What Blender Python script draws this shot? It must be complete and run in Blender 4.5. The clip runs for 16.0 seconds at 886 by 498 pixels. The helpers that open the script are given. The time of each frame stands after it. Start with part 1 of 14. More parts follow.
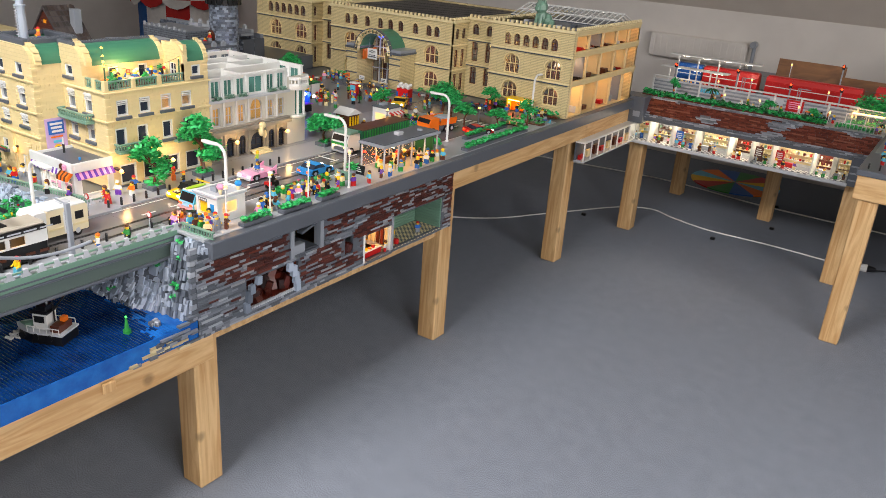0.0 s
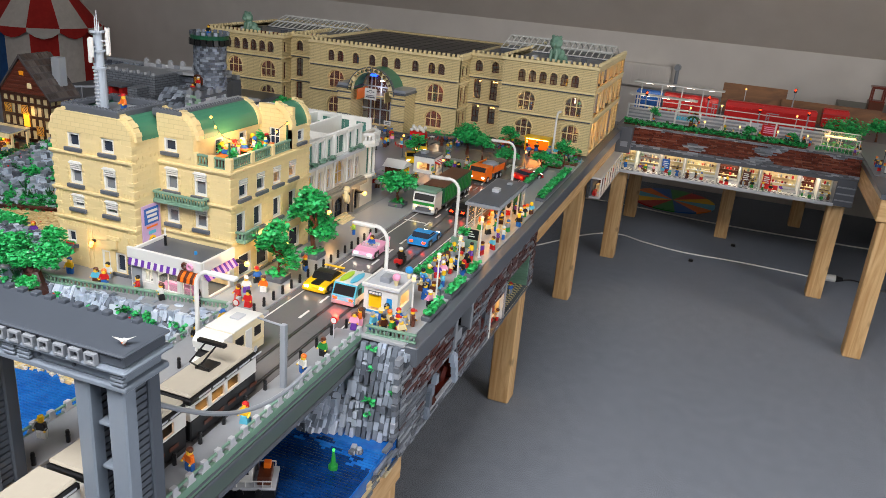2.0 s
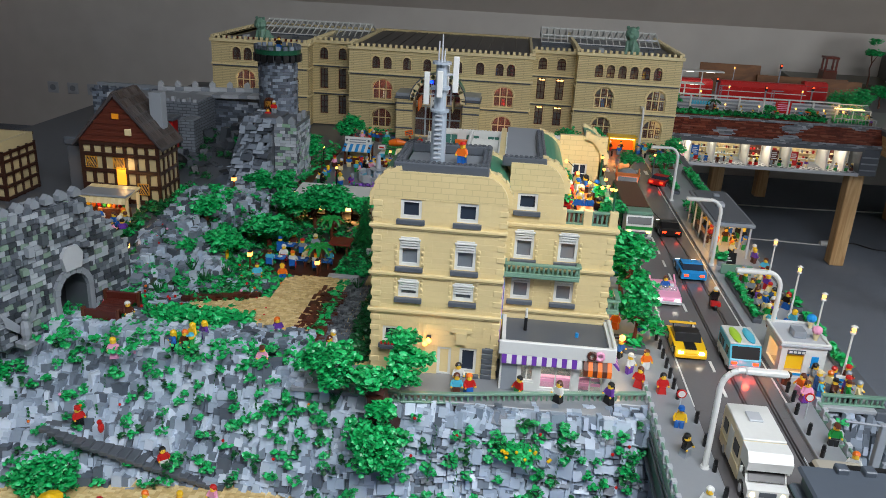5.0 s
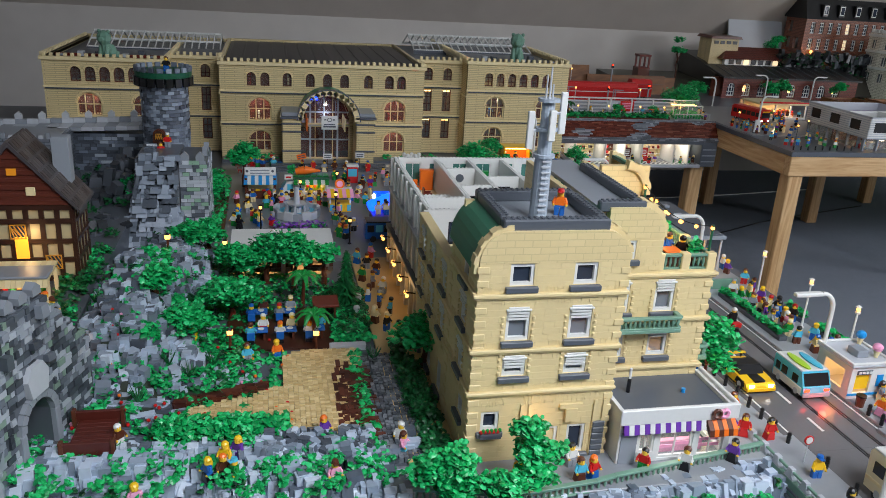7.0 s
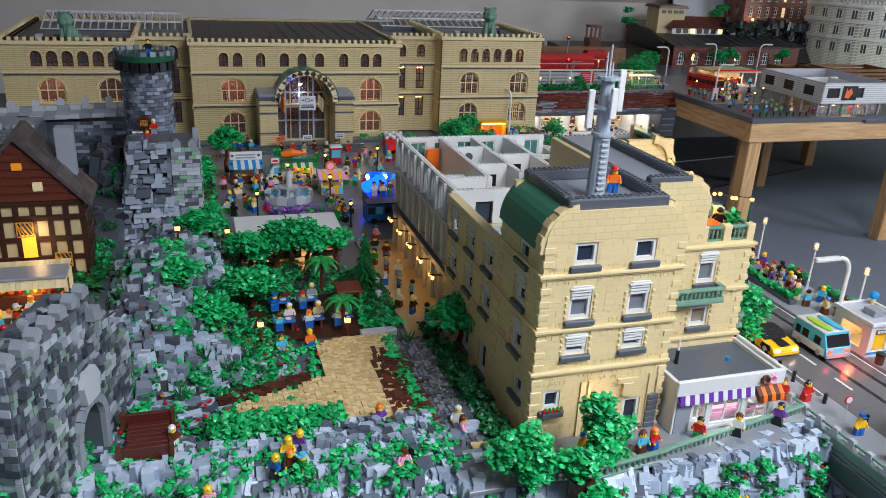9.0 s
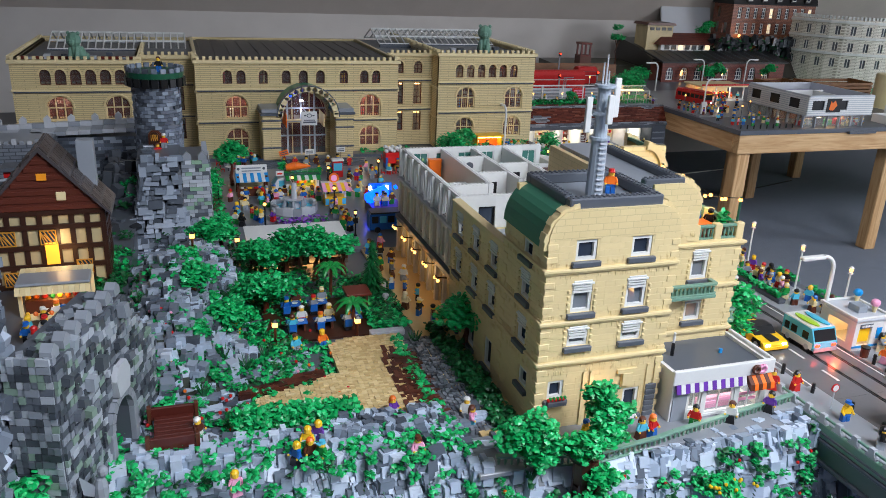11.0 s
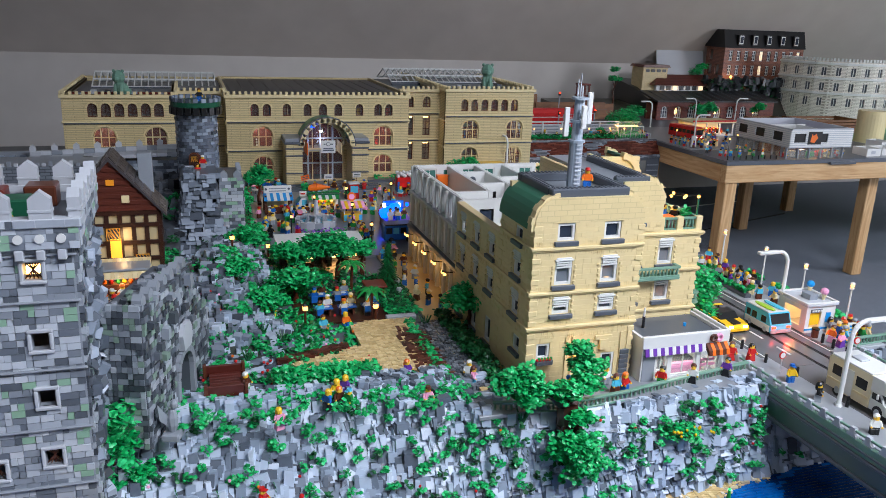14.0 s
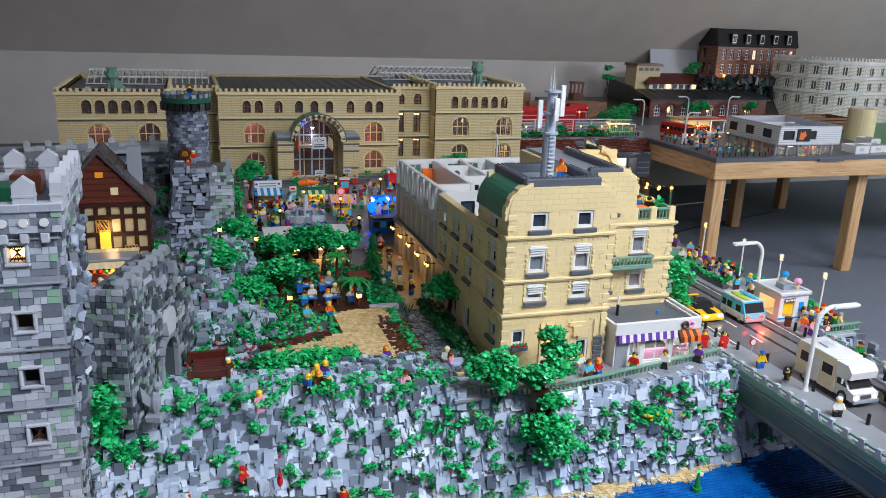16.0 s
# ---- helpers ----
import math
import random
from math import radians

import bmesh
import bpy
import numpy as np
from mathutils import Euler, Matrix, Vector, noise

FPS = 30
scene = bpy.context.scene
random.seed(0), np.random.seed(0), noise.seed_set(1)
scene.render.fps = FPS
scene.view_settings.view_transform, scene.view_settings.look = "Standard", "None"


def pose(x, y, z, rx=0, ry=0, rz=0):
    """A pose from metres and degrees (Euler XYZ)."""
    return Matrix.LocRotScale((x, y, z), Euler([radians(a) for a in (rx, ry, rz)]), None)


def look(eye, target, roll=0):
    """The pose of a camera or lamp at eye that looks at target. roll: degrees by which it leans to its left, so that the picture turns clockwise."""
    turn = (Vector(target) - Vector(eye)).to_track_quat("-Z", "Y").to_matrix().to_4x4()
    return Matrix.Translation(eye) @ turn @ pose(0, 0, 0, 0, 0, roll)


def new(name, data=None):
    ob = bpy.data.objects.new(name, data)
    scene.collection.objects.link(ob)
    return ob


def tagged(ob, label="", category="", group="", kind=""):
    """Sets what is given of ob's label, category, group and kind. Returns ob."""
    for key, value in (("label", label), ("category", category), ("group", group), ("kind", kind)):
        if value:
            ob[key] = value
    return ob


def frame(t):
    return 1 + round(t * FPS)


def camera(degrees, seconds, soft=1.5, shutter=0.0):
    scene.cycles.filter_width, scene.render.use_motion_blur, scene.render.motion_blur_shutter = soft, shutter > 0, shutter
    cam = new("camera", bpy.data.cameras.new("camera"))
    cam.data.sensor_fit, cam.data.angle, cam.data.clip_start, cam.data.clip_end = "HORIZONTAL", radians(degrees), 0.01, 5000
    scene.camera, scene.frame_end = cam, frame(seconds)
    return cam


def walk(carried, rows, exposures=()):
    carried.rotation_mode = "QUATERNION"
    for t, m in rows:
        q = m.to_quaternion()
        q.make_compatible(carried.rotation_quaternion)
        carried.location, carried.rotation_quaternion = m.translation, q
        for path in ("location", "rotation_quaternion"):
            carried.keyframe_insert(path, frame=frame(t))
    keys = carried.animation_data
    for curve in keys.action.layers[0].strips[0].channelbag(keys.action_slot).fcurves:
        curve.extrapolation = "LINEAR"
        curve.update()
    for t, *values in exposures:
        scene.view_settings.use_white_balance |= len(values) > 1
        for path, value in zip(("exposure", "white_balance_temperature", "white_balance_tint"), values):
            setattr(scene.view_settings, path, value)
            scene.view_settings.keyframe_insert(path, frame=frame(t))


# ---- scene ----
cam = camera(58.7, 16.0, soft=0.85)
METRES, EYE, TILT, LEAN, TURN = 3.15, 1.38, -1.4, -0.57, 33.1
ROWS = [
    (0.0, 0.0, 0.0, 0.0, 1.29, -20.87, -3.37),
    (0.5, -0.069, 0.0192, 0.0048, -3.88, -20.03, -3.48),
    (1.0, -0.1251, 0.0428, 0.0059, -6.78, -19.54, -3.53),
    (1.5, -0.1861, 0.0742, 0.0094, -9.2, -19.12, -3.73),
    (2.0, -0.2563, 0.1021, 0.0082, -12.38, -19.17, -3.6),
    (2.5, -0.3124, 0.1285, 0.0054, -15.36, -19.34, -3.54),
    (3.0, -0.3658, 0.1639, 0.0044, -17.43, -19.12, -2.83),
    (3.5, -0.4109, 0.1986, 0.0048, -19.27, -19.07, -2.21),
    (4.0, -0.4688, 0.2284, 0.0036, -21.72, -19.28, -1.81),
    (4.5, -0.5107, 0.2693, -0.001, -24.37, -19.62, -1.7),
    (5.0, -0.5419, 0.3224, 0.0018, -27.75, -19.49, -1.67),
    (7.5, -0.6319, 0.4867, 0.0069, -47.97, -19.28, -1.72),
    (8.0, -0.6396, 0.4971, 0.0077, -49.43, -19.91, -1.46),
    (8.5, -0.6474, 0.5065, 0.0075, -50.0, -20.53, -1.29),
    (9.0, -0.6547, 0.5125, 0.0073, -50.39, -20.86, -1.28),
    (11.5, -0.6866, 0.4933, 0.0055, -51.18, -18.7, -0.77),
    (12.0, -0.6976, 0.4804, 0.0012, -50.92, -17.74, -0.73),
    (12.5, -0.7094, 0.4673, -0.0003, -50.71, -16.92, -0.67),
    (13.0, -0.7265, 0.4573, -0.0003, -50.64, -16.23, -0.64),
    (13.5, -0.7369, 0.454, -0.0004, -50.63, -16.2, -0.63),
    (14.0, -0.7417, 0.4505, -0.0005, -50.64, -16.21, -0.63),
    (14.5, -0.7447, 0.4458, -0.0005, -50.65, -16.21, -0.63),
    (15.0, -0.747, 0.4407, -0.0015, -50.64, -16.22, -0.62),
    (15.5, -0.7464, 0.4351, -0.0025, -50.63, -16.18, -0.61),
    (16.0, -0.7441, 0.4313, -0.0032, -50.6, -16.18, -0.6),
]
walk(cam, [(t, pose(0, 0, EYE, TILT, LEAN, TURN) @ pose(METRES * x, METRES * y, METRES * z, 90 + pitch, roll, yaw)) for t, x, y, z, yaw, pitch, roll in ROWS],
     exposures=[(0.0, 0.40, 7050, 16), (1.5, 0.25, 7000, 15), (2.5, -0.02, 6800, 13), (3.5, -0.19, 6600, 11), (5.0, -0.30, 6400, 10), (8.0, -0.05, 6150, 13), (11.5, 0.07, 6050, 14), (13.5, 0.10, 6000, 15), (16.0, 0.09, 6050, 15)])

# ---- light ----
world = bpy.data.worlds.new("sky")
scene.world = world
world.use_nodes = True
sky = world.node_tree.nodes.new("ShaderNodeTexSky")
sky.sky_type, sky.sun_disc, sky.sun_elevation, sky.sun_rotation = "NISHITA", False, radians(35), radians(150)
world.node_tree.links.new(sky.outputs[0], world.node_tree.nodes["Background"].inputs[0])
world.node_tree.nodes["Background"].inputs[1].default_value = 0.1


def area_lamp(name, eye, target, sx, sy, watts, colour):
    data = bpy.data.lights.new(name, "AREA")
    data.shape, data.size, data.size_y, data.energy, data.color = "RECTANGLE", sx, sy, watts, colour
    ob = new(name, data)
    ob.matrix_world = look(eye, target)
    return ob


def point_lamp(name, x, y, z, watts, colour, r=0.01):
    data = bpy.data.lights.new(name, "POINT")
    data.energy, data.color, data.shadow_soft_size = watts, colour, r
    ob = new(name, data)
    ob.location = (x, y, z)
    return ob


# daylight through unseen roof lights and an unseen gable window, added out of view
area_lamp("unseen_roof_light", (-1.45, -0.55, 2.72), (-1.4, 0.15, 0.0), 1.4, 1.0, 97, (0.95, 0.97, 1.0))
area_lamp("unseen_roof_light", (1.7, -0.55, 2.72), (1.7, 0.3, 0.0), 1.0, 1.0, 54, (0.95, 0.97, 1.0))
area_lamp("unseen_roof_light", (-3.9, -0.55, 2.72), (-3.3, 0.6, 0.4), 1.0, 1.0, 2.5, (0.95, 0.97, 1.0))
area_lamp("unseen_gable_light", (4.15, 0.2, 1.6), (-0.6, 5.0, 1.5), 1.7, 1.1, 92, (0.95, 0.97, 1.0))
WARM = (1.0, 0.62, 0.25)


# ---- materials ----
def rgb(h):
    c = [int(h[i:i + 2], 16) / 255 for i in (0, 2, 4)]
    return tuple(x / 12.92 if x < 0.04045 else ((x + 0.055) / 1.055) ** 2.4 for x in c) + (1.0,)


def shader(name, rough, metal=0.0):
    m = bpy.data.materials.new(name)
    m.use_nodes = True
    b = m.node_tree.nodes["Principled BSDF"]
    b.inputs["Roughness"].default_value, b.inputs["Metallic"].default_value = rough, metal
    return m, m.node_tree, b


def node(tree, kind, **inputs):
    n = tree.nodes.new(kind)
    for k, v in inputs.items():
        n.inputs[k.replace("_", " ")].default_value = v
    return n


def math_node(tree, op, a, b=0.0):
    n = tree.nodes.new("ShaderNodeMath")
    n.operation = op
    for i, v in enumerate((a, b)):
        if isinstance(v, (int, float)):
            n.inputs[i].default_value = v
        else:
            tree.links.new(v, n.inputs[i])
    return n.outputs[0]


def piece_random(tree):
    geo, info = tree.nodes.new("ShaderNodeNewGeometry"), tree.nodes.new("ShaderNodeObjectInfo")
    return math_node(tree, "FRACT", math_node(tree, "ADD", geo.outputs["Random Per Island"], info.outputs["Random"]))


def place(tree):
    return tree.nodes.new("ShaderNodeNewGeometry").outputs["Position"]


def grime(tree, colour_out, bsdf, amount, scale, fine):
    """Value variation at two scales, and a fine relief."""
    pos = place(tree)
    big, small = node(tree, "ShaderNodeTexNoise", Scale=scale, Detail=3.0), node(tree, "ShaderNodeTexNoise", Scale=fine, Detail=2.0)
    for n in (big, small):
        tree.links.new(pos, n.inputs["Vector"])
    mix = math_node(tree, "ADD", math_node(tree, "MULTIPLY", big.outputs[0], amount * 1.4), math_node(tree, "MULTIPLY", small.outputs[0], amount * 0.6))
    hsv = tree.nodes.new("ShaderNodeHueSaturation")
    tree.links.new(math_node(tree, "ADD", mix, 1.0 - amount), hsv.inputs["Value"])
    tree.links.new(colour_out, hsv.inputs["Color"])
    tree.links.new(hsv.outputs[0], bsdf.inputs["Base Color"])
    return small


def plastic(name, h, rough=0.33, vary=0.1, amount=0.12):
    """Moulded plastic; each piece differs a little, with a thin film of dust."""
    m, t, b = shader(name, rough)
    hsv = t.nodes.new("ShaderNodeHueSaturation")
    hsv.inputs["Color"].default_value = rgb(h)
    t.links.new(math_node(t, "ADD", math_node(t, "MULTIPLY", piece_random(t), vary), 1.0 - vary / 2), hsv.inputs["Value"])
    grime(t, hsv.outputs[0], b, amount, 9.0, 160.0)
    return m


def palette(name, colours, rough=0.35, amount=0.12):
    """Each loose piece takes one of the colours."""
    m, t, b = shader(name, rough)
    ramp = t.nodes.new("ShaderNodeValToRGB")
    ramp.color_ramp.interpolation = "CONSTANT"
    el = ramp.color_ramp.elements
    while len(el) < len(colours):
        el.new(0.5)
    for i, h in enumerate(colours):
        el[i].position = i / len(colours)
        el[i].color = rgb(h)
    t.links.new(piece_random(t), ramp.inputs[0])
    grime(t, ramp.outputs[0], b, amount, 9.0, 160.0)
    return m


def courses(name, c1, c2, mortar, w, h, rough=0.4, depth=0.4, joint=0.0012):
    """Courses of small bricks for far surfaces."""
    m, t, b = shader(name, rough)
    sep, com = t.nodes.new("ShaderNodeSeparateXYZ"), t.nodes.new("ShaderNodeCombineXYZ")
    t.links.new(place(t), sep.inputs[0])
    t.links.new(math_node(t, "ADD", sep.outputs[0], sep.outputs[1]), com.inputs[0])
    t.links.new(sep.outputs[2], com.inputs[1])
    br = node(t, "ShaderNodeTexBrick", Color1=rgb(c1), Color2=rgb(c2), Mortar=rgb(mortar), Scale=1.0, Mortar_Size=joint, Brick_Width=w, Row_Height=h)
    t.links.new(com.outputs[0], br.inputs["Vector"])
    grime(t, br.outputs[0], b, 0.12, 6.0, 120.0)
    bump = node(t, "ShaderNodeBump", Strength=depth, Distance=0.001)
    bump.invert = True
    t.links.new(br.outputs["Fac"], bump.inputs["Height"])
    t.links.new(bump.outputs[0], b.inputs["Normal"])
    return m


def rough_surface(name, h, h2, rough, scale, fine, relief, dist=0.002):
    m, t, b = shader(name, rough)
    n = node(t, "ShaderNodeTexNoise", Scale=scale, Detail=5.0)
    t.links.new(place(t), n.inputs["Vector"])
    ramp = t.nodes.new("ShaderNodeValToRGB")
    ramp.color_ramp.elements[0].position, ramp.color_ramp.elements[1].position = 0.32, 0.68
    ramp.color_ramp.elements[0].color, ramp.color_ramp.elements[1].color = rgb(h), rgb(h2)
    t.links.new(n.outputs[0], ramp.inputs[0])
    small = grime(t, ramp.outputs[0], b, 0.25, scale * 0.08, fine)
    bump = node(t, "ShaderNodeBump", Strength=relief, Distance=dist)
    t.links.new(small.outputs[0], bump.inputs["Height"])
    t.links.new(bump.outputs[0], b.inputs["Normal"])
    return m


def timber(name, h, h2, along=(14.0, 14.0, 1.1)):
    """Planed softwood: long grain and a few knots."""
    m, t, b = shader(name, 0.55)
    co = t.nodes.new("ShaderNodeTexCoord")
    mp = node(t, "ShaderNodeMapping", Scale=along)
    t.links.new(co.outputs["Object"], mp.inputs["Vector"])
    n = node(t, "ShaderNodeTexNoise", Scale=3.2, Detail=5.0, Distortion=1.6)
    t.links.new(mp.outputs[0], n.inputs["Vector"])
    ramp = t.nodes.new("ShaderNodeValToRGB")
    ramp.color_ramp.elements[0].position, ramp.color_ramp.elements[1].position = 0.3, 0.66
    ramp.color_ramp.elements[0].color, ramp.color_ramp.elements[1].color = rgb(h), rgb(h2)
    t.links.new(n.outputs[0], ramp.inputs[0])
    vor = node(t, "ShaderNodeTexVoronoi", Scale=7.0)
    t.links.new(co.outputs["Object"], vor.inputs["Vector"])
    knot = t.nodes.new("ShaderNodeMapRange")
    for i, v in ((1, 0.05), (2, 0.13), (3, 0.45), (4, 1.0)):
        knot.inputs[i].default_value = v
    t.links.new(vor.outputs["Distance"], knot.inputs[0])
    mul = t.nodes.new("ShaderNodeMix")
    mul.data_type, mul.blend_type = "RGBA", "MULTIPLY"
    mul.inputs[0].default_value = 0.8
    t.links.new(ramp.outputs[0], mul.inputs[6])
    t.links.new(knot.outputs[0], mul.inputs[7])
    small = grime(t, mul.outputs[2], b, 0.12, 3.0, 90.0)
    bump = node(t, "ShaderNodeBump", Strength=0.15, Distance=0.001)
    t.links.new(n.outputs[0], bump.inputs["Height"])
    t.links.new(bump.outputs[0], b.inputs["Normal"])
    return m


def lit(name, h, strength):
    m, t, b = shader(name, 0.4)
    b.inputs["Base Color"].default_value = rgb(h)
    b.inputs["Emission Color"].default_value = rgb(h)
    b.inputs["Emission Strength"].default_value = strength
    return m


def clear(name, h, see=0.75):
    """Thin clear plastic: mostly see-through with a gloss."""
    m = bpy.data.materials.new(name)
    m.use_nodes = True
    t = m.node_tree
    t.nodes.clear()
    out, mix = t.nodes.new("ShaderNodeOutputMaterial"), t.nodes.new("ShaderNodeMixShader")
    a, g = t.nodes.new("ShaderNodeBsdfTransparent"), t.nodes.new("ShaderNodeBsdfPrincipled")
    a.inputs[0].default_value = rgb(h)
    g.inputs["Base Color"].default_value, g.inputs["Roughness"].default_value = rgb(h), 0.08
    mix.inputs[0].default_value = 1 - see
    t.links.new(a.outputs[0], mix.inputs[1])
    t.links.new(g.outputs[0], mix.inputs[2])
    t.links.new(mix.outputs[0], out.inputs[0])
    return m


TAN = plastic("tan_plastic", "decb98", 0.4, 0.055)
TANFAR = courses("tan_brick_courses", "dac896", "d3c18e", "b5a57c", 0.064, 0.0064)
TANB = courses("tan_brick_relief", "decb98", "dac793", "cdbb8a", 0.024, 0.0096, 0.4, 0.35, 0.0007)
GREYB = courses("grey_stone_courses", "7d858e", "6b727b", "484e55", 0.028, 0.0096)
GREY = plastic("light_grey_plastic", "b9bec4")
MID = plastic("mid_grey_plastic", "8d949c")
DARK = plastic("dark_grey_plastic", "565c64")
BLACK = plastic("black_plastic", "17181a", 0.3)
WHITE = plastic("white_plastic", "dcdedb", 0.3, 0.05)
BLUE = plastic("blue_plastic", "1f62b4")
SKYBLUE = plastic("bright_blue_plastic", "1d8fd6")
AZURE = plastic("azure_plastic", "54b9d6")
RED = plastic("red_plastic", "c3201f")
YELLOW = plastic("yellow_plastic", "f2c21c")
ORANGE = plastic("orange_plastic", "ee7420")
PINK = plastic("pink_plastic", "f0a6c8")
PURPLE = plastic("purple_plastic", "6a3aa0")
GREEN = plastic("green_plastic", "1e8a3c")
DGREEN = plastic("dark_green_plastic", "1d5a40", 0.35)
ROOFGREEN = plastic("roof_green_plastic", "3b7a60", 0.38)
SANDGREEN = plastic("sand_green_plastic", "6f9683")
BROWN = plastic("brown_plastic", "5a3020")
DRED = plastic("dark_red_plastic", "6d2a1c")
BUFF = plastic("beige_plastic", "e6d6a6")
LIME = plastic("lime_plastic", "a8cf3a")
SKIN = plastic("yellow_figure_plastic", "f4c63c", 0.3)
LEAF = palette("leaf_green_plastic", ["12994e", "1bad5a", "29ba67", "0e8745", "38c577"], 0.35)
LEAFD = palette("dark_leaf_plastic", ["0f5429", "145f31", "0c4722", "1a6f38"], 0.4)
ROCK = palette("rock_grey_plastic", ["bccadb", "adbccd", "75818f", "c9d5e3", "59636f", "9cabbc", "b5c3d4", "8a98a8", "a9b8ca"], 0.4)
# ROCK again in darker greys, with shade put into the colour
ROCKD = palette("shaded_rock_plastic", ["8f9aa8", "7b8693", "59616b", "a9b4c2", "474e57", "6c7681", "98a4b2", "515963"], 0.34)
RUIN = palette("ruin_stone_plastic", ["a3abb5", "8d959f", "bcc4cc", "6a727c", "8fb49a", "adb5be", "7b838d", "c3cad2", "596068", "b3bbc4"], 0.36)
DRUIN = palette("dark_stone_plastic", ["626b78", "545c68", "7b8695", "474e58", "6d7785", "8e9aa8"], 0.38)
PAVE = palette("paving_tile_plastic", ["8f9499", "989da2", "858a90", "9fa4a8"], 0.3)
PLAZA = palette("plaza_tile_plastic", ["6b7076", "747a80", "63686e", "7d8288"], 0.3)
ROAD = plastic("road_tile_plastic", "6b6a6c", 0.2, 0.05, 0.14)
SAND = palette("sand_plate_plastic", ["d9c08a", "cfb57e", "e2cc98", "c9ae78"], 0.4)
WATER = rough_surface("rippled_blue_plastic", "0b4f9c", "1269b8", 0.14, 26.0, 210.0, 0.45, 0.0016)
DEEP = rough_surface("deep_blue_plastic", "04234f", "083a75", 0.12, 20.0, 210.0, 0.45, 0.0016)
CARPET = rough_surface("grey_carpet", "5c6571", "969fac", 0.95, 280.0, 1500.0, 0.3, 0.0014)
PAINT = rough_surface("white_wall_paint", "cfcbc5", "d6d2cc", 0.8, 6.0, 300.0, 0.05)
SLOPE = rough_surface("grey_ceiling_paint", "cbc3ba", "d2cac1", 0.85, 5.0, 300.0, 0.05)
PINE = timber("planed_pine", "b98c57", "d9b684")
PINEX = timber("planed_pine_beam", "b98c57", "d9b684", (1.1, 14.0, 14.0))
PINEY = timber("planed_pine_rail", "b98c57", "d9b684", (14.0, 1.1, 14.0))
GLASS = clear("clear_pane", "f2f6f6", 0.9)
DGLASS = clear("smoked_pane", "3f4a5c", 0.4)
BULB = lit("warm_bulb", "ffad4e", 5.0)
COOL = lit("white_led", "fff4e0", 8.0)
REDLED = lit("red_led", "ff2a10", 10.0)
BLUELED = lit("blue_led", "1040ff", 6.0)
STRIP = lit("warm_strip_lamp", "ffbc6a", 7.0)


# ---- building helpers ----
FIXED = {}        # things whose parts are given in the room's own metres


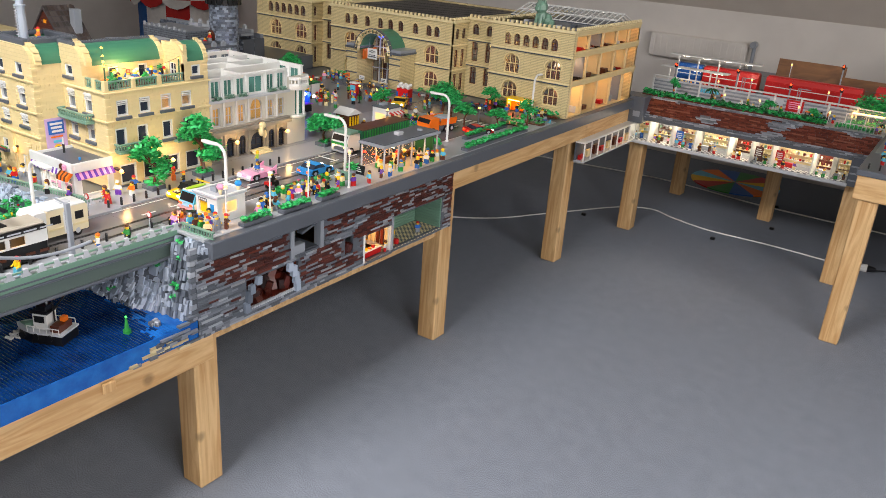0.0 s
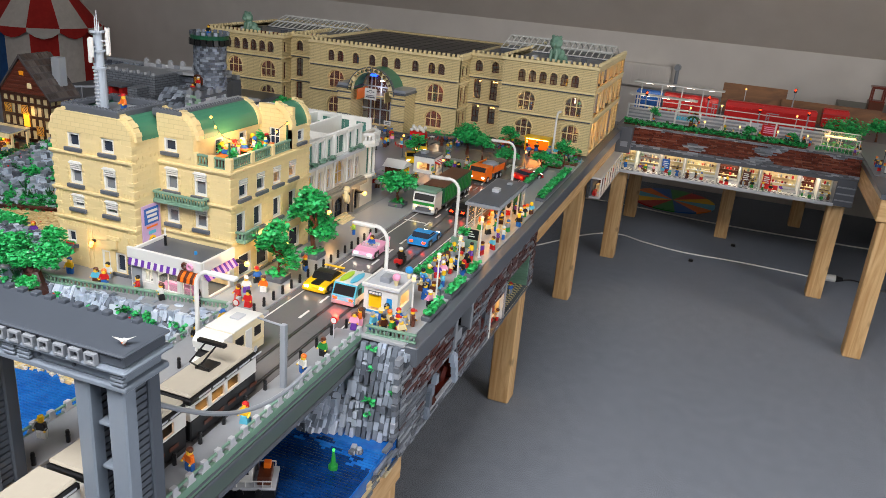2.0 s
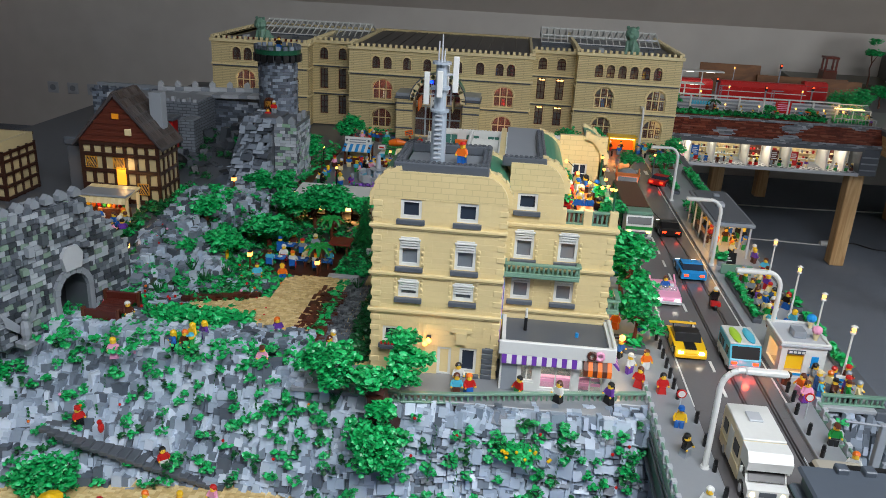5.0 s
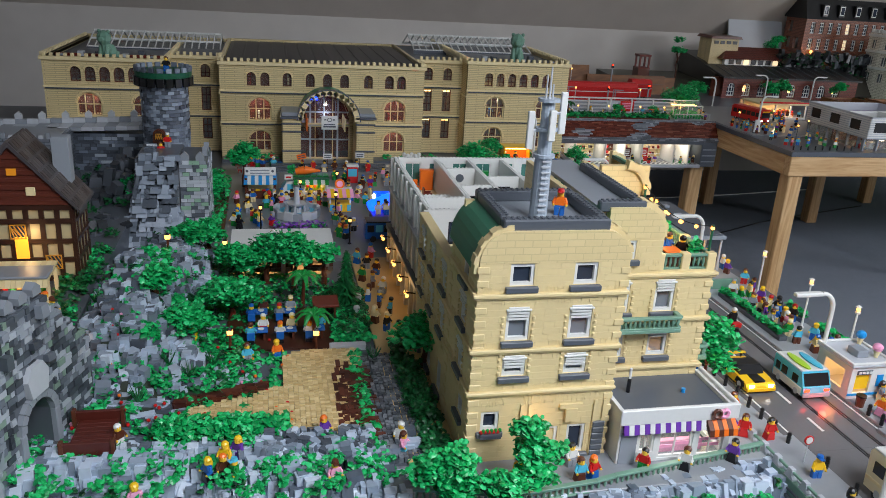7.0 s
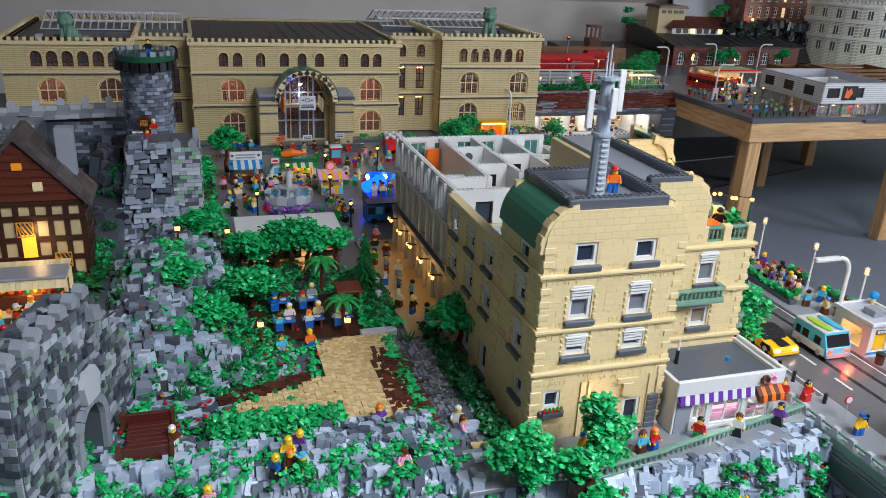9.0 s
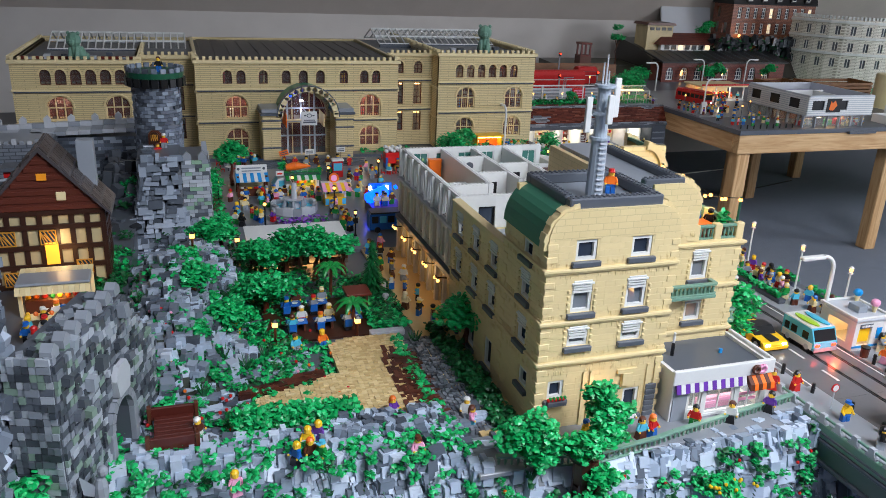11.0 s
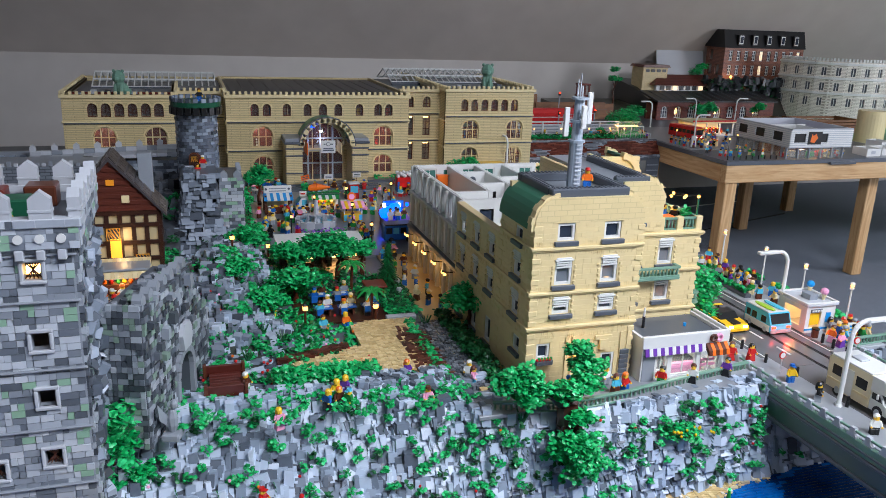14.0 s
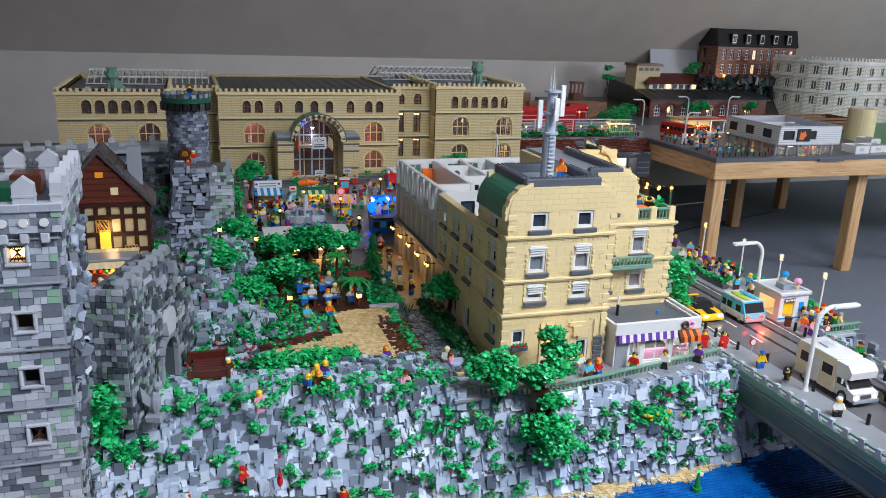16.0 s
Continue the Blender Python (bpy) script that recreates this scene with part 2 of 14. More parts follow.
class Shape:
    """Collects faces for one mesh."""

    def __init__(self):
        self.v, self.f, self.m = [], [], []

    def add(self, pts, faces, mi=0):
        o = len(self.v)
        self.v += [tuple(p) for p in pts]
        self.f += [tuple(o + i for i in q) for q in faces]
        self.m += [mi] * len(faces)
        return self

    def box(self, x0, y0, z0, x1, y1, z1, mi=0, c=0.0, at=None):
        if c:
            pts, faces = [], []
            idx = {}
            for sx in (0, 1):
                for sy in (0, 1):
                    for sz in (0, 1):
                        cx, cy, cz = (x0, x1)[sx], (y0, y1)[sy], (z0, z1)[sz]
                        ix, iy, iz = cx + c * (1 - 2 * sx), cy + c * (1 - 2 * sy), cz + c * (1 - 2 * sz)
                        idx[sx, sy, sz] = len(pts)
                        pts += [(cx, iy, iz), (ix, cy, iz), (ix, iy, cz)]
            a = idx
            for s in (0, 1):
                faces += [[a[s, 0, 0], a[s, 1, 0], a[s, 1, 1], a[s, 0, 1]][::1 if s else -1],
                          [a[0, s, 0] + 1, a[1, s, 0] + 1, a[1, s, 1] + 1, a[0, s, 1] + 1][::-1 if s else 1],
                          [a[0, 0, s] + 2, a[1, 0, s] + 2, a[1, 1, s] + 2, a[0, 1, s] + 2][::1 if s else -1]]
            for s in (0, 1):
                for r in (0, 1):
                    faces += [[a[s, r, 0], a[s, r, 1], a[s, r, 1] + 1, a[s, r, 0] + 1], [a[s, 0, r], a[s, 1, r], a[s, 1, r] + 2, a[s, 0, r] + 2], [a[0, s, r] + 1, a[1, s, r] + 1, a[1, s, r] + 2, a[0, s, r] + 2]]
            faces += [[i, i + 1, i + 2] for i in a.values()]
        else:
            pts = [(x, y, z) for z in (z0, z1) for y in (y0, y1) for x in (x0, x1)]
            faces = [(0, 2, 3, 1), (4, 5, 7, 6), (0, 1, 5, 4), (2, 6, 7, 3), (0, 4, 6, 2), (1, 3, 7, 5)]
        if at is not None:
            pts = [at @ Vector(p) for p in pts]
        return self.add(pts, faces, mi)

    def rod(self, p, q, r0, r1=None, n=10, mi=0):
        p, q, r1 = Vector(p), Vector(q), r0 if r1 is None else r1
        w = (q - p).normalized()
        u = w.orthogonal().normalized()
        s = w.cross(u)
        ring = [(math.cos(2 * math.pi * i / n), math.sin(2 * math.pi * i / n)) for i in range(n)]
        pts = [p + (u * a + s * b) * r0 for a, b in ring] + [q + (u * a + s * b) * r1 for a, b in ring]
        faces = [(i, (i + 1) % n, n + (i + 1) % n, n + i) for i in range(n)] + [tuple(range(n))[::-1], tuple(range(n, 2 * n))]
        return self.add(pts, faces, mi)

    def pipe(self, pts, r, n=8, mi=0):
        for a, b in zip(pts, pts[1:]):
            self.rod(a, b, r, r, n, mi)
        return self

    def ball(self, x, y, z, rx, ry=None, rz=None, n=8, k=5, mi=0):
        ry, rz = ry or rx, rz or rx
        pts = [(x, y, z - rz)]
        for j in range(1, k):
            a = math.pi * j / k - math.pi / 2
            pts += [(x + rx * math.cos(a) * math.cos(2 * math.pi * i / n), y + ry * math.cos(a) * math.sin(2 * math.pi * i / n), z + rz * math.sin(a)) for i in range(n)]
        pts.append((x, y, z + rz))
        faces = [(0, 1 + (i + 1) % n, 1 + i) for i in range(n)]
        for j in range(k - 2):
            faces += [(1 + j * n + i, 1 + j * n + (i + 1) % n, 1 + (j + 1) * n + (i + 1) % n, 1 + (j + 1) * n + i) for i in range(n)]
        o = 1 + (k - 2) * n
        faces += [(o + i, o + (i + 1) % n, len(pts) - 1) for i in range(n)]
        return self.add(pts, faces, mi)

    def prism(self, poly, axis, a, b, mi=0):
        """A flat outline pushed from a to b along an axis; the outline's two numbers are the other axes in order."""
        i = "xyz".index(axis)

        def p3(p, d):
            q = list(p)
            q.insert(i, d)
            return tuple(q)
        n = len(poly)
        pts = [p3(p, a) for p in poly] + [p3(p, b) for p in poly]
        return self.add(pts, [(k, (k + 1) % n, n + (k + 1) % n, n + k) for k in range(n)] + [tuple(range(n))[::-1], tuple(range(n, 2 * n))], mi)

    def wall(self, w, h, t, holes, mi=0, at=None):
        """A wall from (0, 0, 0) along x, its front at y = 0, with openings (x0, x1, z0, z1, arched) right through it."""
        xs = {0.0, w}
        for x0, x1, z0, z1, arch in holes:
            xs |= {x0, x1} | ({x0 + (x1 - x0) * k / 8 for k in range(1, 8)} if arch else set())
        xs = sorted(xs)

        def top(o, x):
            x0, x1, z0, z1, arch = o
            if not arch:
                return z1
            r = (x1 - x0) / 2
            rise = min(r, (z1 - z0) * 0.8)
            return z1 - rise + rise * math.sqrt(max(0, 1 - ((x - (x0 + x1) / 2) / r) ** 2))
        pts, faces = [], []

        def quad(*q):
            o = len(pts)
            pts.extend(q)
            faces.append((o, o + 1, o + 2, o + 3))

        def slab(xa, xb, ba, bb, ta, tb):
            quad((xa, 0, ba), (xb, 0, bb), (xb, 0, tb), (xa, 0, ta))
            quad((xb, t, bb), (xa, t, ba), (xa, t, ta), (xb, t, tb))
            quad((xa, 0, ta), (xb, 0, tb), (xb, t, tb), (xa, t, ta))
            quad((xa, t, ba), (xb, t, bb), (xb, 0, bb), (xa, 0, ba))
        for xa, xb in zip(xs, xs[1:]):
            if xb - xa < 1e-6:
                continue
            inside = sorted([o for o in holes if o[0] <= xa + 1e-9 and o[1] >= xb - 1e-9], key=lambda o: o[2])
            la = lb = 0.0
            for o in inside:
                if o[2] > la + 1e-6:
                    slab(xa, xb, la, lb, o[2], o[2])
                la, lb = top(o, xa), top(o, xb)
            slab(xa, xb, la, lb, h, h)
        for x0, x1, z0, z1, arch in holes:
            zt = top((x0, x1, z0, z1, arch), x0)
            quad((x0, 0, z0), (x0, 0, zt), (x0, t, zt), (x0, t, z0))
            quad((x1, t, z0), (x1, t, zt), (x1, 0, zt), (x1, 0, z0))
        quad((0, t, 0), (0, 0, 0), (0, 0, h), (0, t, h))
        quad((w, 0, 0), (w, t, 0), (w, t, h), (w, 0, h))
        if at is not None:
            pts = [at @ Vector(p) for p in pts]
        return self.add(pts, faces, mi)

    def many(self, pts, faces, mats, mi=0):
        """Many copies of one small outline, each by its own matrix."""
        base = np.array(pts, float)
        for m in mats:
            a = np.array(m)
            self.add((base @ a[:3, :3].T + a[:3, 3]).tolist(), faces, mi)
        return self

    def ob(self, name, mats, parent=None, label="", smooth=False, **tags):
        me = bpy.data.meshes.new(name)
        me.from_pydata(self.v, [], self.f)
        for m in (mats if isinstance(mats, (list, tuple)) else [mats]):
            me.materials.append(m)
        me.polygons.foreach_set("material_index", self.m)
        if smooth:
            me.polygons.foreach_set("use_smooth", [True] * len(me.polygons))
        me.validate()
        me.update()
        ob = new(name, me)
        if parent:
            ob.parent = parent
            if parent.name in FIXED:
                ob.matrix_parent_inverse = FIXED[parent.name]
        return tagged(ob, label, **tags)


def thing(name, m, label, category, group=""):
    """An empty at the foot of a thing; its parts hang under it."""
    ob = new(name)
    ob.empty_display_size = 0.01
    ob.matrix_world = m
    return tagged(ob, label, category, group)


def site(name, x, y, z, label, category, group=""):
    """A thing with its foot at x, y, z, whose parts are given in the room's metres."""
    ob = thing(name, pose(x, y, z), label, category, group)
    FIXED[ob.name] = pose(x, y, z).inverted()
    return ob


def pieces(parent, name, pts, faces, mats, material, keep=300):
    """Small alike pieces: the first ones are objects on one mesh, the rest is joined."""
    keep = int(keep * 0.27)
    base = Shape().add(pts, faces).ob(name, material)
    me = base.data
    bpy.data.objects.remove(base)
    for m in mats[:keep]:
        o = new(name, me)
        o.parent = parent
        o.matrix_basis = m
        if parent.name in FIXED:
            o.matrix_parent_inverse = FIXED[parent.name]
    if len(mats) > keep:
        Shape().many(pts, faces, mats[keep:]).ob("joined_" + name, material, parent, kind="stuff")


BOX_V = [(x, y, z) for z in (0, 1) for y in (0, 1) for x in (0, 1)]
BOX_F = [(0, 2, 3, 1), (4, 5, 7, 6), (0, 1, 5, 4), (2, 6, 7, 3), (0, 4, 6, 2), (1, 3, 7, 5)]


S = 0.68          # street level
STUD = 0.008
rnd = random.Random(4)


def turn(x, y, z, rz=0.0, rx=0.0, ry=0.0, s=(1, 1, 1)):
    return pose(x, y, z, rx, ry, rz) @ Matrix.Diagonal((*s, 1))


LEAF_V = [(0, 0, 0.25), (1, 0, 0), (0.25, 0.8, 0.05), (-0.9, 0.45, 0), (-0.85, -0.5, 0.05), (0.3, -0.85, 0), (0, 0, -0.25)]
LEAF_F = [(0, i, i % 5 + 1) for i in range(1, 6)] + [(6, i % 5 + 1, i) for i in range(1, 6)]


def leaf_mats(cx, cy, cz, rx, ry, rz, n, size, r):
    """Leaf pieces over a lumpy clump."""
    out = []
    p, q = r.uniform(0, 6.283), r.uniform(0, 6.283)
    for _ in range(n):
        a, b = r.uniform(0, 6.283), math.asin(r.uniform(-0.75, 1))
        k = r.uniform(0.5, 1.05) * (1 + 0.26 * math.sin(3 * a + p) * math.cos(b) + 0.16 * math.sin(5 * a + 4 * b + q))
        d = (math.cos(a) * math.cos(b), math.sin(a) * math.cos(b), math.sin(b))
        s = size * r.uniform(0.7, 1.25)
        out.append(turn(cx + rx * d[0] * k, cy + ry * d[1] * k, cz + rz * d[2] * k, r.uniform(0, 360), r.uniform(-40, 40), r.uniform(-40, 40), (s, s, s)))
    return out

# ---- room ----
Shape().box(-7.2, -4.2, -0.08, 4.2, 5.55, 0).ob("floor", CARPET, label="blue-grey short-pile carpet floor of an attic", kind="structure")
Shape().box(-7.2, 5.45, 0, 4.2, 5.55, 1.0).ob("wall_north", PAINT, label="low white-painted knee wall", kind="structure")
sl = Shape()
sl.prism([(5.45, 1.0), (5.57, 1.0), (3.77, 2.72), (3.65, 2.72)], "x", -7.2, 4.2)
sl.ob("ceiling_slope", SLOPE, label="grey-white painted sloping attic ceiling", kind="structure")
ce = Shape()
# the gaps are added for the overhead lamps; no roof light is seen
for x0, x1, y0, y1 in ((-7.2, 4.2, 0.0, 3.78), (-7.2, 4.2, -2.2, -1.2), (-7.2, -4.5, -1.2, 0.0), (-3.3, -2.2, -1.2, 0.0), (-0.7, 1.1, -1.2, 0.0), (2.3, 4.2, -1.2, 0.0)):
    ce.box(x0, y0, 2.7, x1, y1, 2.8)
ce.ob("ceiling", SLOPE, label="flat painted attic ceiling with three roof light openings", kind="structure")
s2 = Shape()
s2.prism([(-2.2, 2.7), (-2.2, 2.8), (-4.2, 0.9), (-4.1, 0.8)], "x", -7.2, 4.2)
s2.ob("ceiling_slope_south", SLOPE, label="sloping painted attic ceiling", kind="structure")
Shape().box(-7.2, -4.3, 0, 4.2, -4.1, 1.0).ob("wall_south", PAINT, label="low painted wall", kind="structure")
Shape().box(-7.3, -4.2, 0, -7.2, 5.55, 2.8).ob("wall_west", PAINT, label="painted gable wall", kind="structure")
# unseen wall; its window opening is added for the gable lamp
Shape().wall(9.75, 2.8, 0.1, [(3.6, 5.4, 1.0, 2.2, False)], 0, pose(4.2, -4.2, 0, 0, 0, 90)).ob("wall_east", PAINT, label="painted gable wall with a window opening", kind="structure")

# sockets on the knee wall
for i in range(4):
    so = Shape()
    so.box(-0.04, -0.012, -0.04, 0.04, 0, 0.04, 0, 0.004).rod((0, -0.012, 0), (0, -0.016, 0), 0.022, 0.02, 14, 1)
    o = so.ob("wall_socket", [GREY, MID], label="grey wall socket set in a row on the knee wall", category="socket", group="wall sockets")
    o.location = (-5.32 + i * 0.15, 5.45, 0.30)

# low radiator on the knee wall
rd = thing("radiator", pose(-1.58, 5.39, 0.66), "white panel radiator with a round valve on the knee wall", "radiator")
Shape().box(-0.35, 0, 0, 0.30, 0.05, 0.155, 0, 0.008).ob("panel", PAINT, rd)
for i in range(14):
    Shape().box(-0.34 + i * 0.045, -0.005, 0.015, -0.313 + i * 0.045, 0, 0.14).ob("rib", PAINT, rd)
Shape().rod((0.34, 0.02, 0.155), (0.34, -0.03, 0.155), 0.022, 0.02, 14).rod((0.34, 0.02, 0.155), (0.34, 0.02, -0.60), 0.012).ob("valve", MID, rd, "grey valve and pipe")


# ---- tables ----
def table(x0, x1, y0, y1, top, legs, label, bh=0.10, leg=0.075, rails=((1, 1, 1, 1))):
    """A pine frame with its skirting beams and square legs."""
    tb = thing("layout_table", pose(0, 0, 0), label, "table")
    t = 0.045
    z0 = top - bh
    if rails[0]:
        Shape().box(x0, y0, z0, x1, y0 + t, top, 0, 0.003).ob("beam", PINEX, tb)
    if rails[1]:
        Shape().box(x0, y1 - t, z0, x1, y1, top, 0, 0.003).ob("beam", PINEX, tb)
    if rails[2]:
        Shape().box(x0, y0 + t, z0, x0 + t, y1 - t, top, 0, 0.003).ob("beam", PINEY, tb)
    if rails[3]:
        Shape().box(x1 - t, y0 + t, z0, x1, y1 - t, top, 0, 0.003).ob("beam", PINEY, tb)
    for lx, ly, lt in legs:
        o = Shape().box(-leg / 2, -leg / 2, 0, leg / 2, leg / 2, lt, 0, 0.004).ob("leg", PINE, tb)
        o.location = (lx, ly, 0)
    return tb


main = table(-3.6, -1.34, 0.30, 3.86, 0.655, [(-1.40, 2.125, 0.65), (-1.405, 3.09, 0.65), (-1.40, 1.09, 0.44), (-3.5, 1.1, 0.6), (-3.5, 2.6, 0.6), (-2.5, 3.8, 0.6), (-2.5, 1.6, 0.44), (-1.43, 0.4, 0.36), (-3.4, 0.4, 0.36)],
             "pine table frame with square legs under the city", 0.085, 0.072, (0, 1, 1, 0))
Shape().box(-1.385, 2.10, 0.572, -1.34, 3.86, 0.655, 0, 0.003).ob("beam", PINEY, main)
Shape().box(-1.385, 0.30, 0.375, -1.345, 1.10, 0.452, 0, 0.003).ob("beam", PINEY, main)
Shape().box(-1.345, 0.80, 0.42, -1.335, 0.83, 0.445, 0, 0.002).ob("block", PINE, main)
Shape().box(-3.55, 0.30, 0.40, -1.385, 2.10, 0.452).ob("deck_board", PINEX, main, "pine board under the sea")
table(-1.34, -0.30, 3.81, 5.20, 0.60, [(-1.31, 3.75, 0.474), (-1.31, 4.55, 0.55), (-0.775, 4.45, 0.55), (-0.32, 3.75, 0.474), (-0.36, 4.95, 0.55)], "pine table frame under the railway and the arcade", 0.07, 0.07)
table(-0.265, 1.0, 3.08, 5.30, 0.665, [(-0.212, 3.128, 0.66), (0.785, 3.23, 0.66), (0.31, 3.8, 0.66), (0.31, 4.6, 0.66), (0.78, 4.2, 0.66)], "pine table with square legs carrying a town square", 0.088, 0.068)
table(1.0, 2.6, 3.00, 5.30, 0.655, [(1.5, 3.1, 0.65), (2.4, 3.1, 0.65), (1.5, 4.6, 0.65)], "pine table frame with square legs beside the square", 0.088, 0.068)

# ---- grounds ----
Shape().box(-2.29, 1.05, 0.655, -1.45, 3.86, 0.676).box(-1.45, 1.10, 0.655, -1.352, 3.86, 0.676).box(-3.58, 1.175, 0.655, -2.29, 3.86, 0.676).ob("ground", DARK, label="grey plastic base under the town", kind="structure")
Shape().box(-1.352, 1.09, 0.64, -1.325, 3.86, 0.682, 0, 0.002).ob("edge_trim", DARK, label="dark grey edge of the town base", kind="structure")
Shape().box(-3.58, 0.30, 0.452, -1.34, 1.12, 0.497).ob("water_bed", WATER, label="dark blue bed of the bay", kind="structure")


# ---- windows ----
def window(parent, m, w, h, arched, frame=BROWN, pane=GLASS, bars=(2, 3), bar=0.0022, sill=None, depth=0.006):
    """A framed window, its foot's left corner at m, set 2 mm back from the wall's front."""
    fr = Shape()
    r = w / 2
    rise = min(r, h * 0.8) if arched else 0.0

    def top(x):
        return h - rise + rise * math.sqrt(max(0.0, 1 - ((x - r) / r) ** 2)) if arched else h
    fr.box(0, 0.002, 0, bar * 1.4, depth, top(0.0) if arched else h, 0, 0, m)
    fr.box(w - bar * 1.4, 0.002, 0, w, depth, top(w) if arched else h, 0, 0, m)
    fr.box(bar * 1.4, 0.002, 0, w - bar * 1.4, depth, bar * 1.4, 0, 0, m)
    if arched:
        xs = [w * k / 8 for k in range(9)]
        for a, b in zip(xs, xs[1:]):
            pts = [(a, y, top(a) - d) for y in (0.002, depth) for d in (0, bar * 1.5)] + [(b, y, top(b) - d) for y in (0.002, depth) for d in (0, bar * 1.5)]
            fr.add([m @ Vector(p) for p in pts], [(0, 1, 5, 4), (2, 6, 7, 3), (1, 3, 7, 5), (0, 4, 6, 2)])
    else:
        fr.box(bar * 1.4, 0.002, h - bar * 1.4, w - bar * 1.4, depth, h, 0, 0, m)
    for i in range(1, bars[0] + 1):
        x = w * i / (bars[0] + 1)
        fr.box(x - bar / 2, 0.003, bar, x + bar / 2, depth - 0.001, top(x) - bar, 0, 0, m)
    for j in range(1, bars[1] + 1):
        z = h * j / (bars[1] + 1)
        half = r if z <= h - rise or not arched else r * math.sqrt(max(0.0, 1 - ((z - h + rise) / rise) ** 2))
        fr.box(r - half + bar, 0.0035, z - bar / 2, r + half - bar, depth - 0.0015, z + bar / 2, 0, 0, m)
    win = fr.ob("window", frame, parent)
    xs = [w * k / 8 for k in range(9)]
    pa = Shape()
    pa.add([m @ Vector((x, depth - 0.001, 0)) for x in xs] + [m @ Vector((x, depth - 0.001, top(x))) for x in xs], [(i, i + 1, 10 + i, 9 + i) for i in range(8)])
    o = pa.ob("pane", pane, win)
    o.visible_shadow = False
    if sill:
        Shape().box(-0.006, -0.0065, -0.0085, w + 0.006, 0.004, -0.0005, 0, 0.0008, m).ob("sill", sill, win)
    return win


# ---- railway station ----
st = site("station_building", -2.25, 3.3, S, "tan brick station with arched windows, toothed parapets and dark roof", "building")


def block(x0, x1, y, top, holes, band_zs, name="wall"):
    """One front of the station with its openings, stringcourses, cornice and teeth."""
    m = pose(x0, y, S)
    local = [(a - x0, b - x0, c - S, d - S, e) for a, b, c, d, e in holes]
    Shape().wall(x1 - x0, top - S, 0.016, local, 0, m).ob(name, TANFAR, st)
    for a, b, c, d, e in local:
        wide = b - a > 0.05
        if wide:
            win = window(st, m @ pose(a, 0.004, c), b - a, d - c, e, TAN, GLASS, (2, 1), 0.0036)
            w, h = b - a, d - c
            for k in range(3):
                xa, xb, zt = w * k / 3 + 0.003, w * (k + 1) / 3 - 0.003, h - (0.010 if k == 1 else 0.030)
                mm = m @ pose(a, 0.008, c)
                sh = Shape().box(xa, 0, 0.004, xa + 0.0028, 0.002, zt, 0, 0, mm).box(xb - 0.0028, 0, 0.004, xb, 0.002, zt, 0, 0, mm).box((xa + xb) / 2 - 0.001, 0, 0.004, (xa + xb) / 2 + 0.001, 0.002, zt, 0, 0, mm)
                for q in range(5):
                    sh.box(xa, 0.0002, 0.004 + q * (zt - 0.008) / 4, xb, 0.0018, 0.0065 + q * (zt - 0.008) / 4, 0, 0, mm)
                sh.ob("casement", BROWN, win)
        else:
            window(st, m @ pose(a, 0.004, c), b - a, d - c, e, BROWN, GLASS, (1, 2))
        if e:
            ar = Shape()
            r = (b - a) / 2
            for k in range(9):
                t0, t1 = math.pi * k / 9, math.pi * (k + 0.86) / 9
                pts = [(r + q * math.cos(t), yy, d - c - min(r, (d - c) * 0.8) + q * math.sin(t)) for t in (t0, t1) for q in (r, r + 0.006) for yy in (-0.003, 0.001)]
                ar.add([m @ pose(a, 0, c) @ Vector(p) for p in pts], [(0, 2, 6, 4), (2, 3, 7, 6), (0, 4, 5, 1), (0, 1, 3, 2), (4, 6, 7, 5)])
            ar.ob("arch_moulding", TAN, st)
    for z in band_zs:
        Shape().box(x0 - 0.003, y - 0.005, z, x1 + 0.003, y - 0.0002, z + 0.006, 0, 0.001).ob("stringcourse", BUFF, st)
        gaps = [x0] + sorted(v for a, b, c, d, e in holes if c < z < d for v in (a - 0.01, b + 0.01)) + [x1]
        for a, b in zip(gaps[::2], gaps[1::2]):
            if b - a > 0.02:
                Shape().box(a + 0.004, y - 0.0062, z - 0.004, b - 0.004, y - 0.0003, z - 0.0005).ob("dark_line", DARK, st, "thin dark grey line of tiles")
    Shape().box(x0 - 0.006, y - 0.008, top - 0.012, x1 + 0.006, y + 0.016, top, 0, 0.001).ob("cornice", BUFF, st)
    n = int((x1 - x0) / 0.0205)
    for i in range(n):
        a = x0 + (i + 0.25) * (x1 - x0) / n
        Shape().box(a, y - 0.006, top, a + 0.010, y + 0.006, top + 0.011, 0, 0.001).ob("tooth", BUFF, st)


MIDX = (-2.5142, -2.4699, -2.397, -2.3202, -2.262, -2.2039, -2.1222, -2.0493, -2.0069)
mid_holes = [(x, x + 0.0296, 0.932, 0.977, True) for x in MIDX] + [(x, x + 0.0778, z0, z1, True) for x in (-2.5122, -2.0522) for z0, z1 in ((0.8137, 0.8955), (0.7083, 0.7842))] + [(-2.348, -2.168, S + 0.004, 0.911, True)]
block(-2.602, -1.912, 2.905, 1.011, mid_holes, (0.911, 0.805))
block(-1.745, -1.362, 2.955, 1.0325, [(-1.679 + i * 0.0435, -1.6495 + i * 0.0435, 0.9438, 0.991, True) for i in range(6)] + [(x, x + 0.0735, z0, z1, True) for x in (-1.672, -1.478) for z0, z1 in ((0.8265, 0.909), (0.7205, 0.797))], (0.924, 0.8155))
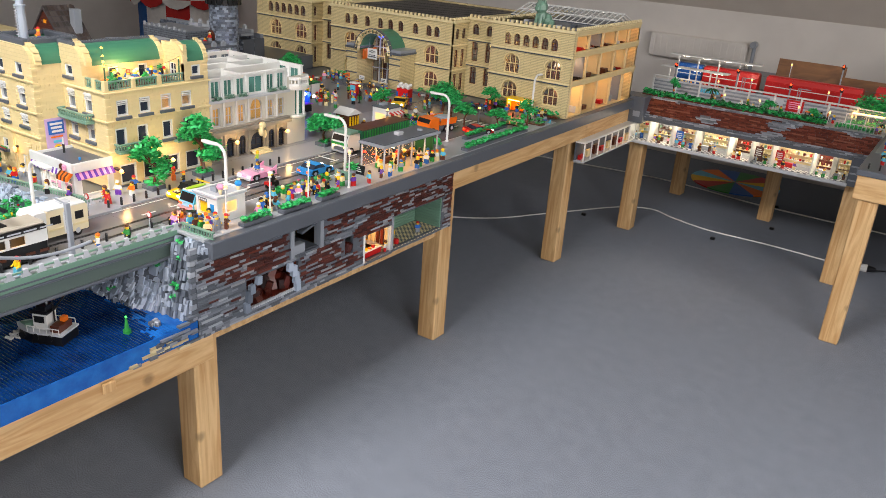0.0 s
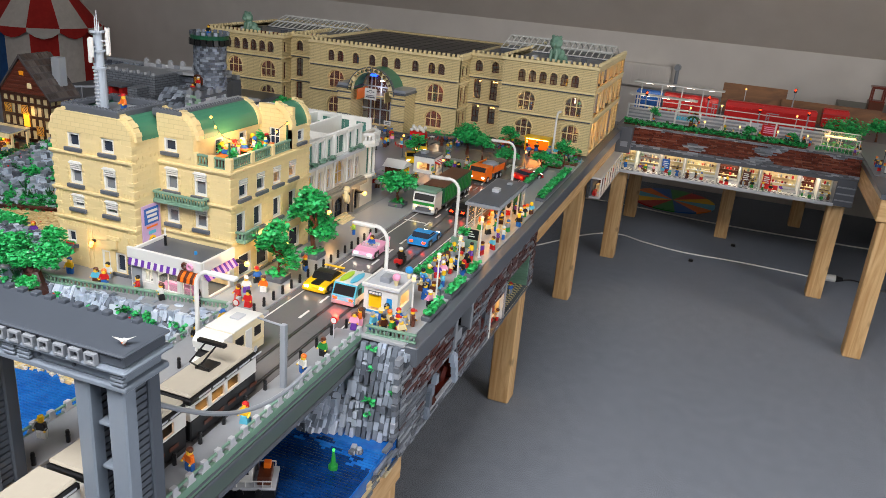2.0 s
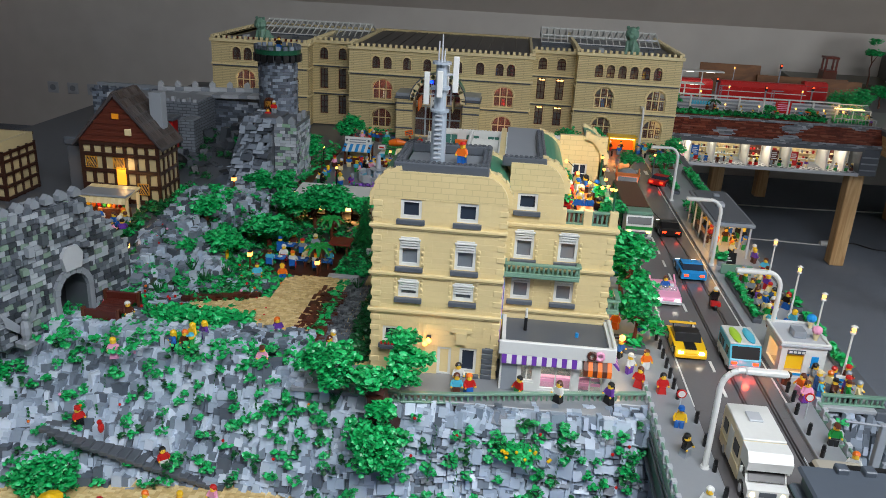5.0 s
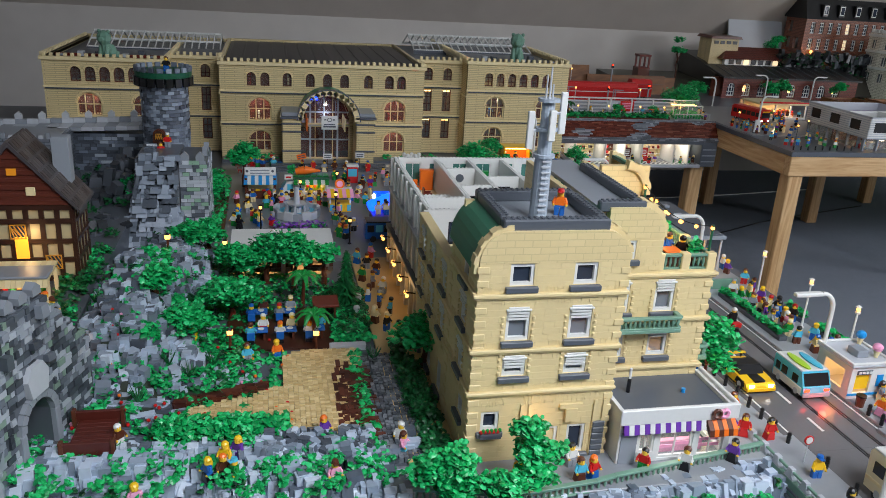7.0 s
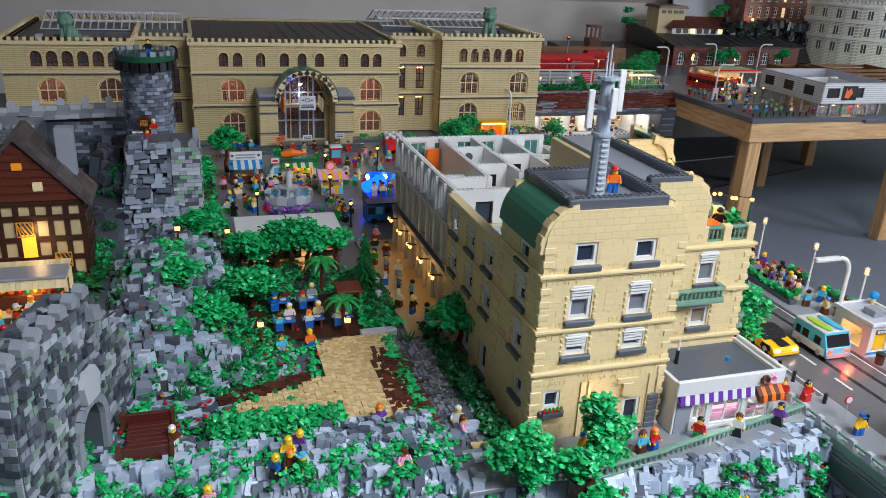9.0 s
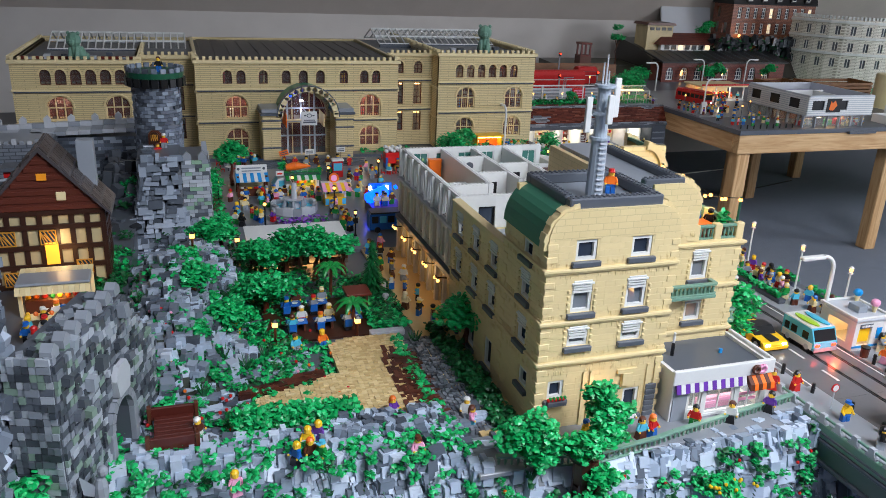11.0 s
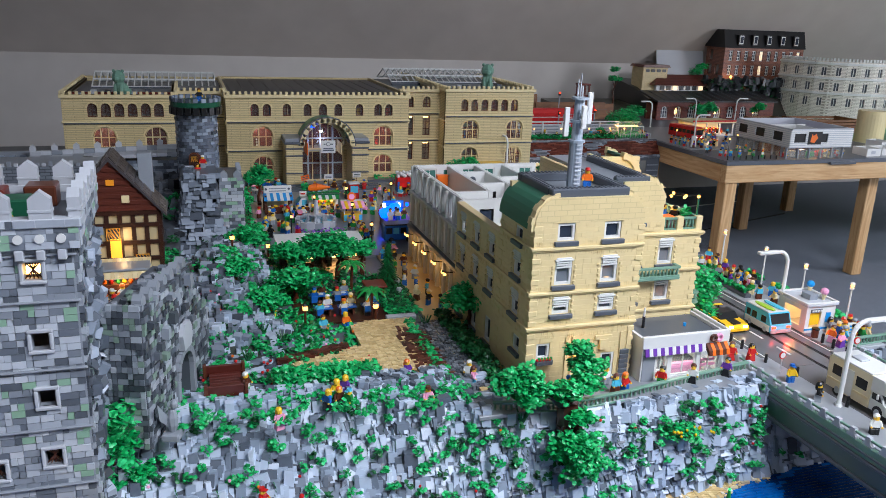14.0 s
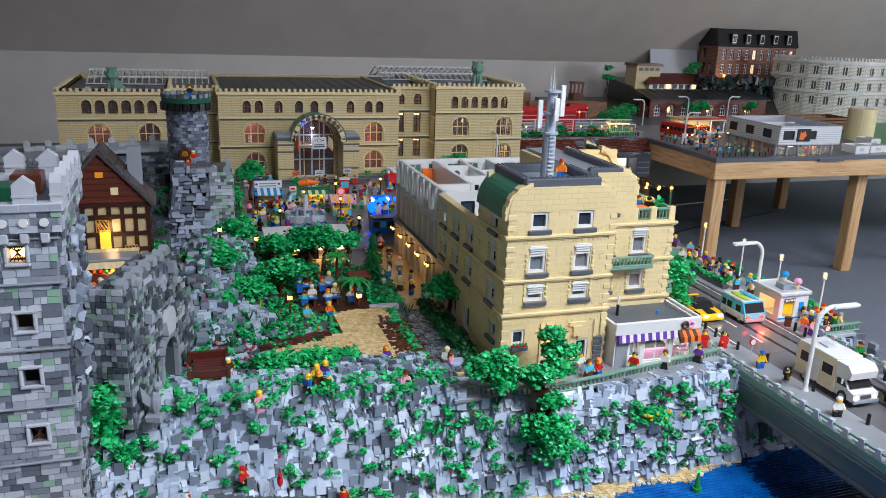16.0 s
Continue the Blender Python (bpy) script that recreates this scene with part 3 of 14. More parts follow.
block(-3.1535, -2.774, 2.955, 1.003, [(-3.0717 + i * 0.0444, -3.039 + i * 0.0444, 0.924, 0.9725, True) for i in range(6)] + [(x, x + 0.0778, z0, z1, True) for x in (-3.06, -2.8865) for z0, z1 in ((0.81, 0.89), (0.7065, 0.780))], (0.9034, 0.798))
for x0, x1, cols, dz in ((-2.774, -2.602, (-2.7447, -2.671), -0.008), (-1.912, -1.745, (-1.888, -1.816), 0.004)):
    block(x0, x1, 3.035, 1.0186 + dz, [(c, c + 0.0315, 0.9457 + dz, 0.99 + dz, True) for c in cols] + [(c, c + 0.0315, z0 + dz, z1 + dz, False) for c in cols for z0, z1 in ((0.8315, 0.912), (0.731, 0.804))], (0.921 + dz, 0.813 + dz))


def flank(x, y0, y1, top, out, holes):
    """A side wall of the station that looks along x."""
    m = pose(x, y0, S, 0, 0, 90) if out > 0 else pose(x, y1, S, 0, 0, -90)
    Shape().wall(y1 - y0, top - S, 0.016, holes, 0, m).ob("wall", TANFAR, st)
    for a, b, c, d, e in holes:
        window(st, m @ pose(a, 0.004, c), b - a, d - c, e, BROWN, GLASS, (1, 2))
    n = int((y1 - y0) / 0.0205)
    for i in range(n):
        Shape().box((i + 0.2) * (y1 - y0) / n, -0.006, top - S, (i + 0.2) * (y1 - y0) / n + 0.01, 0.006, top - S + 0.011, 0, 0.001, m).ob("tooth", BUFF, st)
    Shape().box(0, -0.007, top - S - 0.012, y1 - y0, 0.016, top - S, 0, 0.001, m).ob("cornice", BUFF, st)
    for z in (0.115, 0.222):
        Shape().box(0, -0.005, z, y1 - y0, -0.0002, z + 0.006, 0, 0.001, m).ob("stringcourse", BUFF, st)


side = [(0.03 + k * 0.05, 0.058 + k * 0.05, z0, z1, arch) for k in (0, 1) for z0, z1, arch in ((0.25, 0.295, True), (0.13, 0.205, False), (0.025, 0.10, False))]
flank(-1.912, 2.907, 3.05, 1.011, 1, side)
flank(-2.602, 2.907, 3.05, 1.011, -1, side)
flank(-1.745, 2.957, 3.66, 1.0325, -1, [])
flank(-2.774, 2.957, 3.66, 1.003, 1, [(0.008, 0.036, z0, z1, a) for z0, z1, a in ((0.25, 0.295, True), (0.13, 0.205, False), (0.025, 0.10, False))])
flank(-3.1535, 2.957, 3.66, 1.003, -1, [])
Shape().wall(1.79, 0.33, 0.016, [], 0, pose(-1.362, 3.66, S, 0, 0, 180)).ob("wall", TANFAR, st)

# open east end: floors behind deep tan bands, piers, partitions and furnished rooms
for z in (S + 0.001, 0.815, 0.928, 1.018):
    Shape().box(-1.73, 2.972, z - 0.006, -1.364, 3.644, z, 0, 0.001).ob("floor_slab", BUFF, st)
Shape().box(-1.452, 2.972, S + 0.002, -1.444, 3.644, 1.01).ob("inner_wall", DRED, st)
for z0, z1 in ((0.806, 0.832), (0.924, 0.950), (1.008, 1.0325)):
    for k in range(3):
        h = (z1 - z0) / 3
        Shape().box(-1.366 + 0.001 * (k == 1), 2.972, z0 + k * h + 0.0003, -1.359 + 0.002 * (k == 2), 3.66, z0 + (k + 1) * h - 0.0003, 0, 0.0008).ob("end_band", TAN, st)
for i in range(33):
    Shape().box(-1.368, 2.975 + i * 0.0208, 1.0325, -1.356, 2.985 + i * 0.0208, 1.0435, 0, 0.001).ob("tooth", BUFF, st)
for z, h in ((0.682, 0.124), (0.832, 0.092), (0.950, 0.058)):
    for i, y in enumerate((2.9725, 3.10, 3.24, 3.39, 3.53, 3.646)):
        Shape().box(-1.372, y, z, -1.362, y + 0.012, z + h, 0, 0.001).ob("end_pillar", TAN, st)
        if 0 < i < 5:
            Shape().box(-1.444, y + 0.002, z, -1.374, y + 0.008, z + h).ob("partition", rnd.choice((TAN, BUFF, TAN, MID)), st)
for i in range(56):
    y, z = rnd.uniform(2.99, 3.62), rnd.choice((S + 0.003, 0.816, 0.929))
    Shape().box(-1.443, y, z, -1.43, y + rnd.uniform(0.012, 0.03), z + rnd.uniform(0.02, 0.06), 0, 0.001).ob("room_shelf", rnd.choice((BROWN, BROWN, WHITE, MID, BLUE, RED, DGREEN, BUFF, DARK, YELLOW)), st)
for i in range(21):
    z = (S + 0.003, 0.816, 0.929)[i % 3]
    y = 2.995 + (i // 3) * 0.092
    Shape().box(-1.415, y, z, -1.385, y + 0.036, z + 0.018 + 0.008 * (i % 2), 0, 0.001).ob("counter", (BROWN, RED, WHITE, MID, BROWN, BLACK, DARK)[(i * 3) % 7], st)
for z in (0.799, 0.917, 1.006):
    for y in (3.03, 3.17, 3.31, 3.46, 3.59):
        Shape().box(-1.42, y, z, -1.38, y + 0.02, z + 0.003).ob("room_lamp", STRIP, st, "warm strip lamp under the floor slab")
for y in (3.05, 3.31, 3.56):
    point_lamp("room_glow", -1.39, y, 0.785, 0.05, WARM, 0.012)

# inner floors and lamps behind the windows
for x0, x1, y0, y1 in ((-2.59, -1.925, 2.945, 3.54), (-3.14, -2.79, 2.985, 3.64)):
    for z in (0.801, 0.917):
        Shape().box(x0, y0, z - 0.006, x1, y1, z).ob("floor_slab", BUFF, st)
    Shape().box(x0, y0 + 0.09, S + 0.003, x1, y0 + 0.098, 1.0).ob("inner_wall", DRED, st)
for x in (-2.475, -2.01):
    for z in (0.788, 0.902):
        Shape().box(x - 0.035, 2.985, z, x + 0.035, 3.0, z + 0.004).ob("room_lamp", STRIP, st, "warm strip lamp behind the windows")
for x in (-1.86, -1.80, -1.64, -1.44, -3.02, -2.85):
    for z in (0.794, 0.902):
        Shape().box(x - 0.02, 3.08, z, x + 0.02, 3.09, z + 0.004).ob("room_lamp", STRIP, st, "warm strip lamp behind the windows")

for x, y, z in ((-2.47, 2.985, 0.87), (-2.02, 2.985, 0.87), (-2.02, 2.985, 0.76), (-1.64, 3.02, 0.88), (-1.44, 3.02, 0.88), (-1.62, 3.02, 0.975), (-3.02, 3.02, 0.86), (-1.84, 3.08, 0.86)):
    point_lamp("room_glow", x, y, z, 0.14, (1.0, 0.8, 0.55), 0.015)
# lamp and glow added to brighten the dark porch glass
Shape().box(-2.261, 2.905, 0.872, -2.249, 2.917, 0.875).ob("added_hall_lamp", COOL, st, "white lamp in the entrance hall")
point_lamp("hall_glow", -2.255, 2.90, 0.84, 0.06, (0.86, 0.84, 1.0), 0.02)
for x in (-2.38, -2.15):
    Shape().box(x, 2.935, S + 0.003, x + 0.006, 3.032, 0.997).ob("inner_wall", BUFF, st)
for i in range(30):
    x, z = rnd.choice((rnd.uniform(-2.56, -2.42), rnd.uniform(-2.10, -1.95), rnd.uniform(-1.70, -1.57), rnd.uniform(-1.50, -1.40))), rnd.choice((S + 0.003, 0.803, 0.919))
    Shape().box(x, 3.018, z, x + 0.014, 3.031, z + rnd.uniform(0.02, 0.06), 0, 0.001).ob("room_shelf", rnd.choice((RED, BROWN, WHITE, BLUE, YELLOW, DGREEN)), st)

# roofs
Shape().box(-2.588, 2.921, 1.0, -1.926, 3.60, 1.0075, 0, 0.001).ob("roof", BLACK, st, "flat roof of black tiles")
for i in range(13):
    Shape().box(-2.575 + i * 0.0497, 2.935, 1.0075, -2.530 + i * 0.0497, 3.59, 1.010, 0, 0.001).ob("roof_tile", BLACK, st)
Shape().box(-2.602, 3.60, S, -1.912, 3.616, 1.017).ob("wall", TANFAR, st)
for x in (-2.602, -1.924):
    Shape().box(x, 2.921, 0.998, x + 0.012, 3.60, 1.018, 0, 0.001).ob("roof_rim", BUFF, st)
for x0, x1, z, ga_, gb in ((-1.74, -1.367, 1.020, -1.875, -1.385), (-3.145, -2.785, 0.990, -3.09, -2.62)):
    Shape().box(x0, 2.971, z - 0.006, x1, 3.64, z).ob("roof", DARK, st, "dark grey flat roof")
    # glazed roof light with white bars
    y0, y1, z0, z1 = 3.34, 3.50, z + 0.004, z + 0.050
    for i in range(19):
        x = ga_ + (gb - ga_) * i / 18
        Shape().pipe([(x, y0, z0), (x, y1, z1), (x, y1 + 0.12, z0)], 0.0026, 6).ob("glazing_bar", WHITE, st)
    for y, zz in ((y0, z0), (0.5 * (y0 + y1), 0.5 * (z0 + z1)), (y1, z1), (y1 + 0.12, z0)):
        Shape().box(ga_, y - 0.0035, zz - 0.0035, gb, y + 0.0035, zz + 0.0035).ob("glazing_rail", WHITE, st)
    Shape().add([(ga_, y0, z0), (gb, y0, z0), (gb, y1, z1 - 0.001), (ga_, y1, z1 - 0.001)], [(0, 1, 2, 3)]).ob("roof_glass", GLASS, st)
    Shape().box(ga_, y0 - 0.004, z - 0.01, gb, y0 + 0.004, z0).ob("roof_kerb", DARK, st)
    for i in range(7):
        xx = x0 + 0.03 + i * (x1 - x0 - 0.08) / 6
        Shape().box(xx, 3.02 + 0.05 * (i % 3), z, xx + 0.02, 3.05 + 0.05 * (i % 3), z + 0.012 + 0.006 * (i % 2), 0, 0.001).ob("roof_unit", (MID, GREY, DARK)[i % 3], st)
for x0, x1, dz in ((-2.774, -2.602, -0.008), (-1.912, -1.745, 0.004)):
    Shape().box(x0, 3.051, 1.0 + dz, x1, 3.64, 1.006 + dz).ob("roof", DARK, st, "dark grey flat roof")

# entrance porch with a barrel vault
for x in (-2.402, -2.158):
    Shape().box(x, 2.79, S, x + 0.060, 2.903, 0.845, 0, 0.002).ob("pier", TANFAR, st)
    Shape().box(x - 0.006, 2.784, 0.845, x + 0.066, 2.904, 0.853, 0, 0.001).ob("pier_cap", DARK, st)
    Shape().box(x - 0.002, 2.788, 0.853, x + 0.062, 2.904, 0.866, 0, 0.002).ob("pier_top", MID, st)
    for z in (0.735, 0.80, 0.826):
        Shape().box(x - 0.003, 2.787, z, x + 0.063, 2.79, z + 0.005).ob("dark_line", DARK, st)
vault, rim, ring = Shape(), Shape(), Shape()
cx, cz, R = -2.25, 0.838, 0.098
for k in range(14):
    t0, t1 = math.pi * k / 14, math.pi * (k + 1) / 14

    def q(r, t, y):
        return (cx + r * math.cos(t), y, cz + r * math.sin(t))
    vault.add([q(R - 0.006, t0, 2.80), q(R - 0.006, t1, 2.80), q(R, t1, 2.80), q(R, t0, 2.80), q(R - 0.006, t0, 2.903), q(R - 0.006, t1, 2.903), q(R, t1, 2.903), q(R, t0, 2.903)], [(0, 1, 5, 4), (2, 3, 7, 6), (0, 3, 2, 1)])
    t1 -= 0.03
    rim.add([q(R - 0.013, t0, 2.784), q(R - 0.013, t1, 2.784), q(R + 0.004, t1, 2.784), q(R + 0.004, t0, 2.784), q(R - 0.013, t0, 2.80), q(R - 0.013, t1, 2.80), q(R + 0.004, t1, 2.80), q(R + 0.004, t0, 2.80)], BOX_F[:1] + [(0, 1, 2, 3), (0, 4, 5, 1), (2, 6, 7, 3), (1, 5, 6, 2), (0, 3, 7, 4)])
    ring.add([q(R + 0.004, t0, 2.783), q(R + 0.004, t1, 2.783), q(R + 0.008, t1, 2.783), q(R + 0.008, t0, 2.783), q(R + 0.004, t0, 2.80), q(R + 0.004, t1, 2.80), q(R + 0.008, t1, 2.80), q(R + 0.008, t0, 2.80)], [(0, 1, 2, 3), (2, 6, 7, 3), (0, 4, 5, 1)])
vault.ob("vault_roof", ROOFGREEN, st, "weathered green vaulted porch roof")
for x in (-2.323, -2.197):
    Shape().box(x, 2.806, 0.80, x + 0.004, 2.902, 0.845, 0, 0.001).ob("porch_side", ORANGE if x < -2.3 else TAN, st)
point_lamp("portal_glow", -2.26, 2.945, 0.87, 0.05, (0.35, 0.3, 1.0), 0.02)
rim.ob("porch_arch", BUFF, st)
ring.ob("arch_edge", DARK, st)
for x in (-2.305, -2.258, -2.211):
    Shape().box(x - 0.003, 2.908, S, x + 0.003, 2.912, 0.90).ob("mullion", GREY, st)
for z in (0.75, 0.80, 0.845):
    Shape().box(-2.345, 2.9075, z, -2.17, 2.9115, z + 0.005).ob("transom", GREY, st)
Shape().box(-2.31, 2.9045, 0.889, -2.28, 2.9065, 0.899).ob("portal_lamp", BLUELED, st, "blue lamp in the portal arch")
sg = Shape().box(-2.275, 2.783, 0.812, -2.222, 2.786, 0.858, 0, 0.001)
sg.ob("station_sign", WHITE, st, "white sign with a grey emblem and two dark bars")
Shape().pipe([(-2.2485 + 0.008 * math.cos(k * 0.785), 2.7822, 0.845 + 0.006 * math.sin(k * 0.785)) for k in range(9)], 0.0012, 5).box(-2.266, 2.7815, 0.843, -2.259, 2.783, 0.847).box(-2.238, 2.7815, 0.843, -2.231, 2.783, 0.847).box(-2.267, 2.7815, 0.828, -2.230, 2.783, 0.831).box(-2.269, 2.7815, 0.820, -2.228, 2.783, 0.825).ob("sign_emblem", DARK, st)
Shape().rod((-2.268, 2.7845, 0.858), (-2.268, 2.79, 0.905), 0.0008, None, 5).rod((-2.229, 2.7845, 0.858), (-2.229, 2.79, 0.905), 0.0008, None, 5).ob("sign_rods", MID, st)
for i in range(4):
    Shape().box(-2.44 - 0.0 * i, 2.73 + i * 0.016, S, -2.06, 2.79, S + 0.0042 * (i + 1), 0, 0.0008).ob("front_step", DARK, st)
Shape().box(-2.60, 2.85, S, -2.41, 2.904, S + 0.012, 0, 0.001).ob("terrace_step", DARK, st)
Shape().box(-2.09, 2.85, S, -1.74, 2.904, S + 0.012, 0, 0.001).ob("terrace_step", DARK, st)


def lion(x, y, z, s, rz):
    b = Shape()
    b.box(-0.5, -0.35, 0, 0.5, 0.35, 0.12, 0, 0.02).ball(0.15, 0, 0.42, 0.34, 0.3, 0.34).ball(-0.2, 0, 0.62, 0.27, 0.26, 0.42)
    b.ball(-0.28, 0, 1.05, 0.34, 0.34, 0.36).ball(-0.52, 0, 0.98, 0.18, 0.17, 0.16).ball(0.35, 0.22, 0.25, 0.22, 0.12, 0.2).ball(0.35, -0.22, 0.25, 0.22, 0.12, 0.2)
    for a in (-0.15, 0.15):
        b.rod((-0.35, a, 0.7), (-0.46, a, 0.1), 0.09, 0.1, 8)
        b.ball(-0.28, a * 1.5, 1.34, 0.09)
    o = b.ob("lion_statue", SANDGREEN, None, "weathered green seated lion statue on the station roof", category="statue", group="roof lions")
    o.matrix_world = turn(x, y, z, rz, 0, 0, (s, s, s))


lion(-1.545, 3.03, 1.020, 0.078, 70)
lion(-2.955, 2.99, 0.990, 0.070, 70)


# ---- tan corner house ----
def brick_face(parent, m, w, h, holes, material, keep, z0=0.0, lens=(2, 3, 4, 4, 6), course=0.0096):
    """Bricks laid in courses in front of a wall, 0.5 mm proud, left out at the openings."""
    out = []
    rows = int(h / course + 0.5)
    for j in range(rows):
        z = z0 + j * course
        x = -rnd.choice((0, 1, 2)) * STUD
        while x < w - 0.002:
            n = rnd.choice(lens) * STUD
            a, b = max(0.0, x), min(w, x + n)
            x += n
            for p, q, c, d, e in holes:
                if c < z + course * 0.6 and d > z + course * 0.4 and a < q and b > p:
                    if a >= p and b <= q:
                        b = a
                    elif a < p:
                        b = p
                    else:
                        a = q
            if b - a > 0.002:
                out.append(m @ turn(a + 0.00013, -0.0005, z + 0.00013, 0, 0, 0, (b - a - 0.00026, 0.0008, course - 0.00026)))
    rnd.shuffle(out)
    pieces(parent, "brick", BOX_V, BOX_F, out, material, keep)


def rib_rows(parent, m, w, zs, holes):
    """Rows of short upright ribs of profiled bricks, left out at the openings."""
    out = []
    for z in zs:
        for i in range(int(w / 0.004)):
            x = 0.002 + i * 0.004
            if rnd.random() < 0.55 and not any(p - 0.004 < x < q + 0.003 and c - 0.012 < z + 0.004 < d + 0.006 for p, q, c, d, e in holes):
                out.append(m @ turn(x, -0.0013, z, 0, 0, 0, (0.0009, 0.0016, 0.0072)))
    if out:
        Shape().many(BOX_V, BOX_F, out).ob("profile_rib", TAN, parent, kind="stuff")


def quoins(parent, x, y, z0, z1, sx, sy, material=TAN):
    """Toothed corner blocks, every other course proud."""
    z, k = z0, 0
    while z < z1 - 0.008:
        if k % 2 == 0:
            Shape().box(min(x, x + sx * 0.012) - 0.002 * (sx < 0) * -1 - 0.002, min(y, y + sy * 0.012) - 0.002, z, max(x, x + sx * 0.012) + 0.002, max(y, y + sy * 0.012) + 0.002, z + 0.009, 0, 0.0006).ob("quoin", material, parent)
        z += 0.0096
        k += 1


hs = site("corner_house", -1.99, 1.28, S, "tan brick apartment house with white windows and green mansard roofs", "building")
LB, RB = 1.085, 1.165
RIBS = (0.9995, 0.946, 0.9275, 0.865, 0.8465, 0.8005, 0.783, 0.774, 0.70)
PALEPANE = clear("grey_pane", "98a2ac", 0.45)


def house_window(m, w, h, hood=True, grille=True, pane=None):
    win = window(hs, m, w, h, False, WHITE, pane or DGLASS, (0, 0), 0.0032, DARK, 0.008)
    if hood:
        for k in range(4):
            for x in (-0.0072, w + 0.0028):
                Shape().box(x, -0.0028, 0.002 + k * 0.0096, x + 0.0044, 0.001, 0.0075 + k * 0.0096, 0, 0.0008, m).ob("jamb_block", TAN, win)
    if hood:
        Shape().box(-0.001, -0.003, h, w + 0.001, 0.004, h + 0.003, 0, 0.0005, m).box(0.002, -0.002, h + 0.003, w - 0.002, 0.004, h + 0.006, 0, 0.0005, m).ob("hood", WHITE, win)
    if grille:
        for k in range(3):
            Shape().box(0.002, -0.0015, h - 0.004 - k * 0.0045, w - 0.002, 0.003, h - 0.0015 - k * 0.0045, 0, 0, m).ob("blind_slat", WHITE, win)


def house_front(x0, x1, y, z0, z1, holes, keep, doors=()):
    m = pose(x0, y, z0)
    loc = [(a - x0, b - x0, c - z0, d - z0, False) for a, b, c, d in holes]
    Shape().wall(x1 - x0, z1 - z0, 0.012, loc, 0, m).ob("wall", TAN, hs)
    brick_face(hs, m, x1 - x0, z1 - z0, [(a - 0.003, b + 0.003, c - 0.007, d + 0.004, e) for a, b, c, d, e in loc], TAN, keep)
    rib_rows(hs, m, x1 - x0, [z - z0 for z in RIBS if z0 < z < z1 - 0.01], loc)
    for i, (a, b, c, d, e) in enumerate(loc):
        low = 0.79 < c + z0 < 0.93
        house_window(m @ pose(a, 0.0, c), b - a, d - c, low, low, PALEPANE if low else None)


def house_side(x, y0, y1, z0, z1, out, holes, keep, glow=()):
    m = pose(x, y0, z0, 0, 0, 90) if out > 0 else pose(x, y1, z0, 0, 0, -90)
    loc = [((a - y0, b - y0) if out > 0 else (y1 - b, y1 - a)) + (c - z0, d - z0, False) for a, b, c, d in holes]
    Shape().wall(y1 - y0, z1 - z0, 0.012, loc, 0, m).ob("wall", TAN, hs)
    brick_face(hs, m, y1 - y0, z1 - z0, [(a - 0.003, b + 0.003, c - 0.007, d + 0.004, e) for a, b, c, d, e in loc], TAN, keep)
    rib_rows(hs, m, y1 - y0, [z - z0 for z in RIBS if z0 < z < z1 - 0.01], loc)
    for a, b, c, d, e in loc:
        house_window(m @ pose(a, 0.0, c), b - a, d - c, out < 0 and 0.79 < c + z0 < 0.93, 0.79 < c + z0 < 0.93, GLASS if round(a + y0, 3) in glow and c + z0 > 0.85 else None)


F4, F3, F2 = (0.954, 0.985), (0.874, 0.918), (0.820, 0.846)
left_holes = [(a, a + 0.033, c, d) for a in (-2.142, -2.053) for c, d in (F4, F3, F2)] + [(-2.166, -2.140, 0.735, 0.765), (-2.073, -2.050, 0.682, 0.735), (-2.036, -2.008, 0.690, 0.736)]
house_front(-2.185, -1.975, LB, S, 0.986, left_holes, 170)
right_holes = [(-1.960, -1.927, 0.957, 0.986)]
house_front(-1.975, -1.885, RB, 0.938, 0.990, right_holes, 30)
house_front(-1.975, -1.795, RB, S, 0.938, [(a, a + 0.032, c, d) for a in (-1.959, -1.886) for c, d in ((0.872, 0.918), (0.798, 0.842))], 200)
house_side(-1.975, LB + 0.012, RB, S, 0.986, 1, [], 60)
ys = (1.195, 1.262, 1.329, 1.396)
house_side(-1.795, RB + 0.012, 1.49, S, 0.938, 1, [(y, y + 0.034, 0.870, 0.912) for y in ys] + [(y, y + 0.034, 0.790, 0.840) for y in (1.185, 1.25, 1.329, 1.396)] + [(y, y + 0.05, 0.688, 0.742) for y in (1.19, 1.26, 1.33, 1.40)], 160, (1.329, 1.396))
Shape().box(-1.842, 1.31, 0.862, -1.838, 1.45, 0.928).ob("inner_wall", BUFF, hs)
for y in (1.335, 1.402):
    Shape().box(-1.825, y, 0.914, -1.815, y + 0.024, 0.918).ob("room_lamp", STRIP, hs, "warm lamp in an upper room")
house_side(-2.185, LB + 0.012, 1.235, S, 0.974, -1, [(1.135, 1.167, 0.938, 0.966), (1.135, 1.167, 0.874, 0.914), (1.135, 1.167, 0.80, 0.842), (1.12, 1.15, 0.735, 0.765)], 160)
house_side(-2.185, 1.235, 1.488, S, 0.926, -1, [(y, y + 0.032, z0, z1) for y in (1.262, 1.345, 1.428) for z0, z1 in ((0.872, 0.912), (0.80, 0.842), (0.692, 0.745))], 100)
Shape().box(-2.1875, 1.236, 0.926, -2.170, 1.488, 0.931, 0, 0.001).ob("wall_coping", TAN, hs)
Shape().box(-1.997, 1.236, 0.868, -1.987, 1.488, 1.026).ob("wall", TANB, hs)
Shape().box(-2.173, 1.478, S, -1.807, 1.49, 0.868).ob("wall", TAN, hs)
Shape().box(-2.172, 1.236, 0.86, -1.998, 1.478, 0.868).ob("floor_slab", GREY, hs)
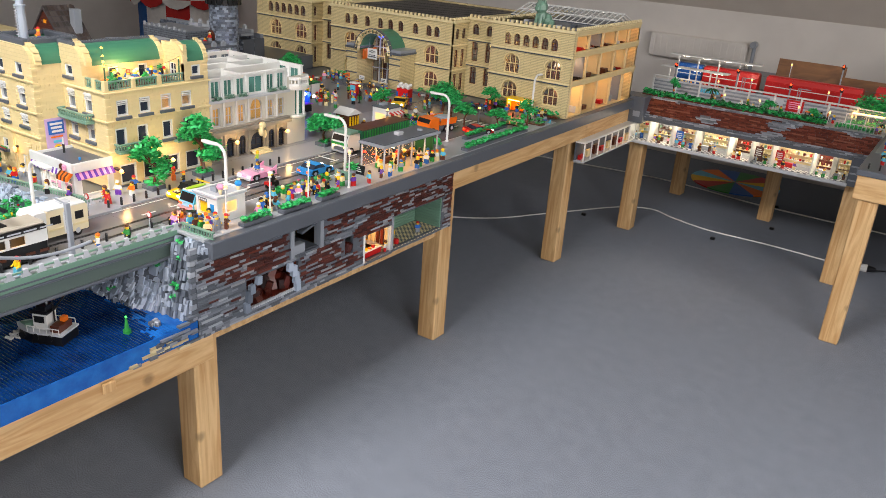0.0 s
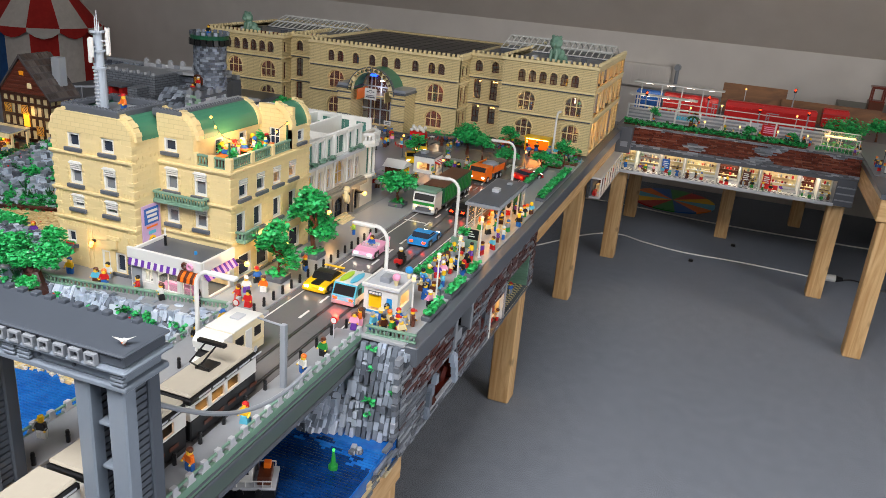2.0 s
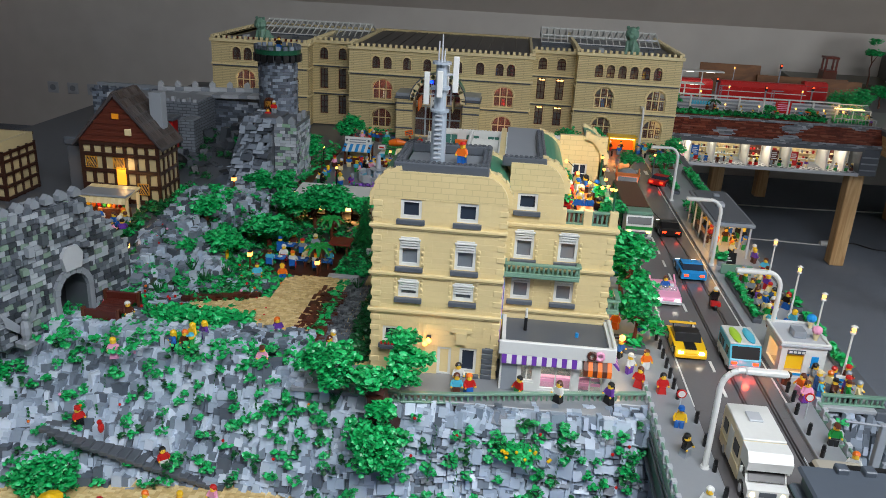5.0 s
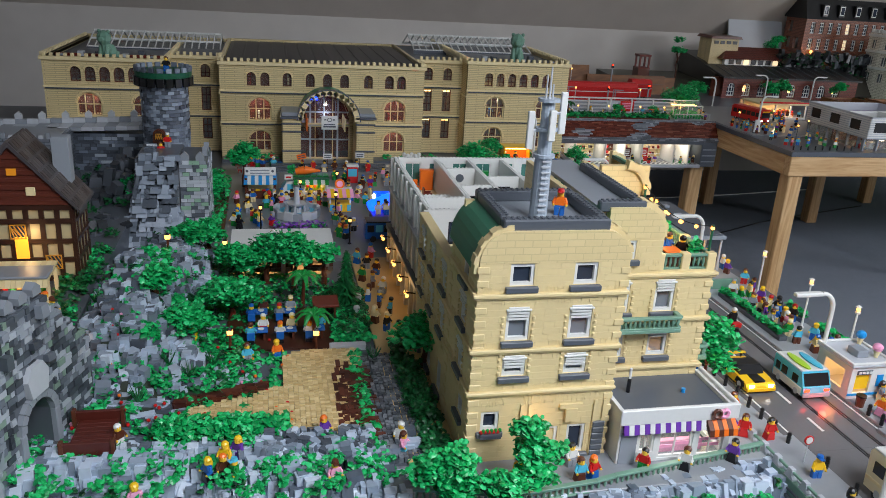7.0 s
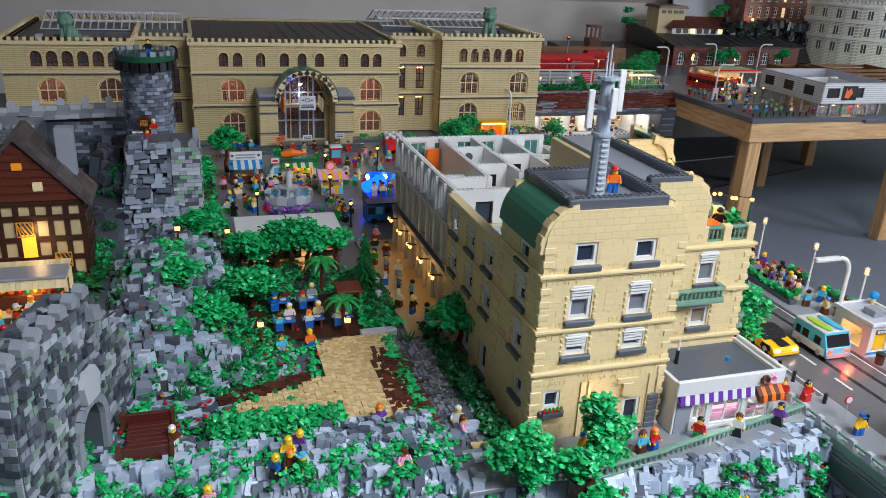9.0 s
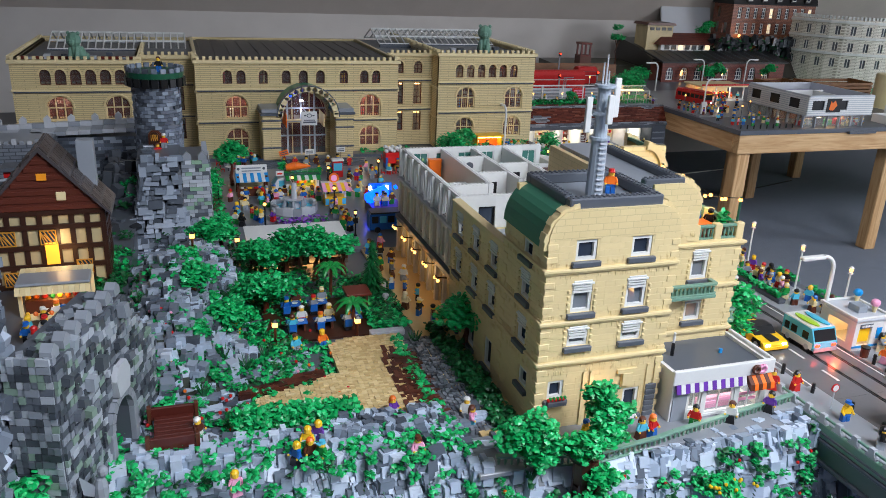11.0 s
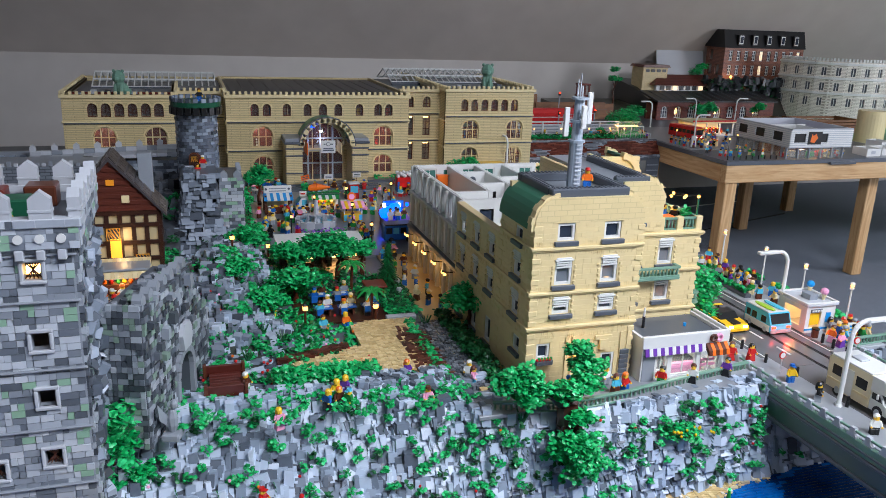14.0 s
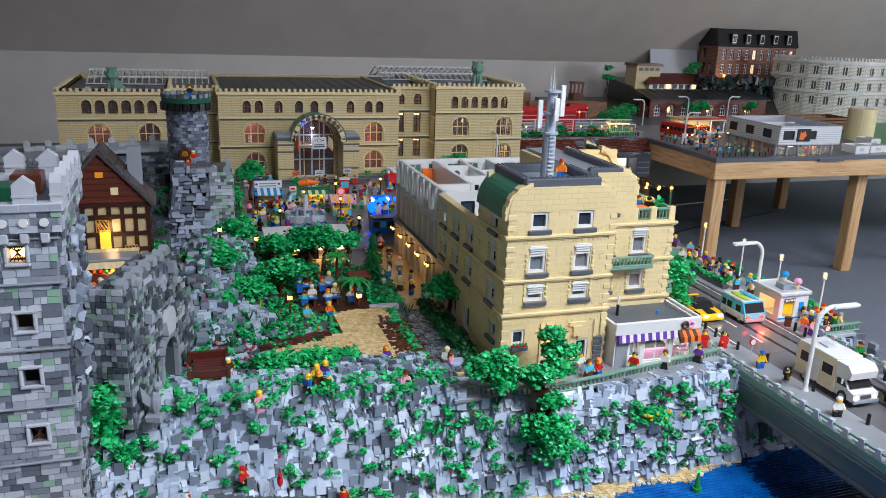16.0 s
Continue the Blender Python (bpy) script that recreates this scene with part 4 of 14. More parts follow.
Shape().box(-2.172, 1.226, S, -1.99, 1.235, 1.03).ob("wall", TAN, hs)
# black sheet on the solid wall stands for the doorway's unlit inside
Shape().box(-2.08, 1.2352, 0.872, -2.03, 1.238, 0.925).ob("doorway", BLACK, hs, "dark doorway to the open room")

# rounded gable above each front, and the green curved roofs
def shoulder(x_wall, x_top, z0, z1, k=7):
    return [(x_wall + (x_top - x_wall) * (1 - math.cos(math.pi / 2 * i / k)), z0 + (z1 - z0) * math.sin(math.pi / 2 * i / k)) for i in range(k + 1)]


ga = shoulder(-2.185, -2.148, 0.986, 1.03) + shoulder(-1.975, -2.015, 0.986, 1.03)[::-1]
Shape().prism(ga, "y", LB - 0.001, LB + 0.012).ob("gable", TANB, hs)
Shape().prism([(-1.975, 0.99), (-1.975, 1.036)] + shoulder(-1.885, -1.925, 0.99, 1.036)[::-1], "y", RB - 0.001, RB + 0.012).ob("gable", TANB, hs)


def curved_roof(xw, xt, z0, z1, y0, y1, label):
    outer, inner = shoulder(xw, xt, z0, z1, 8), shoulder(xw + 0.006 * (1 if xt > xw else -1), xt, z0 - 0.002, z1 - 0.006, 8)
    Shape().prism(outer + inner[::-1], "y", y0, y1).ob("mansard_roof", ROOFGREEN, hs, label)
    sx, th = (1, 0.002) if xt > xw else (-1, 0.004)
    for i, (p, q) in enumerate(zip(outer, outer[1:])):
        d = Vector((q[0] - p[0], q[1] - p[1])).normalized()
        n = Vector((-d[1], d[0])) * sx
        k, g = th + 0.002 * (i % 2), 0.003 if sx > 0 else 0.009
        for y, w in ((y0 - 0.006, 0.016),) + (((y1 - 0.012, 0.012),) if sx < 0 else ()):
            Shape().prism([(p[0] - n[0] * g, p[1] - n[1] * g), (q[0] - n[0] * g, q[1] - n[1] * g), (q[0] + n[0] * k, q[1] + n[1] * k), (p[0] + n[0] * k, p[1] + n[1] * k)][::sx], "y", y, y + w).ob("verge_block", TAN, hs)


curved_roof(-2.190, -2.142, 0.972, 1.034, 1.092, 1.237, "dark green curved mansard roof")
curved_roof(-1.972, -2.015, 0.985, 1.032, 1.10, 1.237, "dark green curved mansard roof")
curved_roof(-1.880, -1.925, 0.988, 1.040, 1.18, 1.41, "dark green curved mansard roof")
curved_roof(-1.795, -1.838, 0.985, 1.040, 1.41, 1.49, "dark green curved mansard roof")
house_side(-1.885, RB + 0.012, 1.41, 0.938, 0.99, 1, [(1.24, 1.27, 0.94, 0.98), (1.33, 1.36, 0.94, 0.98)], 20)
house_side(-1.795, 1.41, 1.49, 0.938, 0.99, 1, [(1.435, 1.465, 0.95, 0.98)], 10)
Shape().wall(0.09, 0.098, 0.012, [(0.028, 0.056, 0.004, 0.045, False)], 0, pose(-1.885, 1.41, 0.938)).ob("wall", TANB, hs)
window(hs, pose(-1.857, 1.41, 0.942), 0.028, 0.041, False, WHITE, DGLASS, (1, 1))
for xw, xt, z0, z1, y in ((-1.797, -1.838, 0.985, 1.036, 1.4105), (-1.797, -1.838, 0.985, 1.036, 1.478), (-1.883, -1.925, 0.988, 1.036, 1.398)):
    Shape().prism([(xt, z0)] + shoulder(xw, xt, z0, z1)[::-1] if xt < xw else [], "y", y, y + 0.010).ob("gable", TANB, hs)
Shape().box(-2.150, 1.10, 1.022, -2.012, 1.235, 1.028).ob("roof_deck", MID, hs, "grey-brown flat roof deck")
Shape().box(-1.985, 1.18, 1.026, -1.92, 1.47, 1.032).ob("roof_deck", MID, hs)
for b in ((-2.156, 1.088, -2.008, 1.104), (-2.156, 1.224, -2.008, 1.240), (-2.156, 1.104, -2.142, 1.224), (-2.022, 1.104, -2.008, 1.224), (-1.99, 1.168, -1.918, 1.182), (-1.932, 1.182, -1.918, 1.40)):
    Shape().box(b[0], b[1], 1.028, b[2], b[3], 1.044, 0, 0.002).ob("roof_coping", DARK, hs, "dark blue-grey roof coping")
cop = []
for x0, y0, x1, y1 in ((-2.15, 1.096, -2.014, 1.096), (-2.15, 1.232, -2.014, 1.232), (-2.149, 1.112, -2.149, 1.216), (-2.015, 1.112, -2.015, 1.216), (-1.984, 1.175, -1.925, 1.175), (-1.925, 1.19, -1.925, 1.395)):
    ln = max(abs(x1 - x0), abs(y1 - y0))
    for i in range(int(ln / STUD) + 1):
        f = i * STUD / ln
        for o in (-0.0035, 0.0035):
            sx, sy = (0.0, o) if y0 == y1 else (o, 0.0)
            cop.append(turn(x0 + (x1 - x0) * f + sx, y0 + (y1 - y0) * f + sy, 1.0438, 0, 0, 0, (0.0024, 0.0024, 0.0018)))
pieces(hs, "coping_stud", [(math.cos(k * 1.0472), math.sin(k * 1.0472), z) for z in (0, 1) for k in range(6)], [(k, (k + 1) % 6, 6 + (k + 1) % 6, 6 + k) for k in range(6)] + [tuple(range(6, 12))], cop, DARK, 30)
Shape().box(-1.885, RB + 0.012, 0.930, -1.807, 1.41, 0.936).ob("terrace_floor", BROWN, hs)
for x0, x1, y, zs in ((-2.191, -1.972, LB, (0.939, 0.858, 0.793)), (-1.975, -1.789, RB, (0.930, 0.857, 0.777))):
    for z in zs:
        Shape().box(x0, y - 0.006, z, x1, y + 0.004, z + 0.005, 0, 0.0008).box(x0 + 0.002, y - 0.0035, z - 0.0032, x1 - 0.002, y + 0.002, z - 0.0002, 0, 0.0006).ob("cornice", TAN, hs)
for z in (0.930, 0.857, 0.777):
    Shape().box(-1.799, RB + 0.0045, z + 0.0003, -1.7905, 1.495, z + 0.005, 0, 0.0008).ob("cornice", TAN, hs)
for z in (0.939, 0.858, 0.793):
    Shape().box(-2.1895, LB + 0.0045, z + 0.0003, -2.181, 1.488 if z < 0.92 else 1.235, z + 0.0047, 0, 0.0008).ob("cornice", TAN, hs)
for x, y, z0, z1, sx, sy in ((-2.185, LB, 0.80, 0.985, 1, 1), (-1.975, LB, S, 0.985, -1, 1), (-1.795, RB, S, 0.925, -1, 1), (-2.185, LB, S, 0.79, 1, 1), (-1.795, 1.476, S, 0.98, -1, 1), (-2.185, 1.222, S, 0.965, 1, 1)):
    quoins(hs, x, y, z0, z1, sx, sy)
# decorations between the ground floor openings
Shape().box(-2.052, LB - 0.005, 0.765, -2.018, LB - 0.001, 0.772).box(-2.043, LB - 0.007, 0.745, -2.026, LB - 0.001, 0.765).ob("relief_crest", TAN, hs)
for x in (-2.11, -2.098, -2.0, -1.986):
    Shape().box(x, LB - 0.0035, S, x + 0.005, LB - 0.001, 0.775).ob("pilaster", TAN, hs)
for k in range(6):
    Shape().box(-1.999, LB - 0.006, S + 0.004 + k * 0.0096, -1.981, LB - 0.001, S + 0.0125 + k * 0.0096, 0, 0.0008).ob("door_panel", DARK, hs)
Shape().box(-2.072, LB + 0.004, S, -2.051, LB + 0.007, 0.734).ob("front_door", TAN, hs)
for y in (1.19, 1.26, 1.33, 1.40):
    Shape().box(-1.806, y, S + 0.01, -1.8035, y + 0.05, 0.742).ob("shop_window_wood", ORANGE, hs)
Shape().box(-1.83, 1.19, 0.745, -1.815, 1.45, 0.749).ob("shop_lamp", STRIP, hs, "warm strip lamp behind the shop windows")


def balustrade(parent, p, q, h=0.020, material=SANDGREEN, step=0.0075, name="balustrade"):
    """Rail, foot and turned posts from p to q."""
    p, q = Vector(p), Vector(q)
    d = q - p
    m = Matrix.Translation(p) @ Matrix.Rotation(math.atan2(d.y, d.x), 4, "Z")
    ln = d.length
    b = Shape().box(0, -0.003, 0, ln, 0.003, 0.003, 0, 0.0006, m).box(0, -0.004, h - 0.004, ln, 0.004, h, 0, 0.0006, m)
    ob = b.ob(name, material, parent)
    n = max(2, int(ln / step))
    me = Shape().rod((0, 0, 0.003), (0, 0, h * 0.45), 0.0013, 0.0024, 6).rod((0, 0, h * 0.45), (0, 0, h - 0.004), 0.0024, 0.0013, 6).ob("baluster", material)
    data = me.data
    bpy.data.objects.remove(me)
    for i in range(n):
        o = new("baluster", data)
        o.parent = ob
        o.matrix_basis = m @ Matrix.Translation((ln * (i + 0.5) / n, 0, 0))
    return ob


def balcony(x0, x1, y0, y1, z):
    Shape().box(x0, y0, z - 0.006, x1, y1, z, 0, 0.001).ob("balcony_floor", SANDGREEN, hs)


balcony(-1.975, -1.848, RB - 0.026, RB - 0.001, 0.853)
for a, b in (((-1.973, RB - 0.023, 0.853), (-1.850, RB - 0.023, 0.853)), ((-1.850, RB - 0.023, 0.853), (-1.850, RB - 0.004, 0.853)), ((-1.973, RB - 0.023, 0.853), (-1.973, RB - 0.004, 0.853))):
    balustrade(hs, a, b)
balcony(-1.794, -1.770, 1.178, 1.236, 0.783)
for a, b in (((-1.773, 1.180, 0.783), (-1.773, 1.234, 0.783)), ((-1.793, 1.180, 0.783), (-1.773, 1.180, 0.783))):
    balustrade(hs, a, b)
balcony(-1.794, -1.772, 1.36, 1.44, 0.783)
balustrade(hs, (-1.775, 1.362, 0.783), (-1.775, 1.438, 0.783))
for a, b in (((-1.885, RB + 0.006, 0.938), (-1.80, RB + 0.006, 0.938)), ((-1.801, RB + 0.006, 0.938), (-1.801, 1.41, 0.938))):
    balustrade(hs, a, b, 0.024)
for x, y in ((-1.801, RB + 0.006), (-1.885, RB + 0.006), (-1.801, 1.25), (-1.801, 1.33), (-1.843, RB + 0.006)):
    Shape().box(x - 0.007, y - 0.006, 0.938, x + 0.007, y + 0.006, 0.964, 0, 0.001).ob("parapet_post", TAN, hs)

# wall lanterns of the house
for x, y, z in ((-2.094, LB - 0.008, 0.742), (-1.786, 1.30, 0.772), (-1.786, 1.245, 0.765)):
    Shape().ball(x, y, z, 0.0045, None, None, 8, 5, 0).ob("wall_lantern", BULB, hs, "glowing warm lantern")
point_lamp("lantern_light", -1.775, 1.28, 0.765, 0.05, WARM, 0.012)
# flower box
Shape().box(-2.168, LB - 0.012, 0.728, -2.138, LB - 0.001, 0.734).ob("flower_box", DARK, hs)
fb = Shape()
for k in range(10):
    fb.ball(-2.166 + k * 0.003, LB - 0.007, 0.737 + 0.002 * (k % 2), 0.003, None, None, 6, 4, k % 2)
fb.ob("flower_row", [RED, GREEN], hs)

# poster on the side of the left block
po = site("wall_poster", -1.974, 1.128, 0.74, "lilac poster with a blue-white badge on the house wall", "poster")
Shape().box(-1.9742, 1.10, 0.745, -1.9715, 1.158, 0.845, 0, 0.0006).ob("board", plastic("lilac_plastic", "c9a9cf"), po)
Shape().box(-1.9714, 1.107, 0.802, -1.9704, 1.151, 0.838).ob("badge", BLUE, po)
for k in range(3):
    Shape().box(-1.9703, 1.112 + 0.002 * k, 0.827 - k * 0.010, -1.9697, 1.147 - 0.003 * (k % 2), 0.833 - k * 0.010).ob("writing_bar", WHITE, po)
Shape().box(-1.9714, 1.112, 0.793, -1.9705, 1.146, 0.797).ob("writing_bar", ORANGE, po)
Shape().rod((-1.9714, 1.129, 0.764), (-1.9700, 1.129, 0.764), 0.011, None, 16).ob("disc", YELLOW, po)
Shape().rod((-1.9700, 1.129, 0.764), (-1.9694, 1.129, 0.764), 0.006, None, 12).ob("disc_core", DARK, po)
Shape().box(-1.9714, 1.118, 0.779, -1.9702, 1.140, 0.786).ob("writing_bar", AZURE, po)

# string lights on the terrace
sl_ = site("string_lights", -1.80, 1.2, 0.94, "string of glowing warm bulbs on green poles over the roof terrace", "string lights")
for x, y in ((-1.803, 1.175), (-1.803, 1.40)):
    Shape().rod((x, y, 0.938), (x, y, 1.005), 0.002).ob("pole", DGREEN, sl_)
line = [(-1.803, 1.175 + 0.225 * t, 1.003 - 0.02 * math.sin(math.pi * t)) for t in [i / 10 for i in range(11)]] 
line2 = [(-1.803 - 0.08 * t, 1.175 + 0.05 * t, 1.003 + 0.03 * t - 0.012 * math.sin(math.pi * t)) for t in [i / 8 for i in range(9)]]
Shape().pipe(line, 0.0006, 5).ob("wire", BLACK, sl_)
Shape().pipe(line2, 0.0006, 5).ob("wire", BLACK, sl_)
for p in line[::2] + line2[::2]:
    Shape().ball(p[0], p[1], p[2] - 0.003, 0.0032, None, None, 7, 5).ob("bulb", BULB, sl_)
point_lamp("terrace_light", -1.84, 1.27, 0.985, 0.30, WARM, 0.02)
# tables on the terrace
for i, (x, y) in enumerate(((-1.845, 1.21), (-1.845, 1.29), (-1.84, 1.37))):
    tt = thing("terrace_table", pose(x, y, 0.936), "small orange-brown table on the roof terrace", "table", "terrace tables")
    Shape().box(-0.014, -0.014, 0.016, 0.014, 0.014, 0.019, 0, 0.0006).ob("tabletop", ORANGE, tt)
    Shape().rod((0, 0, 0), (0, 0, 0.016), 0.003).ob("leg", BROWN, tt)

# antenna mast
MAST = plastic("pale_blue_grey_plastic", "a3afbb")
an = site("antenna_mast", -2.093, 1.14, 1.028, "light grey telecom mast with panel antennas on the house roof", "antenna")
Shape().rod((-2.093, 1.14, 1.028), (-2.093, 1.14, 1.118), 0.0125, 0.0115, 14).ob("lower_tube", MAST, an)
Shape().rod((-2.093, 1.14, 1.118), (-2.093, 1.14, 1.19), 0.0098, 0.0085, 14).ob("upper_tube", MAST, an)
for z in (1.115, 1.15, 1.188):
    Shape().rod((-2.093, 1.14, z), (-2.093, 1.14, z + 0.004), 0.0148, None, 14).ob("collar", MAST, an)
for k in range(11):
    Shape().box(-2.0985, 1.1255, 1.035 + k * 0.0075, -2.0875, 1.1290, 1.037 + k * 0.0075).ob("rung", GREY, an)
for dx, dy, z0, z1 in ((-0.022, 0, 1.125, 1.175), (0.022, 0.004, 1.145, 1.20), (0.0, -0.02, 1.14, 1.18), (0.006, 0.02, 1.14, 1.185)):
    Shape().box(-2.093 + dx - 0.0045, 1.14 + dy - 0.003, z0, -2.093 + dx + 0.0045, 1.14 + dy + 0.003, z1, 0, 0.001).ob("panel_antenna", WHITE, an)
    Shape().rod((-2.093, 1.14, (z0 + z1) / 2), (-2.093 + dx, 1.14 + dy, (z0 + z1) / 2), 0.0018).ob("arm", GREY, an)
for dx, z in ((-0.005, 1.222), (0.004, 1.21), (0.0, 1.232)):
    Shape().rod((-2.093 + dx, 1.14, 1.188), (-2.093 + dx, 1.14, z), 0.0016, 0.001).ob("rod_antenna", GREY, an)

# ---- sweet shop in front of the house ----
sh = site("sweet_shop", -1.88, 1.11, S, "small white shop with a purple striped awning and a lit interior", "shop")
Shape().wall(0.178, 0.088, 0.006, [(0.032, 0.056, 0.02, 0.055, False), (0.064, 0.118, 0.008, 0.055, False), (0.126, 0.168, 0.006, 0.055, False)], 0, pose(-1.968, 1.055, S)).ob("wall", WHITE, sh)
Shape().wall(0.105, 0.088, 0.006, [(0.015, 0.09, 0.008, 0.055, False)], 0, pose(-1.790, 1.061, S, 0, 0, 90)).ob("wall", WHITE, sh)
Shape().box(-1.968, 1.061, S, -1.962, 1.164, S + 0.088).ob("wall", WHITE, sh)
Shape().box(-1.962, 1.061, S + 0.078, -1.796, 1.164, S + 0.082).ob("flat_roof", DARK, sh, "dark grey tiled roof")
Shape().box(-1.972, 1.049, S + 0.070, -1.786, 1.056, S + 0.094, 0, 0.0012).ob("fascia", WHITE, sh)
Shape().box(-1.791, 1.056, S + 0.070, -1.785, 1.164, S + 0.094, 0, 0.0012).ob("fascia", WHITE, sh)
Shape().box(-1.945, 1.058, S + 0.002, -1.800, 1.0605, S + 0.006).ob("plinth", DARK, sh)
Shape().box(-1.965, 1.0535, S + 0.002, -1.940, 1.0555, S + 0.056).ob("side_door", MID, sh, "blue-grey shop door")
for k in range(16):
    Shape().prism([(1.0485, S + 0.071), (1.0445, S + 0.057), (1.046, S + 0.0565), (1.0535, S + 0.069)], "x", -1.966 + k * 0.008, -1.9585 + k * 0.008).ob("awning_stripe", PURPLE if k % 2 == 0 else WHITE, sh)
for k in range(6):
    Shape().prism([(1.054, S + 0.074), (1.038, S + 0.060), (1.036, S + 0.050), (1.040, S + 0.050), (1.0555, S + 0.066)], "x", -1.836 + k * 0.0075, -1.829 + k * 0.0075).ob("awning_stripe", BROWN if k % 2 == 0 else ORANGE, sh)
for k in range(13):
    Shape().prism([(-1.789, S + 0.070), (-1.776, S + 0.054), (-1.778, S + 0.052), (-1.7905, S + 0.066)], "y", 1.060 + k * 0.008, 1.0675 + k * 0.008).ob("awning_stripe", PURPLE if k % 2 == 0 else PINK, sh)
for x, c in ((-1.812, PINK), (-1.824, BROWN)):
    Shape().pipe([(x + 0.006 * math.cos(k * 0.628), 1.046, S + 0.082 + 0.006 * math.sin(k * 0.628)) for k in range(11)], 0.0026, 6).ob("ring_sign", c, sh, "doughnut-shaped sign")
Shape().box(-1.94, 1.09, S + 0.074, -1.80, 1.13, S + 0.077).ob("ceiling_lamp", COOL, sh, "bright white strip lamp in the shop")
Shape().box(-1.90, 1.075, S + 0.001, -1.82, 1.085, S + 0.022, 0, 0.001).ob("shop_counter", PINK, sh)
for x0, x1, z0, z1 in ((0.064, 0.118, 0.008, 0.055), (0.126, 0.168, 0.006, 0.055), (0.032, 0.056, 0.02, 0.055)):
    window(sh, pose(-1.968 + x0, 1.055, S + z0), x1 - x0, z1 - z0, False, WHITE, GLASS, (1, 0))
for x0, x1, z in ((-1.902, -1.880, 0.022), (-1.875, -1.853, 0.026), (-1.838, -1.804, 0.020), (-1.838, -1.806, 0.030)):
    Shape().box(x0, 1.0592, S + z, x1, 1.0602, S + z + 0.005).ob("window_sticker", PINK, sh)
Shape().rod((-1.93, 1.12, S + 0.082), (-1.93, 1.12, S + 0.105), 0.003, 0.003, 10).ob("chimney_pipe", BLACK, sh)
Shape().rod((-1.93, 1.12, S + 0.105), (-1.93, 1.12, S + 0.122), 0.002, 0.002, 8).ob("pipe_top", WHITE, sh)
Shape().rod((-1.845, 1.11, S + 0.082), (-1.845, 1.11, S + 0.089), 0.003, 0.003, 8).ob("vent_cap", SKYBLUE, sh)

# ---- white house ----
wh = site("white_house", -1.99, 1.70, S, "white brick-built house without a roof, open rooms, dark stone ground floor", "building")
WY0, WY1, WX0, WX1 = 1.492, 1.90, -2.172, -1.812
WE = 1.818          # where the street front turns into the corner oriel
STONE = plastic("pale_stone_plastic", "cbc7bb")
TAUPE = plastic("taupe_plastic", "8f887b")
TEAL = clear("teal_pane", "5f9a90", 0.45)
AMBERPANE = clear("amber_lit_pane", "ffe9b0", 0.8)
Z1, Z2, Z3 = 0.772, 0.864, 0.932


def white_wall(m, w, h, holes, mat_, frame, pane, bars, bar=0.0022):
    Shape().wall(w, h, 0.010, holes, 0, m).ob("wall", mat_, wh)
    for a, b, c, d, e in holes:
        window(wh, m @ pose(a, 0.002, c), b - a, d - c, e, frame, pane, bars, bar)


# street front: six tall openings over each other, an arched one in the middle
east = pose(WX1, WY0, 0, 0, 0, 90)
bays = ((0.022, 0.056), (0.070, 0.104), (0.118, 0.152), (0.166, 0.224), (0.240, 0.272), (0.284, 0.316))
white_wall(east @ pose(0, 0, Z2), WE - WY0, Z3 - Z2, [(a, b, 0.005, 0.058, False) for a, b in bays], WHITE, WHITE, TEAL, (1, 0))
white_wall(east @ pose(0, 0, Z1), WE - WY0, Z2 - Z1, [(a + 0.004, b - 0.004, 0.014, 0.070 if a != 0.166 else 0.080, a == 0.166) for a, b in bays], STONE, GREY, AMBERPANE, (1, 1))
white_wall(east @ pose(0, 0, S), WE - WY0, Z1 - S, [(a + 0.003, b - 0.003, 0.006, 0.066, True) for a, b in bays], TAUPE, BLACK, DGLASS, (1, 2))
for a, b in bays:
    Shape().box(a - 0.009, -0.004, Z1 + 0.012, a - 0.003, -0.0002, Z3 - 0.002, 0, 0.0006, east).ob("pilaster", WHITE, wh)
    Shape().box(a - 0.010, -0.005, S, a - 0.002, -0.0002, Z1 - 0.012, 0, 0.0008, east).ob("pilaster", TAUPE, wh)
Shape().box(0, -0.022, Z1 - 0.008, WE - WY0, -0.0002, Z1 + 0.004, 0, 0.001, east).box(0, -0.014, Z1 + 0.004, WE - WY0, -0.0002, Z1 + 0.010, 0, 0.001, east).ob("canopy_ledge", TAUPE, wh, "wide dark ledge over the ground floor")
Shape().box(-0.002, -0.012, Z2 - 0.006, WE - WY0 + 0.004, -0.0002, Z2 + 0.003, 0, 0.001, east).ob("ledge", GREY, wh)
Shape().box(0, -0.003, Z3 - 0.006, WE - WY0, -0.0002, Z3, 0, 0.0006, east).ob("top_band", WHITE, wh)
for i, (a, b) in enumerate(bays):
    if i != 3:
        Shape().many(LEAF_V, LEAF_F, leaf_mats(WX1 + 0.009, WY0 + (a + b) / 2, Z2 + 0.008, 0.006, 0.018, 0.008, 34, 0.005, rnd)).ob("window_plant", SANDGREEN, wh, kind="stuff")
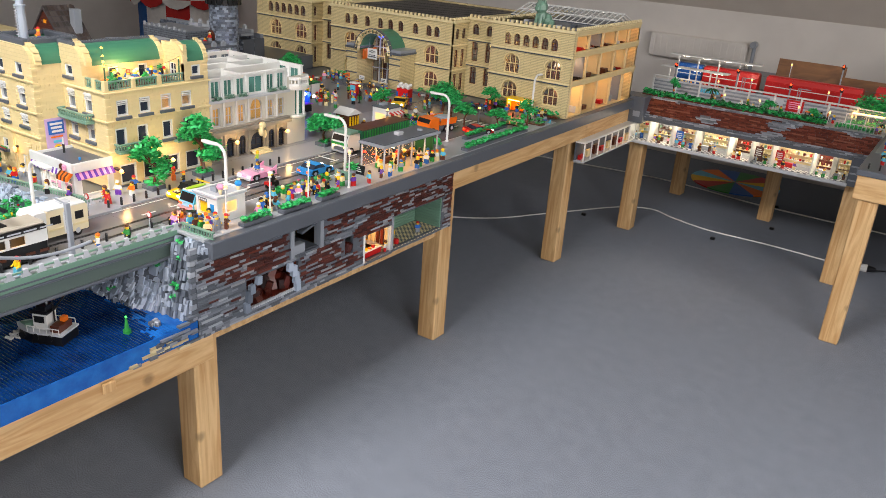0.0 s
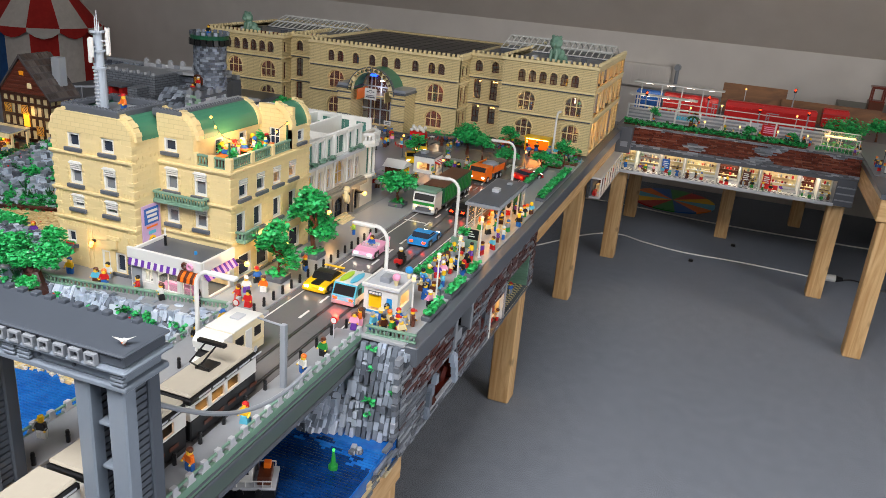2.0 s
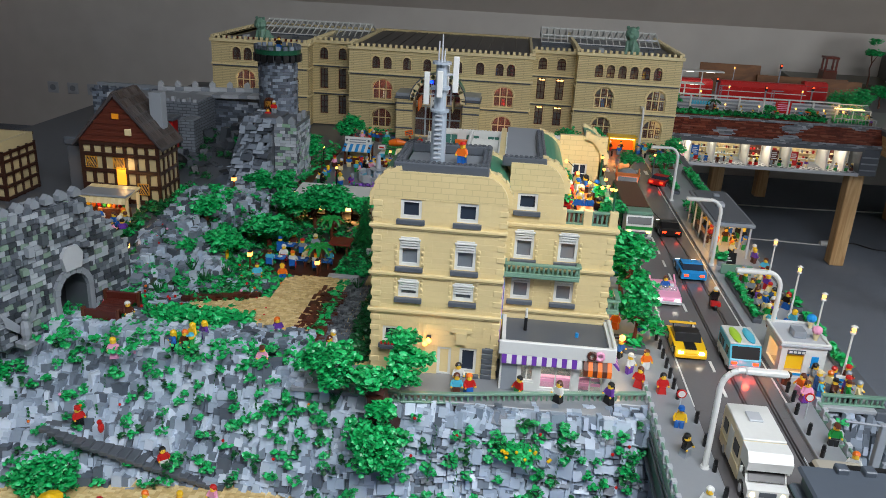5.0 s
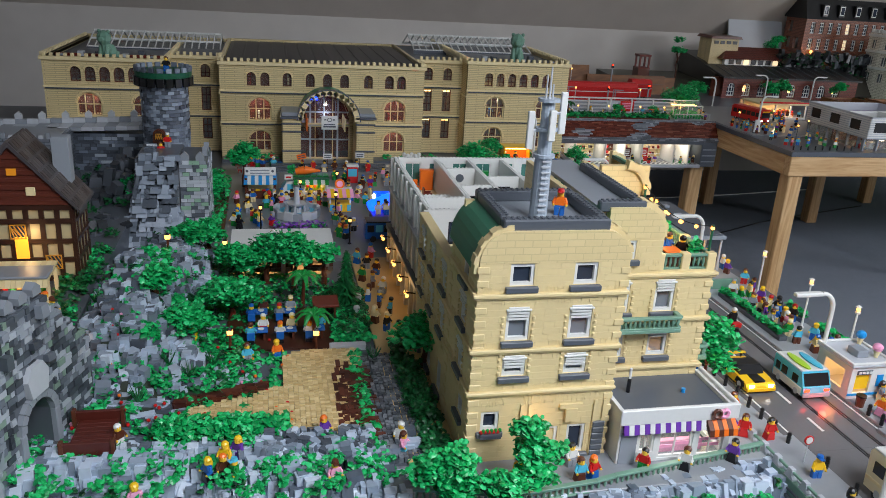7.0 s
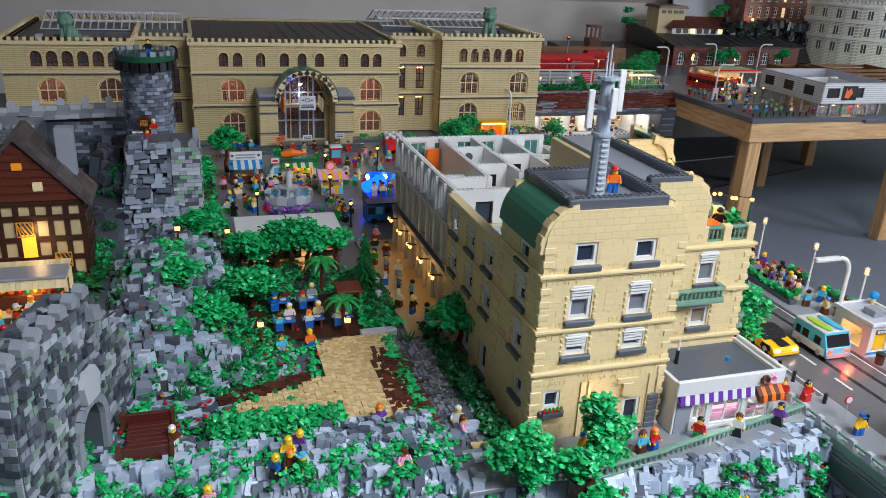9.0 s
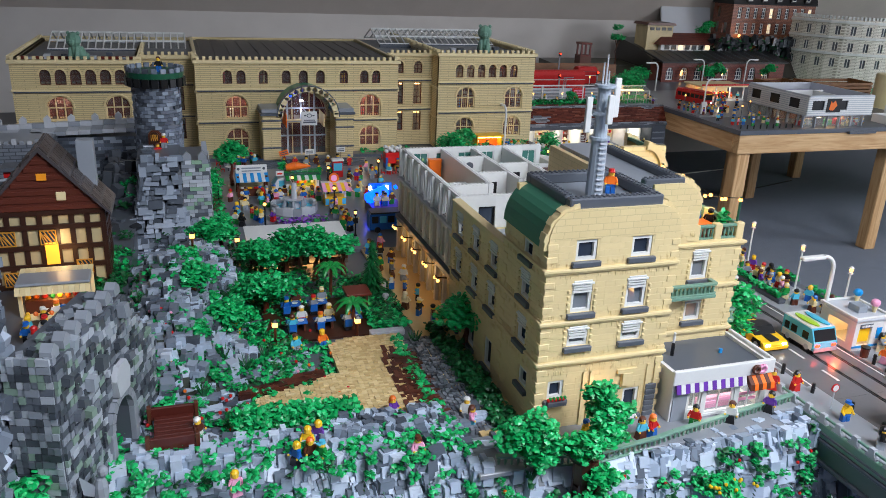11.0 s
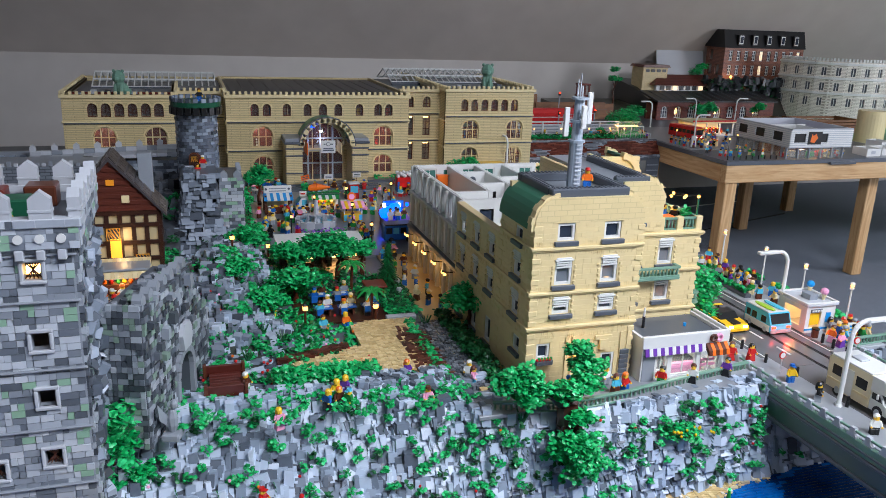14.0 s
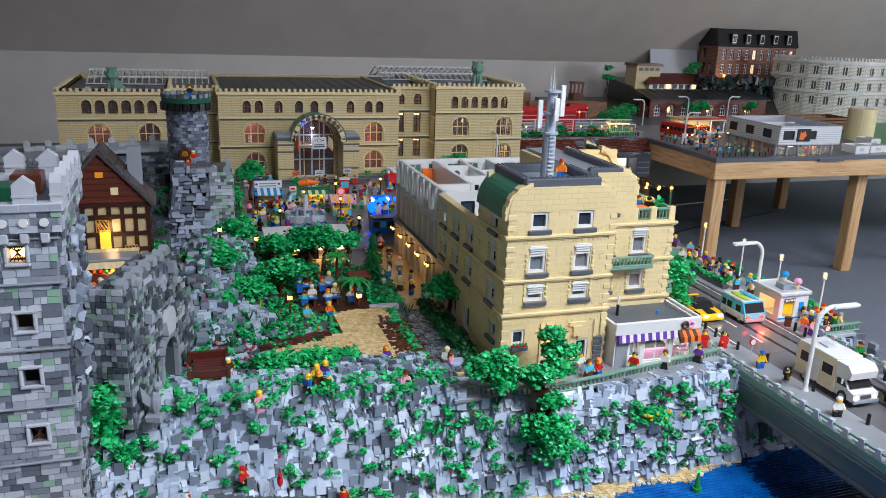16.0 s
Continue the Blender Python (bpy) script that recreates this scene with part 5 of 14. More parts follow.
# entrance: steps, arch and a cream rearing figure over the door
for k in range(3):
    Shape().box(0.160, -0.034 + k * 0.010, 0.004, 0.230, -0.0003, 0.008 + k * 0.004, 0, 0.0008, east @ pose(0, 0, S)).ob("door_step", BUFF, wh)
Shape().pipe([tuple(east @ Vector((0.195 + 0.026 * math.cos(k * 0.5236), -0.012, S + 0.078 + 0.026 * math.sin(k * 0.5236)))) for k in range(7)], 0.005, 6).ob("portal_arch", TAUPE, wh)
Shape().ball(WX1 + 0.022, WY0 + 0.196, 0.772, 0.010, 0.014, 0.012).ball(WX1 + 0.026, WY0 + 0.188, 0.755, 0.008, 0.009, 0.016).ball(WX1 + 0.024, WY0 + 0.204, 0.744, 0.006, 0.007, 0.014).box(WX1 + 0.002, WY0 + 0.186, 0.758, WX1 + 0.018, WY0 + 0.206, 0.764).ob("carved_figure", BUFF, wh, "carved cream ornament over the door")
# glazed corner oriel under a white parapet ring
OX, OY = -1.838, 1.872
for k in range(8):
    a = math.radians(k * 45 + 22.5)
    Shape().box(-0.0035, -0.0035, 0, 0.0035, 0.0035, 0.082, 0, 0.0006, pose(OX + 0.036 * math.cos(a), OY + 0.036 * math.sin(a), Z1 + 0.006, 0, 0, k * 45 + 22.5)).ob("oriel_post", WHITE, wh)
    Shape().box(-0.019, -0.004, 0, 0.019, 0.004, 0.010, 0, 0.001, pose(OX + 0.046 * math.cos(a + 0.3927), OY + 0.046 * math.sin(a + 0.3927), Z2 + 0.006, 0, 0, k * 45 + 135)).box(-0.019, -0.004, 0.022, 0.019, 0.004, 0.032, 0, 0.001, pose(OX + 0.046 * math.cos(a + 0.3927), OY + 0.046 * math.sin(a + 0.3927), Z2 + 0.006, 0, 0, k * 45 + 135)).ob("parapet_ring", WHITE, wh)
    for d in (-0.016, -0.005, 0.006, 0.016):
        Shape().box(d - 0.0022, -0.003, 0.010, d + 0.0022, 0.003, 0.022, 0, 0, pose(OX + 0.046 * math.cos(a + 0.3927), OY + 0.046 * math.sin(a + 0.3927), Z2 + 0.006, 0, 0, k * 45 + 135)).ob("parapet_post", WHITE, wh)
Shape().rod((OX, OY, Z1 + 0.008), (OX, OY, Z1 + 0.086), 0.033, 0.033, 8).ob("oriel_glass", TEAL, wh)
Shape().rod((OX, OY, Z1 - 0.012), (OX, OY, Z1 - 0.002), 0.028, 0.040, 12).rod((OX, OY, Z1 - 0.002), (OX, OY, Z1 + 0.006), 0.043, 0.043, 12).ob("oriel_foot", WHITE, wh)
Shape().rod((OX, OY, Z2 - 0.004), (OX, OY, Z2 + 0.006), 0.050, 0.052, 12).ob("oriel_floor", WHITE, wh)
Shape().rod((OX, OY, S), (OX, OY, Z1 - 0.012), 0.014, 0.012, 10).ob("corner_column", TAUPE, wh)
# garden front: tall panes between slim white piers, arcade below
west = pose(WX0, WY1, 0, 0, 0, -90)
n = 8
pitch = (WY1 - WY0) / n
white_wall(west @ pose(0, 0, Z2), WY1 - WY0, Z3 - Z2, [(i * pitch + 0.007, (i + 1) * pitch - 0.007, 0.005, 0.060, False) for i in range(n)], WHITE, WHITE, PALEPANE, (1, 0))
white_wall(west @ pose(0, 0, Z1), WY1 - WY0, Z2 - Z1, [(i * pitch + 0.014, (i + 1) * pitch - 0.014, 0.014, 0.074, False) for i in range(n)], STONE, WHITE, PALEPANE, (0, 1))
white_wall(west @ pose(0, 0, S), WY1 - WY0, Z1 - S, [(i * pitch + 0.010, (i + 1) * pitch - 0.010, 0.004, 0.066, True) for i in range(n)], BUFF, BLACK, AMBERPANE, (1, 2))
for i in range(n + 1):
    x = min(max(i * pitch, 0.004), WY1 - WY0 - 0.004)
    Shape().box(x - 0.0035, -0.006, Z1 + 0.010, x + 0.0035, -0.0002, Z3 - 0.001, 0, 0.0006, west).ob("pilaster", WHITE, wh)
    Shape().box(x - 0.0055, -0.008, S, x + 0.0055, -0.0002, Z1 - 0.010, 0, 0.001, west).ob("arcade_pier", STONE, wh)
Shape().box(0, -0.012, Z1 - 0.008, WY1 - WY0, -0.0002, Z1 + 0.004, 0, 0.001, west).ob("ledge", DARK, wh)
Shape().box(0, -0.009, Z2 - 0.004, WY1 - WY0, -0.0002, Z2 + 0.003, 0, 0.001, west).ob("ledge", GREY, wh)
# gable ends
white_wall(pose(WX0 + 0.0101, WY0, Z2), WX1 - WX0 - 0.0202, Z3 - Z2, [(0.030, 0.064, 0.002, 0.046, False)], WHITE, BLACK, DGLASS, (0, 0))
north = [(0.012 + i * 0.055, 0.050 + i * 0.055, 0.006, 0.058, False) for i in range(6)]
white_wall(pose(WX1 - 0.0101, WY1, Z2, 0, 0, 180), WX1 - WX0 - 0.0202, Z3 - Z2, north, WHITE, WHITE, TEAL, (1, 0))
white_wall(pose(WX1 - 0.0101, WY1, S, 0, 0, 180), WX1 - WX0 - 0.0202, Z2 - S, [(a, b, 0.105, 0.165, False) for a, b, c, d, e in north], STONE, WHITE, DGLASS, (1, 1))
Shape().box(WX1 - 0.010, WE, S, WX1 - 0.0005, WY1, Z3 - 0.03).ob("wall", STONE, wh)
for z in (Z1, Z2):
    Shape().box(WX0 + 0.0102, WY0 + 0.0102, z - 0.004, WX1 - 0.0102, WY1 - 0.0102, z).ob("floor_slab", GREY if z == Z1 else BUFF, wh)
for i in range(4):
    for x in (WX1 - 0.035, WX0 + 0.030):
        Shape().box(x, WY0 + 0.05 + i * 0.09, Z1 - 0.010, x + 0.01, WY0 + 0.09 + i * 0.09, Z1 - 0.006).ob("room_lamp", STRIP, wh, "warm strip lamp inside the house")
    Shape().box(WX1 - 0.045, WY0 + 0.05 + i * 0.09, Z2 - 0.010, WX1 - 0.035, WY0 + 0.09 + i * 0.09, Z2 - 0.006).ob("room_lamp", STRIP, wh, "warm strip lamp inside the house")
for x in (WX0 + 0.075, WX1 - 0.085):
    Shape().box(x, WY0 + 0.012, S + 0.001, x + 0.010, WY1 - 0.012, Z2 - 0.005).ob("inner_wall", BUFF, wh)
# partitions of the open top floor
tops = [(WX0, WY0, WX1, WY0 + 0.01), (WX0, WY1 - 0.01, WX1, WY1), (WX0, WY0 + 0.01, WX0 + 0.01, WY1 - 0.01), (WX1 - 0.01, WY0 + 0.01, WX1, WE)]
parts = [(-2.080, 1.575, -2.070, 1.889), (-2.005, 1.60, -1.995, 1.889), (-1.925, 1.575, -1.915, 1.889), (-2.161, 1.575, -2.081, 1.585), (-2.069, 1.66, -2.006, 1.67), (-1.994, 1.73, -1.926, 1.74), (-2.069, 1.80, -2.006, 1.81), (-1.994, 1.60, -1.926, 1.61)]
low = [(-2.161, 1.70, -2.081, 1.71), (-2.069, 1.735, -2.03, 1.745), (-1.914, 1.74, -1.85, 1.75), (-1.994, 1.82, -1.95, 1.83)]
for b in parts:
    Shape().box(b[0], b[1], Z2 + 0.0005, b[2], b[3], Z3 - 0.002).ob("partition", WHITE, wh)
for b in low:
    Shape().box(b[0], b[1], Z2 + 0.0005, b[2], b[3], Z2 + 0.034).ob("partition", WHITE, wh)
Shape().wall(0.112, Z3 - Z2 - 0.0025, 0.008, [(0.014, 0.044, 0.001, 0.052, True), (0.064, 0.094, 0.001, 0.052, True)], 0, pose(-1.9145, 1.64, Z2 + 0.0005)).ob("arched_partition", WHITE, wh)
for x, y in ((-2.125, 1.5745), (-2.045, 1.6595), (-1.962, 1.7295)):
    Shape().box(x - 0.016, y - 0.002, Z2 + 0.022, x + 0.016, y, Z2 + 0.046).ob("picture_window", BLACK, wh)
Shape().rod((-2.04, 1.7995, Z2 + 0.046), (-2.04, 1.797, Z2 + 0.046), 0.009, None, 14).ob("wall_clock", DARK, wh)
stud_v = [(math.cos(k * 1.0472), math.sin(k * 1.0472), z) for z in (0, 1) for k in range(6)]
stud_f = [(k, (k + 1) % 6, 6 + (k + 1) % 6, 6 + k) for k in range(6)] + [tuple(range(6, 12))]
studs = []
for (x0, y0, x1, y1), z in [(b, Z3) for b in tops] + [(b, Z3 - 0.002) for b in parts] + [(b, Z2 + 0.034) for b in low]:
    ln = max(x1 - x0, y1 - y0)
    for i in range(int(ln / STUD)):
        f = (i + 0.5) * STUD / ln
        cx, cy = ((x0 + (x1 - x0) * f, (y0 + y1) / 2) if x1 - x0 > y1 - y0 else ((x0 + x1) / 2, y0 + (y1 - y0) * f))
        studs.append(turn(cx, cy, z, 0, 0, 0, (0.0024, 0.0024, 0.0018)))
pieces(wh, "stud", stud_v, stud_f, studs, WHITE, 60)
for i, (x, y, c) in enumerate(((-2.13, 1.86, ORANGE), (-2.11, 1.80, DRED), (-2.13, 1.66, BROWN), (-2.03, 1.86, RED), (-2.035, 1.71, DRED), (-1.955, 1.86, BLUE), (-1.96, 1.67, BROWN), (-1.87, 1.86, BROWN), (-1.87, 1.80, RED))):
    f = thing("armchair", pose(x, y, Z2, 0, 0, i * 90), "small plastic armchair in an open room", "chair", "armchairs of the white house")
    Shape().box(-0.010, -0.010, 0, 0.010, 0.010, 0.008, 0, 0.001).ob("seat", c, f)
    Shape().box(-0.010, 0.007, 0.008, 0.010, 0.010, 0.024, 0, 0.001).ob("backrest", c, f)
    for sx in (-0.010, 0.0075):
        Shape().box(sx, -0.009, 0.008, sx + 0.0025, 0.007, 0.014, 0, 0.0006).ob("armrest", c, f)
for x, y, w, d, h, c, nm in ((-2.10, 1.87, 0.03, 0.014, 0.045, ORANGE, "orange wardrobe"), (-2.142, 1.76, 0.012, 0.03, 0.03, BROWN, "brown sideboard"), (-2.035, 1.63, 0.04, 0.02, 0.016, DRED, "dark red bed"), (-1.96, 1.79, 0.04, 0.024, 0.016, AZURE, "pale blue bed"), (-1.845, 1.79, 0.014, 0.04, 0.03, BROWN, "brown shelf"), (-1.87, 1.70, 0.03, 0.02, 0.02, BLACK, "black desk"), (-1.97, 1.875, 0.03, 0.012, 0.04, GREEN, "green shelf"), (-2.12, 1.62, 0.03, 0.03, 0.018, BLACK, "black table")):
    fu = thing("furniture_block", pose(x, y, Z2), nm + " of plastic bricks in an open room", "furniture", "furniture of the white house")
    Shape().box(-w / 2, -d / 2, 0, w / 2, d / 2, h, 0, 0.001).ob("body", c, fu)
    Shape().box(-w / 2 - 0.001, -d / 2 - 0.001, h, w / 2 + 0.001, d / 2 + 0.001, h + 0.002, 0, 0.0005).ob("top", c, fu)


# ---- toy figures ----
COLOURS = {"red": RED, "blue": BLUE, "yellow": YELLOW, "green": GREEN, "white": WHITE, "black": BLACK, "orange": ORANGE, "purple": PURPLE, "pink": PINK, "brown": BROWN, "tan": BUFF, "azure": AZURE, "grey": MID, "lime": LIME}
_figures = {}


def figure_mesh(torso, legs, hair, style):
    key = (torso, legs, hair, style)
    if key in _figures:
        return _figures[key]
    b = Shape()
    if style == 2:
        b.prism([(-0.0082, 0.0), (0.0082, 0.0), (0.0052, 0.0155), (-0.0052, 0.0155)], "y", -0.0062, 0.0062, 1)
    else:
        for x in (-0.0041, 0.0041):
            b.box(x - 0.0036, -0.0042, 0, x + 0.0036, 0.0036, 0.0125, 1, 0.0005)
        b.box(-0.0078, -0.0038, 0.0125, 0.0078, 0.0038, 0.0158, 1, 0.0005)
    b.prism([(-0.0078, 0.0158), (0.0078, 0.0158), (0.0056, 0.0288), (-0.0056, 0.0288)], "y", -0.0038, 0.0038, 0)
    for s in (-1, 1):
        b.rod((s * 0.0068, 0, 0.0272), (s * 0.0098, -0.0022, 0.0205), 0.0022, 0.0021, 6, 0)
        b.rod((s * 0.0098, -0.0022, 0.0205), (s * 0.0094, -0.0062, 0.0180), 0.0021, 0.0019, 6, 0)
        b.ball(s * 0.0094, -0.0072, 0.0172, 0.0021, None, None, 6, 4, 2)
    b.rod((0, 0, 0.0288), (0, 0, 0.0302), 0.0032, 0.0045, 8, 2).rod((0, 0, 0.0302), (0, 0, 0.0368), 0.0051, 0.0051, 10, 2).rod((0, 0, 0.0368), (0, 0, 0.0382), 0.0051, 0.0038, 10, 2)
    if style == 0:
        b.ball(0, 0.0008, 0.0362, 0.0062, 0.0060, 0.0052, 10, 5, 3)
    elif style == 1:
        b.rod((0, 0.0002, 0.0362), (0, 0.0002, 0.0408), 0.0058, 0.0045, 10, 3).box(-0.004, -0.0092, 0.0362, 0.004, -0.003, 0.0372, 3)
    else:
        b.ball(0, 0.0010, 0.0360, 0.0064, 0.0062, 0.0056, 10, 5, 3).ball(0, 0.0048, 0.0300, 0.0054, 0.0032, 0.0075, 8, 5, 3)
    o = b.ob("toy_figure", [COLOURS[torso], COLOURS[legs], SKIN, COLOURS[hair]])
    _figures[key] = o.data
    bpy.data.objects.remove(o)
    return _figures[key]


FAR_PLACES = {"in the lit arcade", "on the deck path", "on the platform", "on the town square", "by the diner", "in the diner", "in the modern building"}
far_figures = []


def figure(x, y, z, rz, torso, legs, hair, style=0, where="on the pavement", tilt=0):
    if where in FAR_PLACES:
        far_figures.append(((torso, legs, hair, style), turn(x, y, z, rz, tilt, 0, (0.92, 0.92, 0.92))))
        return None
    o = new("toy_figure", figure_mesh(torso, legs, hair, style))
    o.matrix_world = turn(x, y, z, rz, tilt, 0, (0.92, 0.92, 0.92))
    kind = ("hair", "cap", "hair")[style]
    return tagged(o, f"toy figure, {torso} torso, {legs} legs, {hair} {kind}, {where}", "toy figure", "toy figures")


TORSO, LEGS, HAIR = ["red", "blue", "azure", "green", "white", "blue", "purple", "azure", "brown", "black", "tan", "pink", "grey", "brown", "tan", "black", "white", "grey"], ["blue", "black", "brown", "grey", "red", "tan", "green"], ["brown", "black", "yellow", "red", "blue", "brown", "black", "tan", "orange", "white", "grey"]
fr_ = random.Random(11)


def crowd(n, x0, x1, y0, y1, z, where, face=None, gap=0.017):
    put = []
    for _ in range(n * 30):
        if len(put) == n:
            break
        x, y = fr_.uniform(x0, x1), fr_.uniform(y0, y1)
        if all((x - a) ** 2 + (y - b) ** 2 > gap ** 2 for a, b in put):
            put.append((x, y))
            figure(x, y, z, fr_.uniform(0, 360) if face is None else face + fr_.uniform(-50, 50), fr_.choice(TORSO), fr_.choice(LEGS), fr_.choice(HAIR), fr_.choice((0, 0, 1, 2)), where)


# ---- plants ----
def plant_bed(parent, name, x0, x1, y0, y1, z, h, n, size=0.006, mat_=None, r=rnd):
    s = Shape()
    ms = []
    for _ in range(n):
        k = size * r.uniform(0.7, 1.3)
        ms.append(turn(r.uniform(x0, x1), r.uniform(y0, y1), z + h * r.random() ** 0.7, r.uniform(0, 360), r.uniform(-45, 45), r.uniform(-45, 45), (k, k, k)))
    return s.many(LEAF_V, LEAF_F, ms).ob(name, mat_ or LEAF, parent, kind="stuff")


def tree(x, y, z, h, crown, n, label, trunk=BROWN, r_trunk=0.006, leaf=0.0085, forks=3, seed=1, mat_=None, group="trees", bed=False, tall=False):
    """Tapered trunk, limbs, and a crown of loose clumps of leaf pieces."""
    n, leaf = int(n * 2.6), leaf * 0.60
    r = random.Random(seed)
    t = thing("tree", pose(x, y, z), label, "tree", group)
    s = Shape()
    bend = [(0.0, 0.0, 0.0)]
    for k in range(1, 5):
        bend.append((r.uniform(-0.06, 0.06) * h * k / 4, r.uniform(-0.06, 0.06) * h * k / 4, h * 0.5 * k / 4))
    for k in range(4):
        s.rod(bend[k], bend[k + 1], r_trunk * (1.25 - 0.16 * k), r_trunk * (1.25 - 0.16 * (k + 1)), 8)
    tips = []
    for k in range(forks):
        a = 6.283 * k / forks + r.uniform(-0.4, 0.4)
        tip = (crown * 0.6 * math.cos(a), crown * 0.6 * math.sin(a), h * (r.uniform(0.62, 0.9) if not tall else 0.38 + 0.55 * k / forks))
        mid = tuple(0.55 * p + 0.45 * q for p, q in zip(bend[4], tip))
        s.rod(bend[4], mid, r_trunk * 0.6, r_trunk * 0.45, 6).rod(mid, tip, r_trunk * 0.45, r_trunk * 0.2, 6)
        tips.append(tip)
    tips.append((r.uniform(-0.2, 0.2) * crown, r.uniform(-0.2, 0.2) * crown, h * 0.92))
    s.ob("trunk", trunk, t)
    ms = []
    for i, (cx, cy, cz) in enumerate(tips):
        k = r.uniform(0.55, 0.8)
        ms += leaf_mats(cx, cy, cz, crown * k, crown * k, crown * k * 0.62, n // len(tips), leaf, r)
        a = r.uniform(0, 6.283)
        ms += leaf_mats(cx + crown * 0.5 * math.cos(a), cy + crown * 0.5 * math.sin(a), cz - crown * 0.2, crown * 0.4, crown * 0.4, crown * 0.25, n // len(tips) // 3, leaf, r)
    Shape().many(LEAF_V, LEAF_F, ms).ob("crown", mat_ or LEAF, t, kind="stuff")
    if bed:
        Shape().box(-0.022, -0.022, 0, 0.022, 0.022, 0.012, 0, 0.001).ob("planter", DARK, t)
        Shape().many(LEAF_V, LEAF_F, leaf_mats(0, 0, 0.012, 0.02, 0.02, 0.012, 60, 0.007, r)).ob("underplanting", LEAF, t, kind="stuff")
    return t


# ---- street ----
Shape().box(-1.667, 1.05, 0.676, -1.485, 2.76, 0.680).ob("road", ROAD, label="smooth dark grey tiled road with lane lines", kind="structure")
Shape().box(-1.95, 2.56, 0.676, -1.667, 2.76, 0.680).ob("road", ROAD, label="smooth dark grey tiled side road", kind="structure")
Shape().box(-1.79, 1.04, 0.676, -1.667, 2.56, 0.684, 0, 0.001).ob("pavement", PAVE, label="grey tiled pavement along the houses", kind="structure")
Shape().box(-1.485, 1.09, 0.676, -1.352, 2.86, 0.684, 0, 0.001).ob("pavement_promenade", PAVE, label="grey tiled promenade along the table edge", kind="structure")
Shape().box(-2.60, 1.92, 0.676, -1.95, 2.905, 0.682).ob("plaza", PLAZA, label="grey paved station square", kind="structure")
Shape().box(-1.95, 1.90, 0.676, -1.79, 2.56, 0.684, 0, 0.001).ob("pavement_corner", PAVE, label="grey tiled pavement at the house corner", kind="structure")
Shape().box(-1.83, 1.492, 0.676, -1.7902, 1.8998, 0.684, 0, 0.001).ob("pavement_strip", PAVE, label="grey tiled strip along the white house", kind="structure")
Shape().box(-2.30, 1.0, 0.676, -1.79, 1.09, 0.684, 0, 0.001).ob("terrace", PAVE, label="grey paved terrace above the cliff", kind="structure")
Shape().box(-2.262, 1.09, 0.676, -2.146, 1.92, 0.682).ob("lane", SAND, label="beige paved lane behind the houses", kind="structure")
for k in range(17):
    y = 1.10 + k * 0.085
    Shape().box(-1.592, y, 0.680, -1.587, y + 0.04, 0.6806).ob("lane_dash", WHITE, label="white lane dash on the road", kind="structure")
for x, y0, y1 in ((-1.652, 1.06, 2.5), (-1.494, 1.06, 2.5)):
    Shape().box(x, y0, 0.680, x + 0.003, y1, 0.6806).ob("edge_line", WHITE, label="white edge line on the road", kind="structure")
for y in (1.555, 1.80, 2.10):
    Shape().box(-1.66, y, 0.680, -1.595, y + 0.006, 0.6806).ob("stop_line", WHITE, label="white stop line", kind="structure")
for k in range(6):
    Shape().box(-1.64 + k * 0.026, 2.57, 0.680, -1.628 + k * 0.026, 2.62, 0.6806).ob("crossing_bar", WHITE, label="white crossing bar", kind="structure")
for x in (-1.566, -1.561, -1.523, -1.518):
    Shape().box(x - 0.0012, 0.25, 0.680, x + 0.0012, 1.78, 0.6808).ob("track_groove", BLACK, label="black groove of the tram track", kind="structure")
for x in (-1.564, -1.521):
    cv = Shape()
    cv.pipe([(x - 0.03 * (k / 8) ** 2, 1.78 + 0.045 * k, 0.6803) for k in range(9)], 0.0012, 5)
    cv.ob("track_curve", BLACK, label="black curved groove of the tram track", kind="structure")

# bollards along the kerb
bo = Shape().rod((0, 0, 0), (0, 0, 0.016), 0.0034, 0.0030, 8).rod((0, 0, 0.016), (0, 0, 0.020), 0.0036, 0.0024, 8).rod((0, 0, 0.010), (0, 0, 0.0115), 0.0037, None, 8).ob("bollard", BLACK)
bdata = bo.data
bpy.data.objects.remove(bo)
for x, y, z in [(-1.676, 1.07 + k * 0.036, 0.684) for k in range(17)] + [(-1.660, 0.32 + k * 0.062, 0.686) for k in range(12)] + [(-1.492, 0.36 + k * 0.058, 0.686) for k in range(13)] + [(-1.487 + 0.004, 1.10 + k * 0.03, 0.684) for k in range(2)] + [(-1.60 + k * 0.04, 2.80, 0.682) for k in range(6)]:
    o = new("bollard", bdata)
    o.location = (x, y, z)
    tagged(o, "short black plastic bollard along the kerb", "bollard", "bollards")


def street_lamp(x, y, z, h, reach, rz):
    t = thing("street_lamp", pose(x, y, z, 0, 0, rz), "white curved street lamp post with a flat lamp head", "street lamp", "street lamps")
    Shape().rod((0, 0, 0), (0, 0, 0.004), 0.007, 0.006, 10).ob("foot", WHITE, t)
    pts = [(0, 0, 0.004), (0, 0, h - 0.03)] + [(0.028 * (1 - math.cos(k * 0.314)), 0, h - 0.03 + 0.03 * math.sin(k * 0.314)) for k in range(1, 6)]
    Shape().pipe(pts, 0.0042, 10).ob("post", WHITE, t)
    Shape().box(0.028, -0.006, h - 0.004, reach, 0.006, h + 0.003, 0, 0.0015).ob("lamp_head", WHITE, t)
    Shape().box(reach - 0.03, -0.004, h - 0.0052, reach - 0.004, 0.004, h - 0.004).ob("diffuser", GREY, t)


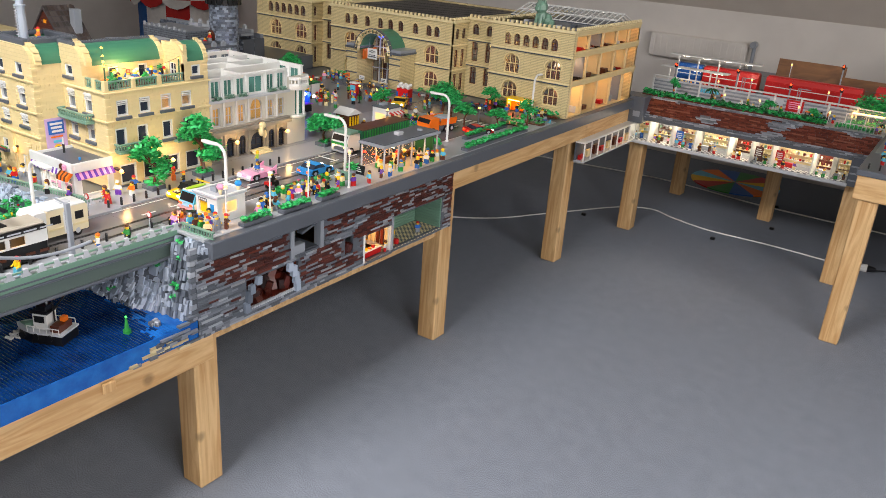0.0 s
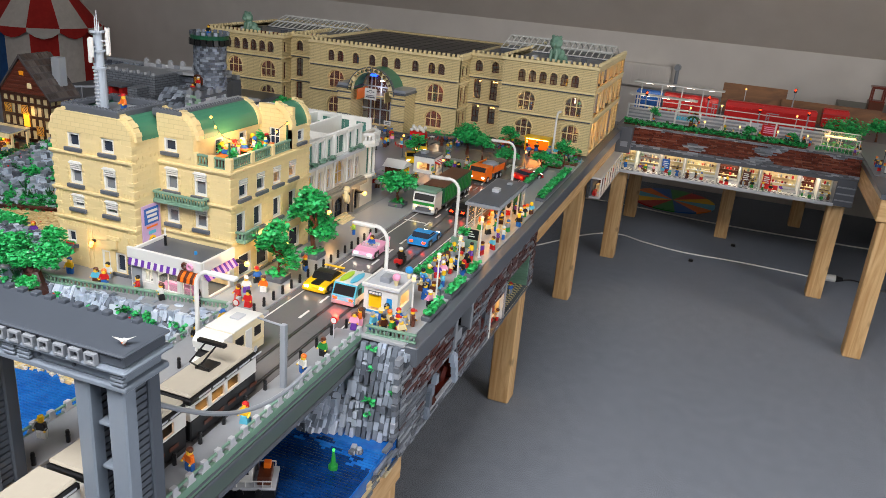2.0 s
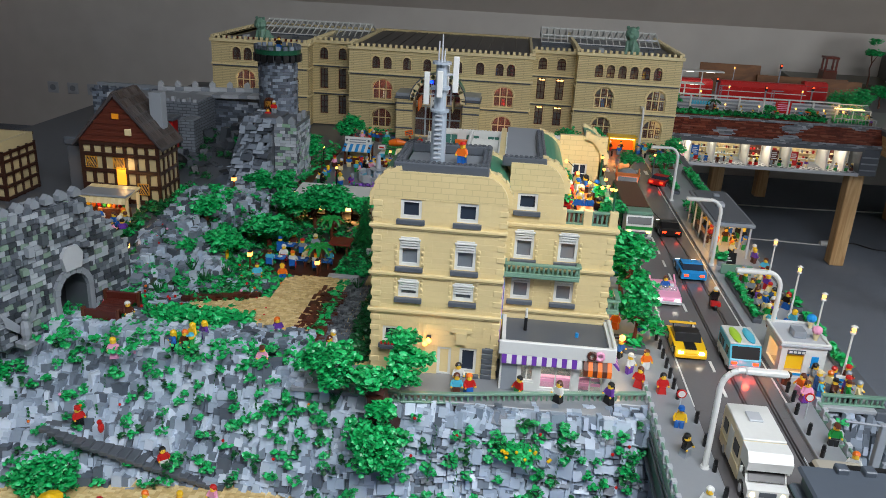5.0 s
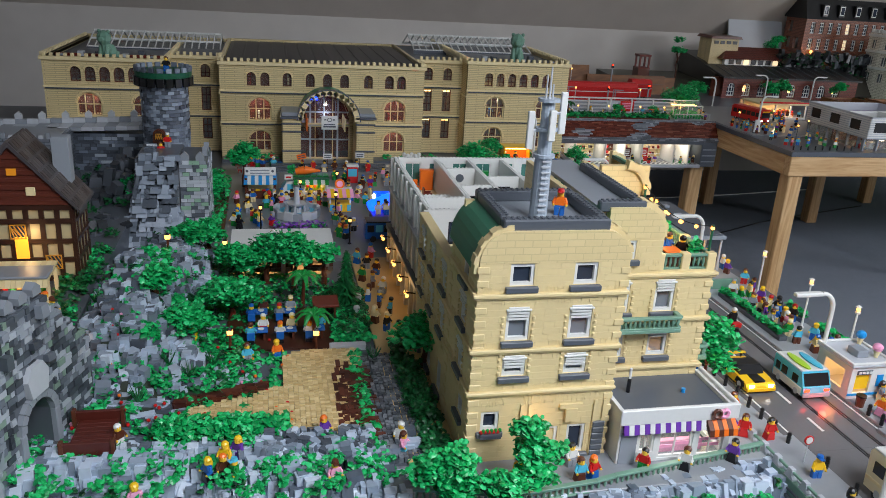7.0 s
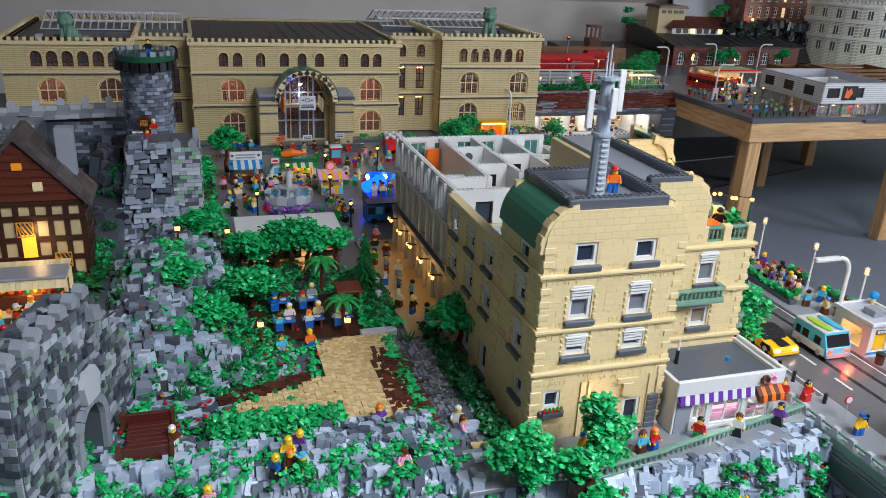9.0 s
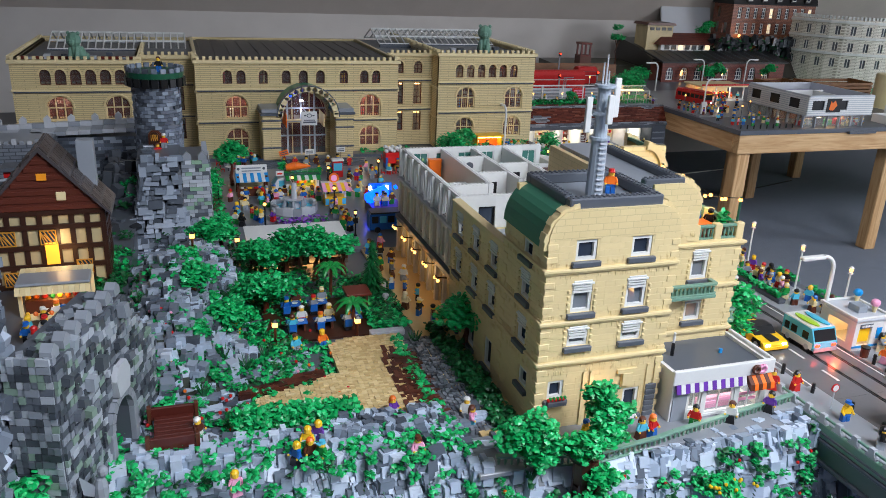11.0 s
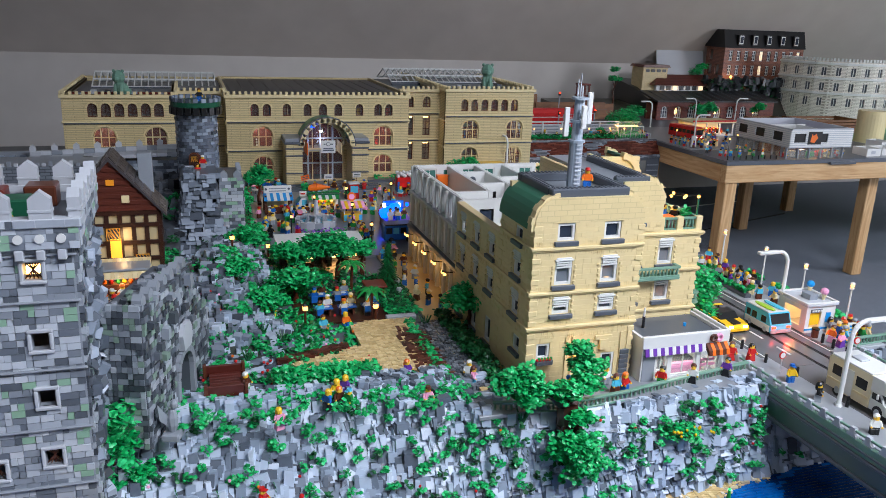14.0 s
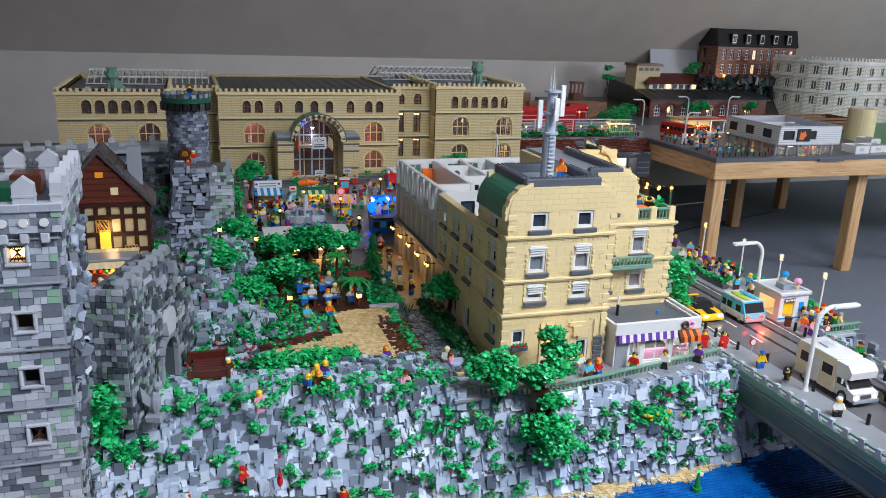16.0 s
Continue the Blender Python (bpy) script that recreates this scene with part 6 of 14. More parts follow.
for x, y, rz in ((-1.478, 1.27, 180), (-1.478, 1.72, 180), (-1.478, 2.26, 180), (-1.49, 2.90, 90)):
    street_lamp(x, y, 0.684, 0.160, 0.082, rz)
street_lamp(-1.672, 0.885, 0.686, 0.158, 0.085, 0)
street_lamp(-1.497, 0.545, 0.686, 0.145, 0.07, 180)


def globe_lamp(x, y, z, h, post=WHITE):
    t = thing("post_lantern", pose(x, y, z), "slim post lantern with a glowing warm bulb", "street lamp", "post lanterns")
    Shape().rod((0, 0, 0), (0, 0, 0.003), 0.005, 0.004, 8).rod((0, 0, 0.003), (0, 0, h - 0.012), 0.0022, 0.0018, 8).ob("post", post, t)
    Shape().rod((0, 0, h - 0.012), (0, 0, h - 0.009), 0.005, 0.005, 8).rod((0, 0, h + 0.001), (0, 0, h + 0.004), 0.0062, 0.002, 8).ob("lantern_frame", post, t)
    Shape().ball(0, 0, h - 0.004, 0.0040, None, None, 8, 6).ob("bulb", BULB, t, "glowing warm bulb")


for y in (1.18, 1.32, 1.457, 1.62):
    globe_lamp(-1.377, y, 0.684, 0.106)
for x, y in ((-1.50, 2.50), (-1.70, 2.20), (-1.95, 2.45)):
    globe_lamp(x, y, 0.684, 0.085, DARK)

# planters with hedges
for x0, x1, y0, y1 in ((-1.366, -1.346, 1.205, 1.30), (-1.366, -1.346, 1.335, 1.44), (-1.366, -1.346, 1.475, 1.55), (-1.468, -1.450, 1.40, 1.63), (-1.46, -1.44, 2.33, 2.62), (-1.38, -1.352, 2.20, 2.62)):
    p = site("hedge_planter", (x0 + x1) / 2, (y0 + y1) / 2, 0.684, "long grey planter with a bright green hedge", "planter", "hedge planters")
    Shape().box(x0, y0, 0.684, x1, y1, 0.694, 0, 0.001).ob("trough", DARK, p)
    plant_bed(p, "hedge", x0 + 0.002, x1 - 0.002, y0 + 0.003, y1 - 0.003, 0.694, 0.012, int((y1 - y0) * 900), 0.006)
for x, y in ((-1.455, 1.725), (-1.45, 2.10), (-1.45, 2.16)):
    p = thing("shrub_tub", pose(x, y, 0.684), "round clipped shrub in a grey tub", "planter", "shrub tubs")
    Shape().rod((0, 0, 0), (0, 0, 0.012), 0.010, 0.012, 10).ob("tub", MID, p)
    Shape().many(LEAF_V, LEAF_F, leaf_mats(0, 0, 0.022, 0.015, 0.015, 0.012, 60, 0.006, rnd)).ob("shrub", LEAF, p, kind="stuff")

# ice-cream kiosk
ki = site("ice_cream_kiosk", -1.445, 1.22, 0.684, "white kiosk with a grey roof, lit hatch and ice-cream ornaments", "kiosk")
Shape().wall(0.076, 0.060, 0.005, [(0.010, 0.040, 0.010, 0.045, False), (0.052, 0.064, 0.024, 0.044, False)], 0, pose(-1.486, 1.182, 0.684)).ob("wall", WHITE, ki)
Shape().wall(0.082, 0.060, 0.005, [(0.01, 0.055, 0.02, 0.048, False)], 0, pose(-1.410, 1.187, 0.684, 0, 0, 90)).ob("wall", WHITE, ki)
Shape().wall(0.082, 0.060, 0.005, [(0.02, 0.07, 0.012, 0.048, False)], 0, pose(-1.486, 1.269, 0.684, 0, 0, -90)).ob("wall", WHITE, ki)
Shape().box(-1.481, 1.264, 0.684, -1.415, 1.269, 0.744).ob("wall", WHITE, ki)
Shape().box(-1.490, 1.178, 0.744, -1.406, 1.273, 0.749, 0, 0.001).ob("roof", GREY, ki)
for b in ((-1.490, 1.178, -1.406, 1.183), (-1.490, 1.268, -1.406, 1.273), (-1.490, 1.183, -1.485, 1.268), (-1.411, 1.183, -1.406, 1.268)):
    Shape().box(b[0], b[1], 0.749, b[2], b[3], 0.753, 0, 0.0008).ob("roof_edge", WHITE, ki)
Shape().box(-1.462, 1.205, 0.749, -1.440, 1.232, 0.762, 0, 0.001).ob("roof_unit", MID, ki)
for x, y, c in ((-1.425, 1.205, PINK), (-1.418, 1.255, SKYBLUE)):
    Shape().rod((x, y, 0.749), (x, y, 0.762), 0.003, 0.006, 10).ob("cone", BUFF, ki)
    Shape().ball(x, y, 0.768, 0.009, 0.009, 0.008, 10, 6).ob("scoop", c, ki)
Shape().box(-1.476, 1.1805, 0.730, -1.446, 1.1815, 0.738).ob("name_board", DARK, ki)
for k in range(4):
    Shape().box(-1.473 + k * 0.007, 1.1795, 0.732, -1.468 + k * 0.007, 1.1804, 0.736).ob("writing_bar", WHITE, ki)
Shape().box(-1.486, 1.1808, 0.690, -1.410, 1.1818, 0.694).ob("stripe", SKYBLUE, ki)
Shape().box(-1.434, 1.1806, 0.706, -1.422, 1.1816, 0.728).ob("poster", SKYBLUE, ki)
Shape().box(-1.47, 1.20, 0.738, -1.42, 1.25, 0.741).ob("ceiling_lamp", STRIP, ki, "warm lamp under the kiosk roof")
Shape().box(-1.476, 1.186, 0.700, -1.446, 1.188, 0.728).ob("menu_board", YELLOW, ki)
bn = thing("litter_bin", pose(-1.478, 1.158, 0.684), "round brown litter bin beside the kiosk", "bin")
Shape().rod((0, 0, 0), (0, 0, 0.018), 0.007, 0.008, 10).ob("drum", BROWN, bn)
Shape().rod((0, 0, 0.018), (0, 0, 0.021), 0.0085, 0.0085, 10).ob("rim", BLACK, bn)
ab = thing("advert_board", pose(-1.392, 1.145, 0.684, -8, 0, -10), "white upright advert board with blue bars", "sign")
Shape().box(-0.010, -0.001, 0, 0.010, 0.001, 0.030, 0, 0.0005).ob("board", WHITE, ab)
for k in range(3):
    Shape().box(-0.006, -0.0016, 0.006 + k * 0.007, 0.006, -0.001, 0.010 + k * 0.007).ob("writing_bar", SKYBLUE, ab)

# tram shelter with cafe
se = site("shelter_cafe", -1.43, 1.92, 0.684, "grey flat-roofed glass shelter cafe on the promenade", "shelter")
Shape().box(-1.476, 1.775, 0.764, -1.375, 2.065, 0.773, 0, 0.0015).ob("roof", MID, se)
Shape().box(-1.470, 1.781, 0.773, -1.381, 2.059, 0.776, 0, 0.001).ob("roof_top", DARK, se)
Shape().box(-1.440, 1.90, 0.776, -1.420, 1.925, 0.786, 0, 0.001).ob("roof_unit", GREY, se)
Shape().box(-1.425, 2.0, 0.776, -1.410, 2.015, 0.782, 0, 0.001).ob("roof_unit", MID, se)
for x in (-1.470, -1.384):
    for k in range(5):
        Shape().box(x, 1.782 + k * 0.068, 0.684, x + 0.004, 1.786 + k * 0.068, 0.764).ob("post", GREY, se)
for k in range(4):
    Shape().add([(-1.468, 1.787 + k * 0.068, 0.686), (-1.468, 1.849 + k * 0.068, 0.686), (-1.468, 1.849 + k * 0.068, 0.762), (-1.468, 1.787 + k * 0.068, 0.762)], [(0, 1, 2, 3)]).ob("pane", GLASS, se)
Shape().box(-1.46, 2.045, 0.684, -1.39, 2.050, 0.764).ob("back_wall", DGREEN, se)
Shape().box(-1.45, 1.80, 0.759, -1.40, 2.03, 0.763).ob("ceiling_lamp", STRIP, se, "warm strip lamp under the shelter roof")
Shape().box(-1.462, 1.88, 0.684, -1.45, 2.02, 0.705, 0, 0.001).ob("counter", BROWN, se)
bd = thing("menu_stand", pose(-1.44, 1.735, 0.684, -12), "black chalkboard menu stand by the shelter", "sign")
Shape().box(-0.022, -0.001, 0, 0.022, 0.001, 0.028, 0, 0.0005).ob("board", BLACK, bd)
for k in range(3):
    Shape().box(-0.014, -0.0016, 0.008 + k * 0.006, 0.012 - k * 0.004, -0.001, 0.0105 + k * 0.006).ob("writing_bar", WHITE, bd)
Shape().box(-1.47, 1.665, 0.684, -1.40, 1.672, 0.708, 0, 0.001).ob("screen_wall", SANDGREEN, label="sand green low screen wall on the promenade", category="screen")

# crowd on the promenade
crowd(13, -1.443, -1.372, 1.115, 1.175, 0.684, "by the kiosk", 90)
crowd(26, -1.442, -1.372, 1.28, 1.64, 0.684, "on the promenade")
crowd(12, -1.445, -1.39, 1.79, 2.03, 0.684, "in the shelter cafe")
crowd(10, -1.372, -1.355, 1.66, 2.1, 0.684, "on the promenade edge")
for i in range(3):
    bt = thing("cafe_table", pose(-1.415, 1.36 + i * 0.09, 0.684), "small round cafe table on the promenade", "table", "cafe tables")
    Shape().rod((0, 0, 0.014), (0, 0, 0.0165), 0.011, None, 12).ob("tabletop", WHITE, bt)
    Shape().rod((0, 0, 0), (0, 0, 0.014), 0.002, None, 8).ob("leg", MID, bt)


# ---- vehicles ----
def wheels(t, xs, ys, r, w=0.007):
    for y in ys:
        for s in (-1, 1):
            o = Shape().rod((s * (xs - w), y, r), (s * xs, y, r), r, r, 14).ob("wheel", BLACK, t)
            Shape().rod((s * xs, y, r), (s * (xs + 0.0006), y, r), r * 0.55, None, 10).ob("rim", GREY, o)


def lights(t, x, y, z, front=True, colour=None):
    for s in (-1, 1):
        Shape().box(s * x - 0.005, y - 0.001, z, s * x + 0.005, y + 0.001, z + 0.005, 0, 0.0005).ob("headlight" if front else "tail_light", colour or (COOL if front else REDLED), t)


def car(x, y, z, rz, colour, label, w=0.028, ln=0.050, h=0.032, top=None, open_top=False, spoiler=False, glow=True):
    """Front towards -y."""
    t = thing("car", pose(x, y, z, 0, 0, rz), label, "car", "cars on the street")
    prof = [(-ln, 0.006), (ln, 0.006), (ln, 0.020), (ln * 0.72, 0.0225), (-ln * 0.35, 0.0215), (-ln * 0.9, 0.0185), (-ln, 0.014)]
    Shape().prism(prof, "x", -w, w).ob("body", colour, t)
    for s in (-1, 1):
        for yy in (-ln * 0.58, ln * 0.58):
            Shape().prism([(yy - 0.014, 0.010), (yy + 0.014, 0.010), (yy + 0.010, 0.0195), (yy - 0.010, 0.0195)], "x", s * w - 0.001, s * w + 0.0015).ob("wheel_arch", BLACK, t)
    if not open_top:
        Shape().prism([(-ln * 0.38, 0.0215), (-ln * 0.12, h), (ln * 0.42, h), (ln * 0.72, 0.0225)], "x", -w * 0.84, w * 0.84).ob("cabin_glass", DGLASS if top is None else BLACK, t)
        Shape().box(-w * 0.82, -ln * 0.12, h - 0.001, w * 0.82, ln * 0.42, h + 0.0015, 0, 0.0008).ob("roof", top or colour, t)
    else:
        Shape().prism([(-ln * 0.34, 0.0215), (-ln * 0.22, 0.031), (-ln * 0.20, 0.031), (-ln * 0.30, 0.0215)], "x", -w * 0.8, w * 0.8).ob("windscreen", GLASS, t)
        Shape().box(-w * 0.7, ln * 0.05, 0.022, w * 0.7, ln * 0.18, 0.029, 0, 0.001).ob("seat", WHITE, t)
        for s in (-1, 1):
            Shape().prism([(ln * 0.5, 0.0225), (ln * 0.98, 0.0225), (ln * 1.02, 0.034)], "x", s * w - 0.003 * (s > 0), s * w + 0.003 * (s < 0)).ob("tail_fin", colour, t)
    if spoiler:
        Shape().box(-w * 0.9, ln * 0.82, 0.030, w * 0.9, ln * 0.98, 0.032, 0, 0.0006).ob("spoiler", colour, t)
        for s in (-1, 1):
            Shape().box(s * w * 0.6 - 0.001, ln * 0.86, 0.0225, s * w * 0.6 + 0.001, ln * 0.92, 0.030).ob("spoiler_strut", BLACK, t)
        Shape().box(-w * 0.35, -ln * 0.9, 0.0188, w * 0.35, -ln * 0.4, 0.0222).ob("hood_stripe", BLACK, t)
    Shape().box(-w, -ln - 0.003, 0.005, w, -ln, 0.012, 0, 0.001).ob("bumper", GREY if colour in (PINK,) else colour, t)
    wheels(t, w + 0.001, (-ln * 0.58, ln * 0.58), 0.0098)
    lights(t, w * 0.66, -ln - 0.0008, 0.0125)
    lights(t, w * 0.62, ln + 0.0008, 0.013, False, REDLED if glow else RED)
    return t


car(-1.625, 1.272, 0.680, 0, YELLOW, "yellow sports car with black stripes and a rear spoiler", spoiler=True, top=BLACK)
car(-1.625, 1.51, 0.680, 0, PINK, "pink open-top convertible with tail fins", open_top=True)
car(-1.542, 1.66, 0.680, 180, SKYBLUE, "bright blue sports car with glowing red tail lights")
car(-1.541, 1.96, 0.680, 180, BLACK, "black car with glowing red tail lights", top=BLACK)
car(-1.475, 2.46, 0.680, 150, RED, "low red sports car on the street corner", h=0.030)
for x, y, rz in ((-1.90, 2.43, 25), (-1.945, 2.60, 25)):
    car(x, y, 0.682, rz, YELLOW, "yellow taxi with a sign on its roof", top=YELLOW)
figure(-1.625, 1.512, 0.690, 0, "blue", "black", "brown", 2, "in the pink convertible")
# motorcycle
mo = thing("motorcycle", pose(-1.529, 1.475, 0.680, 0, 0, 180), "small red and black motorcycle with panniers", "motorcycle")
for y in (-0.016, 0.016):
    o = Shape().rod((-0.003, y, 0.008), (0.003, y, 0.008), 0.008, None, 12).ob("wheel", BLACK, mo)
Shape().box(-0.004, -0.018, 0.008, 0.004, 0.016, 0.016, 0, 0.002).ob("frame", BLACK, mo)
Shape().box(-0.010, 0.010, 0.010, 0.010, 0.022, 0.020, 0, 0.001).ob("pannier", RED, mo)
Shape().rod((-0.010, -0.012, 0.020), (0.010, -0.012, 0.020), 0.0012, None, 6).ob("handlebar", BLACK, mo)
figure(-1.529, 1.473, 0.690, 180, "black", "black", "white", 0, "on the motorcycle")


def camper(x, y, z, body, band, label, name="camper_van", w=0.033, ln=0.062, h=0.062, boards=False):
    t = thing(name, pose(x, y, z), label, "camper van")
    Shape().prism([(-ln, 0.008), (ln, 0.008), (ln, h), (-ln * 0.72, h), (-ln * 0.94, h * 0.56), (-ln, h * 0.5)], "x", -w, w).ob("body", body, t)
    Shape().box(-w - 0.0008, -ln + 0.004, 0.008, w + 0.0008, ln - 0.002, 0.022, 0, 0.0008).ob("lower_body", band, t)
    Shape().prism([(-ln * 0.965, h * 0.54), (-ln * 0.745, h * 0.94), (-ln * 0.76, h * 0.96), (-ln * 0.985, h * 0.56)], "x", -w * 0.88, w * 0.88).ob("windscreen", BLACK, t)
    for s in (-1, 1):
        for a, b in ((-0.6, -0.25), (0.1, 0.45), (0.58, 0.85)):
            Shape().box(s * w - 0.001, ln * a, h * 0.5, s * w + 0.001, ln * b, h * 0.8, 0, 0.0004).ob("side_window", BLACK, t)
    Shape().box(-w * 0.98, -ln * 0.70, h, w * 0.98, ln * 0.98, h + 0.003, 0, 0.001).ob("roof", WHITE, t)
    if boards:
        for sx, c in ((-0.012, LIME), (0.012, AZURE)):
            Shape().ball(sx, 0.0, h + 0.005, 0.009, 0.033, 0.003, 10, 5).ob("surfboard", c, t)
    Shape().box(-w, -ln - 0.003, 0.006, w, -ln, 0.014, 0, 0.001).ob("bumper", MID, t)
    wheels(t, w + 0.0006, (-ln * 0.6, ln * 0.55), 0.0105)
    lights(t, w * 0.7, -ln - 0.001, 0.016, True, REDLED if boards else COOL)
    return t


camper(-1.539, 1.235, 0.680, AZURE, WHITE, "white and azure camper van with two surfboards on its roof", "camper_van", 0.027, 0.043, 0.048, True)
CREAM = plastic("cream_plastic", "e9ddb9", 0.3)
cv = thing("motorhome", pose(-1.608, 0.884, 0.680) @ Matrix.Diagonal((1, 1, 1.15, 1)), "cream and white motorhome with an alcove over its cab", "motorhome")
Shape().prism([(-0.026, 0.010), (0.070, 0.010), (0.072, 0.058), (0.068, 0.062), (-0.026, 0.062)], "x", -0.029, 0.029).ob("body", CREAM, cv)
Shape().prism([(-0.070, 0.010), (-0.0262, 0.010), (-0.0262, 0.040), (-0.044, 0.040), (-0.056, 0.026), (-0.070, 0.023)], "x", -0.027, 0.027).ob("cab", WHITE, cv)
Shape().prism([(-0.058, 0.042), (-0.0262, 0.040), (-0.0262, 0.063), (-0.050, 0.063), (-0.060, 0.054)], "x", -0.029, 0.029).ob("alcove", WHITE, cv)
Shape().prism([(-0.0575, 0.0275), (-0.0455, 0.0400), (-0.0445, 0.0412), (-0.0590, 0.0285)], "x", -0.024, 0.024).ob("windscreen", BLACK, cv)
for s in (-1, 1):
    Shape().prism([(-0.052, 0.028), (-0.030, 0.028), (-0.030, 0.038), (-0.044, 0.038)], "x", s * 0.027 - 0.0008, s * 0.027 + 0.0008).ob("cab_window", BLACK, cv)
    for a, b, c, d in ((-0.018, 0.006, 0.034, 0.050), (0.040, 0.060, 0.034, 0.050)):
        Shape().box(s * 0.029 - 0.0009, a, c, s * 0.029 + 0.0009, b, d, 0, 0.0004).ob("side_window", BLACK, cv)
    Shape().box(s * 0.029 - 0.0007, 0.012, 0.012, s * 0.029 + 0.0007, 0.032, 0.054, 0, 0.0004).ob("side_door", WHITE, cv)
    Shape().box(s * 0.029 - 0.0008, -0.024, 0.022, s * 0.029 + 0.0008, 0.010, 0.026).ob("side_stripe", BUFF, cv)
    Shape().box(s * 0.029 - 0.0008, 0.034, 0.022, s * 0.029 + 0.0008, 0.070, 0.026).ob("side_stripe", BUFF, cv)
    Shape().box(s * 0.031 - 0.002, -0.046, 0.032, s * 0.031 + 0.002, -0.043, 0.040, 0, 0.0006).ob("wing_mirror", WHITE, cv)
    Shape().rod((s * 0.020, -0.0712, 0.017), (s * 0.020, -0.0700, 0.017), 0.0035, None, 10).ob("headlight", lit("cream_headlight", "ffe9b0", 3.0), cv)
Shape().box(-0.029, -0.024, 0.062, 0.029, 0.068, 0.065, 0, 0.001).ob("roof", WHITE, cv)
Shape().box(-0.010, 0.020, 0.065, 0.010, 0.044, 0.068, 0, 0.001).ob("roof_hatch", GREY, cv)
Shape().box(-0.028, -0.074, 0.008, 0.028, -0.070, 0.014, 0, 0.001).ob("bumper", MID, cv)
Shape().box(-0.011, -0.0712, 0.015, 0.011, -0.0700, 0.021).ob("grille", DARK, cv)
Shape().box(-0.008, 0.0722, 0.040, 0.008, 0.0732, 0.048).ob("badge", ORANGE, cv)
wheels(cv, 0.0285, (-0.046, 0.044), 0.0105)
point_lamp("road_red_light", -1.54, 1.165, 0.692, 0.07, (1.0, 0.08, 0.04), 0.006)

# lorries
tk = thing("lorry", pose(-1.632, 1.90, 0.680), "white lorry cab with a long green trailer and yellow headlights", "lorry", "lorries")
Shape().prism([(-0.03, 0.010), (0.03, 0.010), (0.03, 0.064), (-0.022, 0.064), (-0.030, 0.045)], "x", -0.034, 0.034).ob("cab", WHITE, tk)
Shape().prism([(-0.0285, 0.043), (-0.0225, 0.060), (-0.0235, 0.061), (-0.031, 0.044)], "x", -0.030, 0.030).ob("windscreen", BLACK, tk)
Shape().box(-0.034, -0.02, 0.064, 0.034, 0.025, 0.074, 0, 0.003).ob("roof_fairing", SANDGREEN, tk)
Shape().box(-0.036, 0.040, 0.014, 0.036, 0.30, 0.020, 0, 0.001).ob("trailer_bed", DARK, tk)
Shape().box(-0.035, 0.042, 0.020, 0.035, 0.298, 0.068, 0, 0.001).ob("trailer_side", DGREEN, tk)
Shape().box(-0.033, 0.046, 0.068, 0.033, 0.294, 0.070).ob("trailer_cover", BROWN, tk)
for k in range(18):
    for s in (-1, 1):
        Shape().box(s * 0.035 - 0.001, 0.050 + k * 0.0138, 0.022, s * 0.035 + 0.0015, 0.054 + k * 0.0138, 0.066).ob("side_rib", GREEN, tk)
Shape().box(-0.024, -0.0315, 0.012, 0.024, -0.030, 0.024).ob("grille", DARK, tk)
Shape().box(-0.034, -0.0312, 0.030, 0.034, -0.0302, 0.038).ob("front_stripe", GREEN, tk)
Shape().box(-0.034, -0.034, 0.006, 0.034, -0.030, 0.012, 0, 0.001).ob("bumper", MID, tk)
wheels(tk, 0.035, (-0.012, 0.07, 0.24, 0.27), 0.012)
lights(tk, 0.024, -0.0315, 0.022, True, lit("yellow_headlight", "ffe070", 6.0))
tp = thing("tipper_truck", pose(-1.606, 2.33, 0.680, 0, 0, -8), "orange tipper truck with a grey load bed", "lorry", "lorries")
Shape().prism([(-0.03, 0.010), (0.02, 0.010), (0.02, 0.056), (-0.022, 0.056), (-0.030, 0.040)], "x", -0.032, 0.032).ob("cab", ORANGE, tp)
Shape().prism([(-0.0285, 0.039), (-0.0225, 0.053), (-0.0235, 0.054), (-0.031, 0.040)], "x", -0.028, 0.028).ob("windscreen", BLACK, tp)
Shape().prism([(-0.034, 0.028), (0.034, 0.028), (0.038, 0.052), (0.034, 0.052), (0.031, 0.032), (-0.031, 0.032), (-0.034, 0.052), (-0.038, 0.052)], "y", 0.026, 0.11).ob("load_bed", ORANGE, tp)
Shape().ball(0, 0.068, 0.045, 0.030, 0.038, 0.014, 10, 5).ob("load", MID, tp, "heap of grey gravel")
Shape().box(-0.028, -0.02, 0.010, 0.028, 0.105, 0.028, 0, 0.001).ob("chassis", DARK, tp)
wheels(tp, 0.033, (-0.012, 0.06, 0.09), 0.012)
lights(tp, 0.022, -0.0312, 0.018)

# pavement trees, figures and the fence of the cliff terrace
tree(-1.727, 1.24, 0.684, 0.135, 0.042, 330, "young leafy tree on two thin red-brown stems in a planter", DRED, 0.0035, 0.0085, 6, 5, bed=True, group="street trees", tall=True)
tree(-1.73, 1.405, 0.684, 0.168, 0.046, 760, "bushy bright green street tree in a grey planter", BROWN, 0.006, 0.009, 8, 8, bed=True, group="street trees", tall=True)
tree(-1.725, 1.90, 0.684, 0.09, 0.050, 380, "spreading green tree in a raised bed by the road", BROWN, 0.005, 0.0085, 5, 12, bed=True, group="street trees")
tree(-1.77, 2.66, 0.682, 0.105, 0.058, 460, "full green tree in front of the station", BROWN, 0.006, 0.009, 5, 13, group="street trees")
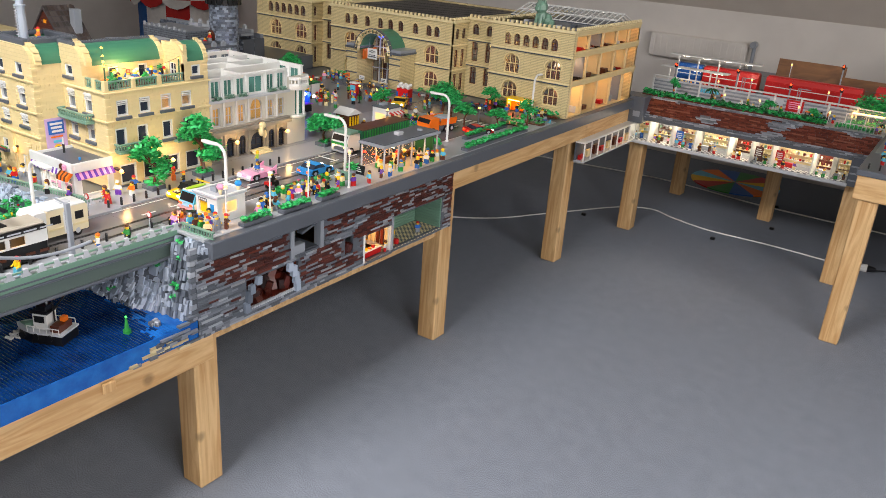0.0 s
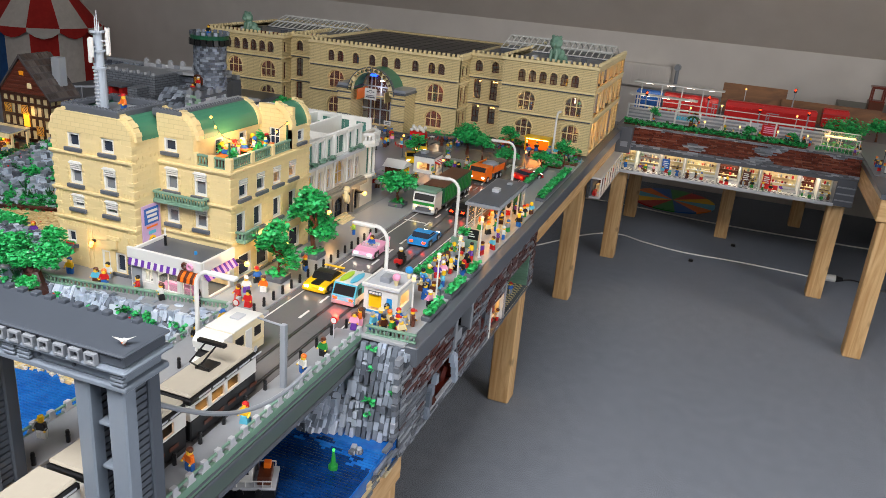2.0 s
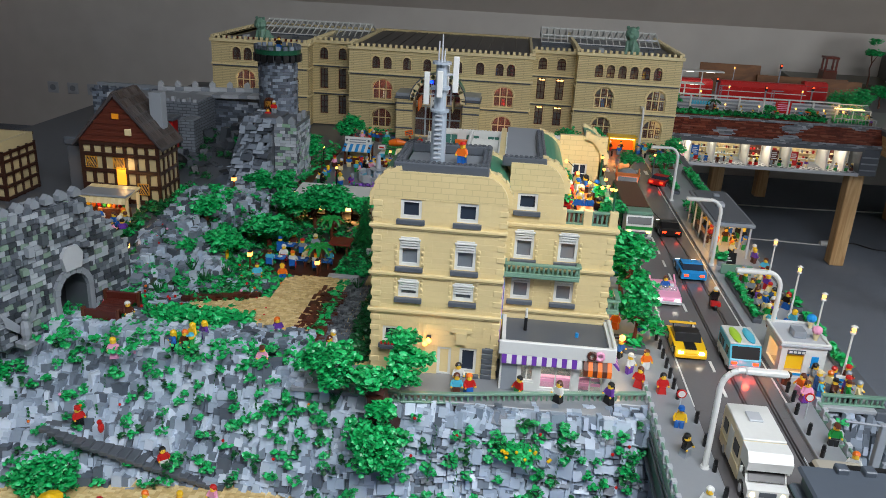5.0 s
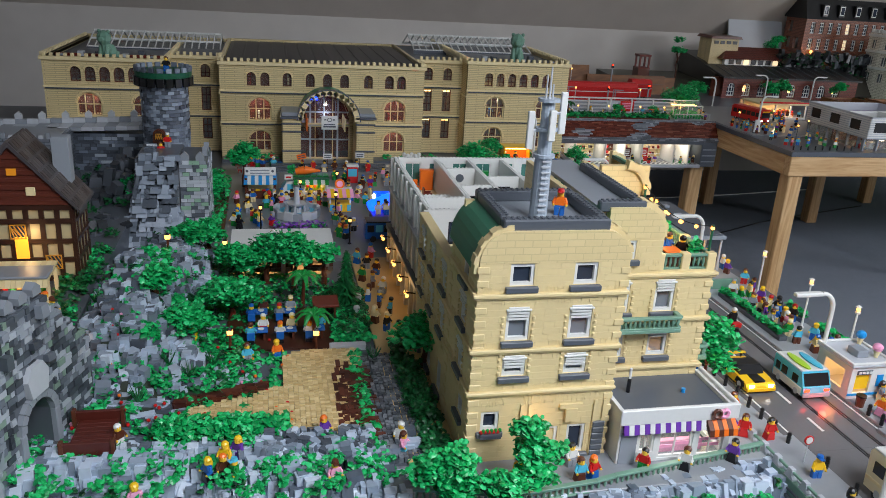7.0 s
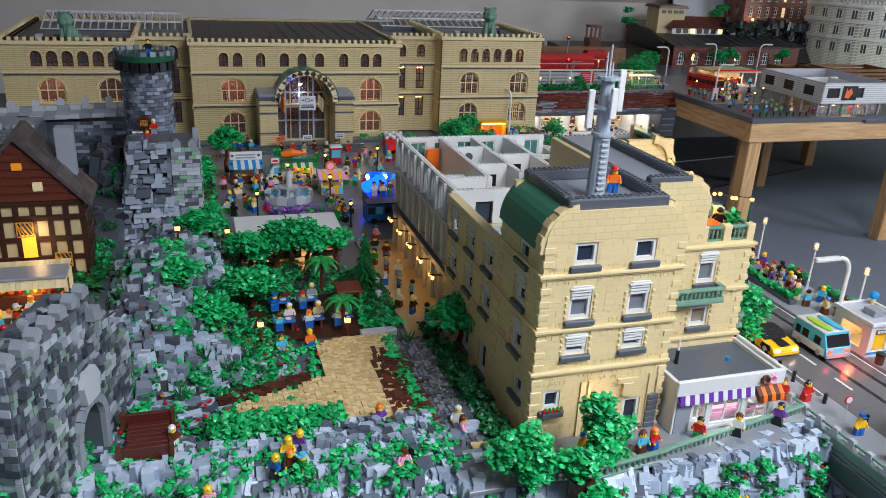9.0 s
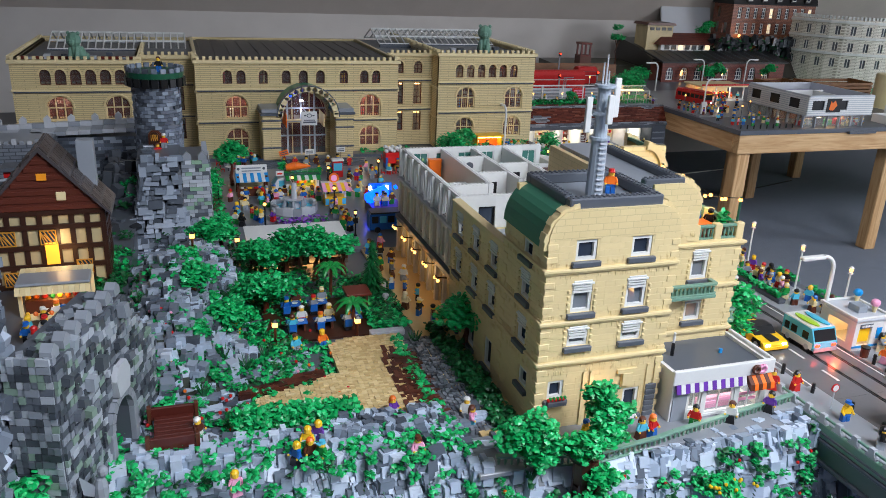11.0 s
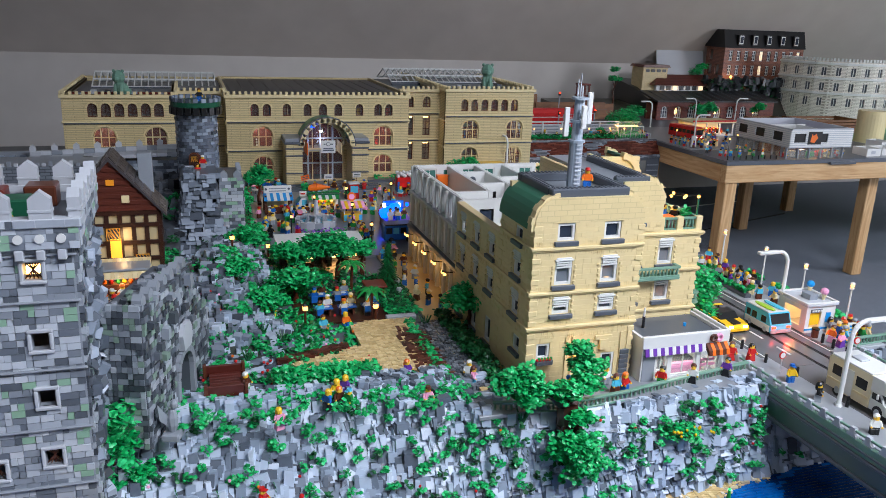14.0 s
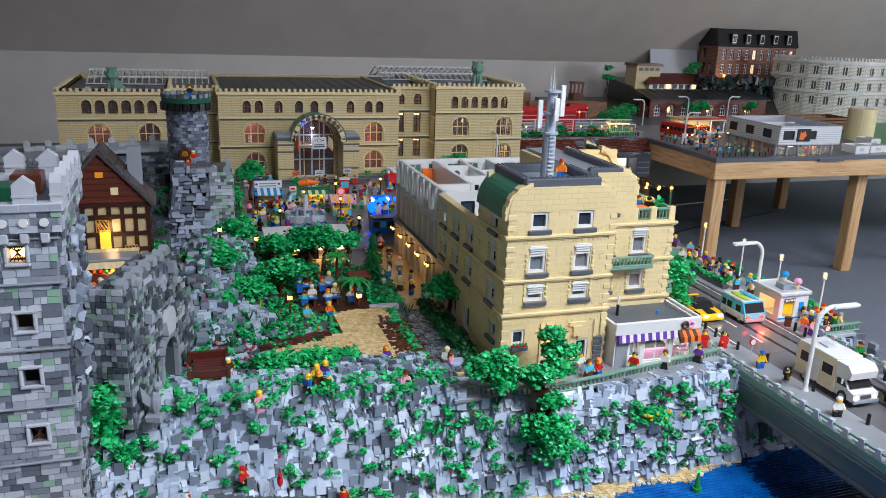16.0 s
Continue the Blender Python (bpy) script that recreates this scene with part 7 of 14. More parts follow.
for x, y, f in ((-1.735, 1.10, ("red", "red", "brown", 2)), (-1.70, 1.085, ("red", "red", "black", 2)), (-1.745, 1.145, ("white", "purple", "white", 1)), (-1.715, 1.165, ("orange", "white", "brown", 0)), (-1.75, 1.32, ("orange", "orange", "red", 2)), (-1.70, 1.315, ("black", "blue", "orange", 1)), (-1.755, 1.20, ("blue", "black", "red", 1)), (-1.72, 1.60, ("lime", "blue", "yellow", 0)), (-1.69, 0.985, ("yellow", "blue", "blue", 1)), (-1.695, 0.91, ("black", "grey", "black", 2)), (-1.69, 0.79, ("white", "black", "white", 0)), (-1.70, 0.56, ("black", "white", "yellow", 1))):
    figure(x, y, 0.685, fr_.uniform(-60, 60), *f, "on the pavement")
for y, f in ((0.591, ("orange", "blue", "brown", 0)), (0.726, ("yellow", "azure", "red", 2)), (0.902, ("white", "blue", "orange", 0)), (0.974, ("green", "black", "brown", 1)), (1.10, ("pink", "purple", "brown", 2)), (1.125, ("orange", "pink", "brown", 2))):
    figure(-1.465, y, 0.686, fr_.uniform(-70, 20), *f, "on the bridge pavement")
for x, y, f in ((-1.935, 1.035, ("red", "green", "black", 0)), (-1.872, 1.03, ("white", "black", "brown", 2)), (-2.035, 1.06, ("white", "grey", "black", 0)), (-2.035, 1.025, ("azure", "brown", "brown", 2)), (-2.015, 1.027, ("red", "blue", "orange", 2)), (-2.12, 1.04, ("yellow", "blue", "blue", 0)), (-1.79, 1.04, ("purple", "black", "black", 2))):
    figure(x, y, 0.684, fr_.uniform(-60, 60), *f, "on the cliff terrace")
tf = site("cliff_railing", -1.98, 1.02, 0.684, "sand green balustrade along the cliff terrace", "railing")
for p, q in (((-1.722, 1.060, 0.68), (-1.988, 1.012, 0.68)), ((-1.988, 1.012, 0.68), (-2.02, 1.004, 0.68)), ((-2.02, 1.004, 0.68), (-2.12, 0.992, 0.68)), ((-2.12, 0.992, 0.68), (-2.19, 1.0, 0.68)), ((-2.19, 1.0, 0.68), (-2.27, 1.02, 0.68))):
    balustrade(tf, p, q, 0.019, SANDGREEN, 0.0085)
qt = site("quay_railing", -1.39, 1.105, 0.684, "sand green balustrade at the promenade corner", "railing")
balustrade(qt, (-1.440, 1.100, 0.684), (-1.335, 1.105, 0.684), 0.019, SANDGREEN, 0.0085)

# ---- bridge ----
GIRDER = plastic("slate_green_plastic", "55655f")
br = site("road_bridge", -1.59, 0.65, 0.497, "grey and sand green road bridge with panelled parapets", "bridge")
Shape().box(-1.725, 0.16, 0.640, -1.452, 1.10, 0.676).ob("deck", DARK, br)
Shape().box(-1.652, 0.16, 0.676, -1.500, 1.05, 0.6798).ob("carriageway", ROAD, br)
for x0, x1 in ((-1.722, -1.653), (-1.499, -1.455)):
    Shape().box(x0, 0.16, 0.676, x1, 1.09, 0.686, 0, 0.001).ob("footway", PAVE, br)
for x, out in ((-1.452, 1), (-1.729, -1)):
    Shape().box(x, 0.16, 0.625, x + 0.006, 1.10, 0.655, 0, 0.001).ob("girder", GIRDER, br)
    Shape().box(x - 0.004, 0.16, 0.655, x + 0.010, 1.10, 0.661, 0, 0.001).ob("girder_flange", DARK, br)
    Shape().box(x - 0.004, 0.16, 0.618, x + 0.010, 1.10, 0.625, 0, 0.001).ob("girder_flange", DARK, br)
    Shape().box(x - 0.001, 0.16, 0.661, x + 0.007, 1.10, 0.684, 0, 0.001).ob("parapet_base", SANDGREEN, br)
    Shape().box(x + 0.001, 0.16, 0.693, x + 0.005, 1.10, 0.697, 0, 0.0008).ob("handrail", SANDGREEN, br)
    Shape().box(x - 0.003, 0.16, 0.668, x + 0.009, 1.10, 0.672, 0, 0.0008).ob("parapet_ledge", DARK, br)
    for k in range(29):
        y = 0.17 + k * 0.0325
        Shape().prism([(y - 0.001, 0.684), (y + 0.019, 0.684), (y + 0.019, 0.687), (y + 0.015, 0.690), (y + 0.0135, 0.700), (y + 0.0045, 0.700), (y + 0.003, 0.690), (y - 0.001, 0.687)], "x", x - 0.0005, x + 0.0065).ob("parapet_panel", GREY, br)
for y in (0.32, 0.50):
    for x in (-1.70, -1.48):
        Shape().box(x - 0.02, y - 0.02, 0.495, x + 0.02, y + 0.02, 0.640, 0, 0.002).ob("pier", MID, br)

# bridge gate
GATE, GATED = plastic("blue_grey_plastic", "76828f"), plastic("dark_blue_grey_plastic", "4b535d")
gt = site("bridge_gate", -1.585, 0.43, 0.686, "dark grey portal gate with column pairs across the bridge", "gate")
for x0, x1 in ((-1.728, -1.708), (-1.686, -1.664), (-1.506, -1.484), (-1.460, -1.434)):
    Shape().box(x0, 0.405, 0.684, x1, 0.425, 0.914, 0, 0.002).ob("column", GATE, gt)
    Shape().box(x0, 0.445, 0.684, x1, 0.465, 0.914, 0, 0.002).ob("column", GATED, gt)
    for k in range(23):
        Shape().box(x0 + 0.004, 0.425, 0.690 + k * 0.0096, x1 - 0.004, 0.445, 0.697 + k * 0.0096).ob("web_plate", GATED, gt)
for a, b in ((-1.708, -1.686), (-1.484, -1.460)):
    for z in (0.73, 0.79, 0.85):
        Shape().box(a, 0.415, z, b, 0.455, z + 0.005, 0, 0.001).ob("rung", GATE, gt)
Shape().box(-1.738, 0.398, 0.914, -1.425, 0.472, 0.922, 0, 0.002).ob("lower_moulding", GATE, gt)
Shape().box(-1.732, 0.404, 0.922, -1.431, 0.466, 0.938, 0, 0.002).ob("beam", GATE, gt)
Shape().box(-1.742, 0.394, 0.938, -1.421, 0.476, 0.944, 0, 0.002).ob("upper_moulding", GATE, gt)
Shape().box(-1.736, 0.400, 0.944, -1.427, 0.470, 0.958, 0, 0.002).ob("attic", GATED, gt)
Shape().box(-1.740, 0.396, 0.958, -1.423, 0.474, 0.963, 0, 0.002).ob("coping", GATED, gt)
for x in (-1.738, -1.60, -1.578, -1.445):
    for z in (0.923, 0.928, 0.933):
        Shape().box(x, 0.397, z, x + 0.018, 0.404, z + 0.004, 0, 0.001).ob("bracket_plate", GATE, gt)
for k in range(12):
    x = -1.7135 + k * 0.0218
    fr4 = Shape().box(x, 0.392, 0.944, x + 0.015, 0.398, 0.9465).box(x, 0.392, 0.955, x + 0.015, 0.398, 0.9575).box(x, 0.392, 0.9465, x + 0.0025, 0.398, 0.955).box(x + 0.0125, 0.392, 0.9465, x + 0.015, 0.398, 0.955)
    fr4.ob("crown_frame", MID, gt)
    Shape().box(x + 0.002, 0.464, 0.961, x + 0.012, 0.474, 0.968, 0, 0.001).ob("crown_tooth", GATED, gt)
for x in (-1.67, -1.64, -1.55, -1.50):
    Shape().rod((x, 0.404, 0.930), (x, 0.402, 0.930), 0.0025, None, 8).ob("stud", GATED, gt)


gt.location.x += 0.016
gt.location.y += 0.022


def gull(x, y, z, rz):
    b = Shape().ball(0, 0, 0.008, 0.005, 0.010, 0.005, 8, 5).ball(0, -0.010, 0.013, 0.0035, 0.004, 0.0035, 7, 4).rod((0, -0.013, 0.0125), (0, -0.018, 0.012), 0.0012, 0.0004, 5, 1)
    for s in (-1, 1):
        b.add([(s * 0.003, -0.005, 0.010), (s * 0.018, 0.0, 0.016), (s * 0.022, 0.006, 0.015), (s * 0.003, 0.006, 0.010), (s * 0.003, 0.0, 0.0085)], [(0, 1, 2, 3), (0, 4, 1), (4, 3, 2, 1)])
        b.rod((s * 0.002, 0, 0), (s * 0.002, 0, 0.005), 0.0006, None, 5, 1)
    o = b.ob("seagull_figurine", [WHITE, ORANGE], None, "white plastic seagull figurine with spread wings", category="figurine", group="seagulls")
    o.matrix_world = turn(x, y, z, rz, 0, 0, (0.6, 0.6, 0.6))


gull(-1.425, 0.44, 0.963, 30)
wire = Shape()
wire.pipe([(-1.43, 0.445 + 0.42 * k / 14, 0.895 - 0.17 * math.sin(math.pi * 0.5 * k / 14) - 0.02 * math.sin(math.pi * k / 14)) for k in range(15)], 0.0035, 8)
wire.ob("slack_cable", MID, label="slack grey cable from the gate to the bridge rail", category="cable")
cp = thing("overhead_mast", pose(-1.470, 0.845, 0.686), "grey square overhead line mast with a cantilever arm", "mast", "overhead masts")
Shape().box(-0.005, -0.005, 0, 0.005, 0.005, 0.118, 0, 0.001).ob("post", MID, cp)
Shape().rod((0, 0, 0.115), (-0.05, 0.0, 0.118), 0.0018, None, 6).ob("arm", MID, cp)
for x, y in ((-1.482, 1.045), (-1.684, 1.02)):
    rs = thing("speed_sign", pose(x, y, 0.686), "round white speed sign with a red ring on a pole", "road sign", "road signs")
    Shape().rod((0, 0, 0), (0, 0, 0.034), 0.001, None, 6).ob("pole", GREY, rs)
    Shape().rod((0, -0.001, 0.038), (0, 0.001, 0.038), 0.0075, None, 16).ob("plate", RED, rs)
    Shape().rod((0, -0.0016, 0.038), (0, -0.001, 0.038), 0.0055, None, 16).ob("plate_face", WHITE, rs)

# tram
TRAMROOF = plastic("cream_grey_plastic", "a8a294", 0.3)


def tram_car(y0, y1, pantograph, name="tram"):
    t = site(name, -1.535, (y0 + y1) / 2, 0.680, "black and cream tram car with lit windows and a grey roof", "tram", "tram cars")
    x0, x1 = -1.566, -1.504
    Shape().box(x0, y0, 0.686, x1, y1, 0.722, 0, 0.002).ob("lower_body", BLACK, t)
    for x in (x0, x1 - 0.004):
        Shape().wall(y1 - y0, 0.026, 0.004, [(0.012 + k * 0.04, 0.044 + k * 0.04, 0.003, 0.022, False) for k in range(int((y1 - y0 - 0.02) / 0.04))], 0, pose(x + 0.004, y0, 0.722, 0, 0, 90)).ob("window_band", WHITE, t)
    for y in (y0, y1 - 0.004):
        Shape().wall(x1 - x0 - 0.0082, 0.026, 0.004, [(0.008, 0.046, 0.002, 0.023, False)], 0, pose(x0 + 0.0041, y, 0.722)).ob("end_window", WHITE, t)
    Shape().box(x0 - 0.001, y0 - 0.001, 0.748, x1 + 0.001, y1 + 0.001, 0.758, 0, 0.002).ob("sign_band", BLACK, t)
    for x in (x0 - 0.0016, x1 + 0.001):
        for k in range(5):
            Shape().box(x, y0 + 0.02 + k * 0.034, 0.7515, x + 0.0006, y0 + 0.048 + k * 0.034, 0.7545).ob("writing_bar", GREY, t)
            Shape().box(x, y0 + 0.03 + k * 0.03, 0.700, x + 0.0006, y0 + 0.05 + k * 0.03, 0.706).ob("writing_bar", BROWN, t)
    Shape().box(x0 + 0.001, y0 + 0.001, 0.758, x1 - 0.001, y1 - 0.001, 0.765, 0, 0.003).ob("roof", TRAMROOF, t, "cream grey roof")
    Shape().box(-1.54, y0 + 0.02, 0.742, -1.53, y1 - 0.02, 0.745).ob("ceiling_lamp", STRIP, t, "warm lamp inside the tram")
    for y in (y0 + 0.035, y1 - 0.035):
        Shape().rod((x0 + 0.006, y, 0.6875), (x1 - 0.006, y, 0.6875), 0.0068, None, 10).ob("axle", BLACK, t)
    if pantograph:
        yc = (y0 + y1) / 2
        Shape().box(-1.548, yc - 0.015, 0.765, -1.522, yc + 0.015, 0.768).pipe([(-1.545, yc - 0.012, 0.768), (-1.545, yc - 0.03, 0.785), (-1.545, yc + 0.012, 0.80)], 0.0015, 6).pipe([(-1.525, yc - 0.012, 0.768), (-1.525, yc - 0.03, 0.785), (-1.525, yc + 0.012, 0.80)], 0.0015, 6).box(-1.56, yc + 0.008, 0.798, -1.51, yc + 0.016, 0.803).ob("pantograph", BLACK, t)


tram_car(0.645, 0.815, True)
tram_car(0.445, 0.635, False)
tram_car(0.245, 0.435, False)

# ---- bay ----
def ripples():
    """Rows of blue plates with ridges, laid along x."""
    out = []
    for j in range(86):
        y = 0.31 + j * 0.008
        x = -3.56
        while x < -1.342:
            n = rnd.choice((1, 2, 2, 3)) * STUD
            out.append(turn(x, y, 0.497, 0, 0, 0, (min(n, -1.342 - x) - 0.0006, 0.0076, 0.0026 + 0.0012 * rnd.random())))
            x += n
    rnd.shuffle(out)
    return out


sea = site("bay_water", -2.2, 0.6, 0.497, "bay of glossy dark blue plastic plates in ridged rows", "water")
WAVE_V = [(0, 0, 0), (1, 0, 0), (1, 1, 0), (0, 1, 0), (0, 0.12, 0.75), (1, 0.12, 0.75), (1, 0.88, 0.75), (0, 0.88, 0.75), (0, 0.5, 1), (1, 0.5, 1)]
WAVE_F = [(0, 1, 5, 4), (4, 5, 9, 8), (8, 9, 6, 7), (7, 6, 2, 3), (0, 4, 8, 7, 3), (1, 2, 6, 9, 5)]
waves = ripples()
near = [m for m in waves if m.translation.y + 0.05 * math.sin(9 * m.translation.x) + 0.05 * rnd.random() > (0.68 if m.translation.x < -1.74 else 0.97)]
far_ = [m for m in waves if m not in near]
pieces(sea, "water_plate", WAVE_V, WAVE_F, near, WATER, 150)
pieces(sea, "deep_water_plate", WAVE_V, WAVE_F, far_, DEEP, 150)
# fishing boat
fb_ = thing("fishing_boat", pose(-1.515, 0.79, 0.499, 0, 0, 115) @ Matrix.Diagonal((1.12, 1.05, 1.4, 1)), "grey and black fishing boat with a white wheelhouse and mast", "boat")
hull = [(-0.026, -0.055), (0.026, -0.055), (0.028, 0.01), (0.016, 0.045), (0.0, 0.062), (-0.016, 0.045), (-0.028, 0.01)]
Shape().prism(hull, "z", 0, 0.016).ob("hull", BLACK, fb_)
Shape().prism([(a * 1.04, b * 1.03) for a, b in hull], "z", 0.0162, 0.0195).ob("gunwale", GREY, fb_)
Shape().box(-0.015, -0.018, 0.018, 0.015, 0.014, 0.046, 0, 0.001).ob("wheelhouse", WHITE, fb_)
for s in (-1, 1):
    Shape().box(s * 0.015 - 0.0008, -0.012, 0.031, s * 0.015 + 0.0008, 0.010, 0.042).ob("window", BLACK, fb_)
Shape().box(-0.012, 0.0135, 0.031, 0.012, 0.0148, 0.042).ob("window", BLACK, fb_)
Shape().box(-0.018, -0.022, 0.046, 0.018, 0.018, 0.049, 0, 0.001).ob("wheelhouse_roof", BLACK, fb_)
Shape().rod((0, -0.01, 0.049), (0, -0.01, 0.066), 0.002, None, 8).ob("mast", GREY, fb_)
Shape().box(-0.02, -0.048, 0.018, 0.02, -0.026, 0.030, 0, 0.001).ob("crate", BROWN, fb_)
Shape().prism([(-0.014, 0.030), (0.014, 0.030), (0.0, 0.056)], "z", 0.018, 0.021).ob("foredeck", SANDGREEN, fb_)
for s in (-1, 1):
    for k in range(6):
        Shape().rod((s * 0.026, -0.05 + k * 0.014, 0.018), (s * 0.026, -0.05 + k * 0.014, 0.028), 0.0009, None, 5).ob("rail_post", WHITE, fb_)
    Shape().rod((s * 0.026, -0.05, 0.028), (s * 0.026, 0.02, 0.028), 0.0009, None, 5).ob("rail", WHITE, fb_)
Shape().rod((0, -0.024, 0.049), (0, -0.050, 0.075), 0.0014, None, 6).rod((0, -0.024, 0.030), (0, -0.024, 0.070), 0.0018, None, 6).ob("boom", BLACK, fb_)
Shape().box(-0.012, -0.016, 0.049, 0.012, 0.006, 0.058, 0, 0.001).ob("upper_cabin", BLACK, fb_)
Shape().ball(0, -0.01, 0.068, 0.003, None, None, 7, 5).ob("mast_lamp", REDLED, fb_)
for y in (-0.03, 0.0, 0.03):
    Shape().rod((0.028, y, 0.012), (0.031, y, 0.012), 0.006, None, 10).rod((-0.031, y, 0.012), (-0.028, y, 0.012), 0.006, None, 10).ob("tyre_fender", BLACK, fb_)
Shape().box(-0.014, 0.022, 0.018, -0.002, 0.034, 0.026, 0, 0.001).ob("crate", SANDGREEN, fb_)
Shape().box(0.002, -0.045, 0.030, 0.014, -0.033, 0.038, 0, 0.001).ob("crate", ORANGE, fb_)
wk = Shape()
for k in range(26):
    wk.box(-0.03 + 0.002 * k, 0.02 + 0.012 * math.sin(k), 0, -0.026 + 0.002 * k, 0.027 + 0.012 * math.sin(k), 0.003, 0, 0)
o = wk.ob("bow_wave", WHITE, fb_, "white wave crest pieces", kind="stuff")
o.location = (0.0, 0.035, 0)
sk = thing("sea_rock", pose(-1.392, 0.975, 0.498), "grey rock of stacked pieces standing in the bay", "rock")
for k in range(9):
    Shape().box(-0.006, -0.005, 0, 0.006, 0.005, 0.007 + 0.002 * (k % 4), 0, 0.0014, pose(0.008 * math.cos(k * 2.1), 0.007 * math.sin(k * 2.1), 0, 8 * math.sin(k), 9 * math.cos(k * 1.7), 40 * k)).ob("stone", MID if k % 2 else DARK, sk)
for x, y, c in ((-1.405, 0.912, GREEN), (-2.212, 0.775, GREEN), (-1.862, 0.90, GREEN)):
    bu = thing("buoy", pose(x, y, 0.499), "green cone-shaped channel buoy", "buoy", "buoys")
    Shape().rod((0, 0, 0), (0, 0, 0.008), 0.009, 0.009, 12).ob("float", c, bu)
    Shape().rod((0, 0, 0.008), (0, 0, 0.038), 0.006, 0.002, 12).ob("cone", c, bu)
    Shape().ball(0, 0, 0.040, 0.0026).ob("topmark", lit("green_led", "30ff60", 2.0), bu)
ky = thing("kayak", pose(-2.138, 0.71, 0.499, 0, 0, -69), "red kayak with a yellow figure's paddle", "kayak")
Shape().ball(0, 0, 0.005, 0.013, 0.062, 0.008, 10, 6).ob("hull", RED, ky)
Shape().rod((-0.035, 0, 0.022), (0.035, 0.006, 0.026), 0.0012, None, 6).ob("paddle", YELLOW, ky)
figure(-2.138, 0.71, 0.500, 25, "yellow", "black", "black", 0, "in the kayak")

# guests and plants on the roof terrace, a worker by the mast
figure(-2.055, 1.16, 1.028, -20, "orange", "blue", "red", 1, "on the house roof")
crowd(13, -1.876, -1.815, 1.19, 1.40, 0.936, "on the roof terrace")
for x, y in ((-1.812, 1.20), (-1.812, 1.30), (-1.87, 1.395), (-1.875, 1.25)):
    tp = thing("potted_plant", pose(x, y, 0.936), "green plant in a brown pot on the roof terrace", "plant", "terrace plants")
    Shape().rod((0, 0, 0), (0, 0, 0.010), 0.005, 0.007, 8).ob("pot", BROWN, tp)
    Shape().many(LEAF_V, LEAF_F, leaf_mats(0, 0, 0.024, 0.010, 0.010, 0.014, 60, 0.005, rnd)).ob("leaves", LEAF, tp, kind="stuff")

# warm lamps of the shop fronts along the street
for y in (1.17, 1.33, 1.58, 1.79):
    dx = -0.023 if y > 1.5 else 0.0
    point_lamp("shop_front_lamp", -1.755 + dx, y, 0.745, 0.10, WARM, 0.008)
    Shape().box(-1.788 + dx, y - 0.006, 0.738, -1.765 + dx, y + 0.006, 0.743, 0, 0.001).ball(-1.760 + dx, y, 0.738, 0.006, None, None, 8, 5, 1).ob("wall_lantern", [BLACK, BULB], label="small black wall lantern with a warm bulb", category="lantern", group="wall lanterns")


# ---- cliff, beach and park ----
hr = random.Random(21)


def lerp(x, pts):
    for (a, p), (b, q) in zip(pts, pts[1:]):
        if x <= b:
            t = max(0.0, (x - a) / (b - a))
            return p + (q - p) * t
    return pts[-1][1]


def foot(x):
    return lerp(x, [(-3.0, 0.90), (-2.65, 0.905), (-2.42, 0.945), (-2.25, 0.945), (-1.9, 0.96), (-1.5, 0.995), (-1.44, 1.035), (-1.33, 1.045)])


def brow(x):
    return lerp(x, [(-3.0, 1.14), (-2.55, 1.13), (-2.38, 1.07), (-2.28, 1.02), (-2.1, 0.988), (-1.98, 0.986), (-1.76, 0.99), (-1.72, 1.03), (-1.6, 1.08), (-1.33, 1.10)])


def shore(x):
    return lerp(x, [(-3.0, 0.66), (-2.75, 0.70), (-2.62, 0.745), (-2.445, 0.80), (-2.33, 0.875), (-2.25, 0.922), (-1.9, 0.938), (-1.72, 0.96), (-1.5, 0.99)])


def ground_z(x, y):
    """Height of the rocky mounds in the park."""
    z = 0.672
    for cx, cy, sx, sy, h in ((-2.70, 1.62, 0.075, 0.20, 0.115), (-2.62, 1.80, 0.06, 0.12, 0.06), (-2.68, 2.10, 0.055, 0.09, 0.07), (-2.60, 1.40, 0.09, 0.09, 0.02), (-2.72, 1.42, 0.06, 0.08, 0.03)):
        z += h * math.exp(-((x - cx) / sx) ** 2 - ((y - cy) / sy) ** 2)
    return z


# solid cores under the rocks
core = Shape()
N = 60
xs = [-2.97 + (2.97 - 1.337) * i / N for i in range(N + 1)]
pts = []
for x in xs:
    top = 0.668 if x < -1.74 or x > -1.44 else 0.62
    pts += [(x, foot(x) + 0.012, 0.496), (x, foot(x) + 0.35 * (brow(x) - foot(x)) + 0.008, 0.58), (x, brow(x) + 0.006, top), (x, 1.20, top)]
core.add(pts, [(4 * i + k, 4 * i + 4 + k, 4 * i + 5 + k, 4 * i + 1 + k) for i in range(N) for k in range(3)])
core.ob("cliff_core", DARK, label="dark core of the rocky cliff", kind="structure")
mound = Shape()
gx, gy = [-2.86 + 0.02 * i for i in range(30)], [1.20 + 0.025 * j for j in range(48)]
mound.add([(x, y, ground_z(x, y)) for y in gy for x in gx], [(j * 30 + i, j * 30 + i + 1, j * 30 + i + 31, j * 30 + i + 30) for j in range(47) for i in range(29)])
mound.ob("park_ground", plastic("earth_plastic", "3a4038"), label="dark earth of the park mounds", kind="structure")

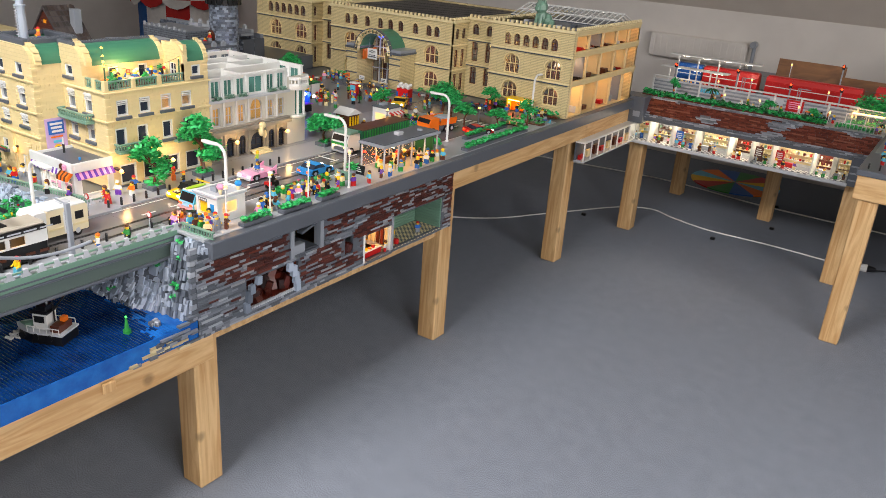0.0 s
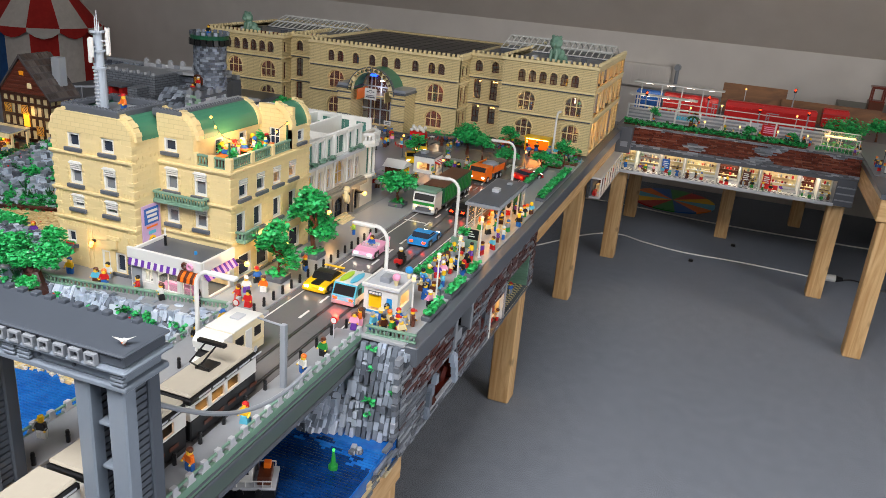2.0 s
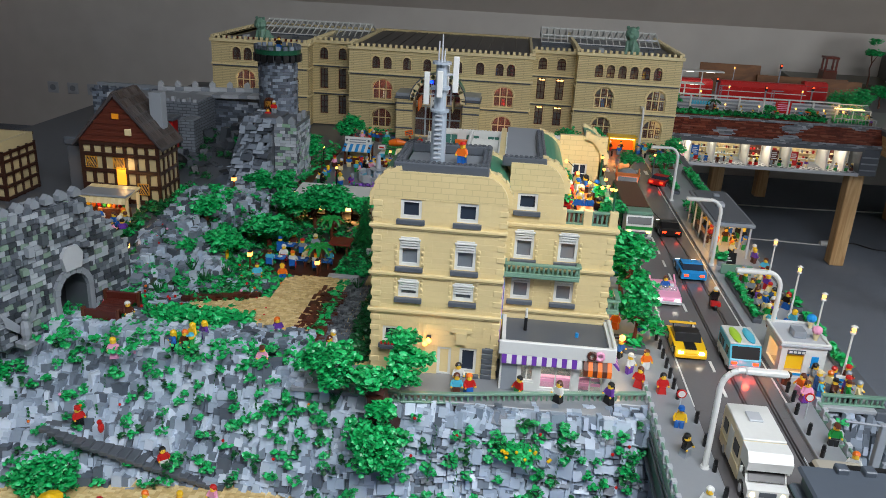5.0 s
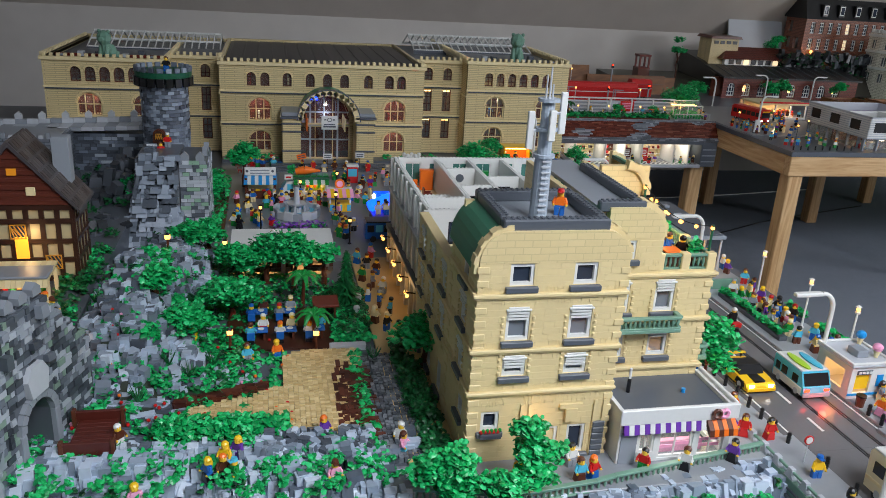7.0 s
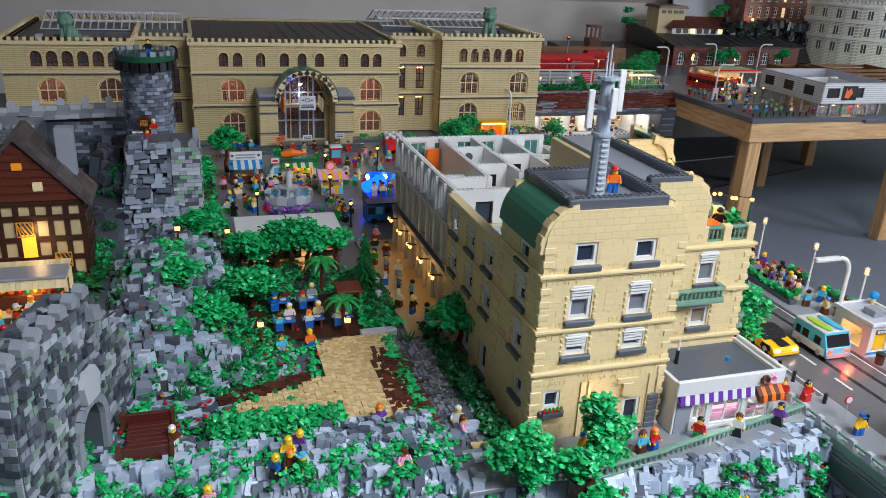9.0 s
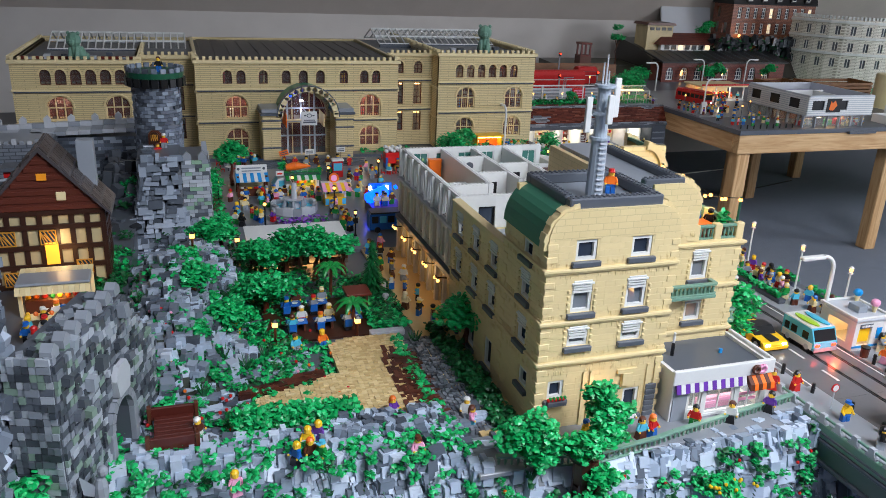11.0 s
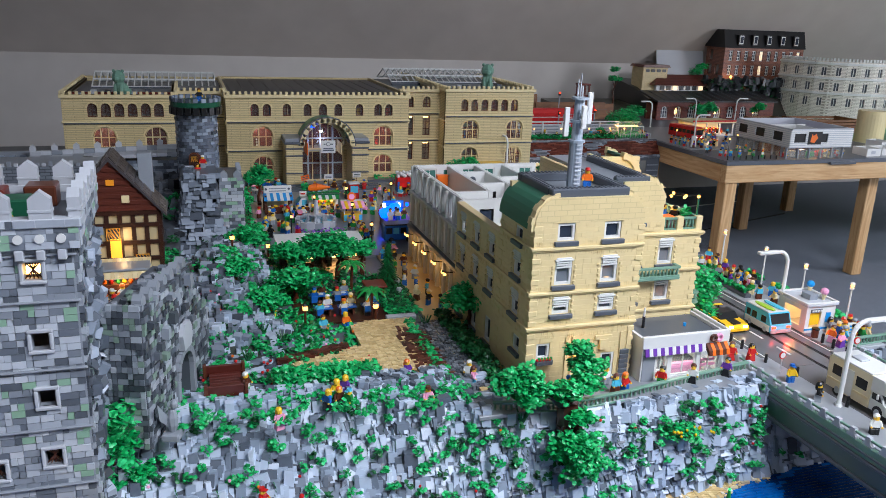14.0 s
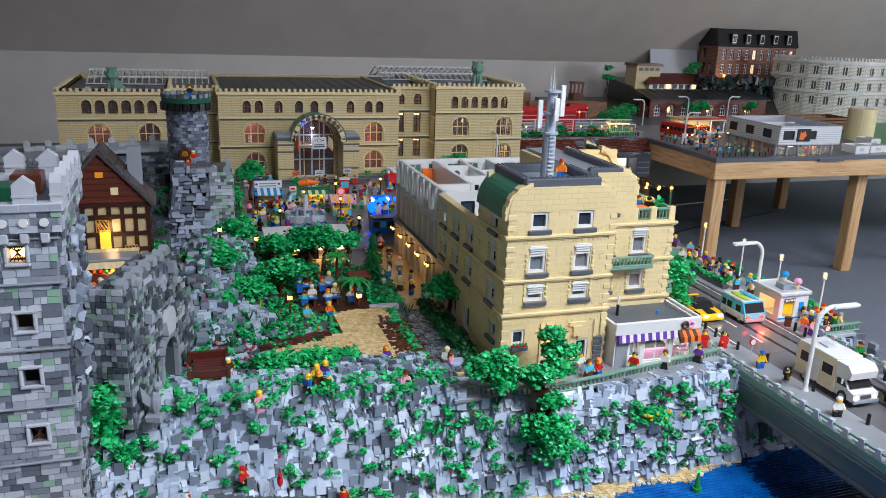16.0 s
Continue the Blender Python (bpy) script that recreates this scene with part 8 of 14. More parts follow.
cl = site("rock_cliff", -2.2, 1.0, 0.5, "cliff of light and dark grey plastic rock pieces with plants", "cliff")
ROCK_V = [(-0.5, -0.35, 0), (0.5, -0.35, 0), (0.5, 0.6, 0), (-0.5, 0.6, 0), (-0.5, 0.05, 1), (0.5, 0.05, 1), (0.5, 0.6, 1), (-0.5, 0.6, 1)]
ROCK_F = [(3, 2, 1, 0), (0, 1, 5, 4), (4, 5, 6, 7), (1, 2, 6, 5), (0, 4, 7, 3), (2, 3, 7, 6)]
BLOCK_V = [(-0.5, -0.5, 0), (0.5, -0.5, 0), (0.5, 0.5, 0), (-0.5, 0.5, 0), (-0.46, -0.46, 1), (0.46, -0.46, 1), (0.46, 0.46, 1), (-0.46, 0.46, 1)]


def cliff_place(x, t):
    y = foot(x) + (brow(x) - foot(x)) * t
    top = 0.675 if x < -1.74 or x > -1.44 else 0.635
    z = 0.499 + (top - 0.499) * (t ** 0.82)
    return y, z


rocks, blocks = [], []


def patch(x, t):
    """Neighbouring rocks lean the same way."""
    return 10 * math.sin(9.0 * x + 5.0 * t) + 7 * math.sin(23.0 * x - 7.0 * t + 1.3)


for i in range(134):
    for j in range(16):
        x = -2.965 + (i + 0.5 * (j % 2) + hr.uniform(-0.35, 0.35)) * 0.0121
        t = (j + hr.uniform(-0.35, 0.45)) / 15
        quay = x > -1.445
        if x > -1.342 or quay and hr.random() < 0.75:
            continue
        y, z = cliff_place(x, min(1.0, max(0.0, t)))
        w, d, h = hr.choice((0.008, 0.016, 0.016, 0.016, 0.024)), hr.uniform(0.018, 0.028), hr.choice((0.016, 0.020, 0.026, 0.032))
        a = 0 if quay else patch(x, t)
        lean = hr.choice((1, 1, 3, 12))
        (rocks if hr.random() < 0.8 else blocks).append(turn(x, y + hr.uniform(-0.004, 0.004), z - h * 0.62, a + hr.gauss(0, 2.5), hr.uniform(-22, -4), 0.3 * a + hr.gauss(0, lean), (w, d, h)))
for _ in range(700):
    x, t = hr.uniform(-2.96, -1.45), hr.uniform(0.0, 1.0)
    y, z = cliff_place(x, t)
    h = hr.uniform(0.012, 0.02)
    rocks.append(turn(x, y - 0.003, z - h * 0.5, patch(x, t) + hr.gauss(0, 5), hr.uniform(-20, 0), hr.gauss(0, 4), (hr.choice((0.008, 0.012)), 0.016, h)))
for _ in range(560):
    x = hr.uniform(-2.95, -2.24)
    y = brow(x) + (1.175 - brow(x)) * hr.uniform(-0.1, 1.0)
    blocks.append(turn(x, y, 0.662, patch(x, 0.9) + hr.gauss(0, 4), hr.gauss(0, 3), hr.gauss(0, 3), (hr.choice((0.008, 0.016, 0.016, 0.024)), 0.016, hr.uniform(0.012, 0.034))))
for _ in range(150):
    x = hr.uniform(-2.02, -1.725)
    edge_y = 1.060 - 0.18 * (-1.722 - x) - 0.008
    y = hr.uniform(0.998, edge_y + 0.004)
    blocks.append(turn(x, y - 0.012, 0.642, hr.gauss(0, 10), hr.gauss(-6, 4), hr.gauss(0, 4), (hr.choice((0.008, 0.012, 0.016)), 0.012, hr.uniform(0.030, 0.045))))
qs = []
for j in range(11):
    for k in range(10):
        x, t = -1.4455 + k * 0.0112, (j + 0.5 * hr.random()) / 11
        y, z = cliff_place(x, t)
        qs.append(turn(x, y - 0.006 - 0.007 * hr.random(), z - 0.012, hr.gauss(0, 4), hr.uniform(-16, -8), hr.gauss(0, 2), (hr.choice((0.008, 0.0108)), 0.016, hr.choice((0.014, 0.020, 0.026)))))
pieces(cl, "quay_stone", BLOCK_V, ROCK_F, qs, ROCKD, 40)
pieces(cl, "rock", ROCK_V, ROCK_F, rocks, ROCK, 300)
pieces(cl, "rock_block", BLOCK_V, ROCK_F, blocks, ROCK, 300)


def greenery(parent, name, places, size, count, spread, h, mat_, r=hr):
    ms = []
    for x, y, z in places:
        ms += leaf_mats(x, y, z, spread * r.uniform(0.6, 1.3), spread * r.uniform(0.6, 1.3), h, count, size, r)
    return Shape().many(LEAF_V, LEAF_F, ms).ob(name, mat_, parent, kind="stuff")


def cliff_spots(n, lo=0.05, hi=1.0, x0=-2.95, x1=-1.74):
    out = []
    for _ in range(n):
        x, t = hr.uniform(x0, x1), hr.uniform(lo, hi)
        y, z = cliff_place(x, t)
        out.append((x, y - 0.014, z + 0.004))
    return out


greenery(cl, "cliff_ivy", cliff_spots(220), 0.0038, 22, 0.0095, 0.006, LEAF)
greenery(cl, "dark_ivy", cliff_spots(80), 0.0045, 8, 0.008, 0.010, LEAFD)
greenery(cl, "quay_ivy", [(x, y - 0.004, z) for x, y, z in cliff_spots(14, 0.1, 1.0, -1.70, -1.35)], 0.0050, 8, 0.009, 0.006, LEAF)
fl = Shape()
for x, y, z in cliff_spots(20, 0.3, 1.0):
    fl.ball(x, y - 0.004, z + 0.006, 0.0028, None, None, 6, 4, hr.choice((0, 0, 1, 2)))
fl.ob("blossoms", [RED, ORANGE, PINK], cl, "red, orange and pink blossoms", kind="stuff")
# hanging vines
vn = []
for x, y, z in cliff_spots(36, 0.45, 1.0):
    for k in range(7):
        vn.append(turn(x + 0.002 * math.sin(k), y - 0.006 - 0.0015 * k, z - 0.006 * k, 90, 60, 0, (0.0036, 0.0036, 0.0036)))
Shape().many(LEAF_V, LEAF_F, vn).ob("vine_growth", LEAFD, cl, kind="stuff")
# stair ledge down to the beach
for k in range(22):
    t = k / 21
    x = -2.70 + 0.30 * t
    Shape().box(x, foot(x) - 0.006 + 0.045 * (1 - t), 0.505 + 0.085 * (1 - t), x + 0.016, foot(x) + 0.05, 0.513 + 0.085 * (1 - t), 0, 0.001).ob("stair_step", DARK, cl)
# big bushes on the slope
for x, y, z, rx, rz, n in ((-2.655, 0.895, 0.545, 0.042, 0.040, 420), (-2.70, 0.90, 0.53, 0.03, 0.026, 200), (-1.93, 0.962, 0.628, 0.036, 0.014, 190), (-2.87, 1.06, 0.70, 0.022, 0.05, 240), (-2.83, 1.05, 0.62, 0.02, 0.03, 120)):
    b = thing("bush", pose(x, y, z), "rounded bright green bush growing on the cliff", "bush", "cliff bushes")
    Shape().many(LEAF_V, LEAF_F, leaf_mats(0, 0, 0, rx, rx * 0.7, rz, int(n * 2.6), 0.0044, hr)).ob("leaves", LEAF, b, kind="stuff")
    Shape().rod((0, 0.01, -rz - 0.01), (0, 0.005, 0), 0.004, 0.002, 6).ob("stem", BROWN, b)
yb = Shape()
for k in range(16):
    yb.ball(-1.93 + hr.uniform(-0.04, 0.05), 0.945 + hr.uniform(-0.01, 0.01), 0.632 + hr.uniform(-0.006, 0.01), 0.0028, None, None, 6, 4)
yb.ob("yellow_blossoms", YELLOW, cl, kind="stuff")

# twisted tree over the cliff edge
tw = site("twisted_tree", -2.15, 1.0, 0.66, "old twisted tree with a thick brown trunk and three leaf clouds", "tree")
s = Shape()
for path, r0, r1 in (([(-2.140, 0.985, 0.640), (-2.150, 0.972, 0.672), (-2.156, 0.972, 0.705), (-2.148, 0.985, 0.732)], 0.026, 0.014), ([(-2.156, 0.972, 0.700), (-2.18, 0.975, 0.722), (-2.212, 0.985, 0.732)], 0.013, 0.006), ([(-2.162, 0.972, 0.712), (-2.14, 0.976, 0.728), (-2.118, 0.985, 0.735)], 0.011, 0.005), ([(-2.152, 0.975, 0.68), (-2.166, 0.952, 0.66), (-2.168, 0.938, 0.635)], 0.010, 0.005)):
    m_ = len(path) - 1
    for i in range(m_):
        s.rod(path[i], path[i + 1], r0 + (r1 - r0) * i / m_, r0 + (r1 - r0) * (i + 1) / m_, 8)
s.ob("trunk", plastic("dark_bark_plastic", "40211a"), tw)
for cx, cy, cz, rr, rz, n in ((-2.230, 0.992, 0.744, 0.042, 0.024, 680), (-2.222, 0.972, 0.722, 0.026, 0.014, 220), (-2.112, 1.000, 0.756, 0.032, 0.016, 380), (-2.120, 0.982, 0.732, 0.026, 0.016, 260), (-2.163, 0.962, 0.734, 0.028, 0.018, 380), (-2.142, 0.946, 0.692, 0.022, 0.014, 200), (-2.152, 0.930, 0.645, 0.042, 0.028, 620), (-2.142, 0.928, 0.618, 0.034, 0.028, 420), (-2.122, 1.005, 0.786, 0.024, 0.014, 220)):
    Shape().many(LEAF_V, LEAF_F, leaf_mats(cx, cy, cz, rr, rr * 0.8, rz, int(n * 1.7), 0.0047, hr)).ob("leaf_cloud", LEAF, tw, kind="stuff")

# beach
bs = site("sandy_beach", -2.6, 0.8, 0.497, "beach of tan plastic plates along the bay", "beach")
sand = []
x = -2.96
while x < -1.72:
    y = shore(x) + 0.010 * math.sin(38 * x) + hr.uniform(-0.007, 0.007)
    k = 0
    while y < foot(x) + 0.03:
        sand.append(turn(x, y, 0.497, 0, 0, 0, (0.0077, 0.0055, 0.0045 + min(0.012, 0.0012 * k) + 0.0015 * hr.random())))
        y += 0.0057
        k += 0.7
    x += 0.0079
hr.shuffle(sand)
pieces(bs, "sand_plate", BOX_V, BOX_F, sand, SAND, 300)
foam = []
for k in range(190):
    x = hr.uniform(-2.95, -1.75)
    foam.append(turn(x, shore(x) + 0.010 * math.sin(38 * x) + hr.uniform(-0.010, 0.004), 0.4985, hr.choice((0, 90)) + hr.gauss(0, 12), 0, 0, (hr.choice((0.006, 0.010)), 0.005, hr.uniform(0.003, 0.007))))
Shape().many(BOX_V, BOX_F, foam).ob("foam_edge", palette("foam_plastic", ["d9d4c4", "cfc2a0", "e6e3da", "b5aa8c"]), bs, "white and cream pieces along the waterline", kind="stuff")
for x, y, f in ((-2.58, 0.775, ("green", "yellow", "black", 0)), (-2.572, 0.85, ("yellow", "blue", "black", 0)), (-2.50, 0.792, ("orange", "yellow", "orange", 2)), (-2.448, 0.893, ("orange", "red", "yellow", 0)), (-2.403, 0.915, ("pink", "azure", "red", 2)), (-2.615, 0.768, ("white", "tan", "orange", 1)), (-2.10, 0.965, ("yellow", "red", "brown", 0)), (-2.655, 0.775, ("orange", "red", "brown", 2)), (-2.70, 0.79, ("yellow", "azure", "black", 0)), (-2.56, 0.86, ("yellow", "orange", "red", 2)), (-2.50, 0.885, ("white", "pink", "orange", 2)), (-2.635, 0.745, ("azure", "orange", "brown", 2)), (-2.73, 0.74, ("yellow", "yellow", "orange", 0))):
    figure(x, y, 0.508, fr_.uniform(-60, 60), *f, "on the beach")
for x, y, c in ((-2.519, 0.853, PURPLE), (-2.492, 0.826, SKYBLUE), (-2.548, 0.815, AZURE), (-2.67, 0.80, WHITE), (-2.525, 0.838, RED)):
    o = Shape().box(-0.008, -0.018, 0, 0.008, 0.018, 0.002, 0, 0.0006).box(-0.008, 0.010, 0.002, 0.008, 0.017, 0.004, 0, 0.0006).ob("beach_towel", c, None, "flat beach towel with a rolled end on the sand", category="towel", group="beach towels")
    o.matrix_world = turn(x, y, 0.512, 30)
pr = thing("parasol", pose(-2.628, 0.848, 0.508, 8), "orange-yellow beach parasol on a thin pole", "parasol")
Shape().rod((0, 0, 0), (0, 0, 0.045), 0.0012, None, 6).ob("pole", WHITE, pr)
Shape().rod((0, 0, 0.040), (0, 0, 0.050), 0.020, 0.002, 10).ob("canopy", YELLOW, pr)

# ---- park ----
pk = site("park_ground_cover", -2.5, 1.5, 0.676, "park ground of grey rocks, stones and green plants", "garden")
mr = []
for _ in range(1900):
    x, y = hr.uniform(-2.79, -2.47), hr.uniform(1.14, 2.10)
    if x > -2.56 and 1.19 < y < 1.34 or (x > -2.56 and y > 1.46):
        continue
    z = ground_z(x, y)
    steep = z > 0.69
    mr.append(turn(x, y, z - 0.006, hr.choice((0, 90)) + hr.gauss(0, 8) if not steep else hr.gauss(-8, 14), hr.gauss(0, 5), hr.gauss(0, 5), (hr.choice((0.008, 0.016, 0.016, 0.024)), hr.choice((0.012, 0.016, 0.022)), hr.uniform(0.008, 0.012) if not steep else hr.uniform(0.010, 0.028))))
for _ in range(260):
    x, y = hr.uniform(-2.47, -2.31), hr.uniform(1.13, 1.18)
    mr.append(turn(x, y, 0.672, hr.gauss(0, 30), hr.gauss(0, 8), hr.gauss(0, 8), (hr.choice((0.008, 0.012, 0.016)), 0.012, hr.uniform(0.010, 0.030))))
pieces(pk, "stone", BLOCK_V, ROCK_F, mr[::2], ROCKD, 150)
pieces(pk, "stone", BLOCK_V, ROCK_F, mr[1::2], ROCK, 150)


def spots(n, x0, x1, y0, y1, dz=0.004):
    return [(x, y, ground_z(x, y) + dz) for x, y in ((hr.uniform(x0, x1), hr.uniform(y0, y1)) for _ in range(n))]


greenery(pk, "mound_foliage", spots(430, -2.80, -2.47, 1.15, 1.95, 0.007), 0.0042, 19, 0.012, 0.008, LEAF)
greenery(pk, "bright_bush", spots(16, -2.685, -2.645, 1.68, 1.74, 0.012) + spots(18, -2.63, -2.585, 1.56, 1.61, 0.012) + spots(10, -2.66, -2.64, 1.42, 1.47, 0.01), 0.0055, 20, 0.012, 0.012, LEAF)
greenery(pk, "dark_mound_foliage", spots(150, -2.80, -2.45, 1.30, 2.05), 0.005, 15, 0.012, 0.012, LEAFD)
greenery(pk, "garden_foliage", spots(70, -2.56, -2.42, 1.33, 1.47), 0.0052, 10, 0.011, 0.008, LEAF)
greenery(pk, "far_foliage", spots(90, -2.62, -2.31, 1.62, 1.84), 0.005, 16, 0.014, 0.014, LEAFD)
greenery(pk, "far_leafage", spots(90, -2.62, -2.31, 1.62, 1.84), 0.0045, 18, 0.014, 0.014, LEAF)
greenery(pk, "lane_hedge", spots(120, -2.332, -2.264, 1.49, 1.74, 0.012), 0.0055, 14, 0.010, 0.010, LEAF)
greenery(pk, "dark_lane_hedge", spots(90, -2.332, -2.264, 1.49, 1.74, 0.012), 0.0055, 14, 0.010, 0.014, LEAFD)
greenery(pk, "path_foliage", spots(60, -2.318, -2.296, 1.10, 1.44, 0.012), 0.005, 12, 0.007, 0.006, LEAF)
greenery(pk, "wall_foliage", spots(150, -2.236, -2.198, 1.10, 1.46, 0.014), 0.0052, 14, 0.008, 0.014, LEAFD)
greenery(pk, "front_foliage", [(hr.uniform(-2.90, -2.28), hr.uniform(1.05, 1.17), 0.690) for _ in range(130)], 0.0046, 14, 0.011, 0.007, LEAF)
bl = Shape()
for x, y, z in spots(60, -2.75, -2.42, 1.18, 1.50, 0.012):
    bl.ball(x, y, z, 0.003, None, None, 6, 4, hr.choice((0, 0, 1, 2)))
bl.ob("garden_blossoms", [RED, ORANGE, PINK], pk, kind="stuff")
# spiky grass tufts
for x, y in ((-2.272, 1.42), (-2.225, 1.40), (-2.215, 1.30), (-2.21, 1.22), (-2.545, 1.40), (-2.58, 1.36), (-2.65, 1.30), (-2.225, 0.995), (-2.27, 1.60), (-2.28, 1.55), (-2.749, 1.548), (-2.735, 1.525), (-2.765, 1.53), (-2.615, 1.385)):
    g = Shape()
    for k in range(26):
        a, l = hr.uniform(0, 6.283), hr.uniform(0.012, 0.020)
        g.rod((0, 0, 0), (l * 0.75 * math.cos(a), l * 0.75 * math.sin(a), l * 1.5), 0.0022, 0.0003, 4)
    o = g.ob("grass_tuft", LEAFD, None, "spiky dark green grass tuft", category="plant", group="grass tufts")
    o.location = (x, y, ground_z(x, y) if y > 1.1 else 0.665)
# sand square, brown soil, cobbled path
sq = []
for i in range(35):
    for j in range(51):
        x, y = -2.575 + i * 0.0080, 1.165 + j * 0.00565
        inside = (-2.435 < x < -2.325 + 0.03 * (y > 1.38)) and 1.17 < y < 1.45 - 0.5 * max(0, -2.40 - x)
        tail = x <= -2.43 and abs(y - (1.262 + 0.2 * (x + 2.565))) < 0.013 + 0.20 * (x + 2.575)
        if inside or tail:
            sq.append(turn(x, y, 0.676, hr.gauss(0, 2), 0, 0, (0.0076, 0.0053, 0.008 + 0.0026 * hr.random())))
pieces(pk, "sand_brick", BOX_V, BOX_F, sq, SAND, 300)
soil = []
for _ in range(190):
    y = hr.uniform(1.165, 1.385)
    x = -2.318 + hr.uniform(-0.026, 0.014) - 0.03 * max(0, (1.26 - y)) 
    soil.append(turn(x, y, 0.676, hr.choice((0, 90)), 0, 0, (hr.choice((0.016, 0.024)), 0.0078, 0.0085 + 0.003 * hr.random())))
for _ in range(120):
    x = hr.uniform(-2.60, -2.47)
    soil.append(turn(x, 1.296 + 0.30 * (x + 2.56) + hr.uniform(-0.006, 0.012), 0.677, 0, 0, 0, (0.016, 0.0078, 0.009 + 0.004 * hr.random())))
pieces(pk, "soil_plate", BOX_V, BOX_F, soil, palette("soil_plastic", ["4a2216", "562a1b", "3f1d14", "5f3222"]), 200)
cob = []
for i in range(10):
    for j in range(42):
        cob.append(turn(-2.293 + i * 0.0073 + hr.uniform(-0.001, 0.001), 1.11 + j * 0.0077 + hr.uniform(-0.001, 0.001), 0.676, hr.gauss(0, 8), 0, 0, (0.0066, 0.0070, 0.007 + 0.003 * hr.random())))
for _ in range(160):
    cob.append(turn(hr.uniform(-2.72, -2.46), hr.uniform(1.145, 1.19), 0.676, hr.uniform(0, 90), 0, 0, (0.0068, 0.0072, 0.007 + 0.003 * hr.random())))
pieces(pk, "cobble", BLOCK_V, ROCK_F, cob, palette("cobble_plastic", ["5c6269", "6f767d", "4a4f56", "80868d"], 0.4), 300)
# clipped hedge
hd = site("clipped_hedge", -2.52, 1.22, 0.676, "long clipped bright green hedge bordering the sand path", "hedge")
ms = []
for k in range(1200):
    x = hr.uniform(-2.615, -2.425)
    ms.append(turn(x, 1.203 - 0.14 * max(0, x + 2.50) + hr.uniform(-0.022, 0.022), 0.679 + 0.026 * hr.random(), hr.uniform(0, 360), hr.uniform(-50, 50), hr.uniform(-50, 50), (0.006, 0.006, 0.006)))
Shape().many(LEAF_V, LEAF_F, ms).ob("leaves", LEAF, hd, kind="stuff")
Shape().box(-2.61, 1.187, 0.676, -2.43, 1.217, 0.695, 0, 0.004).ob("core", GREEN, hd)
# plank footbridge
REDWOOD = plastic("dark_red_wood_plastic", "53231b")
fbz = site("plank_footbridge", -2.70, 1.19, 0.68, "red-brown plank footbridge with low side rails", "footbridge")
for k in range(7):
    Shape().box(-2.722, 1.165 + k * 0.0105, 0.694, -2.668, 1.1745 + k * 0.0105, 0.698, 0, 0.0006).ob("plank", REDWOOD, fbz)
for y in (1.158, 1.240):
    Shape().box(-2.732, y, 0.690, -2.660, y + 0.006, 0.710, 0, 0.0008).ob("side_rail", REDWOOD, fbz)
    for x in (-2.732, -2.666):
        Shape().box(x, y - 0.002, 0.676, x + 0.006, y + 0.008, 0.713, 0, 0.0008).ob("rail_post", BROWN, fbz)


# beer garden tables
def garden_table(x, y, rz):
    t = thing("garden_table", pose(x, y, 0.680, 0, 0, rz), "blue-topped garden table laid with white plates", "table", "garden tables")
    Shape().box(-0.020, -0.011, 0.016, 0.020, 0.011, 0.019, 0, 0.0006).ob("tabletop", BLUE, t)
    for sx in (-0.014, 0.014):
        Shape().box(sx - 0.002, -0.008, 0, sx + 0.002, 0.008, 0.016).ob("trestle", BROWN, t)
    for sx in (-0.010, 0.008):
        Shape().rod((sx, 0, 0.019), (sx, 0, 0.0202), 0.005, 0.006, 10).ob("plate", WHITE, t)


for i in range(3):
    for j in range(2):
        x, y = -2.475 + i * 0.052, 1.515 + j * 0.082
        if i == 2 and j == 1:
            continue
        garden_table(x, y, 0)
        for sx, sy, rz in ((-0.010, -0.019, 180), (0.012, 0.019, 0)):
            c = thing("garden_chair", pose(x + sx, y + sy, 0.680, 0, 0, rz), "blue plastic garden chair at a table", "chair", "garden chairs")
            Shape().box(-0.007, -0.006, 0.009, 0.007, 0.007, 0.011, 0, 0.0005).ob("seat", BLUE, c)
            Shape().box(-0.007, 0.005, 0.011, 0.007, 0.007, 0.024, 0, 0.0005).ob("backrest", BLUE, c)
            Shape().box(-0.006, -0.004, 0, 0.006, 0.005, 0.009, 0, 0.0005).ob("pedestal", BLACK, c)
            figure(x + sx, y + sy * 0.92, 0.6845, rz, fr_.choice(TORSO), fr_.choice(LEGS), fr_.choice(HAIR), fr_.choice((0, 1, 2)), "at a garden table")
Shape().box(-2.53, 1.47, 0.676, -2.335, 1.65, 0.680).ob("garden_deck", plastic("dark_deck_plastic", "45261a"), label="brown plank deck of the beer garden", category="deck")


def palm(x, y, z, h):
    t = thing("palm", pose(x, y, z), "small palm with drooping green fronds on a brown stem", "palm", "palms")
    Shape().rod((0, 0, 0), (0.002, 0, h), 0.004, 0.003, 8).ob("trunk", BROWN, t)
    for k in range(9):
        a = k * 0.698
        f = Shape()
        prev = None
        for q in range(6):
            d = 0.036 * q / 5
            c = (d * math.cos(a), d * math.sin(a), h + 0.012 * math.sin(q * 0.55) - 0.010 * (q / 5) ** 2)
            wd = 0.0058 * math.sin(math.pi * (q + 0.6) / 6.2)
            cur = [(c[0] - wd * math.sin(a), c[1] + wd * math.cos(a), c[2] - 0.0015), (c[0], c[1], c[2] + 0.001), (c[0] + wd * math.sin(a), c[1] - wd * math.cos(a), c[2] - 0.0015)]
            if prev:
                f.add(prev + cur, [(0, 1, 4, 3), (1, 2, 5, 4)])
            prev = cur
        f.ob("frond", GREEN, t)


